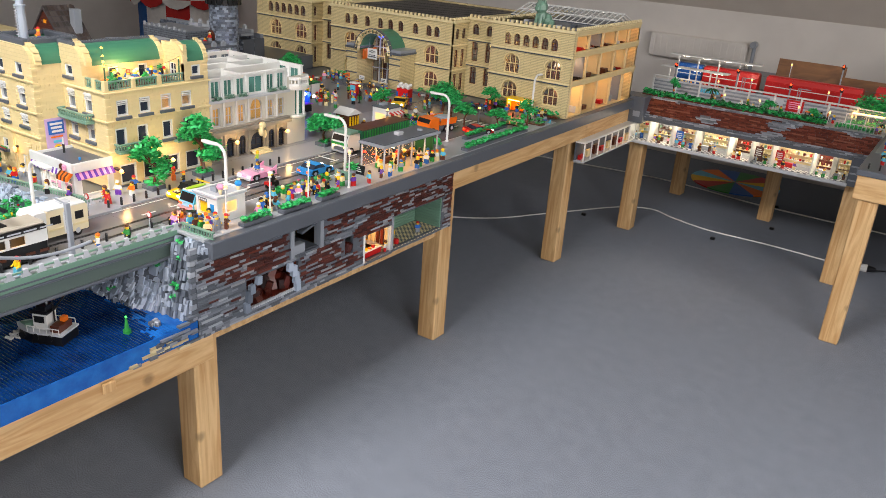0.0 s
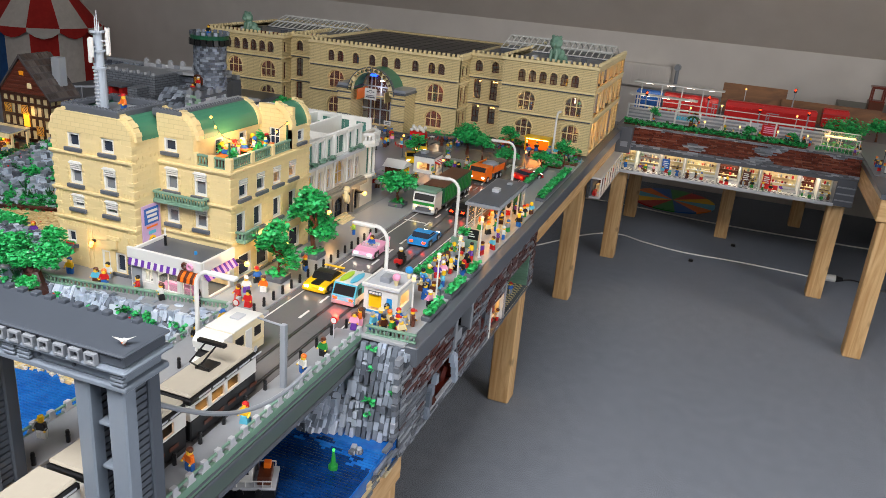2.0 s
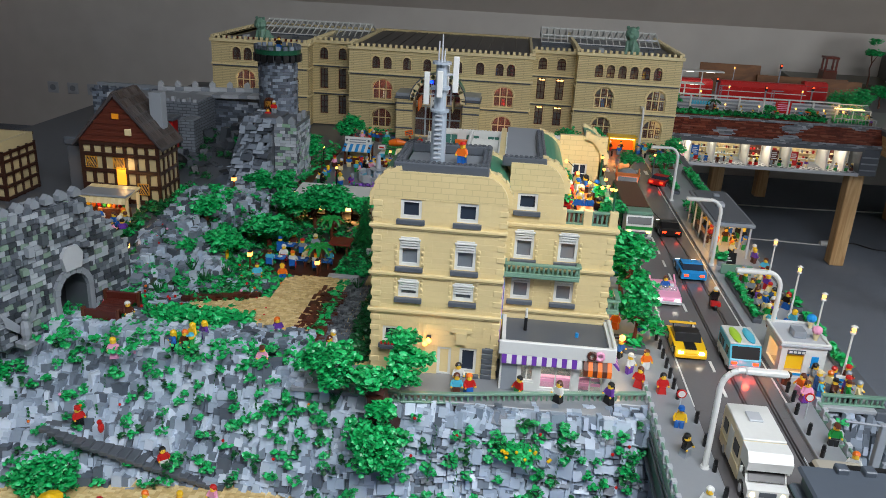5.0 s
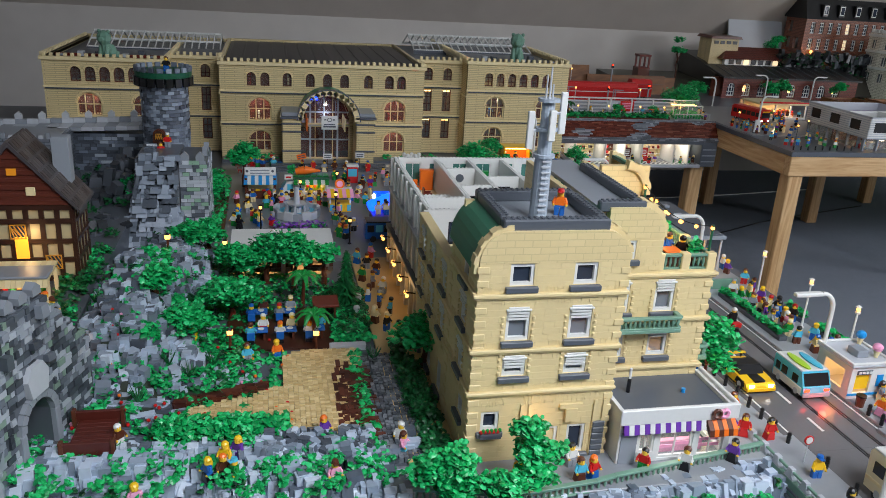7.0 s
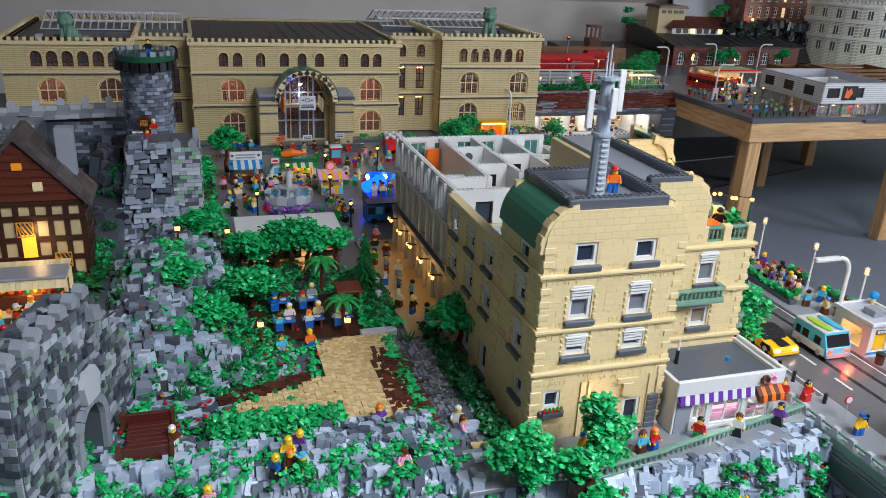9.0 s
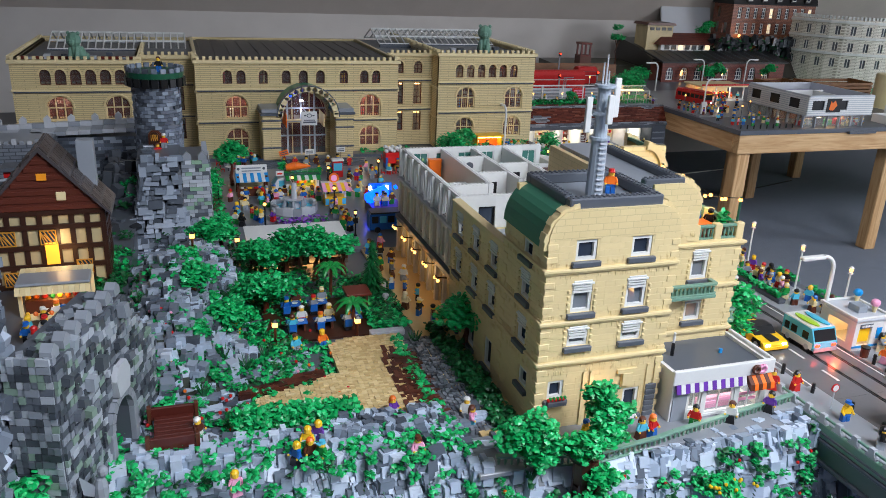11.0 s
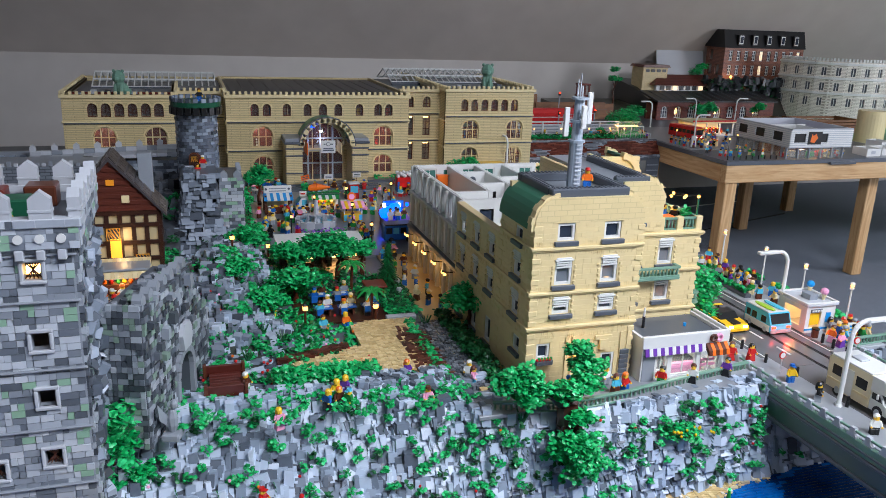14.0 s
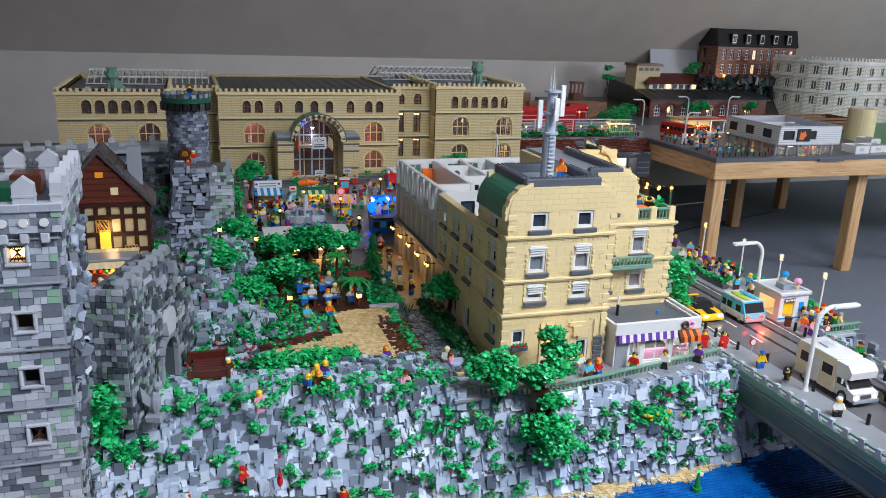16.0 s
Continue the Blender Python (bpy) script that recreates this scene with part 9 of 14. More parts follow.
palm(-2.373, 1.495, 0.68, 0.052)
palm(-2.385, 1.66, 0.68, 0.062)
pn = thing("fir_tree", pose(-2.30, 1.645, 0.678), "slim dark green fir tree with needle tiers", "tree", "trees")
Shape().rod((0, 0, 0), (0, 0, 0.11), 0.005, 0.001, 8).ob("trunk", BROWN, pn)
ms = []
for k in range(760):
    h = hr.random() ** 1.25
    r_, a = (0.030 * (1 - h) + 0.002) * hr.uniform(0.35, 1.0), hr.uniform(0, 6.283)
    ms.append(turn(r_ * math.cos(a), r_ * math.sin(a), 0.014 + 0.108 * h - 0.25 * r_, math.degrees(a), 0, 25, (0.007, 0.003, 0.003)))
Shape().many(LEAF_V, LEAF_F, ms).ob("needles", LEAFD, pn, kind="stuff")
for x, y, h, c, n, sd in ((-2.52, 1.612, 0.078, 0.050, 560, 31), (-2.40, 1.76, 0.115, 0.042, 460, 33), (-2.515, 1.775, 0.095, 0.040, 420, 34), (-2.335, 1.77, 0.10, 0.024, 160, 35), (-2.19, 1.375, 0.10, 0.045, 360, 37), (-2.592, 1.51, 0.055, 0.036, 260, 38), (-2.655, 1.575, 0.045, 0.036, 260, 39), (-2.52, 2.55, 0.145, 0.038, 420, 41), (-2.60, 2.30, 0.12, 0.036, 320, 43), (-2.78, 2.20, 0.13, 0.036, 300, 45), (-2.585, 1.95, 0.085, 0.036, 300, 46), (-2.62, 1.86, 0.06, 0.03, 220, 47), (-2.455, 1.79, 0.105, 0.046, 420, 51)):
    tree(x, y, ground_z(x, y), h, c, n, "leafy park tree with a red-brown trunk and flat crown", DRED if sd in (31, 36) else BROWN, 0.006, 0.0088, 4, sd, LEAF if sd % 4 else LEAFD, "park trees")
# garden pavilion, arbour roofs and lanterns
ar = site("garden_arbour", -2.345, 1.585, 0.68, "small brown garden arbour with a flat roof", "arbour")
for x in (-2.362, -2.328):
    for y in (1.57, 1.605):
        Shape().box(x - 0.002, y - 0.002, 0.678, x + 0.002, y + 0.002, 0.716).ob("post", BROWN, ar)
Shape().box(-2.370, 1.562, 0.716, -2.320, 1.613, 0.721, 0, 0.001).ob("roof", DRED, ar)
for x, y in ((-2.52, 1.47), (-2.37, 1.465), (-2.55, 1.95), (-2.65, 1.75), (-2.75, 1.38)):
    t = thing("garden_lantern", pose(x, y, ground_z(x, y)), "brown garden lantern post with a warm glow", "lantern", "garden lanterns")
    Shape().rod((0, 0, 0), (0, 0, 0.036), 0.0028, 0.0024, 8).ob("post", BROWN, t)
    Shape().box(-0.005, -0.005, 0.036, 0.005, 0.005, 0.045, 0, 0.001).ob("glass_box", BULB, t, "glowing lantern box")
    Shape().rod((0, 0, 0.045), (0, 0, 0.050), 0.007, 0.001, 4).ob("cap", BLACK, t)
for x, y, f in ((-2.514, 1.134, ("yellow", "blue", "yellow", 2)), (-2.497, 1.146, ("purple", "purple", "yellow", 2)), (-2.535, 1.10, ("blue", "black", "yellow", 2)), (-2.50, 1.095, ("green", "white", "azure", 1)), (-2.515, 1.105, ("brown", "black", "orange", 2)), (-2.368, 1.073, ("pink", "tan", "brown", 1)), (-2.375, 1.185, ("purple", "blue", "orange", 2)), (-2.265, 1.13, ("pink", "azure", "brown", 2)), (-2.265, 1.155, ("white", "white", "white", 0)), (-2.62, 1.055, ("pink", "pink", "yellow", 2)), (-2.662, 1.195, ("brown", "white", "white", 0)), (-2.585, 1.50, ("yellow", "yellow", "yellow", 1)), (-2.44, 1.44, ("orange", "blue", "yellow", 0)), (-2.49, 1.425, ("azure", "grey", "brown", 0)), (-2.655, 0.985, ("red", "black", "red", 1)), (-2.50, 0.955, ("red", "white", "black", 0))):
    figure(x, y, ground_z(x, y) + 0.004 if y > 1.05 else cliff_place(x, (y - foot(x)) / (brow(x) - foot(x)))[1] + 0.008, fr_.uniform(-60, 60), *f, "in the park")
for k in range(13):
    figure(-2.215 - 0.018 * (k % 3), 1.49 + k * 0.036, 0.682, fr_.uniform(0, 360), fr_.choice(TORSO), fr_.choice(LEGS), fr_.choice(HAIR), k % 3, "on the lane")
for k in range(5):
    o = thing("lane_lamp", pose(-2.184, 1.535 + k * 0.082, 0.752), "black wall bracket lamp with two warm bulbs", "lamp", "lane lamps")
    Shape().rod((0.010, 0, 0), (-0.016, 0, 0.004), 0.0014, None, 6).rod((-0.012, -0.009, 0.004), (-0.012, 0.009, 0.004), 0.0012, None, 6).ob("bracket", BLACK, o)
    for y in (-0.009, 0.009):
        Shape().ball(-0.012, y, 0.000, 0.0038, None, None, 8, 5).ob("bulb", BULB, o)
point_lamp("lane_light", -2.200, 1.62, 0.742, 0.028, WARM, 0.02)
point_lamp("lane_light", -2.200, 1.80, 0.742, 0.028, WARM, 0.02)
point_lamp("terrace_light", -2.088, 1.066, 0.752, 0.018, WARM, 0.006)
Shape().box(-2.092, 1.0775, 0.750, -2.084, 1.084, 0.756, 0, 0.001).ball(-2.088, 1.074, 0.750, 0.005, None, None, 8, 5, 1).ob("wall_lantern", [BLACK, BULB], label="small black wall lantern with a warm bulb", category="lantern", group="wall lanterns")
Shape().box(-2.346, 1.458, 0.676, -2.28, 1.474, 0.687, 0, 0.001).ob("kerb", GREY, pk)
for x, y in ((-2.285, 1.60), (-2.275, 1.66), (-2.30, 1.69)):
    Shape().box(-0.006, -0.005, 0, 0.006, 0.005, 0.026, 0, 0.002, pose(x, y, 0.676, 4, 5, 20)).ob("stone", GREY, pk)
pa = site("parrot_figurine", -2.60, 0.975, 0.60, "red plastic parrot figurine on a rock", "figurine")
Shape().ball(-2.60, 0.955, 0.604, 0.005, 0.006, 0.010, 8, 5).ball(-2.60, 0.952, 0.616, 0.004, 0.005, 0.004, 7, 4).ob("body", RED, pa)


# ---- castle quarter ----
cr = random.Random(31)
Shape().box(-3.57, 1.32, 0.676, -2.77, 2.96, 0.742).ob("castle_ground", DARK, label="dark raised ground of the castle quarter", kind="structure")


def stone_face(parent, m, w, h, mat_, keep, holes=(), course=0.0096, proud=0.004, lens=(1, 2, 2, 3, 4), top=None):
    """Uneven stones laid in courses on a face; x along, z up, front at y = 0."""
    out = []
    for j in range(int(h / course + 0.5)):
        x = -cr.choice((0, 1)) * STUD
        while x < w - 0.003:
            n = cr.choice(lens) * STUD
            a, b = max(0.0, x), min(w, x + n)
            x += n
            z = j * course
            for p, q, c, d, e in holes:
                if z + course * 0.5 > c and z + course * 0.5 < d and a < q and b > p:
                    if a >= p and b <= q:
                        b = a
                    elif a < p:
                        b = p
                    else:
                        a = q
            if b - a > 0.003 and (top is None or z + course < top((a + b) / 2)):
                d_ = proud * cr.random()
                out.append(m @ turn(a + 0.0004, -d_, z + 0.0004, 0, 0, 0, (b - a - 0.0008, 0.004 + d_, course - 0.0008)))
    cr.shuffle(out)
    pieces(parent, "stone", BOX_V, BOX_F, out, mat_, keep)


OLDSHADED = palette("old_and_shaded_stone", ["868e97", "5d646d", "9aa2ab", "434951", "7d9486", "6a727b", "a9b1b9", "3a4047", "4b5259"], 0.38)
# tall keep
kp = site("castle_keep", -2.98, 1.04, 0.60, "square castle keep of light grey and green stones with merlons", "tower")
KX0, KX1, KY0, KY1, KZ0, KZ1 = -3.085, -2.875, 0.925, 1.125, 0.56, 1.059
kh = [(0.153, 0.173, z, z + 0.023, False) for z in (0.432, 0.340, 0.262, 0.177)] + [(0.085, 0.105, 0.165, 0.188, False)]
Shape().wall(KX1 - KX0, KZ1 - KZ0, 0.012, kh, 0, pose(KX0, KY0, KZ0)).ob("wall", MID, kp)
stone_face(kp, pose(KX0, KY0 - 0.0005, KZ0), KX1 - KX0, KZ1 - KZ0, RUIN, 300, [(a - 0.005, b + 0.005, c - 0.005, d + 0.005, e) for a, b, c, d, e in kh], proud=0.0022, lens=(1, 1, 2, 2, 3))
Shape().box(KX1 - 0.012, KY0 + 0.012, KZ0, KX1, KY1, KZ1).ob("wall", MID, kp)
# flank in darker stones than the front: the side's shade is in the colour
stone_face(kp, pose(KX1 + 0.0005, KY0, KZ0, 0, 0, 90), KY1 - KY0, KZ1 - KZ0, OLDSHADED, 260, proud=0.006, lens=(1, 1, 2, 2))
Shape().box(KX0, KY1 - 0.012, KZ0, KX1 - 0.012, KY1, KZ1).ob("wall", MID, kp)
Shape().box(KX0, KY0 + 0.012, KZ0, KX0 + 0.012, KY1 - 0.012, KZ1).ob("wall", MID, kp)
Shape().box(KX0 + 0.012, KY0 + 0.012, KZ1 - 0.02, KX1 - 0.012, KY1 - 0.012, KZ1 - 0.012).ob("platform", DARK, kp)
for i, (a, b, c, d, e) in enumerate(kh):
    m = pose(KX0 + a, KY0 - 0.003, KZ0 + c)
    w, h = b - a, d - c
    ring = Shape()
    for p in ((-0.005, -0.002, -0.005, w + 0.005, 0.006, -0.0), (-0.005, -0.002, h, w + 0.005, 0.006, h + 0.005), (-0.005, -0.002, 0, 0, 0.006, h), (w, -0.002, 0, w + 0.005, 0.006, h)):
        ring.box(*p, 0, 0.0012, m)
    ring.ob("window_surround", GREY, kp)
    if i in (0, 3, 4):
        g = Shape()
        for k in range(5):
            g.rod(m @ Vector((w * k / 4, 0.008, 0)), m @ Vector((w * (4 - k) / 4, 0.008, h)), 0.0008, None, 5)
        g.ob("window_lattice", BROWN, kp)
Shape().box(KX1 - 0.06, KY0 + 0.03, KZ0 + 0.43, KX1 - 0.045, KY0 + 0.04, KZ0 + 0.44).ob("inner_lamp", STRIP, kp, "warm lamp behind the lattice window")
for z in (0.482, 0.422, 0.331, 0.248, 0.165, 0.10):
    Shape().box(KX0, KY0 - 0.006, KZ0 + z - 0.02, KX1 + 0.004, KY0 - 0.0005, KZ0 + z - 0.017, 0, 0.001).ob("ledge", MID, kp)
Shape().box(KX0 - 0.008, KY0 - 0.010, 1.032, KX1 + 0.010, KY0 - 0.001, 1.059, 0, 0.001).ob("parapet_band", MID, kp)
Shape().box(KX1, KY0 - 0.001, 1.032, KX1 + 0.010, KY1, 1.059, 0, 0.001).ob("parapet_band", MID, kp)
for k in range(9):
    x = KX0 + 0.012 + k * 0.0235
    Shape().rod((x, KY0 - 0.010, 1.046), (x, KY0 - 0.0135, 1.046), 0.0055, None, 12).ob("round_boss", WHITE, kp)
    Shape().box(x - 0.006, KY0 - 0.012, 1.019, x + 0.004, KY0 - 0.001, 1.032, 0, 0.001).ob("corbel", GREY, kp)
Shape().box(KX0 - 0.010, KY0 - 0.013, 1.059, KX1 + 0.012, KY0 + 0.008, 1.07, 0, 0.001).ob("parapet", GREY, kp)
Shape().box(KX1 - 0.006, KY0 + 0.008, 1.059, KX1 + 0.012, KY1, 1.07, 0, 0.001).ob("parapet", GREY, kp)
Shape().box(KX0, KY1 - 0.012, 1.059, KX1 - 0.006, KY1 + 0.004, 1.07, 0, 0.001).ob("parapet", GREY, kp)


stone_face(kp, pose(KX0 - 0.008, KY0 - 0.0102, 1.0325), KX1 - KX0 + 0.018, 0.027, RUIN, 30, proud=0.0016)
stone_face(kp, pose(KX1 + 0.0102, KY0 - 0.001, 1.0325, 0, 0, 90), KY1 - KY0, 0.027, RUIN, 30, proud=0.0016)
stone_face(kp, pose(KX0 - 0.010, KY0 - 0.0132, 1.06), KX1 - KX0 + 0.022, 0.0096, RUIN, 10, proud=0.0014)
stone_face(kp, pose(KX1 + 0.0122, KY0 - 0.012, 1.06, 0, 0, 90), KY1 - KY0 + 0.010, 0.0096, RUIN, 10, proud=0.0014)


def merlon(m):
    Shape().prism([(-0.0125, 0), (0.0125, 0), (0.0125, 0.024), (0.0, 0.034), (-0.0125, 0.024)], "y", -0.007, 0.007).box(-0.0135, -0.008, 0.008, 0.0135, 0.008, 0.011).ob("merlon", GREY, kp).matrix_basis = m


for k in range(5):
    merlon(pose(KX1 - 0.030 - k * 0.045, KY0 - 0.004, 1.07))
    merlon(pose(KX1 - 0.030 - k * 0.045, KY1 - 0.004, 1.07))
for k in range(5):
    merlon(pose(KX1 + 0.006, KY0 + 0.008 + k * 0.043, 1.07, 0, 0, 90))
for x, y, c in ((-2.99, 1.074, DRED), (-2.93, 1.094, BROWN), (-2.95, 1.014, DGREEN)):
    Shape().box(x - 0.02, y - 0.02, 1.047, x + 0.02, y + 0.02, 1.076, 0, 0.002).ob("roof_crate", c, kp)
figure(-2.955, 0.965, 1.047, 20, "green", "brown", "yellow", 2, "on the keep")

# rough stone shards on the keep's flank
sd = [turn(KX1 + 0.006 * cr.random(), cr.uniform(KY0 + 0.015, KY1 - 0.01), cr.uniform(0.62, 1.0), cr.gauss(0, 30), cr.gauss(0, 22), cr.gauss(0, 22), (0.014, cr.uniform(0.010, 0.022), cr.uniform(0.008, 0.020))) for _ in range(130)]
pieces(kp, "shard", BLOCK_V, ROCK_F, sd, ROCKD, 60)
gv = []
for _ in range(26):
    gv += leaf_mats(cr.uniform(-2.868, -2.825), cr.uniform(0.98, 1.05), cr.uniform(0.66, 0.76), 0.012, 0.012, 0.014, 14, 0.006, cr)
Shape().many(LEAF_V, LEAF_F, gv).ob("ivy", LEAF, kp, "bright green ivy at the foot of the keep", kind="stuff")

# ruined wall with an arch
RWM = pose(-2.812, 1.04, 0.676, 0, 0, 72)
rw = thing("ruined_wall", RWM, "ruined castle wall of mottled grey stones with an arched gate", "wall")
WL, WH, AX = 0.30, 0.226, 0.158


def wall_top(x):
    return WH if x < 0.205 else WH - 0.022 * (1 + int((x - 0.205) / 0.019))


Shape().wall(0.205, WH - 0.004, 0.057, [(AX - 0.0325, AX + 0.0325, 0.0, 0.088, True)]).ob("core_wall", DARK, rw)
for k in range(5):
    Shape().box(0.2052 + k * 0.019, 0, 0, 0.2241 + k * 0.019, 0.057, WH - 0.026 - k * 0.022).ob("core_step", DARK, rw)
stone_face(rw, pose(0, -0.001, 0), WL, WH, OLDSHADED, 300, [(AX - 0.0445, AX + 0.0445, -0.01, 0.10, False)], proud=0.004, lens=(1, 1, 2, 2), top=wall_top)
stone_face(rw, pose(-0.001, 0.057, 0, 0, 0, -90), 0.057, WH, OLDSHADED, 80, proud=0.003, lens=(1, 1, 2))
ag = Shape()
for k in range(9):
    t0, t1 = math.pi * k / 9, math.pi * (k + 0.93) / 9
    pts = [(AX + q * math.cos(t), yy, 0.0555 + q * math.sin(t)) for t in (t0, t1) for q in (0.0325, 0.044) for yy in (-0.008, 0.006)]
    ag.add(pts, [(0, 2, 6, 4), (2, 3, 7, 6), (0, 4, 5, 1), (0, 1, 3, 2), (4, 6, 7, 5)])
ag.box(AX - 0.0445, -0.008, 0, AX - 0.033, 0.006, 0.055, 0, 0.001).box(AX + 0.033, -0.008, 0, AX + 0.0445, 0.006, 0.055, 0, 0.001)
ag.ob("arch_ring", MID, rw)
Shape().prism([(AX + a, b) for a, b in ((-0.0175, 0.098), (0.0175, 0.098), (0.0235, 0.125), (0.0125, 0.142), (-0.0125, 0.142), (-0.0235, 0.125))], "y", -0.012, 0.0).ob("keystone", GREY, rw)
for k in range(7):
    x = 0.004 + k * 0.030
    Shape().prism([(x, WH), (x + 0.018, WH), (x + 0.018, WH + 0.010), (x + 0.009, WH + 0.018), (x, WH + 0.010)], "y", 0.0, 0.014).ob("merlon", MID, rw)
rub = [turn(q_, cr.uniform(0.002, 0.044), wall_top(q_) - 0.014, cr.gauss(0, 14), cr.gauss(0, 6), cr.gauss(0, 6), (cr.choice((0.008, 0.012, 0.016)), cr.choice((0.008, 0.012)), cr.uniform(0.010, 0.020))) for q_ in [cr.uniform(0.0, WL - 0.014) for _ in range(110)]]
rub += [turn(cr.uniform(0.0, 0.19), -0.006 - 0.004 * cr.random(), cr.uniform(0.10, WH - 0.02), cr.gauss(0, 6), cr.gauss(0, 5), cr.gauss(0, 5), (cr.choice((0.012, 0.016)), 0.012, cr.choice((0.010, 0.018)))) for _ in range(10)]
pieces(rw, "rubble", BLOCK_V, ROCK_F, rub, OLDSHADED, 80)
stt = Shape()
stt.ball(0.035, -0.022, 0.030, 0.010, 0.009, 0.022).ball(0.035, -0.026, 0.058, 0.007, 0.007, 0.008).box(0.020, -0.035, 0, 0.050, -0.008, 0.012, 0, 0.002)
for s in (-1, 1):
    stt.add([(0.035 + s * 0.006, -0.018, 0.04), (0.035 + s * 0.036, -0.014, 0.075), (0.035 + s * 0.030, -0.014, 0.045), (0.035 + s * 0.008, -0.016, 0.025)], [(0, 1, 2, 3), (3, 2, 1, 0)])
o = stt.ob("winged_statue", MID, None, "grey winged stone statue at the foot of the ruined wall", category="statue")
o.matrix_world = RWM


# half-timbered houses
PLASTER = plastic("aged_cream_plastic", "bdaf87")
TBR = plastic("dark_timber_plastic", "38221a")
GABLE = plastic("brown_gable_plastic", "5c2c20", 0.4)


def timber_house(x0, x1, y0, y1, z0, eave, ridge, label, gable=True):
    t = site("timbered_house", (x0 + x1) / 2, (y0 + y1) / 2, z0, label, "building", "timbered houses")
    Shape().box(x0, y0, z0, x1, y1, eave if gable else eave - 0.05).ob("wall", PLASTER, t)
    cols = 7
    for k in range(cols + 1):
        x = x0 + (x1 - x0) * k / cols
        Shape().box(x - 0.0046, y0 - 0.003, z0, x + 0.0046, y0 - 0.0002, eave).ob("timber_post", TBR, t)
    for k in range(5):
        y = y0 + (y1 - y0) * k / 4
        Shape().box(x1 + 0.0002, y - 0.0035, z0, x1 + 0.003, y + 0.0035, eave).ob("timber_post", TBR, t)
    for z in (z0 + 0.002, z0 + (eave - z0) * 0.26, (z0 + eave) / 2, z0 + (eave - z0) * 0.76, eave - 0.010):
        Shape().box(x0, y0 - 0.0045, z, x1, y0 - 0.0003, z + 0.009).ob("timber_rail", TBR, t)
        Shape().box(x1 + 0.0003, y0, z, x1 + 0.0045, y1, z + 0.007).ob("timber_rail", TBR, t)
    for k, zs in ((0.06, (0.022, 0.100)), (0.72, (0.040,)), (0.42, (0.100,))):
        for zc in [z0 + z for z in zs]:
            xa = x0 + (x1 - x0) * k
            if zc - 0.012 > z0 and zc + 0.014 < eave:
                g = Shape().box(xa, y0 - 0.006, zc - 0.012, xa + 0.026, y0 - 0.0032, zc + 0.012)
                w = g.ob("lattice_window", DGLASS, t, "dark window behind an amber lattice")
                la = Shape()
                for q in range(5):
                    la.rod((xa + 0.0065 * q, y0 - 0.0065, zc - 0.012), (xa + 0.0065 * max(0, q - 2), y0 - 0.0065, zc + 0.012 if q < 3 else zc + 0.006 * (q - 2)), 0.0011, None, 5).rod((xa + 0.0065 * q, y0 - 0.0065, zc + 0.012), (xa + 0.0065 * min(4, q + 2), y0 - 0.0065, zc - 0.012 if q < 3 else zc), 0.0011, None, 5)
                la.box(xa - 0.001, y0 - 0.0068, zc - 0.014, xa + 0.027, y0 - 0.005, zc - 0.012).box(xa - 0.001, y0 - 0.0068, zc + 0.012, xa + 0.027, y0 - 0.005, zc + 0.014).box(xa - 0.001, y0 - 0.0068, zc - 0.012, xa + 0.001, y0 - 0.005, zc + 0.012).box(xa + 0.025, y0 - 0.0068, zc - 0.012, xa + 0.027, y0 - 0.005, zc + 0.012)
                la.ob("lattice", plastic("amber_lattice_plastic", "c08a2c"), w)
    xm = (x0 + x1) / 2
    if gable:
        Shape().prism([(x0 - 0.004, eave), (x1 + 0.004, eave), (xm, ridge)], "y", y0 - 0.004, y1 + 0.002).ob("gable", GABLE, t, "red-brown boarded gable")
        for k in range(7):
            z = eave + (ridge - eave) * k / 7.6
            f = 1 - (z - eave) / (ridge - eave)
            Shape().box(xm - (x1 - xm) * f + 0.004, y0 - 0.0062, z, xm + (x1 - xm) * f - 0.004, y0 - 0.0042, z + 0.0085, 0, 0.0006).ob("gable_board", GABLE, t)
        for s in (-1, 1):
            Shape().prism([(xm, ridge + 0.010), (xm + s * (x1 - xm + 0.016), eave - 0.008), (xm + s * (x1 - xm + 0.016), eave - 0.014), (xm, ridge + 0.001)][::s], "y", y0 - 0.012, y1 + 0.01).ob("roof_slope", plastic("slate_plastic", "4a4648"), t, "dark brown-grey roof")
            tl = []
            for j in range(7):
                for q in range(9):
                    f = (j + 0.5) / 7
                    px, pz = xm + s * (x1 - xm + 0.014) * f, ridge + 0.011 - (ridge - eave + 0.018) * f
                    tl.append(pose(px, y0 - 0.008 + q * (y1 - y0 + 0.014) / 9, pz, 0, s * math.degrees(math.atan2(ridge - eave + 0.018, x1 - xm + 0.016)), 0) @ turn(-0.009, 0, -0.001, 0, 0, s * 3, (0.019, (y1 - y0) / 9 - 0.001, 0.003)))
            pieces(t, "roof_tile", BOX_V, BOX_F, tl, palette("roof_tile_plastic", ["3d3836", "4b4442", "57504d", "453b36"]), 63)
        # gable pane made to glow in place of a lamp behind it
        Shape().box(xm - 0.008, y0 - 0.008, eave + 0.056, xm + 0.008, y0 - 0.005, eave + 0.068).ob("gable_window", lit("amber_glow_pane", "c07a18", 0.5), t)
        Shape().box(xm + 0.02, y0 - 0.009, eave + 0.018, xm + 0.036, y0 - 0.005, eave + 0.034, 0, 0.001).ob("hatch", BUFF, t)
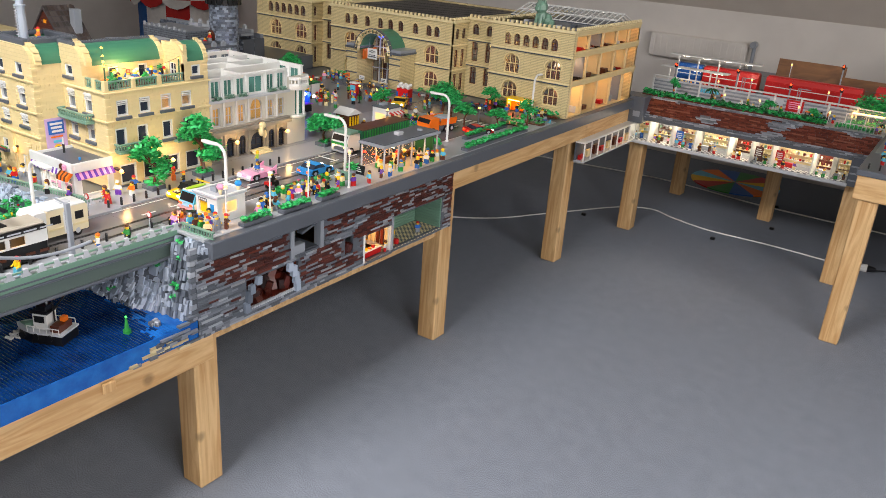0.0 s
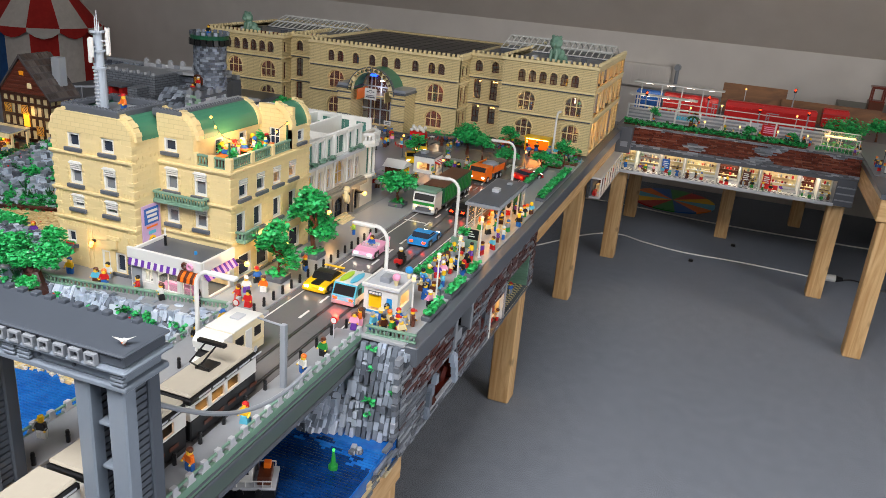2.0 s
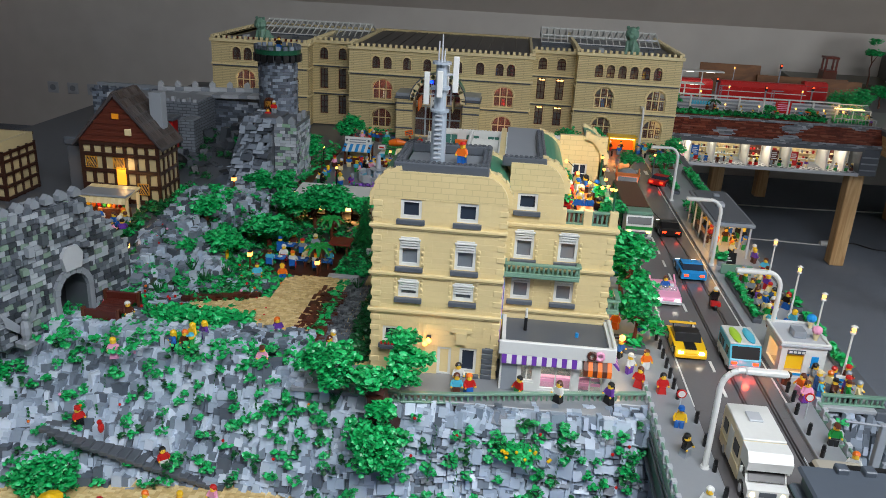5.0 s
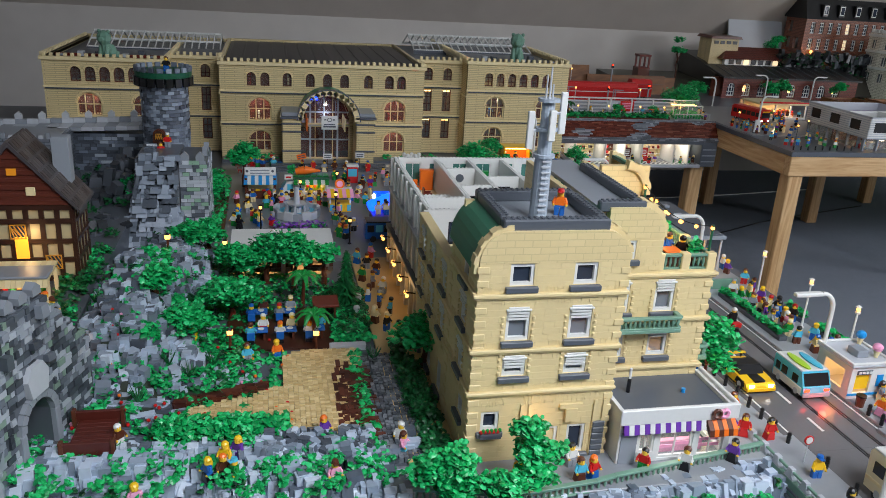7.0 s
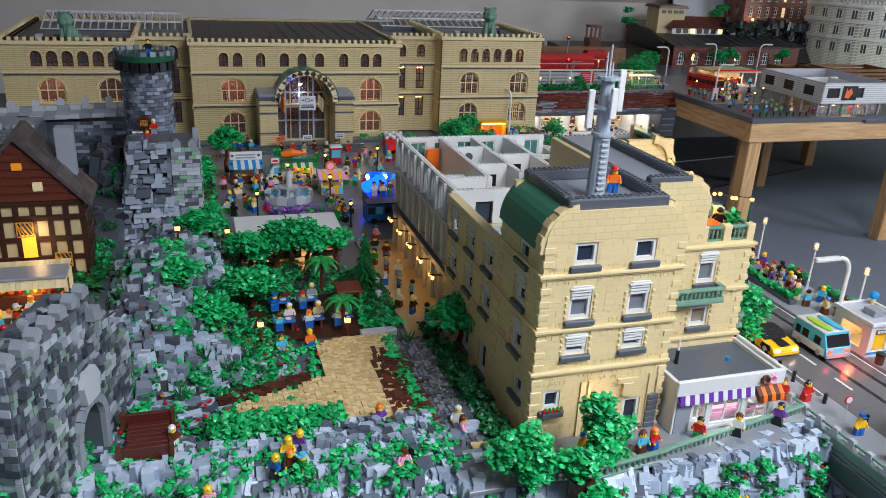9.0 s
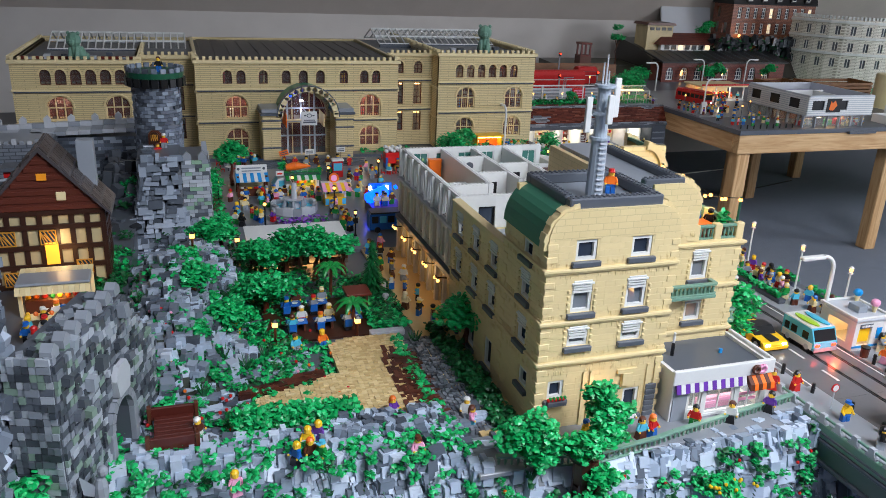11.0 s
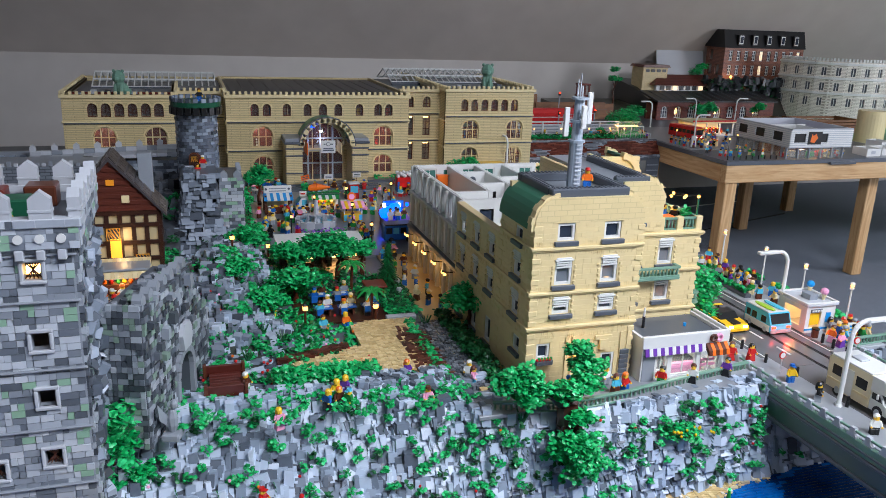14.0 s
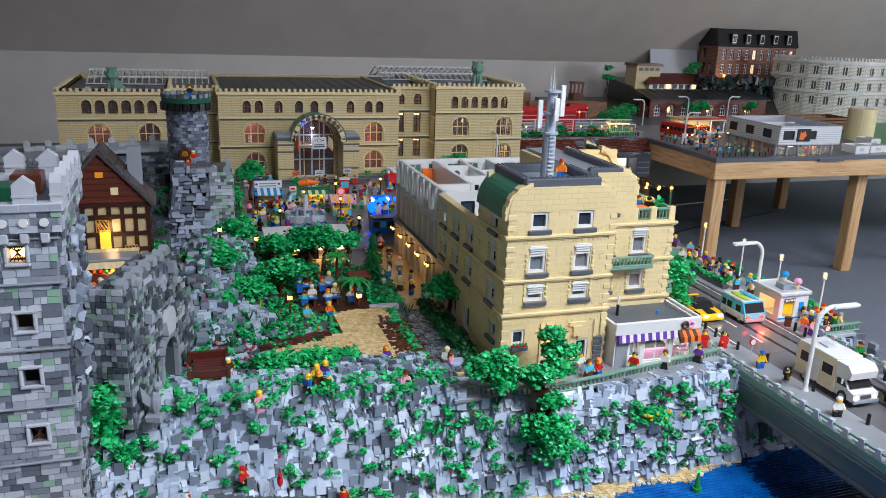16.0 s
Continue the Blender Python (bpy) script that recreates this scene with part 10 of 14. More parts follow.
        Shape().box(x1 - 0.04, y0 + 0.06, eave + 0.02, x1 - 0.01, y0 + 0.09, ridge + 0.004, 0, 0.001).ob("chimney", MID, t)
    else:
        for b in ((x0, y0, x1, y0 + 0.010), (x0, y1 - 0.010, x1, y1), (x0, y0 + 0.010, x0 + 0.010, y1 - 0.010), (x1 - 0.010, y0 + 0.010, x1, y1 - 0.010)):
            Shape().box(b[0], b[1], eave - 0.05, b[2], b[3], eave + 0.022).ob("wall_top", PLASTER, t)
        Shape().box(x0 + 0.010, y0 + 0.010, eave - 0.05, x1 - 0.010, y1 - 0.010, eave - 0.047).ob("upper_floor", TBR, t)
        Shape().box(xm - 0.004, y0 + 0.0105, eave - 0.0465, xm + 0.004, y1 - 0.0105, eave + 0.012).ob("partition", PLASTER, t)
        for q in (y0 - 0.004, y1 + 0.0002):
            Shape().box(x0, q, eave + 0.014, x1, q + 0.0038, eave + 0.022).ob("top_beam", TBR, t)
    return t


th = timber_house(-2.990, -2.804, 1.672, 1.775, 0.742, 0.893, 1.000, "half-timbered house with a red-brown gable and amber lattice windows")
# sheet that glows itself, in place of a lit room behind the door
Shape().box(-2.906, 1.6655, 0.79, -2.884, 1.6682, 0.832).ob("lit_doorway", lit("yellow_doorway", "ffb030", 1.0), th, "doorway lit warm yellow")
timber_house(-3.40, -3.160, 1.62, 1.75, 0.742, 0.862, 0.905, "low half-timbered house still open at the top", False)
Shape().box(-3.045, 1.70, 0.742, -2.994, 1.80, 0.87, 0, 0.002).box(-3.05, 1.695, 0.87, -3.012, 1.805, 0.89, 0, 0.004).ob("side_annex", DARK, label="dark grey annex with chimney beside the timbered house", category="building")

greenery(pk, "castle_foliage", [(cr.uniform(-2.832, -2.775), cr.uniform(1.40, 1.86), 0.748) for _ in range(70)], 0.0052, 14, 0.010, 0.012, LEAFD)
greenery(pk, "castle_leafage", [(cr.uniform(-2.832, -2.775), cr.uniform(1.40, 1.86), 0.750) for _ in range(30)], 0.0052, 12, 0.010, 0.010, LEAF)
# market stall
ms_ = site("market_stall", -2.88, 1.57, 0.742, "market stall with a flat cream board roof, warmly lit", "stall")
for x in (-2.935, -2.826):
    for y in (1.545, 1.60):
        Shape().box(x - 0.003, y - 0.003, 0.742, x + 0.003, y + 0.003, 0.795).ob("post", BUFF, ms_)
for k in range(14):
    Shape().prism([(1.53, 0.786), (1.535, 0.798), (1.61, 0.806), (1.61, 0.803), (1.538, 0.794), (1.533, 0.786)], "x", -2.94 + k * 0.0084, -2.932 + k * 0.0084).ob("awning_board", BUFF if k % 2 == 0 else TAN, ms_)
Shape().box(-2.94, 1.536, 0.7985, -2.823, 1.61, 0.804, 0, 0.002).ob("awning_top", MID, ms_)
Shape().box(-2.93, 1.55, 0.742, -2.83, 1.572, 0.768, 0, 0.001).ob("counter", BROWN, ms_)
for k in range(8):
    Shape().ball(-2.925 + k * 0.0125, 1.56, 0.772, 0.005, None, None, 7, 5).ob("ware", (YELLOW, ORANGE, RED, GREEN)[k % 4], ms_)
Shape().box(-2.90, 1.585, 0.786, -2.86, 1.595, 0.790).ob("stall_lamp", STRIP, ms_, "warm lamp under the awning")
point_lamp("market_light", -2.88, 1.545, 0.778, 0.07, WARM, 0.015)
point_lamp("doorway_light", -2.88, 1.65, 0.835, 0.05, WARM, 0.01)
point_lamp("timber_house_light", -3.09, 1.57, 0.78, 0.03, WARM, 0.01)
crowd(16, -2.93, -2.79, 1.42, 1.53, 0.742, "at the castle market")
for x, y, w, c in ((-2.90, 1.50, 0.05, BUFF), (-2.84, 1.46, 0.04, BUFF), (-2.86, 1.40, 0.04, BUFF)):
    b = site("market_table", x, y, 0.742, "small market table with yellow and orange goods", "table", "market tables")
    Shape().box(x - w / 2, y - 0.012, 0.758, x + w / 2, y + 0.012, 0.761, 0, 0.0006).ob("tabletop", c, b)
    for s in (-1, 1):
        Shape().box(x + s * w * 0.4 - 0.002, y - 0.01, 0.742, x + s * w * 0.4 + 0.002, y + 0.01, 0.758).ob("trestle", BROWN, b)
    for k in range(4):
        Shape().ball(x - w * 0.36 + k * w * 0.24, y, 0.765, 0.004, None, None, 7, 5).ob("ware", (YELLOW, ORANGE)[k % 2], b)

# round tower
rt = site("round_tower", -2.711, 2.35, 0.70, "round dark blue-grey stone tower with a green-black crown", "tower")
Shape().rod((-2.711, 2.35, 0.676), (-2.711, 2.35, 1.021), 0.057, 0.056, 28).ob("core_wall", DARK, rt)
ts = []
for j in range(35):
    for k in range(24):
        if cr.random() < 0.93:
            a = 2 * math.pi * (k + 0.5 * (j % 2)) / 24
            ts.append(pose(-2.711 + 0.0565 * math.cos(a), 2.35 + 0.0565 * math.sin(a), 0.678 + j * 0.0096, 0, 0, math.degrees(a) + 90) @ turn(-0.0078, -0.0015 - 0.003 * cr.random(), 0, 0, 0, 0, (0.0152, 0.005, 0.0088)))
ts.sort(key=lambda m: m.translation.y)
pieces(rt, "stone", BOX_V, BOX_F, ts, DRUIN, 300)
Shape().rod((-2.711, 2.35, 1.021), (-2.711, 2.35, 1.036), 0.060, 0.070, 28).ob("corbel_ring", BLACK, rt)
Shape().rod((-2.711, 2.35, 1.036), (-2.711, 2.35, 1.050), 0.070, 0.072, 28).ob("crown", DGREEN, rt)
for k in range(20):
    a = 2 * math.pi * k / 20
    Shape().box(-0.007, -0.004, 0, 0.007, 0.004, 0.012, 0, 0.001, pose(-2.711 + 0.068 * math.cos(a), 2.35 + 0.068 * math.sin(a), 1.050, 0, 0, math.degrees(a) + 90)).ob("merlon", DRUIN, rt)
    Shape().box(-0.009, -0.003, -0.022, 0.009, 0.003, 0.0, 0, 0.001, pose(-2.711 + 0.0715 * math.cos(a), 2.35 + 0.0715 * math.sin(a), 1.036, 0, 0, math.degrees(a) + 90)).ob("crown_flap", BLACK, rt)
# arched tower door over a plank landing
dz = 0.858
Shape().prism([(-2.7375, dz), (-2.7085, dz)] + [(-2.723 + 0.0145 * math.cos(k * math.pi / 8), dz + 0.036 + 0.0145 * math.sin(k * math.pi / 8)) for k in range(9)], "y", 2.282, 2.300).ob("door_frame", BROWN, rt, "dark brown arched door frame")
door = Shape().prism([(-2.734, dz + 0.001), (-2.712, dz + 0.001)] + [(-2.723 + 0.011 * math.cos(k * math.pi / 8), dz + 0.036 + 0.011 * math.sin(k * math.pi / 8)) for k in range(9)], "y", 2.2795, 2.2815).ob("door", TBR, rt, "dark timber door")
lat = Shape()
for k in range(4):
    lat.rod((-2.731 + k * 0.0053, 2.279, dz + 0.024), (-2.7305 + k * 0.0053 * 0.6, 2.279, dz + 0.040), 0.0009, None, 5).rod((-2.715 - k * 0.0053, 2.279, dz + 0.024), (-2.7155 - k * 0.0053 * 0.6, 2.279, dz + 0.040), 0.0009, None, 5)
lat.ob("door_lattice", plastic("amber_bar_plastic", "c08a2c"), door)
for k in range(8):
    Shape().box(-2.752 + k * 0.0082, 2.212, 0.836 + 0.0004 * (k % 2), -2.7445 + k * 0.0082, 2.290, 0.845 + 0.0004 * (k % 2), 0, 0.0006).ob("landing_plank", DARK, rt)
for x in (-2.756, -2.686):
    for k in range(4):
        Shape().box(x - 0.005, 2.212 + k * 0.021, 0.70, x + 0.005, 2.224 + k * 0.021, 0.858 + 0.007 * (k % 2), 0, 0.0012).ob("landing_pier", MID if k % 2 else DARK, rt)
figure(-2.716, 2.25, 0.8455, 10, "red", "brown", "brown", 0, "on the tower landing")
Shape().prism([(-0.012, 0), (0.012, 0), (0.012, 0.022), (0.0, 0.036), (-0.012, 0.022)], "y", -0.004, 0.002).ob("tower_door", BROWN, rt).matrix_basis = pose(-2.713, 2.2885, 0.872)
figure(-2.70, 2.262, 0.867, 0, "red", "grey", "white", 1, "by the tower door")
figure(-2.70, 2.33, 1.050, 0, "black", "blue", "brown", 0, "on the round tower")

# sloping crag and stepped pier below the round tower
sb = site("tower_crag", -2.70, 2.15, 0.70, "steep crag of grey stones with a stepped pier below the tower", "rock")
stone_face(sb, pose(-2.662, 2.1345, 0.69), 0.066, 0.172, RUIN, 80)
stone_face(sb, pose(-2.5965, 2.135, 0.69, 0, 0, 90), 0.15, 0.165, RUIN, 60)
Shape().box(-2.662, 2.135, 0.676, -2.597, 2.29, 0.862).ob("pier_core", DARK, sb)
for x, y, rz in ((-2.612, 2.142, 0), (-2.648, 2.142, 0), (-2.604, 2.20, 90), (-2.604, 2.25, 90)):
    Shape().prism([(-0.010, 0), (0.010, 0), (0.010, 0.012), (0, 0.022), (-0.010, 0.012)], "y", -0.006, 0.006).ob("pier_merlon", MID, sb).matrix_basis = pose(x, y, 0.862, 0, 0, rz)
Shape().prism([(2.04, 0.676), (2.30, 0.676), (2.30, 0.862), (2.152, 0.862)], "x", -2.765, -2.663).ob("crag_core", DARK, sb)
Shape().box(-2.762, 2.15, 0.862, -2.664, 2.30, 0.867, 0, 0.001).ob("landing", DARK, sb)
cg = []
for j in range(19):
    f = j / 18
    x = -2.776 + 0.030 * f
    while x < -2.665:
        w = cr.choice((0.008, 0.016, 0.016, 0.024, 0.032))
        cg.append(turn(x, 2.022 + 0.118 * f + cr.uniform(-0.006, 0.006), 0.684 + j * 0.0098, cr.gauss(0, 4), cr.gauss(-12, 3), cr.gauss(0, 2), (w, 0.034, cr.choice((0.012, 0.016, 0.022)))))
        x += w * 0.92
cg += [turn(-2.768 + 0.03 * f - 0.004 * cr.random(), 2.04 + 0.12 * f + 0.11 * cr.random(), 0.69 + 0.165 * f, cr.gauss(0, 12), cr.gauss(0, 8), cr.gauss(0, 8), (0.026, 0.022, 0.020)) for f in [cr.random() for _ in range(120)]]
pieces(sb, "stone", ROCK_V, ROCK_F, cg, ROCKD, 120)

# curtain wall and yard behind
cw = site("curtain_wall", -3.02, 2.58, 0.742, "dark blue-grey castle curtain wall with a wall walk", "wall")
Shape().box(-3.45, 2.58, 0.742, -2.775, 2.64, 0.845).ob("core_wall", DARK, cw)
stone_face(cw, pose(-3.45, 2.5795, 0.742), 0.675, 0.105, DRUIN, 300, proud=0.003)
for k in range(22):
    Shape().box(-3.44 + k * 0.030, 2.576, 0.845, -3.422 + k * 0.030, 2.588, 0.858, 0, 0.001).ob("merlon", DRUIN, cw)
Shape().box(-3.45, 2.62, 0.845, -2.78, 2.64, 0.862, 0, 0.001).ob("wall_walk_edge", MID, cw)
hl = site("grey_hall", -3.12, 2.44, 0.742, "long grey hall with a light grey flat roof", "building")
Shape().box(-3.28, 2.36, 0.742, -2.98, 2.52, 0.862).ob("wall", GREYB, hl)
Shape().box(-3.272, 2.368, 0.862, -2.988, 2.512, 0.864).ob("roof", MID, hl)
for k in range(17):
    Shape().box(-3.28 + k * 0.0178, 2.36, 0.8622, -3.269 + k * 0.0178, 2.368, 0.872 + 0.006 * (k % 3 == 0), 0, 0.001).ob("merlon", MID if k % 2 else GREY, hl)
rdh = site("red_gatehouse", -3.03, 2.22, 0.742, "small red and grey gatehouse with pillars", "building")
for x in (-3.055, -3.005):
    Shape().box(x - 0.008, 2.20, 0.742, x + 0.008, 2.24, 0.835, 0, 0.001).ob("pillar", RED, rdh)
Shape().box(-3.07, 2.19, 0.835, -2.99, 2.25, 0.845, 0, 0.001).ob("roof", DARK, rdh)
Shape().box(-2.975, 2.20, 0.742, -2.93, 2.27, 0.84, 0, 0.002).ob("side_tower", GREYB, rdh)
wsh = Shape().ball(0, 0, 0.03, 0.05, 0.03, 0.03, 12, 6).ball(0.06, 0, 0.02, 0.03, 0.02, 0.02, 10, 5)
wsh.ob("boulder", BLACK, label="dark grey boulder in the castle yard", category="rock").location = (-2.97, 2.02, 0.742)

# rubble, sloping wall walk and plants in the castle yard
yd = site("castle_yard_rubble", -2.9, 2.25, 0.742, "dark rubble and plants on the castle yard", "rubble")
yr = []
for _ in range(110):
    x, y = cr.uniform(-3.12, -2.77), cr.uniform(1.92, 2.56)
    yr.append(turn(x, y, 0.742 - 0.004, cr.uniform(0, 360), cr.gauss(0, 10), cr.gauss(0, 10), (cr.uniform(0.014, 0.034), cr.uniform(0.014, 0.026), cr.uniform(0.008, 0.034))))
for _ in range(60):
    x, y = cr.uniform(-2.84, -2.77), cr.uniform(2.18, 2.50)
    yr.append(turn(x, y, 0.742 + 0.04 * cr.random(), cr.uniform(0, 360), cr.gauss(0, 12), cr.gauss(0, 12), (0.026, 0.022, cr.uniform(0.02, 0.06))))
pieces(yd, "rubble_stone", BLOCK_V, ROCK_F, yr, palette("dark_rubble_plastic", ["33383e", "3f454c", "4a5058", "2a2e33", "5a6068"], 0.4), 200)
gy = []
for _ in range(60):
    gy += leaf_mats(cr.uniform(-3.1, -2.77), cr.uniform(1.90, 2.54), 0.756, 0.014, 0.014, 0.010, 14, 0.0052, cr)
Shape().many(LEAF_V, LEAF_F, gy).ob("yard_plants", LEAFD, yd, kind="stuff")
wwk = site("wall_walk", -2.95, 2.54, 0.742, "dark speckled castle wall with a pale sloping wall walk", "wall walk")
Shape().box(-3.20, 2.51, 0.742, -2.772, 2.575, 0.845).ob("core_wall", DARK, wwk)
stone_face(wwk, pose(-3.20, 2.5095, 0.742), 0.428, 0.105, palette("speckled_stone_plastic", ["4a515b", "555d68", "424851", "98a2ad", "5c6570", "6d7785"], 0.38), 120, proud=0.003)
for k in range(14):
    x = -3.20 + k * 0.0306
    Shape().box(x, 2.498, 0.846 + 0.0012 * k, x + 0.0300, 2.575, 0.858 + 0.0012 * k, 0, 0.001).ob("walk_stone", (GREY, MID, GREY)[k % 3], wwk)
    Shape().box(x, 2.560, 0.858 + 0.0012 * k, x + 0.0300, 2.575, 0.872 + 0.0012 * k, 0, 0.001).ob("walk_parapet", (GREY, GREY, MID)[k % 3], wwk)
    if k % 2 == 0:
        Shape().prism([(x, 0.872 + 0.0012 * k), (x + 0.018, 0.872 + 0.0012 * k), (x + 0.018, 0.884 + 0.0012 * k), (x + 0.009, 0.892 + 0.0012 * k), (x, 0.884 + 0.0012 * k)], "y", 2.562, 2.573).ob("merlon", GREY, wwk)
pl_ = thing("long_pole", pose(-3.05, 2.05, 0.742), "long grey beam on a dark trestle in the yard", "beam")
Shape().rod((-0.06, 0, 0.10), (0.06, 0.02, 0.112), 0.005, 0.004, 8).ob("beam", MID, pl_)
for sx in (-0.02, 0.02):
    Shape().rod((sx, -0.01, 0), (0, 0.006, 0.105), 0.004, None, 6).ob("trestle_leg", DARK, pl_)


# ---- station square ----
P = 0.682


def awning_stripes(parent, x0, x1, y0, y1, z0, z1, a, b, n):
    """Sloping cloth strips from a high back edge to a low front edge."""
    w = (x1 - x0) / n
    for k in range(n):
        Shape().prism([(y0, z0), (y0, z0 + 0.003), (y1, z1 + 0.003), (y1, z1)], "x", x0 + k * w, x0 + k * w + w * 0.98).ob("awning_strip", (a, b)[k % 2], parent)


# wurst stall with a name board over a striped awning
st = site("market_stall", -2.47, 2.45, P, "wooden market stall with blue and white awning and white name board", "market stall")
for x in (-2.512, -2.432):
    for y in (2.415, 2.475):
        Shape().box(x - 0.003, y - 0.003, P, x + 0.003, y + 0.003, P + 0.062).ob("post", BROWN, st)
Shape().box(-2.510, 2.418, P, -2.434, 2.426, P + 0.022, 0, 0.001).ob("counter", BROWN, st)
Shape().box(-2.508, 2.468, P, -2.436, 2.476, P + 0.05, 0, 0.001).ob("back_wall", BUFF, st)
awning_stripes(st, -2.518, -2.426, 2.395, 2.44, P + 0.048, P + 0.064, SKYBLUE, WHITE, 9)
Shape().box(-2.516, 2.436, P + 0.062, -2.428, 2.480, P + 0.066, 0, 0.001).ob("roof", WHITE, st)
Shape().box(-2.516, 2.430, P + 0.066, -2.428, 2.434, P + 0.090, 0, 0.001).ob("name_board", WHITE, st)
for k in range(2):
    Shape().box(-2.500, 2.4292, P + 0.071 + k * 0.008, -2.446, 2.430, P + 0.0745 + k * 0.008).ob("writing_bar", MID, st)
for x in (-2.509, -2.437):
    Shape().rod((x, 2.4293, P + 0.079), (x, 2.430, P + 0.079), 0.004, None, 10).ob("emblem", DARK, st)
for k in range(4):
    Shape().box(-2.504 + k * 0.018, 2.419, P + 0.022, -2.492 + k * 0.018, 2.425, P + 0.027, 0, 0.001).ob("tray", (WHITE, YELLOW, RED, GREEN)[k], st)

# food truck with a carrot on its roof
ft = site("food_truck", -2.345, 2.45, P, "white and green food truck with orange carrot on roof", "food truck")
Shape().wall(0.096, 0.046, 0.004, [(0.030, 0.088, 0.012, 0.040, False)], 0, pose(-2.375, 2.420, P + 0.008)).ob("side_wall", WHITE, ft)
Shape().box(-2.375, 2.474, P + 0.008, -2.279, 2.478, P + 0.054).ob("side_wall", WHITE, ft)
Shape().box(-2.283, 2.424, P + 0.008, -2.279, 2.474, P + 0.054).ob("rear_wall", WHITE, ft)
Shape().prism([(-2.415, P + 0.008), (-2.375, P + 0.008), (-2.375, P + 0.052), (-2.398, P + 0.046), (-2.412, P + 0.024)], "y", 2.424, 2.474).ob("cab", WHITE, ft)
Shape().prism([(-2.4125, P + 0.026), (-2.399, P + 0.0445), (-2.3985, P + 0.046), (-2.4135, P + 0.026)], "y", 2.428, 2.470).ob("windscreen", AZURE, ft)
Shape().box(-2.396, 2.4232, P + 0.024, -2.380, 2.424, P + 0.042).ob("side_window", AZURE, ft)
Shape().box(-2.418, 2.422, P + 0.006, -2.410, 2.476, P + 0.013, 0, 0.001).ob("bumper", GREEN, ft)
Shape().box(-2.345, 2.424, P + 0.046, -2.286, 2.474, P + 0.050).ob("ceiling_lamp", STRIP, ft)
Shape().box(-2.345, 2.464, P + 0.012, -2.286, 2.470, P + 0.044).ob("back_shelf", LIME, ft)
for k in range(5):
    Shape().box(-2.340 + k * 0.011, 2.458, P + 0.022, -2.333 + k * 0.011, 2.463, P + 0.030, 0, 0.001).ob("jar", (RED, YELLOW, ORANGE, GREEN, WHITE)[k], ft)
for k in range(9):
    Shape().prism([(2.398, P + 0.046), (2.398, P + 0.049), (2.424, P + 0.059), (2.424, P + 0.055)], "x", -2.378 + k * 0.0112, -2.3675 + k * 0.0112).ob("awning_strip", (GREEN, WHITE)[k % 2], ft)
Shape().box(-2.379, 2.418, P + 0.054, -2.275, 2.480, P + 0.060, 0, 0.001).ob("roof", DGREEN, ft)
for k in range(6):
    Shape().box(-2.379 + k * 0.0175, 2.440, P + 0.060, -2.364 + k * 0.0175, 2.468, P + 0.063, 0, 0.0008).ob("roof_plate", GREEN, ft)
Shape().rod((-2.372, 2.448, P + 0.074), (-2.345, 2.448, P + 0.078), 0.009, 0.013, 12).rod((-2.345, 2.448, P + 0.078), (-2.300, 2.448, P + 0.076), 0.013, 0.0025, 12).ob("carrot", ORANGE, ft, "big orange carrot ornament")
Shape().many(LEAF_V, LEAF_F, leaf_mats(-2.383, 2.448, P + 0.078, 0.012, 0.012, 0.012, 26, 0.007, rnd)).ob("carrot_leaves", LEAF, ft, kind="stuff")
Shape().box(-2.404, 2.424, P + 0.055, -2.381, 2.428, P + 0.070, 0, 0.001).ob("name_board", WHITE, ft)
Shape().box(-2.400, 2.4232, P + 0.060, -2.385, 2.424, P + 0.065).ob("writing_bar", RED, ft)
for x in (-2.395, -2.30):
    for y in (2.4235, 2.4745):
        o = Shape().rod((x, y - 0.003, P + 0.008), (x, y + 0.003, P + 0.008), 0.008, None, 12).ob("wheel", BLACK, ft)

# round fountain behind a bed of purple flowers
fo = site("fountain", -2.375, 2.262, P, "grey stone fountain with round basin and tall centre column", "fountain")
for k in range(16):
    a = k * 0.3927
    Shape().box(-0.0125, -0.005, 0, 0.0125, 0.005, 0.020 + 0.004 * (k % 2), 0, 0.001, pose(-2.375 + 0.058 * math.cos(a), 2.262 + 0.058 * math.sin(a), P, 0, 0, k * 22.5 + 90)).ob("basin_stone", GREY if k % 3 else MID, fo)
Shape().rod((-2.375, 2.262, P), (-2.375, 2.262, P + 0.010), 0.052, None, 24).ob("water", AZURE, fo, "pale blue water")
Shape().rod((-2.375, 2.262, P + 0.01), (-2.375, 2.262, P + 0.028), 0.017, 0.012, 12).rod((-2.375, 2.262, P + 0.028), (-2.375, 2.262, P + 0.034), 0.022, 0.026, 14).rod((-2.375, 2.262, P + 0.034), (-2.375, 2.262, P + 0.078), 0.009, 0.006, 10).ob("column", GREY, fo)
for k in range(6):
    a = k * 1.047 + 0.3
    Shape().rod((-2.375 + 0.03 * math.cos(a), 2.262 + 0.03 * math.sin(a), P + 0.01), (-2.375 + 0.026 * math.cos(a), 2.262 + 0.026 * math.sin(a), P + 0.034), 0.008, 0.003, 7).ob("spout", MID, fo)
fb = site("flower_bed", -2.37, 2.18, P, "curved bed of small purple flowers before the fountain", "flower bed")
Shape().box(-2.44, 2.112, P, -2.30, 2.150, P + 0.008, 0, 0.001).ob("edging", DARK, fb)
plant_bed(fb, "flower_carpet", -2.438, -2.302, 2.114, 2.148, P + 0.008, 0.012, 150, 0.005, palette("purple_flower_plastic", ["6a3aa0", "8a52c0", "512a86", "9a66cc", "2aa552"]))

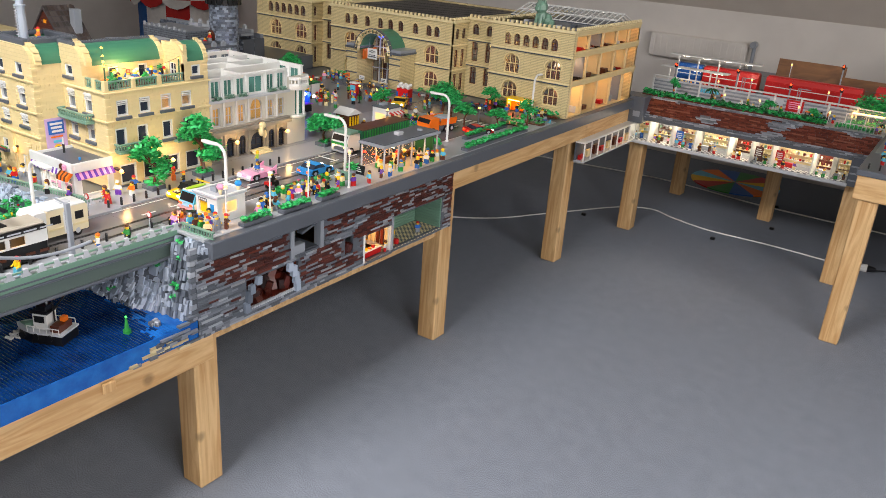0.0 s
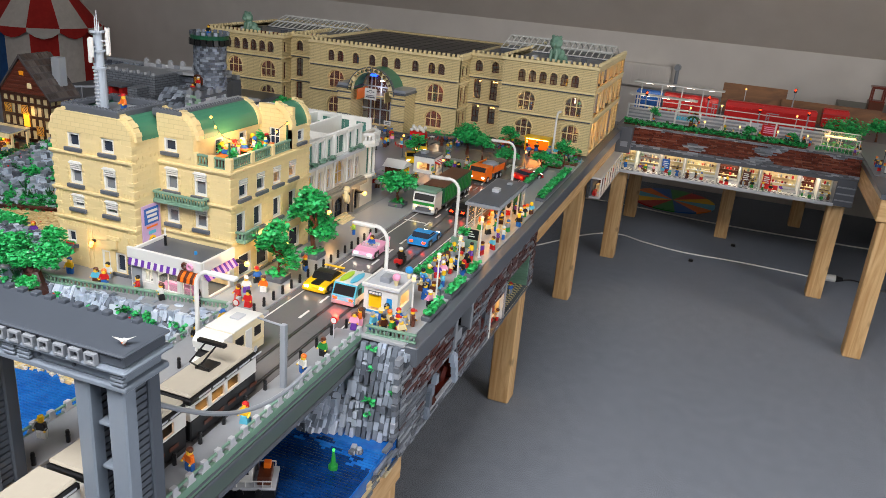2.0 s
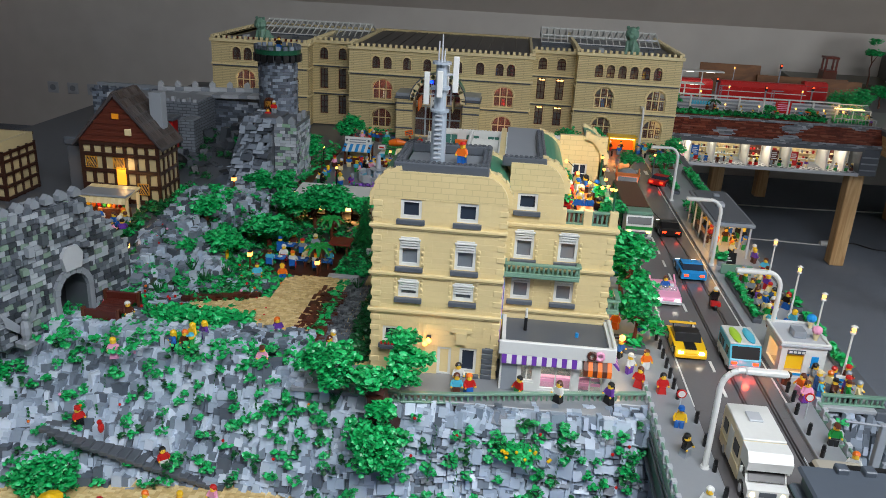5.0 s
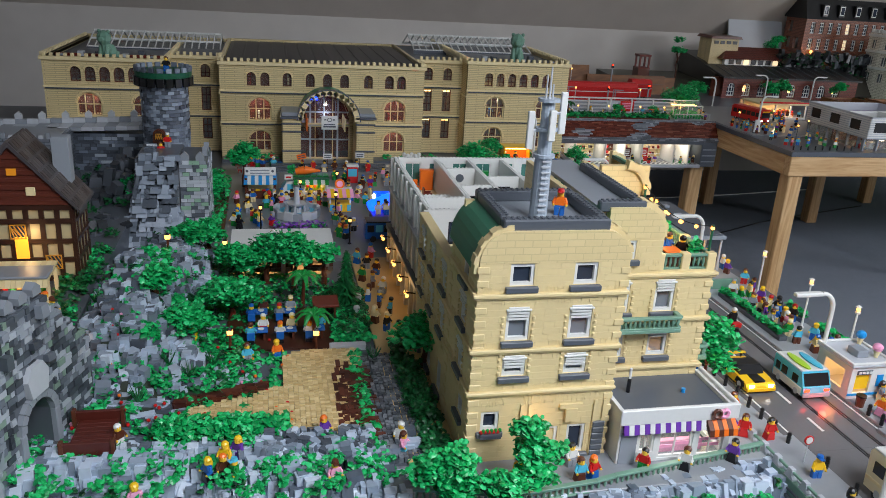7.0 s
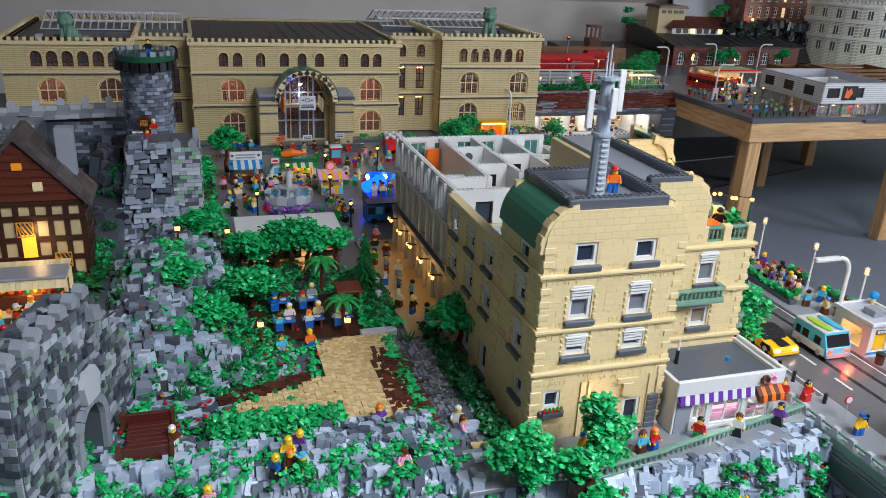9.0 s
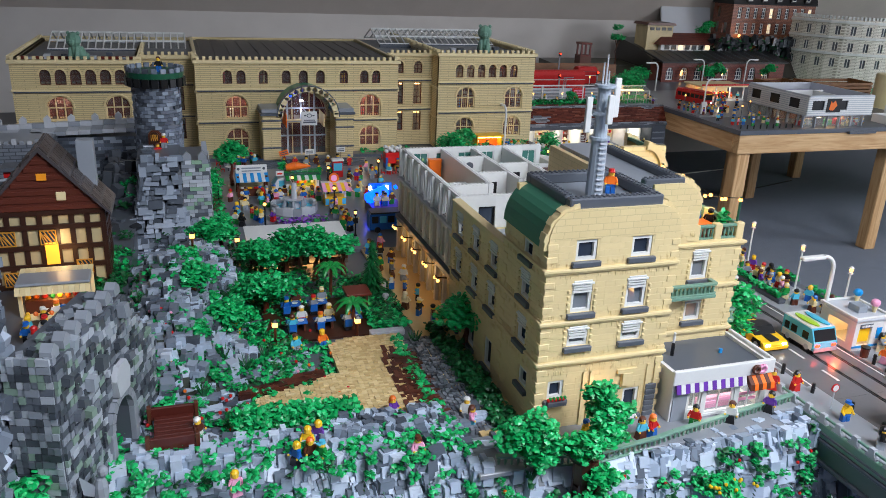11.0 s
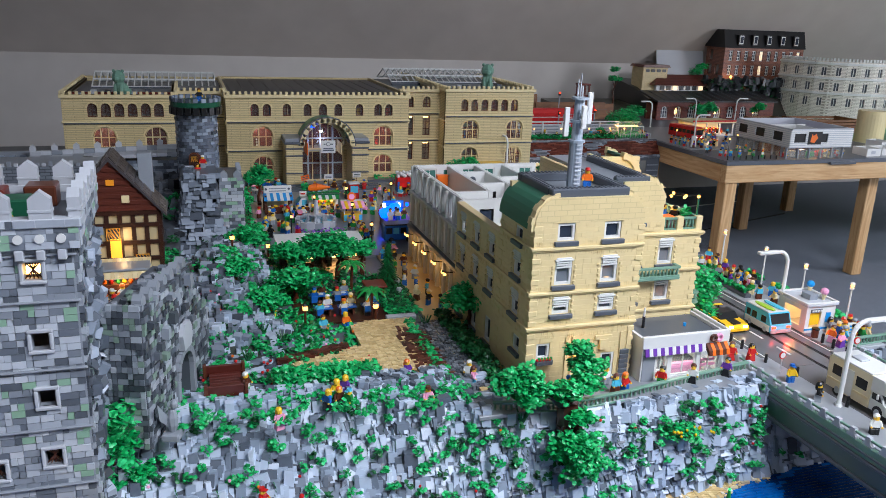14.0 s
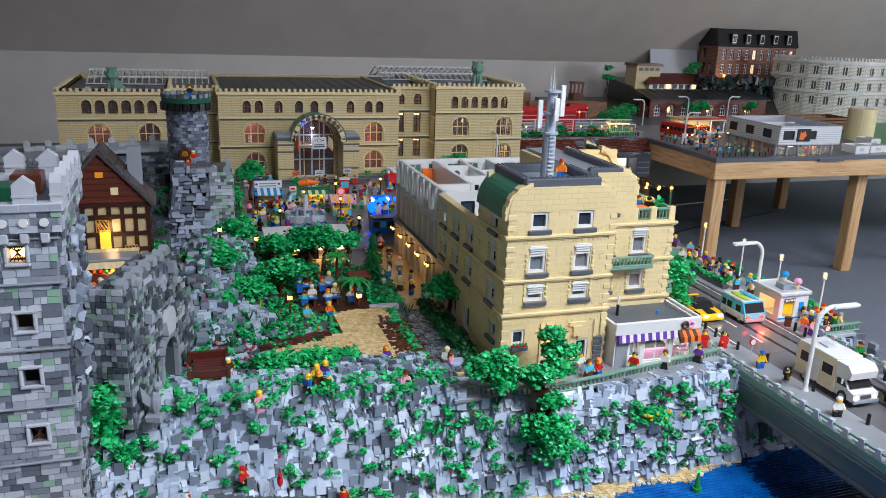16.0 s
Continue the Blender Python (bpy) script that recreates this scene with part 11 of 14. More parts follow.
# two low stone huts with flat pale roofs
HUT = palette("hut_stone_plastic", ["8d8272", "756a5c", "9c9080", "5f564b", "a89a86", "6b4a36"])
for x0, x1 in ((-2.53, -2.425), (-2.415, -2.31)):
    hu = site("stone_hut", (x0 + x1) / 2, 1.89, P, "low stone hut with flat pale roof and lit openings", "hut", "stone huts")
    w = x1 - x0
    Shape().wall(w, 0.050, 0.006, [(0.016, 0.040, 0.002, 0.034, False), (0.060, 0.086, 0.014, 0.036, False)], 0, pose(x0, 1.845, P)).ob("wall", BROWN, hu)
    for y0, y1, xa, xb in ((1.932, 1.938, x0, x1), (1.851, 1.932, x0, x0 + 0.006), (1.851, 1.932, x1 - 0.006, x1)):
        Shape().box(xa, y0, P, xb, y1, P + 0.05).ob("wall", BROWN, hu)
    ms = []
    for j in range(5):
        for k in range(9):
            a, z = 0.0005 + k * w / 9 + (0.004 if j % 2 else 0), j * 0.0098
            if a + 0.010 < w and not (a + 0.010 > 0.016 and a < 0.040 and z < 0.034) and not (a + 0.010 > 0.060 and a < 0.086 and 0.006 < z < 0.036):
                ms.append(turn(x0 + a, 1.845 - 0.002 - 0.002 * rnd.random(), P + z, 0, 0, 0, (0.0105, 0.006, 0.009)))
    pieces(hu, "stone", BOX_V, BOX_F, ms, HUT, 60)
    Shape().prism([(1.83, P + 0.050), (1.83, P + 0.054), (1.965, P + 0.060), (1.965, P + 0.056)], "x", x0 - 0.004, x1 + 0.003).ob("roof", WHITE, hu)
    Shape().box(x0 + 0.012, 1.91, P + 0.004, x1 - 0.012, 1.914, P + 0.040).ob("inner_lamp", STRIP, hu)

# stage with blue lights
sg = site("stage", -2.12, 2.185, P, "small black stage with glowing blue lights", "stage")
Shape().box(-2.18, 2.13, P, -2.10, 2.24, P + 0.028, 0, 0.001).ob("platform", BLACK, sg)
Shape().box(-2.183, 2.126, P + 0.028, -2.097, 2.244, P + 0.032, 0, 0.001).ob("deck", PURPLE, sg)
Shape().box(-2.173, 2.233, P + 0.032, -2.106, 2.239, P + 0.075, 0, 0.001).ob("backdrop", BLUE, sg)
Shape().rod((-2.185, 2.19, P + 0.044), (-2.130, 2.21, P + 0.060), 0.016, 0.016, 14).ob("light_drum", BLUELED, sg, "glowing blue light drum")
for k in range(5):
    Shape().rod((-2.17 + k * 0.024, 2.227, P + 0.066), (-2.17 + k * 0.024, 2.22, P + 0.062), 0.005, None, 10).ob("spotlight", BLUELED if k % 2 else COOL, sg)
Shape().box(-2.177, 2.1255, P + 0.006, -2.104, 2.1298, P + 0.022).ob("front_board", DARK, sg)
for k in range(6):
    Shape().box(-2.171 + k * 0.017, 2.1248, P + 0.010, -2.148 + k * 0.017, 2.1255, P + 0.017).ob("writing_bar", MID, sg)
point_lamp("stage_glow", -2.12, 2.2, P + 0.075, 0.02, (0.1, 0.25, 1.0), 0.015)
# van beside the stage with its opened hatch
bu = site("blue_bus", -2.17, 2.065, P, "dark blue city bus parked before the stage", "bus")
Shape().box(-2.215, 2.030, P + 0.007, -2.125, 2.070, P + 0.050, 0, 0.002).ob("body", BLUE, bu)
Shape().box(-2.213, 2.028, P + 0.050, -2.127, 2.072, P + 0.054, 0, 0.001).ob("roof", BLACK, bu)
for k in range(4):
    Shape().box(-2.210 + k * 0.021, 2.0292, P + 0.026, -2.193 + k * 0.021, 2.030, P + 0.044).ob("side_window", AZURE if k % 2 else BLACK, bu)
for x in (-2.195, -2.143):
    for y in (2.031, 2.069):
        Shape().rod((x, y - 0.002, P + 0.008), (x, y + 0.002, P + 0.008), 0.008, None, 12).ob("wheel", BLACK, bu)

# sweets stall with a doughnut
sw = site("sweets_stall", -2.25, 2.30, P, "pink and yellow sweets stall with striped awning", "market stall")
Shape().box(-2.285, 2.285, P, -2.225, 2.325, P + 0.024, 0, 0.001).ob("counter", YELLOW, sw)
for k in range(5):
    Shape().box(-2.284 + k * 0.012, 2.2842, P + 0.003, -2.2735 + k * 0.012, 2.285, P + 0.021).ob("front_panel", (AZURE, YELLOW)[k % 2], sw)
for x in (-2.283, -2.227):
    for y in (2.288, 2.322):
        Shape().box(x - 0.002, y - 0.002, P + 0.024, x + 0.002, y + 0.002, P + 0.054).ob("post", WHITE, sw)
awning_stripes(sw, -2.292, -2.218, 2.268, 2.306, P + 0.046, P + 0.058, PINK, YELLOW, 7)
Shape().box(-2.290, 2.306, P + 0.058, -2.220, 2.330, P + 0.061, 0, 0.001).ob("roof", WHITE, sw)
Shape().rod((-2.255, 2.310, P + 0.074), (-2.255, 2.316, P + 0.074), 0.014, None, 16).ob("doughnut", ORANGE, sw)
Shape().rod((-2.255, 2.3095, P + 0.074), (-2.255, 2.310, P + 0.074), 0.009, None, 16).ob("icing", PINK, sw)

vm = site("snack_machine", -2.19, 2.60, P, "red snack machine with a white top and glass front", "machine")
Shape().box(-2.207, 2.588, P, -2.173, 2.612, P + 0.052, 0, 0.0015).ob("body", RED, vm)
Shape().box(-2.204, 2.5872, P + 0.022, -2.176, 2.588, P + 0.046).ob("window_pane", AZURE, vm)
Shape().box(-2.209, 2.586, P + 0.052, -2.171, 2.614, P + 0.058, 0, 0.001).ob("top", WHITE, vm)
rs = site("popcorn_stand", -1.985, 2.68, P, "red stand with white heaped top and blue panels", "stand")
Shape().box(-2.015, 2.665, P + 0.018, -1.955, 2.70, P + 0.055, 0, 0.0015).ob("body", RED, rs)
for x in (-2.010, -1.960):
    Shape().box(x - 0.004, 2.6635, P, x + 0.004, 2.70, P + 0.040, 0, 0.001).ob("leg", BLUE, rs)
for k in range(14):
    Shape().ball(-2.01 + (k % 7) * 0.0083, 2.672 + 0.018 * (k // 7), P + 0.060 + 0.005 * ((k * 5) % 3), 0.0075, None, None, 7, 5).ob("heaped_ball", WHITE, rs)

for x, y, h in ((-2.47, 2.10, 0.075), (-2.36, 2.46 - 0.06, 0.06), (-2.275, 2.20, 0.080), (-2.255, 2.40, 0.085), (-2.255, 2.02, 0.065), (-2.57, 2.36, 0.07), (-2.10, 2.05, 0.07), (-2.08, 2.50, 0.075)):
    globe_lamp(x, y, P, h, BLACK)

# right of the square: small shop, fair machine, hedges
sp = site("small_shop", -1.80, 2.33, 0.684, "small white shop with dark flat roof and red awning", "shop")
Shape().wall(0.075, 0.056, 0.004, [(0.012, 0.034, 0.0, 0.036, False), (0.042, 0.068, 0.012, 0.036, False)], 0, pose(-1.765, 2.295, 0.684, 0, 0, 90)).ob("wall", WHITE, sp)
Shape().wall(0.07, 0.056, 0.004, [(0.012, 0.058, 0.012, 0.036, False)], 0, pose(-1.839, 2.291, 0.684)).ob("wall", WHITE, sp)
Shape().box(-1.839, 2.295, 0.684, -1.835, 2.37, 0.74).ob("wall", WHITE, sp)
Shape().box(-1.835, 2.366, 0.684, -1.769, 2.37, 0.74).ob("wall", WHITE, sp)
Shape().box(-1.842, 2.288, 0.740, -1.762, 2.373, 0.745, 0, 0.001).ob("roof", DARK, sp)
Shape().box(-1.825, 2.31, 0.745, -1.805, 2.34, 0.755, 0, 0.001).ob("roof_unit", MID, sp)
for k in range(7):
    Shape().prism([(-1.769, 0.727), (-1.769, 0.730), (-1.748, 0.722), (-1.748, 0.719)], "y", 2.297 + k * 0.0105, 2.3069 + k * 0.0105).ob("awning_strip", (RED, WHITE)[k % 2], sp)
Shape().box(-1.83, 2.30, 0.734, -1.775, 2.36, 0.738).ob("ceiling_lamp", STRIP, sp)
Shape().box(-1.81, 2.34, 0.684, -1.78, 2.355, 0.715, 0, 0.001).ob("shelf", BROWN, sp)
fm = site("fair_organ", -1.84, 2.15, 0.684, "brown and gold fairground organ with a white cloth roof", "fair organ")
Shape().box(-1.872, 2.12, 0.684, -1.81, 2.18, 0.735, 0, 0.002).ob("cabinet", BROWN, fm)
for k in range(4):
    Shape().rod((-1.8095, 2.128 + k * 0.0145, 0.694), (-1.8095, 2.128 + k * 0.0145, 0.728), 0.004, 0.003, 8).ob("gold_pipe", YELLOW, fm)
Shape().prism([(2.112, 0.735), (2.188, 0.735), (2.15, 0.755)], "x", -1.878, -1.804).ob("roof", WHITE, fm)
for x0, x1, y0, y1, h in ((-1.69, -1.672, 2.30, 2.50, 0.018), (-1.785, -1.72, 2.42, 2.45, 0.016), (-2.60, -2.56, 2.10, 2.60, 0.03), (-2.05, -1.86, 2.865, 2.89, 0.022), (-1.73, -1.62, 2.925, 2.948, 0.02), (-1.49, -1.38, 2.92, 2.945, 0.022), (-2.55, -2.42, 2.865, 2.89, 0.024), (-1.35 - 0.13, -1.40, 2.66, 2.69, 0.022), (-1.47, -1.36, 2.74, 2.78, 0.026), (-1.94, -1.88, 2.50, 2.53, 0.02)):
    h_ = site("hedge", (x0 + x1) / 2, (y0 + y1) / 2, P, "low bright green plastic hedge on the square", "hedge", "hedges")
    Shape().box(x0, y0, P, x1, y1, P + 0.006).ob("soil", BROWN, h_)
    plant_bed(h_, "leaves", x0, x1, y0, y1, P + 0.004, h, int(9000 * (x1 - x0) * (y1 - y0)) + 40, 0.0065)
for i, (x, y) in enumerate(((-1.575, 2.52), (-1.69, 2.60), (-1.88, 2.40), (-1.45, 2.56), (-1.66, 2.86), (-1.40, 2.70))):
    tree(x, y, P, 0.075 + 0.012 * (i % 3), 0.034, 190, "small leafy green plastic street tree", seed=60 + i, leaf=0.0075, r_trunk=0.0035)

yk = site("yellow_kiosk", -1.555, 2.91, P, "bright yellow newspaper kiosk with open hatch before the station", "kiosk")
Shape().wall(0.10, 0.052, 0.004, [(0.010, 0.046, 0.014, 0.040, False), (0.056, 0.092, 0.014, 0.040, False)], 0, pose(-1.605, 2.93, P)).ob("wall", YELLOW, yk)
for x in (-1.605, -1.509):
    Shape().box(x, 2.889, P, x + 0.004, 2.935, P + 0.052).ob("wall", YELLOW, yk)
Shape().box(-1.609, 2.880, P + 0.052, -1.501, 2.939, P + 0.057, 0, 0.001).ob("roof", YELLOW, yk)
Shape().box(-1.60, 2.890, P + 0.046, -1.51, 2.930, P + 0.050).ob("ceiling_lamp", STRIP, yk)
Shape().box(-1.601, 2.925, P, -1.509, 2.930, P + 0.045).ob("back_wall", ORANGE, yk)


def cafe_set(x, y, z, cloth, chair):
    t = thing("cafe_table", pose(x, y, z), "small round cafe table on the station terrace", "table", "terrace tables")
    Shape().rod((0, 0, 0.013), (0, 0, 0.0155), 0.011, None, 12).ob("tabletop", cloth, t)
    Shape().rod((0, 0, 0), (0, 0, 0.013), 0.002, None, 8).ob("leg", DARK, t)
    for s in (-1, 1):
        c = thing("cafe_chair", pose(x + s * 0.019, y, z, 0, 0, -90 * s), "small coloured plastic chair on the station terrace", "chair", "terrace chairs")
        Shape().box(-0.006, -0.006, 0.007, 0.006, 0.006, 0.0085).ob("seat", chair, c)
        Shape().box(-0.006, 0.005, 0.0085, 0.006, 0.0065, 0.019, 0, 0.0005).ob("backrest", chair, c)
        for a in (-0.005, 0.005):
            for b in (-0.005, 0.005):
                Shape().rod((a, b, 0), (a, b, 0.007), 0.001, None, 5).ob("leg", chair, c)


for i, (x, y) in enumerate(((-2.53, 2.80), (-2.47, 2.84), (-2.41, 2.80), (-2.52, 2.72), (-1.90, 2.82), (-1.84, 2.84), (-1.97, 2.80), (-1.72, 2.84), (-1.38, 2.86 - 0.05), (-2.02, 2.60))):
    cafe_set(x, y, P, (WHITE, RED, BLUE)[i % 3], (RED, BLUE, AZURE)[i % 3])


def bicycle(x, y, z, rz, colour):
    t = thing("bicycle", pose(x, y, z, 0, 0, rz), "small toy bicycle standing on the square", "bicycle", "bicycles")
    for yy in (-0.010, 0.010):
        Shape().pipe([(0, yy + 0.0065 * math.cos(k * 0.5236), 0.0065 + 0.0065 * math.sin(k * 0.5236)) for k in range(13)], 0.0009, 5).ob("wheel", BLACK, t)
    Shape().pipe([(0, -0.010, 0.0065), (0, -0.004, 0.016), (0, 0.006, 0.016), (0, 0.010, 0.0065), (0, 0.0, 0.007), (0, -0.004, 0.016)], 0.001, 5).ob("frame", colour, t)
    Shape().rod((-0.006, 0.007, 0.021), (0.006, 0.007, 0.021), 0.0009, None, 5).rod((0, 0.006, 0.016), (0, 0.007, 0.021), 0.0009, None, 5).ob("handlebar", BLACK, t)
    Shape().box(-0.002, -0.007, 0.018, 0.002, -0.001, 0.0195).rod((0, -0.004, 0.016), (0, -0.004, 0.018), 0.0009, None, 5).ob("saddle", BLACK, t)


for i in range(7):
    bicycle(-1.92 + i * 0.016, 2.795 + 0.004 * (i % 2), P, 10, (RED, BLUE, BLACK, GREEN)[i % 4])
for i in range(5):
    bicycle(-1.70 + i * 0.017, 2.80, P, -8, (BLACK, RED, AZURE)[i % 3])

# crowd on the square
crowd(20, -2.46, -2.29, 2.335, 2.40, P, "on the station square")
crowd(14, -2.55, -2.44, 2.12, 2.39, P, "on the station square")
crowd(16, -2.29, -2.08, 2.34, 2.56, P, "on the station square")
crowd(9, -2.285, -2.23, 2.05, 2.26, P, "by the stage", 0)
crowd(12, -2.35, -2.02, 2.54, 2.66, P, "on the station square")
crowd(9, -2.55, -2.42, 2.74, 2.84, P, "on the terrace")
crowd(8, -1.99, -1.83, 2.60, 2.78, P, "on the station terrace")
crowd(10, -1.90, -1.70, 2.38, 2.50, P, "before the shops")
crowd(8, -1.93, -1.76, 2.03, 2.11, 0.684, "by the fair organ")
crowd(12, -1.70, -1.40, 2.82, 2.92, P, "by the kiosk")
crowd(6, -1.785, -1.68, 2.12, 2.30, 0.684, "on the pavement")
crowd(4, -2.19, -2.12, 2.145, 2.175, P + 0.032, "on the stage", 0)
for i in range(7):
    x, y = -2.34 + i * 0.036, 2.735 + 0.018 * (i % 2)
    figure(x, y, P, fr_.uniform(-30, 30), fr_.choice(TORSO), fr_.choice(LEGS), fr_.choice(HAIR), fr_.choice((0, 1, 2)), "in the rally")
    if i in (0, 2, 5):
        pl = thing("placard", pose(x + 0.010, y - 0.007, P, 0, (-14, 10, 0)[i % 3], 0), "white placard on a stick with unreadable bars", "placard", "placards")
        Shape().rod((0, 0, 0), (0, 0, 0.046), 0.001, None, 6).ob("stick", BROWN, pl)
        Shape().box(-0.015, -0.001, 0.044, 0.015, 0.001, 0.062, 0, 0.0004).ob("board", WHITE if i else ORANGE, pl)
        for k in range(2):
            Shape().box(-0.011, -0.0016, 0.048 + k * 0.006, 0.011, -0.001, 0.051 + k * 0.006).ob("writing_bar", DARK, pl)


# ---- layered earth under the promenade ----
er = random.Random(77)


def strata(parent, m, w, h, holes, mat_at, keep, row=0.0062, lens=(0.012, 0.02, 0.03, 0.045), proud=0.003):
    """Flat plates laid in uneven rows, leaving the openings free."""
    groups = {}
    z = 0.0
    while z < h - 0.002:
        x = -er.uniform(0, 0.02)
        while x < w:
            l = er.choice(lens)
            a, b = max(0, x), min(w, x + l)
            if b - a > 0.003 and not any(b > p and a < q and z + row > r and z < t for p, q, r, t in holes):
                groups.setdefault(mat_at(a, z), []).append(m @ turn(a, -er.uniform(0.0, proud), z, 0, 0, 0, (b - a - 0.0006, 0.008, min(row, h - z) - 0.0005)))
            x += l
        z += row
    for g, ms in groups.items():
        er.shuffle(ms)
        pieces(parent, "layer_plate", BOX_V, BOX_F, ms, g, keep)


EX = -1.338
ew = site("layered_earth_wall", EX, 1.6, 0.455, "layered brown and grey plate wall with caves and lit rooms", "wall panel")
HOLES = [(1.20, 1.38, 0.468, 0.548), (1.354, 1.471, 0.565, 0.64), (1.565, 1.60, 0.505, 0.556), (1.648, 1.780, 0.455, 0.538), (1.780, 2.045, 0.459, 0.562)]
Y0, Y1, Z0, Z1 = 1.052, 2.10, 0.448, 0.645
M = pose(EX, Y0, Z0, 0, 0, 90)
loc = [(a - Y0, b - Y0, max(0.0, c - Z0), d - Z0, False) for a, b, c, d in HOLES]
Shape().wall(Y1 - Y0, Z1 - Z0, 0.010, loc, 0, M).ob("backing", DARK, ew)
GREYS = palette("slate_layer_plastic", ["5f666e", "727982", "848b94", "4c5259", "666d75", "979ea6", "545a62"], 0.3)
BROWNS = palette("brown_layer_plastic", ["4a2119", "56281d", "3d1b15", "4a2119", "642e20", "401d16", "8a8d90", "56281d", "4e241b", "3d1b15", "747a82"], 0.3)


def earth_mat(a, z):
    y, zz = a + Y0, z + Z0
    if zz > 0.632 or zz < 0.462:
        return GREYS
    edge = 1.10 + 0.05 * math.sin(zz * 60) + (0.16 if zz < 0.52 else 0.0) + (0.10 if zz < 0.545 and y < 1.5 else 0)
    band = 0.545 + 0.12 * (y - 1.3) + 0.008 * math.sin(y * 40)
    if y < edge or (y < 1.62 and abs(zz - band) < 0.013):
        return GREYS if er.random() < 0.88 else BROWNS
    return BROWNS if er.random() < 0.9 else GREYS


strata(ew, M, Y1 - Y0, Z1 - Z0, [(p, q, r, t) for p, q, r, t, _ in loc], earth_mat, 300)
# sloping toe of the wall at the sea
toe = Shape()
tz = []
for k in range(34):
    y = er.uniform(0.86, 1.06)
    top = 0.452 + 0.07 * (y - 0.86) / 0.19
    tz.append(pose(EX, Y0, 0, 0, 0, 90) @ turn(y - Y0, -er.uniform(0, 0.004), er.uniform(0.446, top), 0, 0, 0, (er.choice((0.02, 0.03, 0.045)), 0.010, 0.0058)))
pieces(ew, "toe_plate", BOX_V, BOX_F, tz, palette("toe_layer_plastic", ["5f666e", "727982", "b5a680", "d0c29a", "4c5259", "848b94"]), 34)
for k in range(13):
    Shape().box(EX - 0.012, 1.040 - 0.002 * (k % 3), 0.500 + k * 0.0136, EX - 0.001, Y0 + 0.008, 0.513 + k * 0.0136, 0, 0.001).ob("corner_stone", GREYS, ew)
# cave with a dark red inside
cv = Shape()
CW = -1.338
for y0, z0, y1, z1 in ((1.19, 0.462, 1.20, 0.556), (1.38, 0.462, 1.39, 0.556)):
    cv.box(CW - 0.12, y0, z0, CW - 0.008, y1, z1)
cv.box(CW - 0.12, 1.19, 0.556, CW - 0.008, 1.39, 0.562).box(CW - 0.12, 1.19, 0.462, CW - 0.008, 1.39, 0.467).box(CW - 0.125, 1.19, 0.462, CW - 0.12, 1.39, 0.562)
cv.ob("cave_shell", DRED, ew)
blob = [turn(CW - er.uniform(0.02, 0.10), er.uniform(1.205, 1.375), 0.467 + er.choice((0.0, 0.0, 0.055)) * er.random(), er.uniform(0, 360), er.gauss(0, 15), er.gauss(0, 15), (er.uniform(0.012, 0.024), 0.016, er.uniform(0.016, 0.045))) for _ in range(60)]
pieces(ew, "cave_rock", BLOCK_V, ROCK_F, blob, palette("cave_rock_plastic", ["3a1712", "4a1d16", "2b1210", "5c2218", "4a2119"]), 60)
edge = [pose(EX, Y0, 0, 0, 0, 90) @ turn(a - Y0, -0.004, z, 0, 0, er.uniform(-12, 12), (0.016, 0.012, er.uniform(0.02, 0.034))) for a, z in ((1.198, 0.466), (1.202, 0.49), (1.214, 0.512), (1.235, 0.53), (1.372, 0.466), (1.366, 0.49), (1.358, 0.512), (1.345, 0.53))]
pieces(ew, "cave_mouth_rock", BLOCK_V, ROCK_F, edge, ROCK, 16)
for k in range(22):
    Shape().box(EX - 0.006, 1.206 + k * 0.0078, 0.467, EX + 0.002, 1.211 + k * 0.0078, 0.473).ob("rail_fence", GREY, ew)
# niche with a grey frame
nf = Shape().box(EX - 0.02, 1.350, 0.560, EX + 0.005, 1.362, 0.645, 0, 0.001).box(EX - 0.02, 1.459, 0.560, EX + 0.005, 1.472, 0.645, 0, 0.001).box(EX - 0.02, 1.362, 0.636, EX + 0.004, 1.459, 0.645, 0, 0.001)
nf.ob("niche_frame", MID, ew)
Shape().box(EX - 0.09, 1.362, 0.563, EX - 0.085, 1.459, 0.64).ob("niche_back", BLACK, ew)
Shape().box(EX - 0.085, 1.362, 0.563, EX - 0.008, 1.459, 0.567).ob("niche_floor", DARK, ew)
Shape().box(EX - 0.018, 1.362, 0.567, EX + 0.003, 1.402, 0.593, 0, 0.001).ob("niche_sill", MID, ew)
Shape().prism([(1.405, 0.61), (1.459, 0.625), (1.459, 0.632), (1.405, 0.617)], "x", EX - 0.03, EX - 0.01).ob("niche_beam", DARK, ew)
Shape().box(EX - 0.07, 1.555, 0.50, EX - 0.05, 1.61, 0.56).ob("burrow_back", BLACK, ew)
pieces(ew, "burrow_rock", BLOCK_V, ROCK_F, [turn(EX - 0.01, 1.568 + 0.007 * k, 0.505 + 0.006 * (k % 3), 20 * k, 8, 5, (0.012, 0.012, 0.02 + 0.006 * (k % 2))) for k in range(5)], palette("burrow_rock_plastic", ["3a1712", "4a1d16"]), 10)
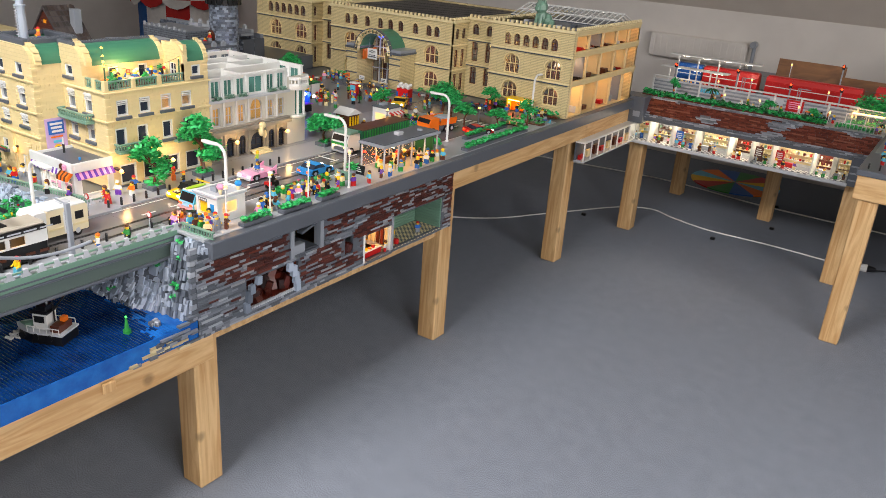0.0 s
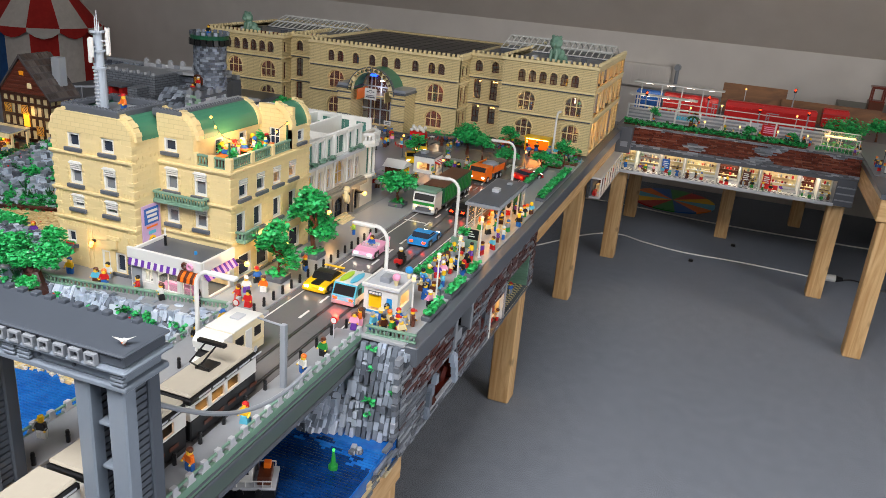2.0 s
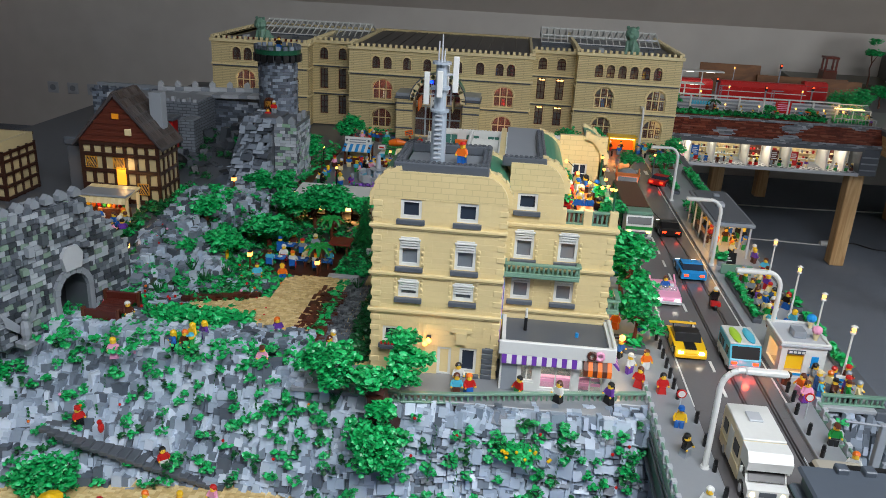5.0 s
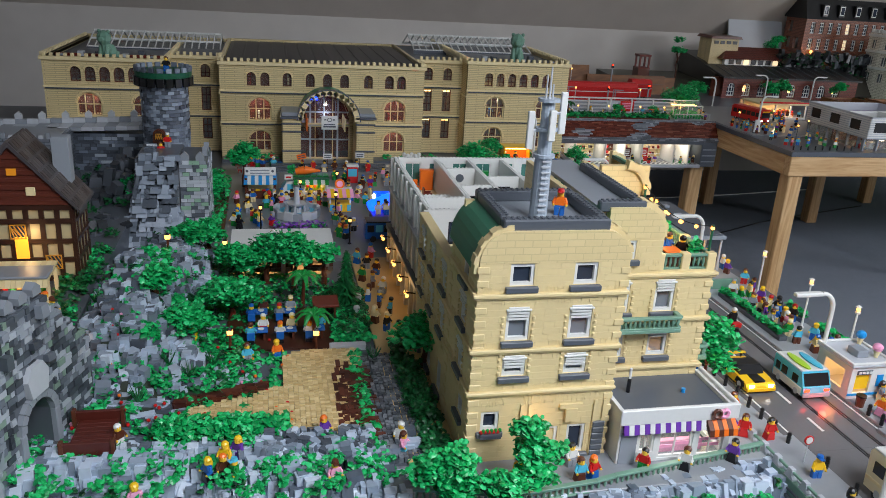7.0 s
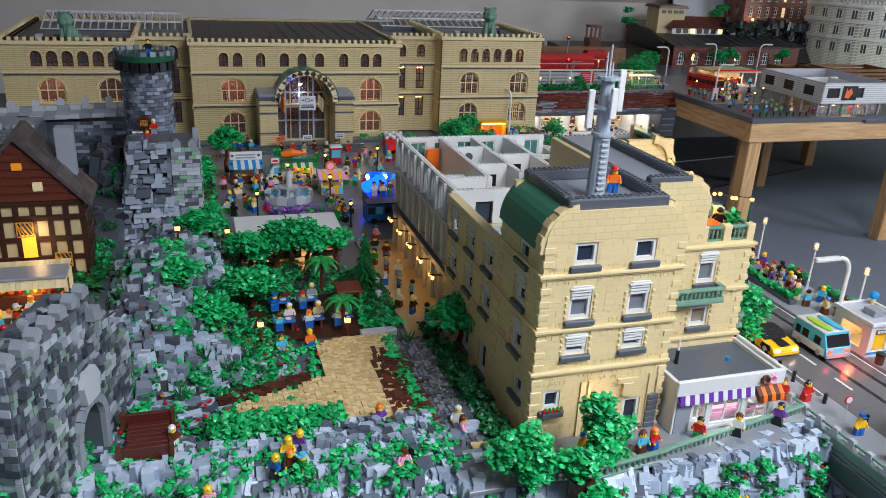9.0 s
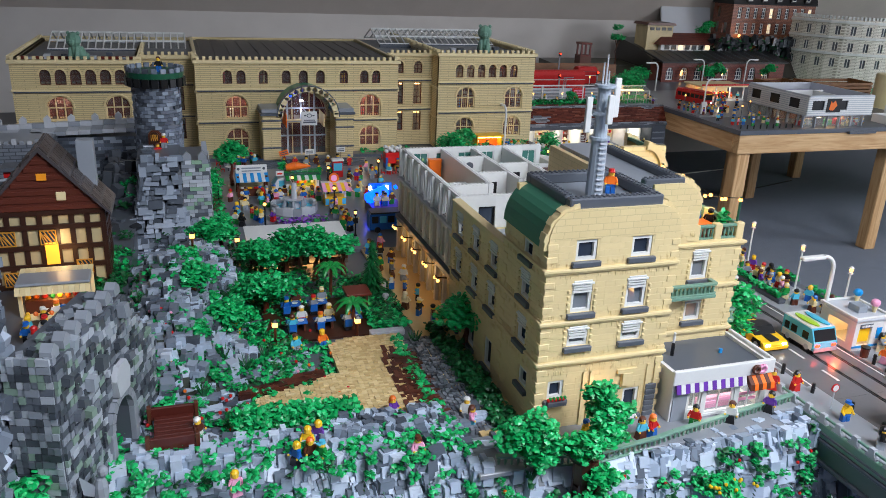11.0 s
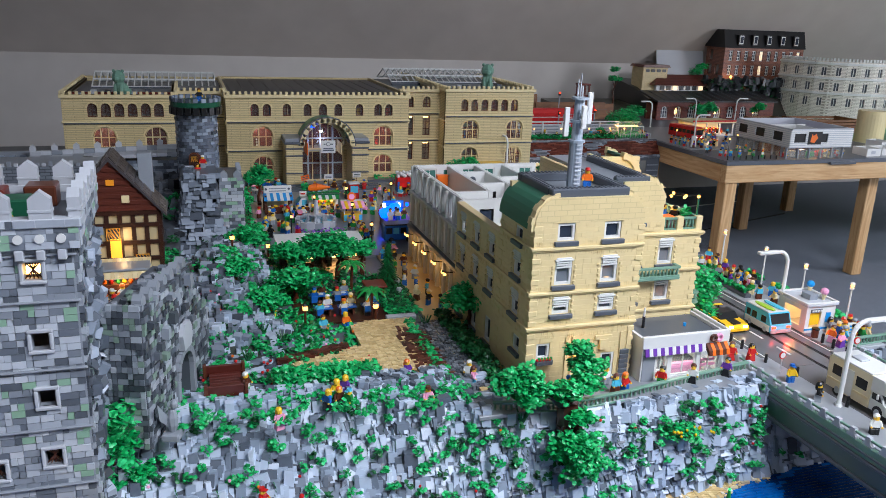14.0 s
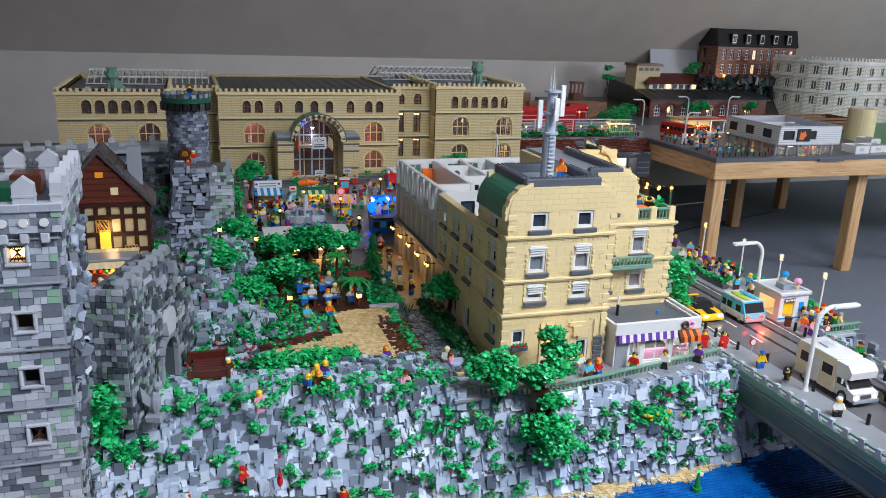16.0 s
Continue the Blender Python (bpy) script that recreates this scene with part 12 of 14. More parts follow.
# lit shop and tiled green room
for y0, y1, z0, z1, back, lamp in ((1.652, 1.776, 0.452, 0.538, ORANGE, STRIP), (1.784, 2.042, 0.456, 0.562, SANDGREEN, None)):
    Shape().box(EX - 0.11, y0 - 0.004, z0, EX - 0.105, y1 + 0.004, z1).ob("room_back", back, ew)
    for y in (y0 - 0.004, y1):
        Shape().box(EX - 0.105, y, z0, EX - 0.002, y + 0.004, z1).ob("room_side", back if lamp is None else WHITE, ew)
    Shape().box(EX - 0.11, y0 - 0.004, z1, EX - 0.008, y1 + 0.004, z1 + 0.004).ob("room_ceiling", DARK if lamp is None else WHITE, ew)
    Shape().box(EX - 0.11, y0 - 0.004, z0 - 0.005, EX + 0.004, y1 + 0.004, z0).ob("room_floor", DARK, ew)
    if lamp:
        Shape().box(EX - 0.07, y0 + 0.02, z1 - 0.004, EX - 0.03, y1 - 0.02, z1).ob("ceiling_lamp", lamp, ew)
for k in range(3):
    Shape().box(EX - 0.104, 1.656, 0.474 + k * 0.020, EX - 0.092, 1.772, 0.477 + k * 0.020).ob("shop_shelf", BROWN, ew)
    for i in range(13):
        Shape().box(EX - 0.102, 1.659 + i * 0.0087, 0.477 + k * 0.020, EX - 0.095, 1.665 + i * 0.0087, 0.484 + k * 0.020 + 0.002 * er.random(), 0, 0.0006).ob("ware", er.choice((RED, YELLOW, WHITE, ORANGE, GREEN, DRED)), ew)
for i in range(5):
    Shape().box(EX - 0.085 + i * 0.016, 1.7705, 0.47, EX - 0.075 + i * 0.016, 1.7755, 0.525).ob("wall_panel", er.choice((BROWN, BUFF, DRED)), ew)
    Shape().box(EX - 0.033, 1.672 + i * 0.017, 0.470, EX - 0.024, 1.680 + i * 0.017, 0.477 + 0.003 * (i % 2), 0, 0.0006).ob("ware", (WHITE, YELLOW, ORANGE, RED, BUFF)[i], ew)
tiles = []
for i in range(12):
    for j in range(30):
        tiles.append((i + j) % 2)
for c, m_ in ((0, BUFF), (1, DARK)):
    pieces(ew, "floor_tile", BOX_V, BOX_F, [turn(EX - 0.100 + i * 0.0084, 1.788 + j * 0.0084, 0.456, 0, 0, 0, (0.0082, 0.0082, 0.002)) for i in range(12) for j in range(30) if (i + j) % 2 == c], m_, 120)
for k in range(11):
    Shape().box(EX - 0.104, 1.786, 0.459 + k * 0.0095, EX - 0.102, 2.040, 0.466 + k * 0.0095).ob("wall_course", SANDGREEN, ew)
    Shape().box(EX - 0.098, 2.039, 0.459 + k * 0.0095, EX - 0.002, 2.0415, 0.466 + k * 0.0095).ob("wall_course", SANDGREEN, ew)
# black sheet on the back wall, coloured as an opening's dark inside
Shape().box(EX - 0.1018, 1.86, 0.50, EX - 0.1005, 1.98, 0.553).ob("dark_opening", BLACK, ew)
Shape().box(EX - 0.004, 1.778, 0.457, EX + 0.003, 1.786, 0.562, 0, 0.001).ob("room_post", MID, ew)
Shape().box(EX - 0.004, 1.645, 0.452, EX + 0.003, 1.652, 0.542, 0, 0.001).ob("room_post", WHITE, ew)
cn = site("shop_counter", EX - 0.04, 1.71, 0.452, "red shop counter with white goods in the lit room", "counter")
Shape().box(EX - 0.035, 1.67, 0.452, EX - 0.020, 1.755, 0.470, 0, 0.001).ob("body", RED, cn)
Shape().box(EX - 0.037, 1.668, 0.470, EX - 0.018, 1.757, 0.473, 0, 0.0006).ob("top", WHITE, cn)
sf = site("shop_shelf", EX - 0.09, 1.71, 0.452, "yellow shop shelf filled with small goods", "shelf")
for k in range(3):
    Shape().box(EX - 0.104, 1.66, 0.470 + k * 0.022, EX - 0.085, 1.768, 0.473 + k * 0.022).ob("board", YELLOW, sf)
    for j in range(8):
        Shape().box(EX - 0.100, 1.664 + j * 0.013, 0.473 + k * 0.022, EX - 0.088, 1.672 + j * 0.013, 0.483 + k * 0.022 + 0.004 * ((j * 3 + k) % 3), 0, 0.0006).ob("goods", (RED, BROWN, WHITE, ORANGE)[(j + k) % 4], sf)
figure(EX - 0.055, 1.69, 0.452, 90, "red", "black", "black", 0, "in the lit shop")
figure(EX - 0.012, 1.765, 0.452, -60, "white", "red", "brown", 0, "in the lit shop")
figure(EX - 0.03, 1.955, 0.458, 60, "blue", "grey", "red", 1, "in the tiled room")
figure(EX - 0.06, 1.86, 0.458, 30, "yellow", "green", "black", 0, "in the tiled room")
pf = thing("red_barrel", pose(EX - 0.02, 1.83, 0.458), "small round red barrel on the tiled floor", "barrel")
Shape().rod((0, 0, 0), (0, 0, 0.014), 0.008, 0.009, 10).rod((0, 0, 0.014), (0, 0, 0.016), 0.007, None, 10).ob("drum", RED, pf)

# ---- arcade under the railway deck ----
AY, AZ, AH = 3.655, 0.487, 0.100
ar = site("underground_arcade", -0.86, AY, AZ, "row of small lit shops behind white posts", "shopping arcade")
Shape().box(-1.345, AY, AZ - 0.010, -0.345, AY + 0.14, AZ, 0, 0.001).ob("floor_slab", MID, ar)
Shape().box(-1.345, AY - 0.004, AZ - 0.016, -0.345, AY + 0.003, AZ - 0.001, 0, 0.001).ob("floor_edge", GREY, ar)
Shape().box(-1.345, AY + 0.13, AZ, -0.345, AY + 0.135, AZ + AH).ob("back_wall", WHITE, ar)
Shape().box(-1.345, AY, AZ + AH, -0.345, AY + 0.14, AZ + AH + 0.008, 0, 0.001).ob("ceiling_slab", WHITE, ar)
Shape().box(-1.345, AY - 0.008, AZ + AH + 0.001, -0.345, AY - 0.0005, AZ + AH + 0.016, 0, 0.001).ob("fascia", DARK, ar)
for c, m_ in ((0, WHITE), (1, DARK)):
    pieces(ar, "floor_tile", BOX_V, BOX_F, [turn(-1.338 + i * 0.0125, AY + 0.004 + j * 0.0125, AZ, 0, 0, 0, (0.0122, 0.0122, 0.002)) for i in range(78) for j in range(4) if (i + j) % 2 == c], m_, 160)
BAYS = [(-1.335, -1.24, BUFF), (-1.236, -1.128, MID), (-1.124, -1.016, TAN), (-1.012, -0.862, BUFF), (-0.858, -0.76, BROWN), (-0.756, -0.67, TAN), (-0.666, -0.50, BUFF), (-0.496, -0.42, DRED), (-0.416, -0.352, TAN)]
for i, (x0, x1, c) in enumerate(BAYS):
    Shape().box(x0 - 0.004, AY + 0.003, AZ + 0.002, x0, AY + 0.130, AZ + AH).ob("partition", WHITE, ar)
    Shape().box(x0 - 0.005, AY - 0.003, AZ, x0 + 0.001, AY + 0.003, AZ + AH, 0, 0.0008).ob("post", WHITE, ar)
    Shape().box(x0 + 0.012, AY + 0.04, AZ + AH - 0.004, x1 - 0.012, AY + 0.075, AZ + AH - 0.0005).ob("ceiling_lamp", COOL, ar)
    Shape().box(x0 + 0.006, AY + 0.124, AZ + 0.012, x1 - 0.006, AY + 0.1295, AZ + 0.085).ob("shop_back", c, ar)
    Shape().box(x0 + 0.008, AY + 0.055, AZ + 0.002, x0 + 0.5 * (x1 - x0), AY + 0.070, AZ + 0.022, 0, 0.001).ob("shop_counter", (WHITE, BROWN, RED, GREY)[i % 4], ar)
    for lev in range(2):
        Shape().box(x0 + 0.010, AY + 0.106, AZ + 0.026 + 0.026 * lev, x1 - 0.010, AY + 0.1238, AZ + 0.028 + 0.026 * lev).ob("shelf", (WHITE, BUFF, BROWN)[(i + lev) % 3], ar)
        x = x0 + 0.012
        while x < x1 - 0.020:
            w = er.choice((0.005, 0.007, 0.009))
            Shape().box(x, AY + 0.109, AZ + 0.0282 + 0.026 * lev, x + w, AY + 0.120, AZ + 0.035 + 0.026 * lev + er.uniform(0, 0.008), 0, 0.0006).ob("product", er.choice((BUFF, BROWN, WHITE, DRED, MID, SANDGREEN, BUFF, TAN, RED)), ar)
            x += w + er.uniform(0.003, 0.010)
    if i in (2, 5, 6):
        Shape().box(x0 + 0.010, AY + 0.030, AZ + 0.026, x0 + 0.045, AY + 0.032, AZ + 0.075, 0, 0.0005).ob("poster", (BLUE, BROWN, RED)[(2, 5, 6).index(i)], ar)
        for k in range(4):
            Shape().box(x0 + 0.015, AY + 0.0292, AZ + 0.034 + k * 0.009, x0 + 0.040 - 0.004 * (k % 2), AY + 0.030, AZ + 0.038 + k * 0.009).ob("writing_bar", WHITE, ar)
    for k in range(2 + (x1 - x0 > 0.1)):
        figure(x0 + 0.02 + k * 0.034 + er.uniform(-0.006, 0.006), AY + er.uniform(0.015, 0.05), AZ + 0.002, er.uniform(0, 360), er.choice(TORSO), er.choice(LEGS), er.choice(HAIR), er.choice((0, 1, 2)), "in the lit arcade")
Shape().box(-0.350, AY - 0.002, AZ - 0.012, -0.268, AY + 0.14, AZ + AH + 0.02, 0, 0.002).ob("end_block", DARK, ar)
for k in range(3):
    Shape().box(-0.345, AY - 0.006, AZ + 0.012 + k * 0.03, -0.27, AY - 0.0025, AZ + 0.018 + k * 0.03).ob("end_course", MID, ar)
for x in (-1.15, -0.80, -0.48):
    point_lamp("arcade_glow", x, AY + 0.05, AZ + 0.085, 0.15, (1.0, 0.82, 0.6), 0.02)
# earth slope over the arcade
sl = site("layered_earth_slope", -0.8, 3.68, 0.60, "sloping brown and grey plate bank over the arcade", "bank")
SM = pose(-1.345, 3.648, 0.603, 0, 0, 0) @ pose(0, 0, 0, -32, 0, 0)
Shape().box(0, 0.002, 0, 1.078, 0.012, 0.110, 0, 0, SM).ob("backing", DARK, sl)
PATCH = palette("bank_layer_plastic", ["5c2a1e", "663022", "52251a", "70382a", "5c2a1e", "663022", "7d4a38", "4c2218"], 0.25)


def bank_mat(a, z):
    n = math.sin(a * 17 + 40 * z) + math.sin(a * 7.3 - 65 * z + 1.3) + 0.6 * math.sin(a * 41)
    if z < 0.014 or z > 0.098 or n > 1.35 or abs(a - 0.66 - 0.9 * (z - 0.05)) < 0.03 + 0.03 * math.sin(z * 90):
        return GREYS
    return PATCH


strata(sl, SM, 1.078, 0.110, [], bank_mat, 260, 0.0062, (0.016, 0.024, 0.032, 0.048), 0.0015)
# continuation under the station, towards the near side
lc = site("side_arcade", -1.33, 3.35, 0.49, "short row of white-framed shop bays below the station", "shopping arcade")
Shape().box(-1.345, 3.06, 0.482, -1.30, 3.65, 0.490, 0, 0.001).ob("floor_slab", GREY, lc)
Shape().box(-1.345, 3.06, 0.566, -1.300, 3.65, 0.574, 0, 0.001).ob("ceiling_slab", WHITE, lc)
Shape().box(-1.345, 3.06, 0.490, -1.338, 3.65, 0.566).ob("back_wall", DARK, lc)
for k in range(9):
    Shape().box(-1.304, 3.06 + k * 0.0725, 0.490, -1.299, 3.067 + k * 0.0725, 0.566, 0, 0.0008).ob("post", WHITE, lc)
    if k < 8:
        Shape().box(-1.334, 3.075 + k * 0.0725, 0.490, -1.320, 3.115 + k * 0.0725, 0.51 + 0.01 * (k % 3), 0, 0.001).ob("shop_counter", (RED, BUFF, BROWN)[k % 3], lc)
    if k in (1, 3, 5, 6):
        Shape().box(-1.33, 3.08 + k * 0.0725, 0.562, -1.312, 3.11 + k * 0.0725, 0.5655).ob("ceiling_lamp", STRIP, lc)
Shape().box(-1.345, 3.62, 0.574, -1.27, 3.70, 0.70, 0, 0.002).ob("corner_block", DARK, lc)
Shape().box(-1.318, 3.617, 0.605, -1.285, 3.620, 0.63).ob("corner_window", MID, lc)

# ---- railway deck ----
D = 0.692
Shape().box(-1.36, 3.735, 0.60, -0.265, 5.20, 0.686).ob("deck_ground", DARK, label="grey plastic base of the railway deck", kind="structure")
Shape().box(-1.34, 3.735, 0.686, -0.265, 3.90, D).ob("deck_path", PAVE, label="grey paved path on the deck", kind="structure")
gb = site("verge_hedge", -0.95, 3.755, D, "long green planted verge along the deck edge", "hedge")
Shape().box(-1.33, 3.738, D, -0.50, 3.775, D + 0.006).ob("soil", BROWN, gb)
plant_bed(gb, "leaves", -1.33, -0.50, 3.738, 3.776, D + 0.004, 0.020, 900, 0.008)
plant_bed(gb, "dark_leaves", -1.33, -0.50, 3.738, 3.776, D + 0.004, 0.026, 260, 0.008, LEAFD)
for x, h in ((-1.20, 0.085), (-0.755, 0.055), (-0.56, 0.05)):
    tree(x, 3.80, D, h, 0.026, 130, "small slim green plastic tree on the verge", seed=int(-x * 100), leaf=0.007, r_trunk=0.003)
pt = thing("palm_tree", pose(-1.02, 3.80, D), "small palm with brown trunk and drooping fronds", "palm")
Shape().rod((0, 0, 0), (0.003, 0, 0.03), 0.0035, 0.003, 8).rod((0.003, 0, 0.03), (0.004, 0, 0.062), 0.003, 0.0025, 8).ob("trunk", BROWN, pt)
for k in range(8):
    a = k * 0.785
    Shape().prism([(0.0, 0.062), (0.014, 0.070), (0.028, 0.062), (0.036, 0.050), (0.026, 0.059), (0.012, 0.065)], "y", -0.003, 0.003).ob("frond", LEAFD, pt).matrix_basis = pose(0.004, 0, 0, 0, 0, math.degrees(a))
for x in (-0.96, -0.80, -0.63, -0.50, -0.41):
    globe_lamp(x, 3.815, D, 0.052, WHITE)
# panelled fence
fe = site("panel_fence", -0.85, 3.90, D, "grey louvred panel fence with white posts along the railway", "fence")
for k in range(9):
    x = -1.34 + k * 0.117
    Shape().box(x - 0.004, 3.895, D - 0.006, x + 0.004, 3.907, D + 0.072, 0, 0.001).ob("post", WHITE, fe)
    if k < 8:
        for j in range(8):
            Shape().box(x + 0.0045, 3.899, D - 0.005 + j * 0.0086, x + 0.1125, 3.904, D + 0.0025 + j * 0.0086).ob("slat", (MID, GREY)[j % 2], fe)
Shape().box(-1.344, 3.893, D + 0.072, -0.40, 3.909, D + 0.078, 0, 0.001).ob("cap_rail", WHITE, fe)
for k in range(7):
    Shape().box(-1.10 + k * 0.013, 3.8975, D + 0.028, -1.09 + k * 0.013, 3.8988, D + 0.046).ob("writing_bar", AZURE, fe)
Shape().box(-0.70, 3.897, D + 0.010, -0.625, 3.8988, D + 0.062).ob("poster", RED, fe)
Shape().box(-0.775, 3.897, D + 0.016, -0.715, 3.8988, D + 0.058).ob("poster", GREY, fe)
for k in range(4):
    Shape().box(-0.69, 3.8962, D + 0.022 + k * 0.009, -0.64 + 0.006 * (k % 2), 3.897, D + 0.026 + k * 0.009).ob("writing_bar", PINK, fe)
# tractor and greenhouse
tc = thing("tractor", pose(-0.60, 3.775, D, 0, 0, 15), "small orange tractor with a grey loader", "tractor")
Shape().box(-0.026, -0.010, 0.008, 0.006, 0.010, 0.024, 0, 0.002).ob("bonnet", ORANGE, tc)
Shape().box(0.004, -0.013, 0.010, 0.026, 0.013, 0.022, 0, 0.001).ob("chassis", DARK, tc)
Shape().box(0.006, -0.011, 0.040, 0.026, 0.011, 0.044, 0, 0.001).ob("cab_roof", ORANGE, tc)
for x in (0.008, 0.024):
    for y in (-0.009, 0.009):
        Shape().rod((x, y, 0.022), (x, y, 0.040), 0.0012, None, 6).ob("cab_post", BLACK, tc)
for x, r in ((-0.016, 0.008), (0.016, 0.012)):
    for s in (-1, 1):
        Shape().rod((x, s * 0.011, r), (x, s * 0.018, r), r, None, 14).ob("wheel", BLACK, tc)
Shape().prism([(-0.045, 0.003), (-0.030, 0.003), (-0.028, 0.016), (-0.034, 0.006)], "y", -0.016, 0.016).rod((-0.03, 0.008, 0.008), (-0.018, 0.008, 0.016), 0.002, None, 6).ob("loader", GREY, tc)
gh = site("greenhouse", -0.355, 3.88, D, "small lit white-framed greenhouse with plants inside", "greenhouse")
for x in (-0.435, -0.355, -0.275):
    for y in (3.835, 3.935):
        Shape().box(x - 0.002, y - 0.002, D, x + 0.002, y + 0.002, D + 0.052).ob("post", WHITE, gh)
for y in (3.835, 3.935):
    Shape().box(-0.437, y - 0.002, D + 0.052, -0.273, y + 0.002, D + 0.056).ob("eave", WHITE, gh)
    Shape().add([(-0.433, y, D + 0.002), (-0.277, y, D + 0.002), (-0.277, y, D + 0.052), (-0.433, y, D + 0.052)], [(0, 1, 2, 3)]).ob("pane", GLASS, gh)
Shape().prism([(3.833, D + 0.056), (3.885, D + 0.074), (3.937, D + 0.056), (3.885, D + 0.071)], "x", -0.437, -0.273).ob("roof_pane", GLASS, gh)
Shape().box(-0.437, 3.883, D + 0.072, -0.273, 3.887, D + 0.076).ob("ridge", WHITE, gh)
Shape().box(-0.42, 3.87, D + 0.050, -0.29, 3.90, D + 0.053).ob("grow_lamp", STRIP, gh)
plant_bed(gh, "plants", -0.43, -0.28, 3.84, 3.93, D, 0.02, 180, 0.007)
gp = site("garden_plot", -0.36, 3.795, D, "fenced plot of dark green plants with grey rail", "garden plot")
plant_bed(gp, "plants", -0.46, -0.28, 3.765, 3.815, D, 0.014, 260, 0.007)
for k in range(13):
    Shape().rod((-0.465 + k * 0.0158, 3.757, D), (-0.465 + k * 0.0158, 3.757, D + 0.026), 0.0013, None, 6).ob("fence_post", GREY, gp)
Shape().box(-0.468, 3.7555, D + 0.024, -0.272, 3.7585, D + 0.027).ob("fence_rail", GREY, gp)
tree(-0.325, 3.985, D, 0.10, 0.085, 420, "wide flat-crowned green plastic tree by the greenhouse", seed=31, leaf=0.010, r_trunk=0.006, forks=5)
crowd(16, -1.25, -0.48, 3.79, 3.88, D, "on the deck path")
crowd(5, -0.30, -0.268, 3.745, 3.90, D, "on the deck path", gap=0.02)

# tracks, platform and trains
for y in (4.26, 4.315, 4.42, 4.475):
    Shape().box(-1.355, y - 0.002, 0.686, -0.265, y + 0.002, 0.692).ob("rail", MID, label="long grey plastic rail on the deck", kind="structure")
for k in range(64):
    for y in (4.287, 4.447):
        Shape().box(-1.35 + k * 0.017, y - 0.042, 0.686, -1.342 + k * 0.017, y + 0.042, 0.6885).ob("sleeper", BROWN, kind="structure", label="brown plastic sleeper")
plf = site("platform", -1.19, 4.13, 0.686, "grey railway platform with lit white canopies", "platform")
Shape().box(-1.36, 4.02, 0.686, -0.98, 4.22, 0.704, 0, 0.001).ob("slab", GREY, plf)
for x0, x1, y, z in ((-1.36, -1.02, 4.06, 0.795), (-1.36, -0.90, 4.18, 0.845)):
    Shape().box(x0, y - 0.028, z, x1, y + 0.028, z + 0.006, 0, 0.001).ob("canopy", WHITE, plf)
    for k in range(4):
        x = x0 + 0.04 + k * 0.105
        if x < x1:
            Shape().box(x - 0.003, y - 0.003, 0.704, x + 0.003, y + 0.003, z).ob("canopy_post", WHITE, plf)
            Shape().box(x + 0.02, y - 0.01, z - 0.003, x + 0.06, y + 0.01, z).ob("canopy_lamp", COOL, plf)
crowd(9, -1.33, -1.0, 4.03, 4.10, 0.704, "on the platform")


def coach(x0, x1, y, colour, stripe, label):
    t = site("railway_coach", (x0 + x1) / 2, y, 0.692, label, "railway coach", "railway coaches")
    w, z = 0.036, 0.700
    sec = [(y - w, z), (y + w, z), (y + w, z + 0.070), (y + w * 0.75, z + 0.090), (y - w * 0.75, z + 0.090), (y - w, z + 0.070)]
    Shape().prism(sec, "x", x0, x1).ob("body", colour, t)
    Shape().prism([(y - w * 0.7, z + 0.090), (y + w * 0.7, z + 0.090), (y + w * 0.4, z + 0.096), (y - w * 0.4, z + 0.096)], "x", x0 + 0.004, x1 - 0.004).ob("roof", colour, t)
    Shape().box(x0, y - w - 0.0012, z + 0.044, x1, y - w, z + 0.048).ob("stripe", stripe, t)
    n = int((x1 - x0) / 0.035)
    for k in range(n):
        Shape().box(x0 + 0.012 + k * 0.034, y - w - 0.0012, z + 0.052, x0 + 0.036 + k * 0.034, y - w, z + 0.066).ob("window_pane", colour, t)
    for x in (x0 + 0.04, x0 + 0.07, x1 - 0.07, x1 - 0.04):
        for s in (-1, 1):
            Shape().rod((x, y + s * 0.022, 0.700), (x, y + s * 0.030, 0.700), 0.008, None, 10).ob("wheel", BLACK, t)


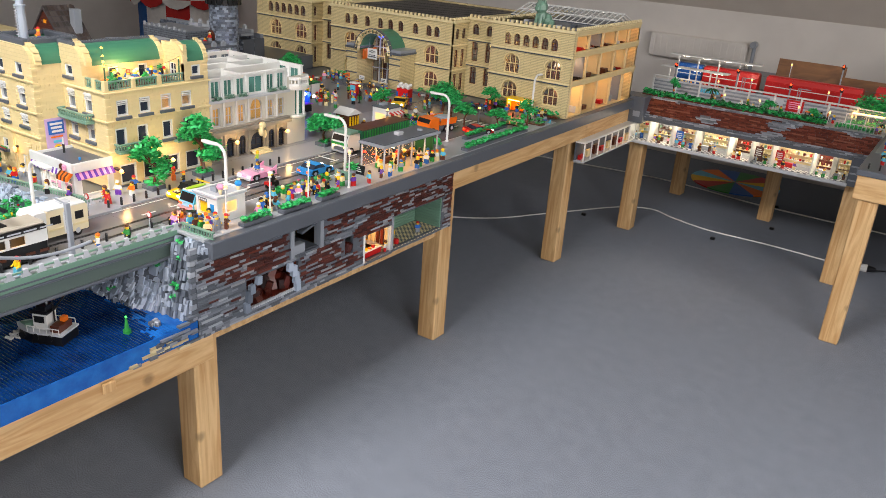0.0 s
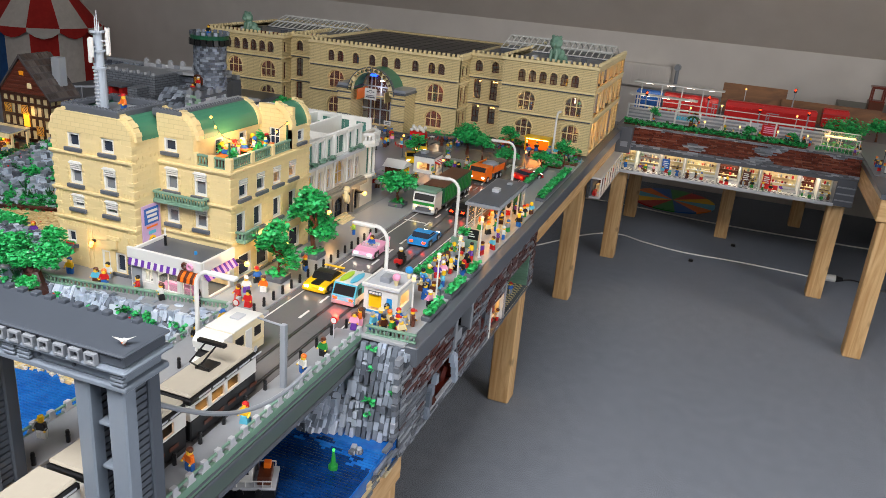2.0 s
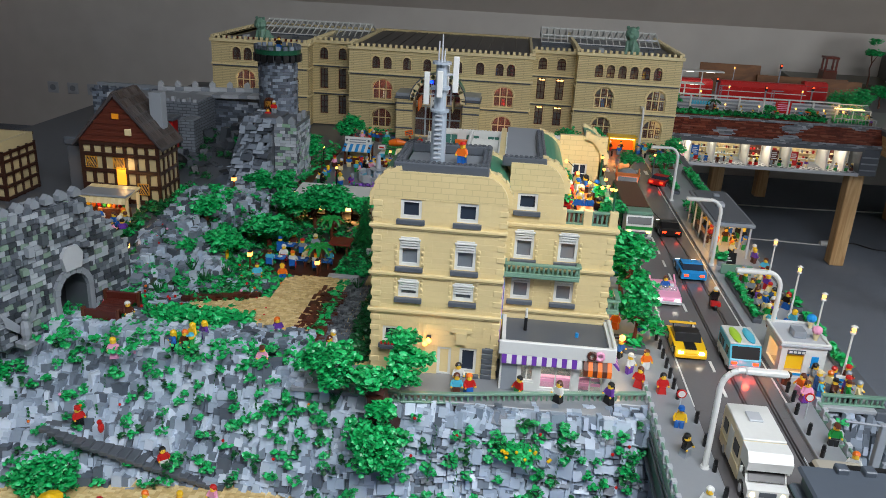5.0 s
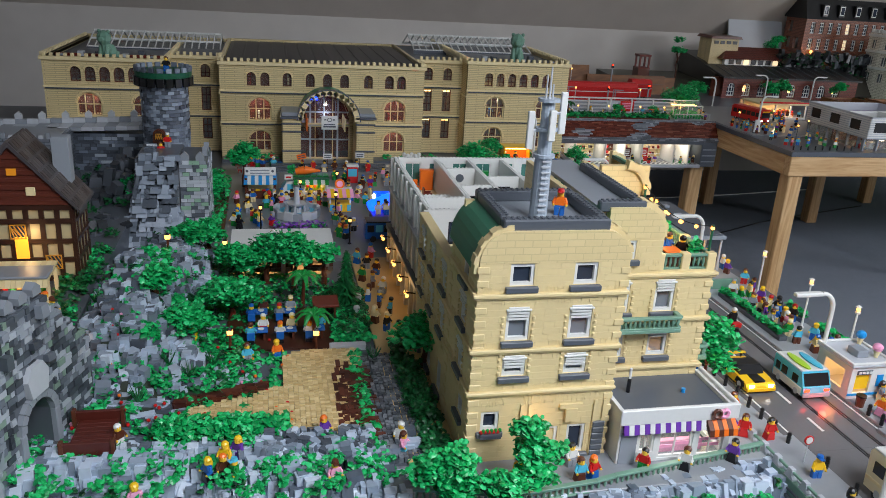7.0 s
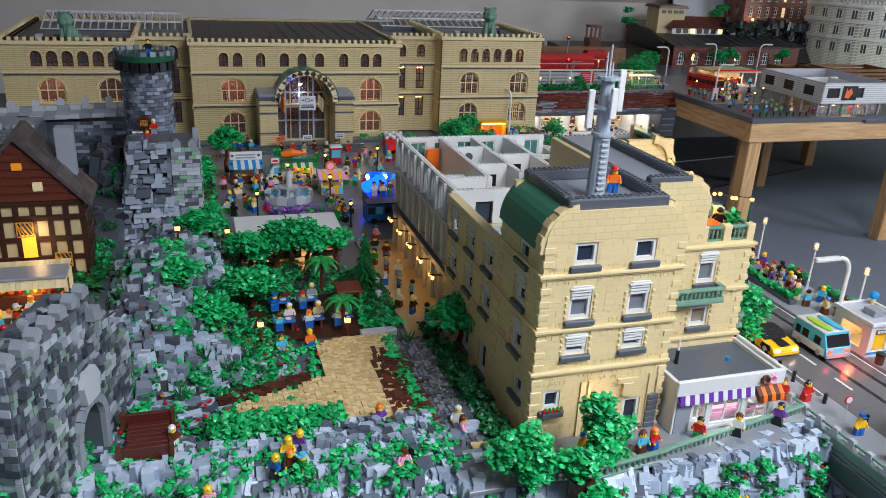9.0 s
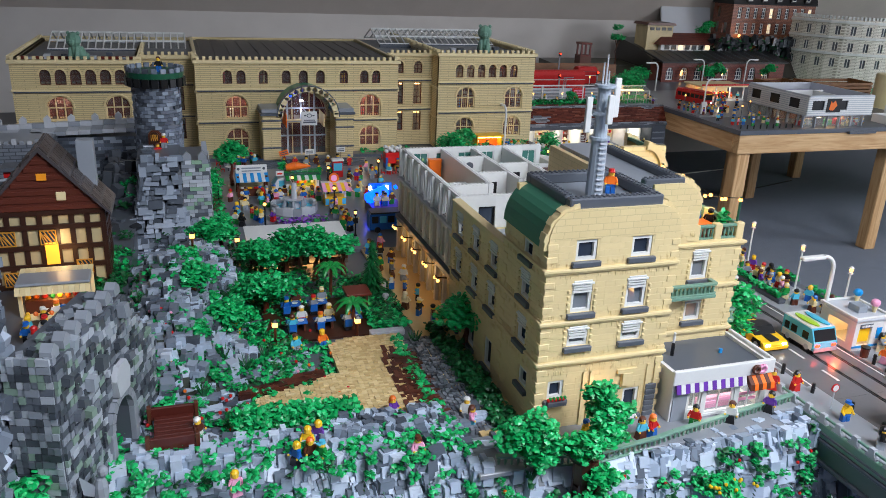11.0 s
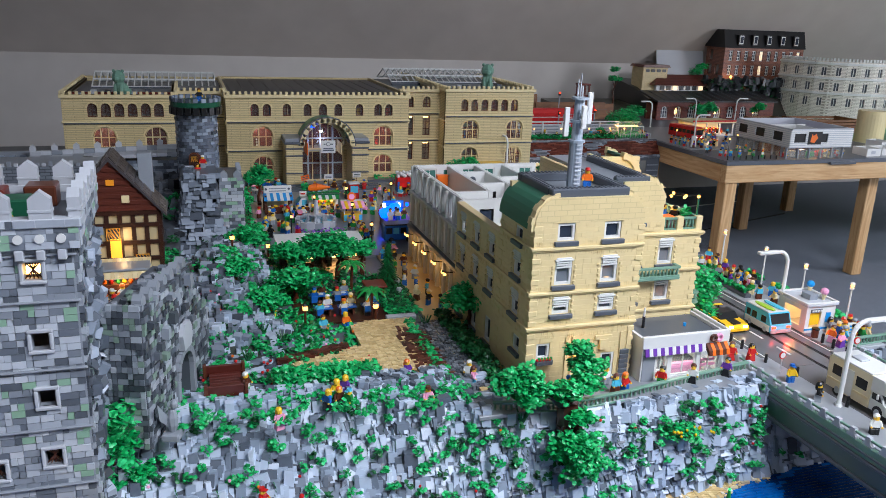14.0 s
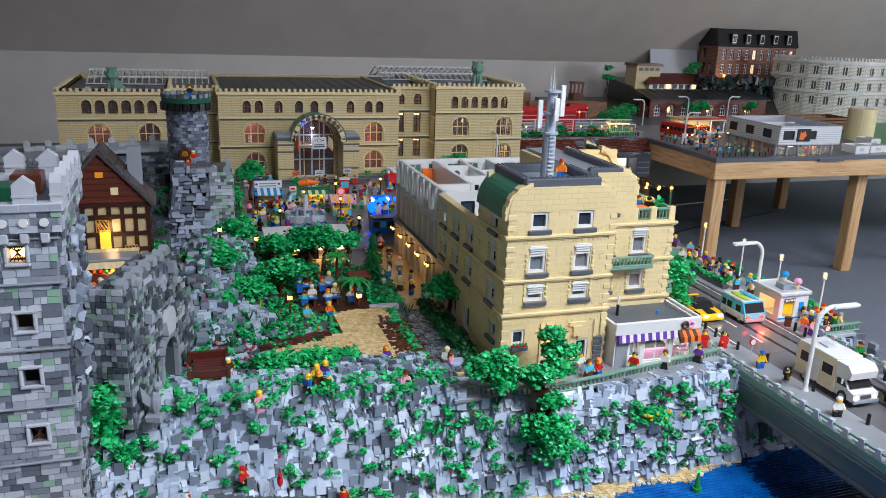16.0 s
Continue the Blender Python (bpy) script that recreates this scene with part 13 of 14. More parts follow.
coach(-1.352, -1.215, 4.29, BLUE, WHITE, "dark blue railway coach at the platform")
coach(-1.205, -0.925, 4.29, RED, WHITE, "red rounded railway coach with thin white stripe")
coach(-0.885, -0.44, 4.29, RED, WHITE, "long red railway coach with thin white stripe")
coach(-0.40, -0.275, 4.45, RED, WHITE, "short red railway coach behind the tree")
for i, (x, y, h) in enumerate(((-1.27, 4.0, 0.12), (-1.13, 4.0, 0.07), (-1.045, 3.98, 0.09), (-0.967, 4.009, 0.135), (-0.94, 4.03, 0.115), (-0.90, 4.02, 0.115), (-0.72, 4.02, 0.105), (-0.68, 4.03, 0.105), (-0.55, 4.0, 0.115), (-0.50, 4.01, 0.12), (-0.38, 4.05, 0.10), (-0.80, 4.36, 0.17), (-0.56, 4.36, 0.18))):
    if i % 3 == 0:
        t = thing("track_signal", pose(x, y, 0.686), "grey track signal mast with a red lamp", "signal", "track signals")
        Shape().box(-0.003, -0.003, 0, 0.003, 0.003, h).ob("mast", MID, t)
        Shape().box(-0.007, -0.006, h - 0.002, 0.007, 0.002, h + 0.020, 0, 0.001).ob("head", BLACK, t)
        Shape().ball(0, -0.007, h + 0.013, 0.0045, None, None, 8, 6).ob("lamp", REDLED, t, "glowing red lamp")
    elif i % 3 == 1:
        t = thing("overhead_line_mast", pose(x, y, 0.686), "grey lattice mast of the overhead line", "mast", "overhead line masts")
        for a in (-0.006, 0.006):
            Shape().box(a - 0.0015, -0.002, 0, a + 0.0015, 0.002, h).ob("upright", MID, t)
        for k in range(int(h / 0.014)):
            Shape().rod((-0.006, 0, k * 0.014), (0.006, 0, k * 0.014 + 0.013), 0.0009, None, 5).ob("brace", MID, t)
        Shape().box(-0.008, -0.002, h - 0.004, 0.05, 0.002, h, 0).ob("arm", MID, t)
    else:
        globe_lamp(x, y, 0.686, h, GREY)
Shape().pipe([(-1.3, 4.28, 0.79), (-0.9, 4.28, 0.786), (-0.5, 4.28, 0.788), (-0.27, 4.28, 0.79)], 0.0007, 5).ob("overhead_wire", DARK, label="thin dark overhead wire above the tracks", category="wire")
# loose sheets leaning behind the tracks
PLY = timber("brown_hardboard", "6b4529", "8d6038", (2.0, 6.0, 6.0))
for x0, x1, y, z1, tilt in ((-0.92, -0.58, 4.62, 0.845, -8), (-0.60, -0.10, 4.60, 0.80, -6), (-0.32, 0.02, 4.70, 0.78, -5)):
    o = Shape().box(0, 0, 0, x1 - x0, 0.008, z1 - 0.686, 0, 0.001).ob("wooden_sheet", PLY, label="brown wooden sheet standing behind the tracks", category="board", group="wooden sheets")
    o.matrix_world = pose(x0, y, 0.686 if x1 < -0.2 else 0.682, tilt)

# ---- town square on the next table ----
T = 0.686
Shape().box(-0.270, 3.075, 0.665, 1.0, 5.30, T, 0, 0.001).ob("square_ground", DARK, label="dark grey plastic base of the town square", kind="structure")
Shape().box(-0.255, 3.40, T, 0.30, 4.20, T + 0.003).ob("square_paving", PAVE, label="grey tiled paving of the town square", kind="structure")
Shape().box(1.0, 3.0, 0.655, 2.6, 5.30, 0.667, 0, 0.001).ob("grass_plate", GREEN, label="green plastic base plate on the far table", kind="structure")
T2 = T + 0.003


def bus(x, y, rz):
    t = thing("red_bus", pose(x, y, T2, 0, 0, rz), "red city bus with a row of dark windows", "bus")
    Shape().box(-0.032, -0.100, 0.007, 0.032, 0.100, 0.066, 0, 0.004).ob("body", RED, t)
    Shape().box(-0.029, -0.095, 0.066, 0.029, 0.095, 0.071, 0, 0.002).ob("roof", RED, t)
    for s in (-1, 1):
        for k in range(6):
            Shape().box(s * 0.0322 - 0.0006, -0.090 + k * 0.030, 0.034, s * 0.0322 + 0.0006, -0.066 + k * 0.030, 0.054).ob("side_window", BLACK, t)
    Shape().box(-0.027, -0.1012, 0.030, 0.027, -0.100, 0.056).ob("windscreen", BLACK, t)
    Shape().box(-0.022, -0.1012, 0.058, 0.022, -0.100, 0.064).ob("sign_strip", YELLOW, t)
    lights(t, 0.022, -0.1008, 0.014)
    wheels(t, 0.031, (-0.062, 0.062), 0.010)


bus(-0.035, 3.78, 14)
crowd(22, -0.235, 0.05, 3.44, 3.64, T2, "on the town square")
crowd(14, -0.22, 0.07, 3.15, 3.38, T, "on the town square")
crowd(9, 0.06, 0.20, 3.66, 3.80, T2, "by the diner")
for k in range(9):
    o = new("bollard", bdata)
    o.location = (-0.24 + k * 0.036, 3.115, T)
    tagged(o, "short black plastic bollard along the table edge", "bollard", "bollards")
for x, y, h, rz in ((-0.15, 3.53, 0.165, 0), (0.01, 4.22, 0.16, 180), (0.70, 4.31, 0.17, 0), (0.42, 4.35, 0.165, 180)):
    street_lamp(x, y, T, h, 0.082, rz)
for x, y in ((-0.10, 3.30), (0.04, 3.42), (-0.20, 3.62), (0.03, 3.68)):
    globe_lamp(x, y, T, 0.075, DARK)
ds = thing("advert_pillar", pose(-0.20, 3.46, T2), "white lit upright advert panel", "sign")
Shape().box(-0.014, -0.004, 0.004, 0.014, 0.004, 0.062, 0, 0.001).ob("panel", WHITE, ds)
Shape().box(-0.016, -0.006, 0, 0.016, 0.006, 0.004).ob("foot", DARK, ds)
# lit diner
di = site("diner", 0.18, 3.90, T2, "open lit diner with orange trim and red stools", "diner")
Shape().box(0.05, 3.83, T2, 0.33, 3.99, T2 + 0.010, 0, 0.001).ob("plinth", WHITE, di)
Shape().box(0.05, 3.98, T2 + 0.010, 0.33, 3.988, T2 + 0.075, 0, 0.001).ob("back_wall", BUFF, di)
for x in (0.054, 0.145, 0.236, 0.326):
    Shape().box(x - 0.003, 3.834, T2 + 0.010, x + 0.003, 3.840, T2 + 0.075).ob("post", WHITE, di)
Shape().box(0.04, 3.82, T2 + 0.075, 0.34, 3.995, T2 + 0.084, 0, 0.002).ob("roof", BUFF, di)
Shape().box(0.038, 3.818, T2 + 0.084, 0.342, 3.824, T2 + 0.092, 0, 0.001).ob("roof_trim", RED, di)
for k in range(4):
    Shape().box(0.08 + k * 0.066, 3.90, T2 + 0.071, 0.10 + k * 0.066, 3.92, T2 + 0.0745).ob("ceiling_lamp", STRIP, di)
Shape().box(0.07, 3.91, T2 + 0.010, 0.31, 3.925, T2 + 0.034, 0, 0.001).ob("counter", RED, di)
for k in range(7):
    Shape().rod((0.085 + k * 0.034, 3.885, T2 + 0.010), (0.085 + k * 0.034, 3.885, T2 + 0.024), 0.003, 0.007, 8).ob("stool", RED if k % 2 else ORANGE, di)
crowd(8, 0.07, 0.31, 3.845, 3.875, T2 + 0.010, "in the diner")
point_lamp("diner_glow", 0.19, 3.87, T2 + 0.065, 0.32, (1.0, 0.75, 0.45), 0.02)
# modern striped two-storey building
mb = site("modern_building", 0.29, 3.30, T, "white and grey striped two-storey building with open top", "building")
MX0, MX1, MY0, MY1, MZ = 0.10, 0.485, 3.10, 3.52, 0.836


def stripe_wall(m, w, z0, z1, holes):
    Shape().wall(w, z1 - z0, 0.007, [(a, b, c - z0, d - z0, False) for a, b, c, d in holes], 0, m @ pose(0, 0, z0)).ob("wall", GREY, mb)
    n = int((z1 - z0) / 0.0095)
    for k in range(n):
        z = z0 + k * 0.0095
        x = 0.0
        for a, b in sorted([(a, b) for a, b, c, d in holes if z + 0.005 > c and z < d]) + [(w, w)]:
            if a - x > 0.004:
                Shape().box(x, -0.002, z + 0.0004, a, 0.0, z + 0.0062, 0, 0, m).ob("course", WHITE, mb)
            x = b


for m, w in ((pose(MX0, MY0, 0), MX1 - MX0), (pose(MX0, MY1, 0, 0, 0, -90), MY1 - MY0)):
    n = int(w / 0.135)
    hs_ = [(0.025 + k * 0.135, 0.095 + k * 0.135, 0.768, 0.812) for k in range(n)]
    stripe_wall(m, w, 0.746, MZ, hs_)
    for a, b, c, d in hs_:
        Shape().box(a, 0.004, c, b, 0.006, d, 0, 0, m).ob("window_pane", BLACK, mb)
        Shape().box(a - 0.002, -0.0025, c - 0.003, b + 0.002, 0.001, c, 0, 0, m).ob("window_sill", WHITE, mb)
    Shape().box(0.01, 0.020, T + 0.002, w - 0.02, 0.024, 0.740, 0, 0, m).ob("shop_pane", GLASS, mb)
    for k in range(int(w / 0.07) + 1):
        Shape().box(k * 0.07, 0.012, T, k * 0.07 + 0.006, 0.026, 0.740, 0, 0, m).ob("shop_post", MID, mb)
Shape().box(MX0, MY0, 0.740, MX1, MY1, 0.746, 0, 0.001).ob("floor_slab", GREY, mb)
Shape().box(MX0 + 0.02, MY0 + 0.24, T, MX1 - 0.02, MY0 + 0.248, 0.74).ob("inner_wall", BROWN, mb)
for x, y in ((0.16, 3.20), (0.32, 3.20), (0.16, 3.34), (0.32, 3.16)):
    Shape().box(x, y, 0.735, x + 0.07, y + 0.03, 0.739).ob("ceiling_lamp", STRIP, mb)
for k in range(6):
    Shape().box(0.12 + k * 0.055, 3.16, T, 0.155 + k * 0.055, 3.185, T + 0.022 + 0.006 * (k % 3), 0, 0.001).ob("shop_table", (RED, WHITE, BROWN, GREEN)[k % 4], mb)
point_lamp("shop_glow", 0.26, 3.20, 0.728, 0.30, (1.0, 0.7, 0.4), 0.02)
Shape().box(MX1 - 0.007, MY0 + 0.007, 0.746, MX1, MY1, MZ).ob("wall", GREY, mb)
Shape().box(MX0 + 0.007, MY1 - 0.007, 0.746, MX1 - 0.007, MY1, MZ).ob("wall", GREY, mb)
Shape().box(MX0 + 0.007, 3.30, 0.746, 0.36, 3.306, 0.83).ob("inner_wall", WHITE, mb)
Shape().box(0.30, 3.107, 0.746, 0.306, 3.30, 0.83).ob("inner_wall", WHITE, mb)
Shape().box(0.31, 3.31, 0.746, MX1 - 0.01, MY1 - 0.01, 0.80, 0, 0.002).ob("loose_block", plastic("lilac_plastic", "a79ac0"), mb)
Shape().box(0.207, 3.0965, 0.758, 0.290, 3.0978, 0.822).ob("poster", BLACK, mb)
Shape().prism([(0.222, 0.770), (0.246, 0.766), (0.266, 0.790), (0.252, 0.812), (0.236, 0.800), (0.228, 0.812)], "y", 3.0955, 3.0965).ob("poster_figure", ORANGE, mb)
Shape().box(0.34, 3.06, 0.66, 0.50, 3.0985, 0.672, 0, 0.001).ob("entrance_slab", DARK, mb)
crowd(9, 0.11, 0.48, 3.125, 3.155, T, "in the modern building")
# red-brick arches with a black roof
RB_ = courses("red_brick_courses", "6e2f22", "7d3a2a", "4a2018", 0.02, 0.0096)
rb = site("brick_arches", 0.72, 4.60, T, "red brick railway arches with white arched windows", "building")
holes = [(0.03 + k * 0.105, 0.085 + k * 0.105, 0.012, 0.090, True) for k in range(8)]
Shape().wall(0.94, 0.118, 0.012, holes, 0, pose(0.26, 4.55, T)).ob("wall", RB_, rb)
for i, (a, b, c, d, _) in enumerate(holes):
    window(rb, pose(0.26 + a, 4.556, T + c), b - a, d - c, True, WHITE, GLASS if i % 3 == 1 else DGLASS, (2, 2), 0.004)
    if i % 3 == 1:
        Shape().box(0.26 + a + 0.01, 4.59, T + c + 0.02, 0.26 + b - 0.01, 4.594, T + d - 0.02).ob("inner_lamp", STRIP, rb)
Shape().box(0.22, 4.62, T, 1.20, 4.63, T + 0.118).ob("back_wall", BROWN, rb)
Shape().prism([(4.535, T + 0.118), (4.535, T + 0.126), (4.78, T + 0.172), (4.78, T + 0.164)], "x", 0.25, 1.22).ob("roof", BLACK, rb)
for k in range(15):
    Shape().prism([(4.535, T + 0.126), (4.535, T + 0.129), (4.78, T + 0.175), (4.78, T + 0.172)], "x", 0.255 + k * 0.063, 0.261 + k * 0.063).ob("roof_seam", DARK, rb)
# hillside behind the arches
hill = Shape()
hill.prism([(4.72, T), (5.28, T), (5.28, 0.90), (5.0, 0.86), (4.80, 0.80)], "x", 0.34, 1.95)
hill.ob("embankment", plastic("dark_earth_plastic", "33302a"), label="dark planted embankment behind the arches", kind="structure")
dm = site("dark_rock_mass", 1.07, 4.88, 0.78, "dark rock face with dark green plants behind the arches", "rock face")
dk = [turn(er.uniform(0.86, 1.60), er.uniform(4.80, 4.93), 0.77 + 0.14 * er.random(), er.uniform(-30, 30), er.gauss(0, 12), er.gauss(0, 12), (er.uniform(0.02, 0.04), 0.03, er.uniform(0.03, 0.06))) for _ in range(260)]
pieces(dm, "rock", BLOCK_V, ROCK_F, dk, palette("dark_rock_plastic", ["23262a", "2e3237", "3a3f45", "1c1f22"]), 120)
Shape().many(LEAF_V, LEAF_F, [turn(er.uniform(0.84, 1.60), er.uniform(4.78, 4.92), 0.79 + 0.15 * er.random(), er.uniform(0, 360), er.uniform(-40, 40), er.uniform(-40, 40), (0.012, 0.012, 0.012)) for _ in range(350)]).ob("rock_foliage", LEAFD, dm, kind="stuff")
# panes that glow themselves, in place of lamps in the rooms
GLOWPANE = lit("glowing_window_pane", "ffe0ae", 1.1)
# tan tower and low house with a dark red roof
ch = site("villa", 0.55, 4.93, 0.78, "beige villa with dark red hipped roof and white windows", "house")
Shape().box(0.30, 4.95, 0.78, 0.50, 5.10, 1.005, 0, 0.001).ob("tower", TANFAR, ch)
Shape().prism([(0.285, 1.005), (0.515, 1.005), (0.50, 1.022), (0.30, 1.022)], "y", 4.935, 5.115).ob("tower_roof", BROWN, ch)
Shape().box(0.40, 4.92, 0.78, 0.93, 5.05, 0.885, 0, 0.001).ob("wall", WHITE, ch)
Shape().box(0.37, 4.90, 0.835, 0.95, 4.92, 0.845, 0, 0.001).ob("balcony_slab", GREY, ch)
for k in range(9):
    Shape().box(0.43 + k * 0.054, 4.916, 0.850, 0.465 + k * 0.054, 4.9195, 0.880).ob("window_pane", (GLOWPANE if k in (2, 6) else BLACK), ch)
for k in range(4):
    Shape().box(0.32 + k * 0.045, 4.946, 0.972, 0.35 + k * 0.045, 4.9495, 0.992).ob("tower_window", BLACK, ch)
Shape().add([(0.36, 4.88, 0.885), (0.97, 4.88, 0.885), (0.97, 5.09, 0.885), (0.36, 5.09, 0.885), (0.44, 4.985, 0.955), (0.86, 4.985, 0.955)], [(3, 2, 1, 0), (0, 1, 5, 4), (1, 2, 5), (2, 3, 4, 5), (3, 0, 4)]).ob("roof", courses("dark_tile_courses", "5a2620", "6a3028", "3a1814", 0.02, 0.01), ch)
Shape().prism([(0.82, 0.885), (0.95, 0.885), (0.885, 0.925)], "y", 4.865, 4.885).ob("gable", WHITE, ch)
Shape().box(0.42, 4.90, 0.79, 0.70, 4.918, 0.83).ob("lower_wall", BUFF, ch)
for k in range(5):
    # glowing and yellow panes carry the room light in their own colour
    Shape().box(0.44 + k * 0.05, 4.896, 0.795, 0.475 + k * 0.05, 4.8998, 0.825).ob("lower_window", STRIP if k % 2 else YELLOW, ch)
ch.location.x += 0.07
# brown brick house with a mansard
BB = courses("brown_brick_courses", "8a5239", "985f46", "573324", 0.02, 0.0096)
bh = site("brick_mansion", 1.27, 5.10, 0.84, "large brown brick house with black mansard roof and dormers", "house")
holes = [(0.05 + k * 0.082, 0.092 + k * 0.082, 0.10 + r * 0.095, 0.165 + r * 0.095, False) for k in range(10) for r in range(2)]
Shape().wall(0.86, 0.28, 0.02, holes, 0, pose(0.95, 5.04, 0.84)).ob("wall", BB, bh)
for i, (a, b, c, d, _) in enumerate(holes):
    window(bh, pose(0.95 + a, 5.046, 0.84 + c), b - a, d - c, False, WHITE, GLOWPANE if i % 11 in (8, 9) else DGLASS, (1, 2), 0.004)
Shape().wall(0.20, 0.28, 0.02, [(0.03, 0.08, 0.10, 0.165, False), (0.12, 0.17, 0.10, 0.165, False), (0.03, 0.08, 0.195, 0.26, False)], 0, pose(0.95, 5.26, 0.84, 0, 0, -90)).ob("side_wall", BB, bh)
Shape().box(1.79, 5.06, 0.84, 1.81, 5.26, 1.12).ob("side_wall", BB, bh)
Shape().prism([(5.03, 1.12), (5.28, 1.12), (5.25, 1.235), (5.07, 1.235)], "x", 0.94, 1.82).ob("mansard_roof", BLACK, bh)
for k in range(5):
    x = 1.07 + k * 0.15
    dmr = Shape().box(x, 5.025, 1.135, x + 0.055, 5.09, 1.205, 0, 0.002).ob("dormer", BLACK, bh)
    Shape().box(x + 0.008, 5.021, 1.145, x + 0.047, 5.025, 1.198).ob("dormer_frame", WHITE, dmr)
    Shape().box(x + 0.013, 5.019, 1.150, x + 0.042, 5.021, 1.193).ob("dormer_pane", DGLASS, dmr)
for x in (1.03, 1.10, 1.24):
    Shape().ball(x, 5.02, 0.90 + 0.03 * (x < 1.05), 0.010, None, None, 8, 6).ob("outside_lamp", BULB, bh)
point_lamp("mansion_glow", 1.12, 4.97, 0.93, 0.16, WARM, 0.02)
point_lamp("villa_glow", 0.62, 4.82, 0.83, 0.10, WARM, 0.02)
bh.location.x += 0.096
bh.scale = (0.83, 1.0, 1.12)
o = Shape().box(0, 0, 0, 0.42, 0.012, 0.38, 0, 0.003).ob("leaning_panel", GREY, label="pale grey panel leaning on the knee wall", category="board")
o.matrix_world = pose(0.70, 5.28, 0.90, -14)
# white curved building
WS = courses("white_brick_courses", "dedacd", "e6e2d7", "aaa598", 0.03, 0.0096)
wc = site("white_rotunda", 1.83, 4.50, 0.667, "large white curved building with rows of windows", "building")
CX, CY, R = 1.95, 4.86, 0.50
for k in range(14):
    a0, a1 = math.radians(182 + k * 11), math.radians(182 + (k + 1) * 11)
    p, q = Vector((CX + R * math.cos(a0), CY + R * math.sin(a0), 0.667)), Vector((CX + R * math.cos(a1), CY + R * math.sin(a1), 0.667))
    m = pose(p.x, p.y, p.z, 0, 0, math.degrees(math.atan2(q.y - p.y, q.x - p.x)))
    w = (q - p).length
    hh = [(w * 0.34, w * 0.66, 0.12 + r * 0.105, 0.175 + r * 0.105, False) for r in range(3)]
    Shape().wall(w, 0.43, 0.02, hh, 0, m).ob("wall", WS, wc)
    for a, b, c, d, _ in hh:
        Shape().box(a, 0.008, c, b, 0.011, d, 0, 0, m).ob("window_pane", DARK, wc)
        Shape().box((a + b) / 2 - 0.002, 0.003, c, (a + b) / 2 + 0.002, 0.008, d, 0, 0, m).ob("window_bar", WHITE, wc)
    for z in (0.20, 0.305, 0.405):
        Shape().box(-0.001, -0.010, z, w + 0.001, 0, z + 0.016, 0, 0, m).ob("cornice", WHITE, wc)
    for j in range(4):
        Shape().box(w * (0.06 + j * 0.25), 0, 0.43, w * (0.18 + j * 0.25), 0.02, 0.45, 0, 0, m).ob("battlement", WHITE, wc)
# loose goods on the far tables
cy = Shape().rod((0, 0, 0), (0, 0, 0.19), 0.08, 0.08, 28).rod((0, 0, 0.19), (0, 0, 0.194), 0.076, 0.076, 28).ob("tall_drum", BUFF, label="tall beige cardboard drum on the far table", category="drum", smooth=False)
cy.location = (1.13, 3.62, 0.667)
for i, (x0, x1, y, z0, h) in enumerate(((0.76, 0.98, 4.10, T, 0.06), (1.02, 1.46, 4.05, 0.667, 0.085))):
    c = site("wooden_crate", (x0 + x1) / 2, y, z0, "brown wooden crate of slats on the far table", "crate", "wooden crates")
    for k in range(4):
        z = z0 + k * h / 4
        Shape().box(x0, y, z + 0.002, x1, y + 0.008, z + h / 4 - 0.004).ob("slat", PLY, c)
        Shape().box(x0, y + 0.192, z + 0.002, x1, y + 0.20, z + h / 4 - 0.004).ob("slat", PLY, c)
    for x in (x0, x1 - 0.012):
        Shape().box(x, y + 0.008, z0, x + 0.012, y + 0.192, z0 + h).ob("end_board", PLY, c)
for i, (x, y, w, h) in enumerate(((0.62, 3.12, 0.09, 0.04), (0.74, 3.14, 0.12, 0.036), (0.90, 3.30, 0.08, 0.045), (1.06, 3.15, 0.16, 0.045), (1.30, 3.2, 0.14, 0.05))):
    bx = thing("storage_tray", pose(x, y, T if x < 0.99 else 0.667, 0, 0, 4 * (i % 3)), "low white plastic storage tray", "tray", "storage trays")
    Shape().box(0, 0, 0, w, 0.10, 0.004).ob("bottom", WHITE, bx)
    for b in ((0, 0, w, 0.004), (0, 0.096, w, 0.10), (0, 0.004, 0.004, 0.096), (w - 0.004, 0.004, w, 0.096)):
        Shape().box(b[0], b[1], 0.004, b[2], b[3], h, 0, 0.0006).ob("side", WHITE, bx)
    Shape().box(w * 0.3, -0.001, h * 0.3, w * 0.6, 0, h * 0.7).ob("label_plate", GREY, bx)
rbx = site("red_phone_box", -0.09, 4.95, 0.80, "dark red square tower box behind the tracks", "box")
Shape().box(-0.13, 4.92, 0.686, -0.05, 5.0, 0.80, 0, 0.001).ob("stand", BROWN, rbx)
for x in (-0.125, -0.063):
    for y in (4.925, 4.985):
        Shape().box(x, y, 0.80, x + 0.010, y + 0.010, 0.875).ob("post", DRED, rbx)
Shape().box(-0.13, 4.92, 0.875, -0.05, 5.0, 0.888, 0, 0.001).ob("roof", DRED, rbx)
Shape().box(-0.13, 4.92, 0.80, -0.05, 5.0, 0.808, 0, 0.001).ob("floor", DRED, rbx)
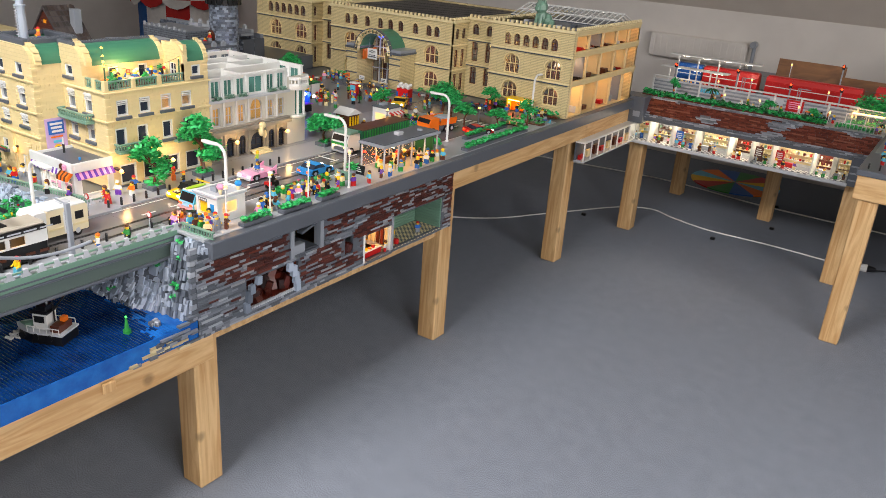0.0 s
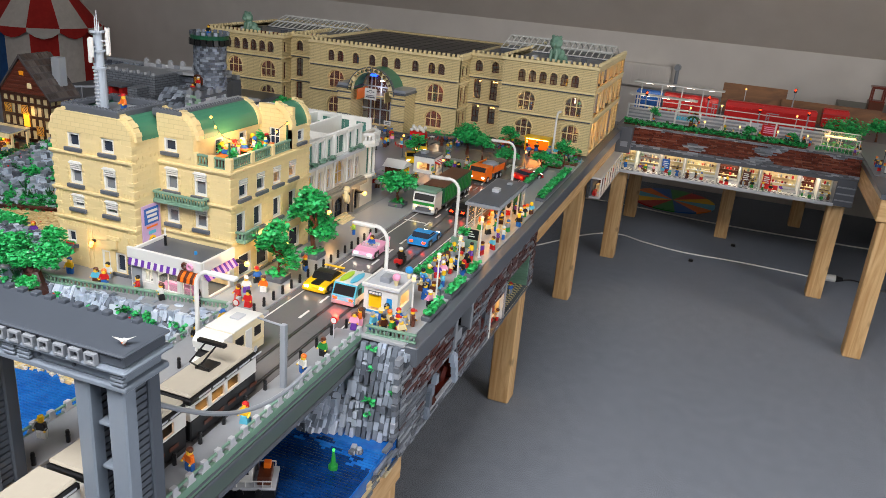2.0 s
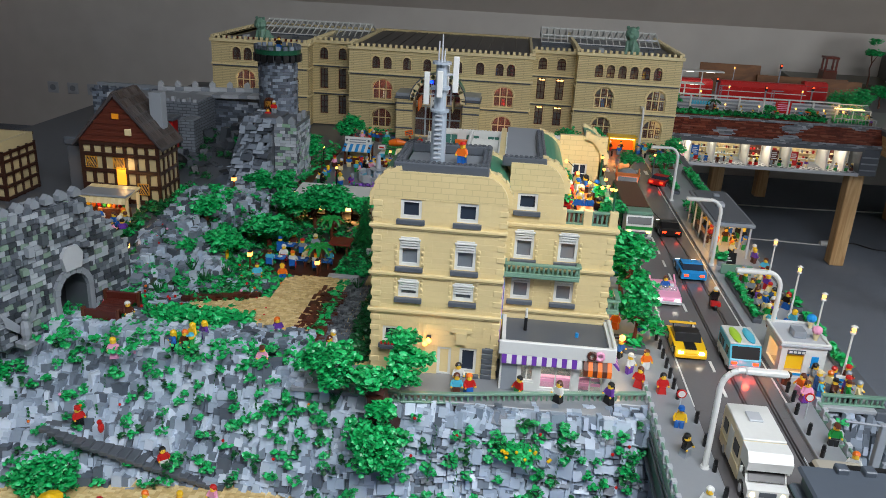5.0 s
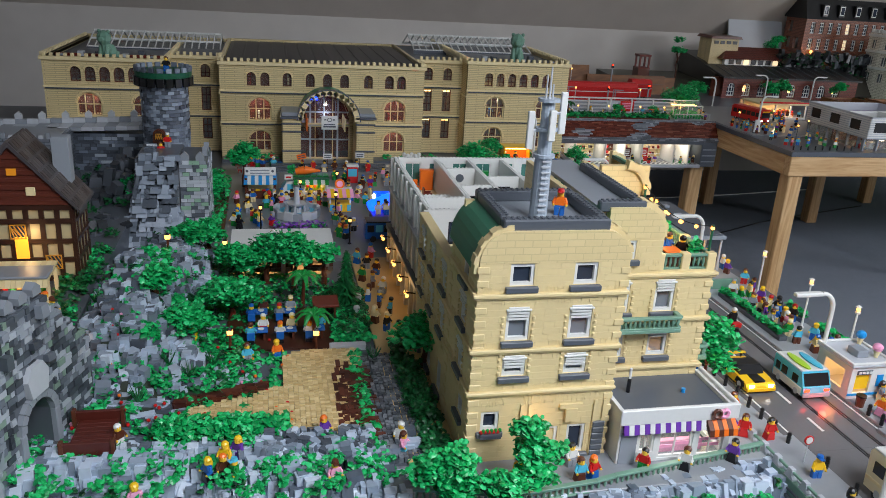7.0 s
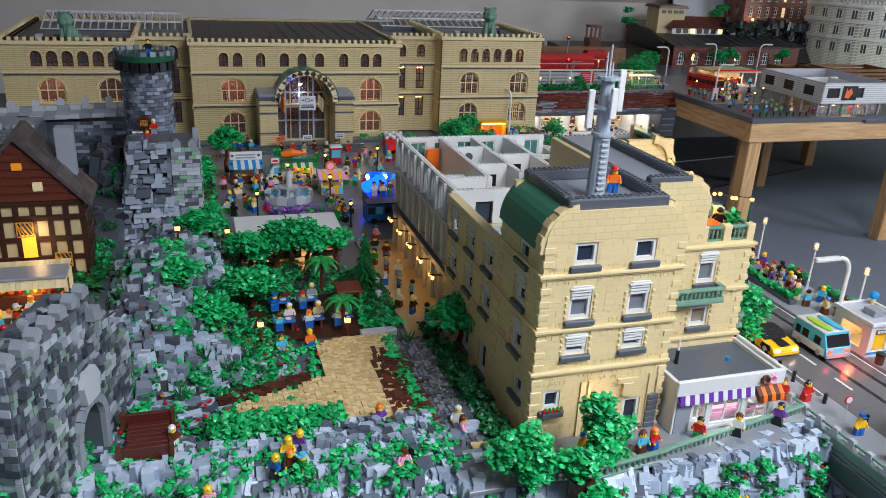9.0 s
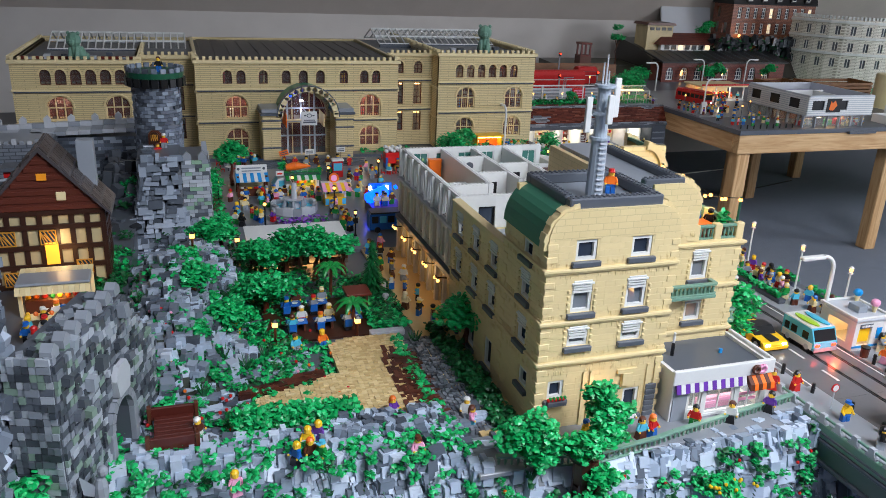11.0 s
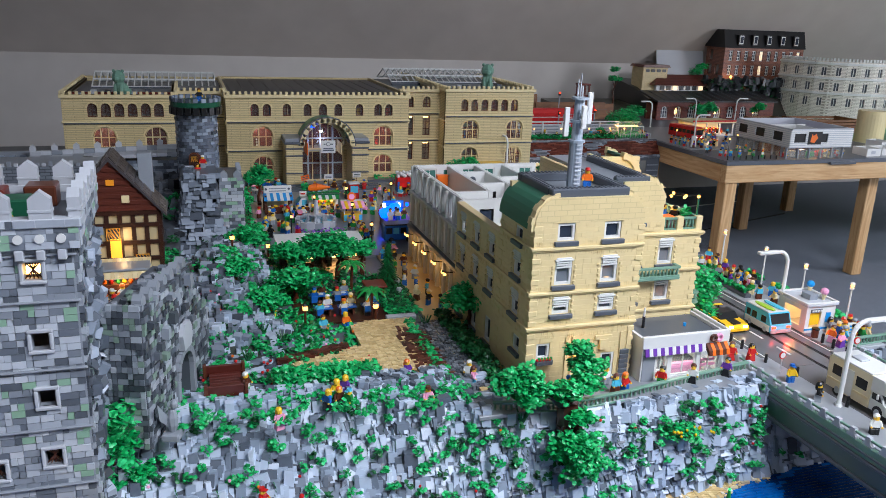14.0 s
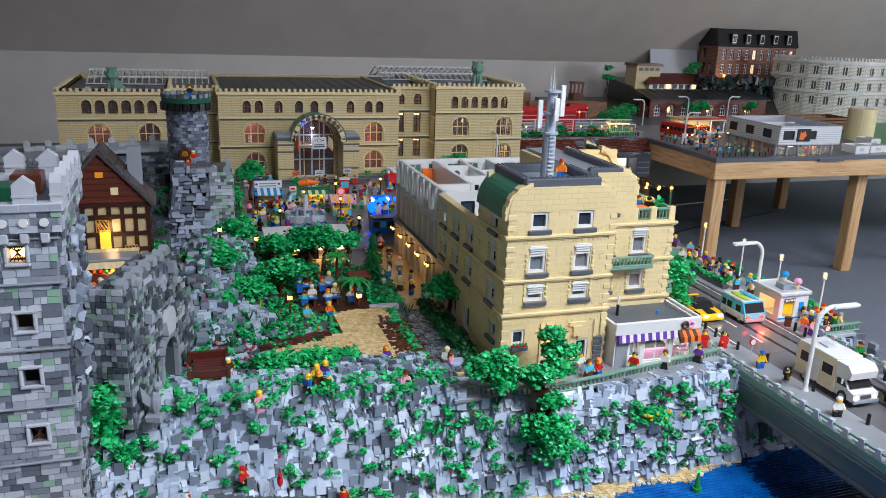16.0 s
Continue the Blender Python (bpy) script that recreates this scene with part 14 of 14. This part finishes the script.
for x, y, z, h, c in ((0.15, 4.95, 0.72, 0.29, 0.045), (0.86, 5.0, 0.86, 0.17, 0.06), (0.62, 4.48, T, 0.12, 0.05), (0.50, 4.42, T, 0.11, 0.045), (0.95, 4.40, T, 0.13, 0.045), (-0.02, 4.35, T, 0.11, 0.05), (-0.15, 4.25, T, 0.10, 0.05)):
    tree(x, y, z if y < 4.9 else z, h, c, 200, "small green plastic tree on the far layout", seed=int(abs(x) * 97) + 5, leaf=0.011, r_trunk=0.005)
Shape().prism([(4.86, T), (5.28, T), (5.28, 0.75), (4.98, 0.735)], "x", -0.26, 0.34).ob("embankment_west", plastic("olive_earth_plastic", "3a3a2a"), label="dark earth bank behind the tracks", kind="structure")

# ---- play tent ----
tn = site("play_tent", -6.2, 4.85, 0.0, "red and white striped round play tent with scalloped roof edge", "tent")
TR, TH = 0.385, 0.64
tr, tw = rough_surface("red_cloth", "a8201c", "b52822", 0.9, 30.0, 400.0, 0.3), rough_surface("white_cloth", "c9c4be", "d4cfc9", 0.9, 30.0, 400.0, 0.3)
tb_ = rough_surface("blue_cloth", "1d4f86", "235a98", 0.9, 30.0, 400.0, 0.3)
NS = 12
for k in range(NS):
    a0, a1 = 2 * math.pi * k / NS, 2 * math.pi * (k + 1) / NS
    s, r_, b_ = Shape(), Shape(), Shape()
    for j in range(4):
        p, q = a0 + (a1 - a0) * j / 4, a0 + (a1 - a0) * (j + 1) / 4
        c0, s0, c1, s1 = math.cos(p), math.sin(p), math.cos(q), math.sin(q)
        X, Y = -6.14, 4.85
        s.add([(X + TR * c0, Y + TR * s0, 0), (X + TR * c1, Y + TR * s1, 0), (X + TR * c1, Y + TR * s1, TH), (X + TR * c0, Y + TR * s0, TH), (X + (TR - 0.01) * c0, Y + (TR - 0.01) * s0, 0), (X + (TR - 0.01) * c1, Y + (TR - 0.01) * s1, 0), (X + (TR - 0.01) * c1, Y + (TR - 0.01) * s1, TH), (X + (TR - 0.01) * c0, Y + (TR - 0.01) * s0, TH)], [(0, 1, 2, 3), (7, 6, 5, 4)])
        E = TR + 0.06
        r_.add([(X + E * c0, Y + E * s0, TH), (X + E * c1, Y + E * s1, TH), (X, Y, TH + 0.52), (X + (E - 0.01) * c0, Y + (E - 0.01) * s0, TH - 0.008), (X + (E - 0.01) * c1, Y + (E - 0.01) * s1, TH - 0.008), (X, Y, TH + 0.51)], [(0, 1, 2), (5, 4, 3)])
        d0, d1 = 0.05 * math.sin(math.pi * j / 4) + 0.03, 0.05 * math.sin(math.pi * (j + 1) / 4) + 0.03
        b_.add([(X + E * c0, Y + E * s0, TH), (X + E * c1, Y + E * s1, TH), (X + E * c1, Y + E * s1, TH - d1), (X + E * c0, Y + E * s0, TH - d0), (X + (E - 0.006) * c0, Y + (E - 0.006) * s0, TH), (X + (E - 0.006) * c1, Y + (E - 0.006) * s1, TH), (X + (E - 0.006) * c1, Y + (E - 0.006) * s1, TH - d1), (X + (E - 0.006) * c0, Y + (E - 0.006) * s0, TH - d0)], [(3, 2, 1, 0), (4, 5, 6, 7), (2, 3, 7, 6)])
    mid = math.degrees((a0 + a1) / 2)
    s.ob("side_panel", tb_ if 230 < mid < 262 else (tr, tw)[k % 2], tn)
    r_.ob("roof_panel", (tr, tw)[k % 2], tn)
    b_.ob("scallop", (tw, tr)[k % 2], tn)

# ---- on the floor ----
mt = site("play_mat", -1.1, 5.05, 0.0, "round play mat of yellow, red, blue and green sectors", "play mat")
for k in range(12):
    a0, a1 = math.radians(k * 30 + 8), math.radians(k * 30 + 38)
    pts = [(-1.1, 5.05)] + [(-1.1 + 0.27 * math.cos(a0 + (a1 - a0) * j / 5), 5.05 + 0.27 * math.sin(a0 + (a1 - a0) * j / 5)) for j in range(6)]
    Shape().prism(pts, "z", 0.0, 0.008).ob("sector", (YELLOW, RED, GREEN, BLUE, ORANGE, AZURE)[k % 6], mt)


def smooth_line(pts, k=8):
    out = []
    for i in range(len(pts) - 1):
        p0, p1, p2, p3 = pts[max(0, i - 1)], pts[i], pts[i + 1], pts[min(len(pts) - 1, i + 2)]
        for j in range(k):
            t = j / k
            out.append(tuple(0.5 * (2 * b + (c - a) * t + (2 * a - 5 * b + 4 * c - d) * t * t + (3 * b - a - 3 * c + d) * t ** 3) for a, b, c, d in zip(p0, p1, p2, p3)))
    return out + [pts[-1]]


cb = site("mains_cable", -1.0, 3.9, 0.0, "white mains cable lying on the carpet with a plug", "cable")
Shape().pipe(smooth_line([(-2.6, 2.9, 0.005), (-1.957, 3.278, 0.005), (-1.695, 3.646, 0.005), (-1.468, 4.015, 0.005), (-1.31, 4.125, 0.005), (-1.166, 4.07, 0.005), (-0.951, 4.019, 0.005), (-0.635, 4.03, 0.005), (-0.30, 4.008, 0.006)]), 0.0035, 8).ob("white_lead", WHITE, cb)
Shape().rod((-0.30, 4.008, 0.016), (-0.20, 4.02, 0.016), 0.014, 0.020, 12).ob("plug", WHITE, cb, "white plastic plug")
Shape().rod((-0.20, 4.02, 0.016), (-0.165, 4.03, 0.016), 0.018, 0.010, 12).ob("socket", BLACK, cb)
Shape().pipe(smooth_line([(-0.165, 4.03, 0.012), (-0.095, 4.08, 0.004), (0.05, 4.0, 0.004), (0.5, 4.2, 0.004), (1.4, 4.5, 0.004)]), 0.0035, 8).ob("black_lead", BLACK, cb)
Shape().pipe(smooth_line([(-2.4, 4.6, 0.005), (-1.5, 4.75, 0.005), (-0.8, 4.68, 0.005), (0.2, 4.72, 0.005), (1.3, 4.9, 0.005)]), 0.004, 8).ob("mains_cable", WHITE, label="second white cable lying further back on the carpet", category="cable")
for x, y in ((-0.90, 3.905), (-0.78, 4.50), (-0.77, 4.72), (-1.55, 3.76), (-0.70, 4.30)):
    Shape().box(x - 0.012, y - 0.010, 0, x + 0.012, y + 0.010, 0.014, 0, 0.003).ob("cable_clip", BLACK, label="small black clip on the carpet", category="clip", group="cable clips")

# the toy figures of the far tables, joined
crowd_far = Shape()
tones = list(COLOURS) + ["skin"]
for key, m in far_figures:
    me = figure_mesh(*key)
    slots = [tones.index(key[0]), tones.index(key[1]), len(tones) - 1, tones.index(key[2])]
    o_ = len(crowd_far.v)
    crowd_far.v += [tuple(m @ v.co) for v in me.vertices]
    for p in me.polygons:
        crowd_far.f.append(tuple(o_ + i for i in p.vertices))
        crowd_far.m.append(slots[p.material_index])
crowd_far.ob("toy_figure_crowd", list(COLOURS.values()) + [SKIN], label="crowd of small toy figures in coloured clothes on far tables", category="toy figures", kind="stuff")
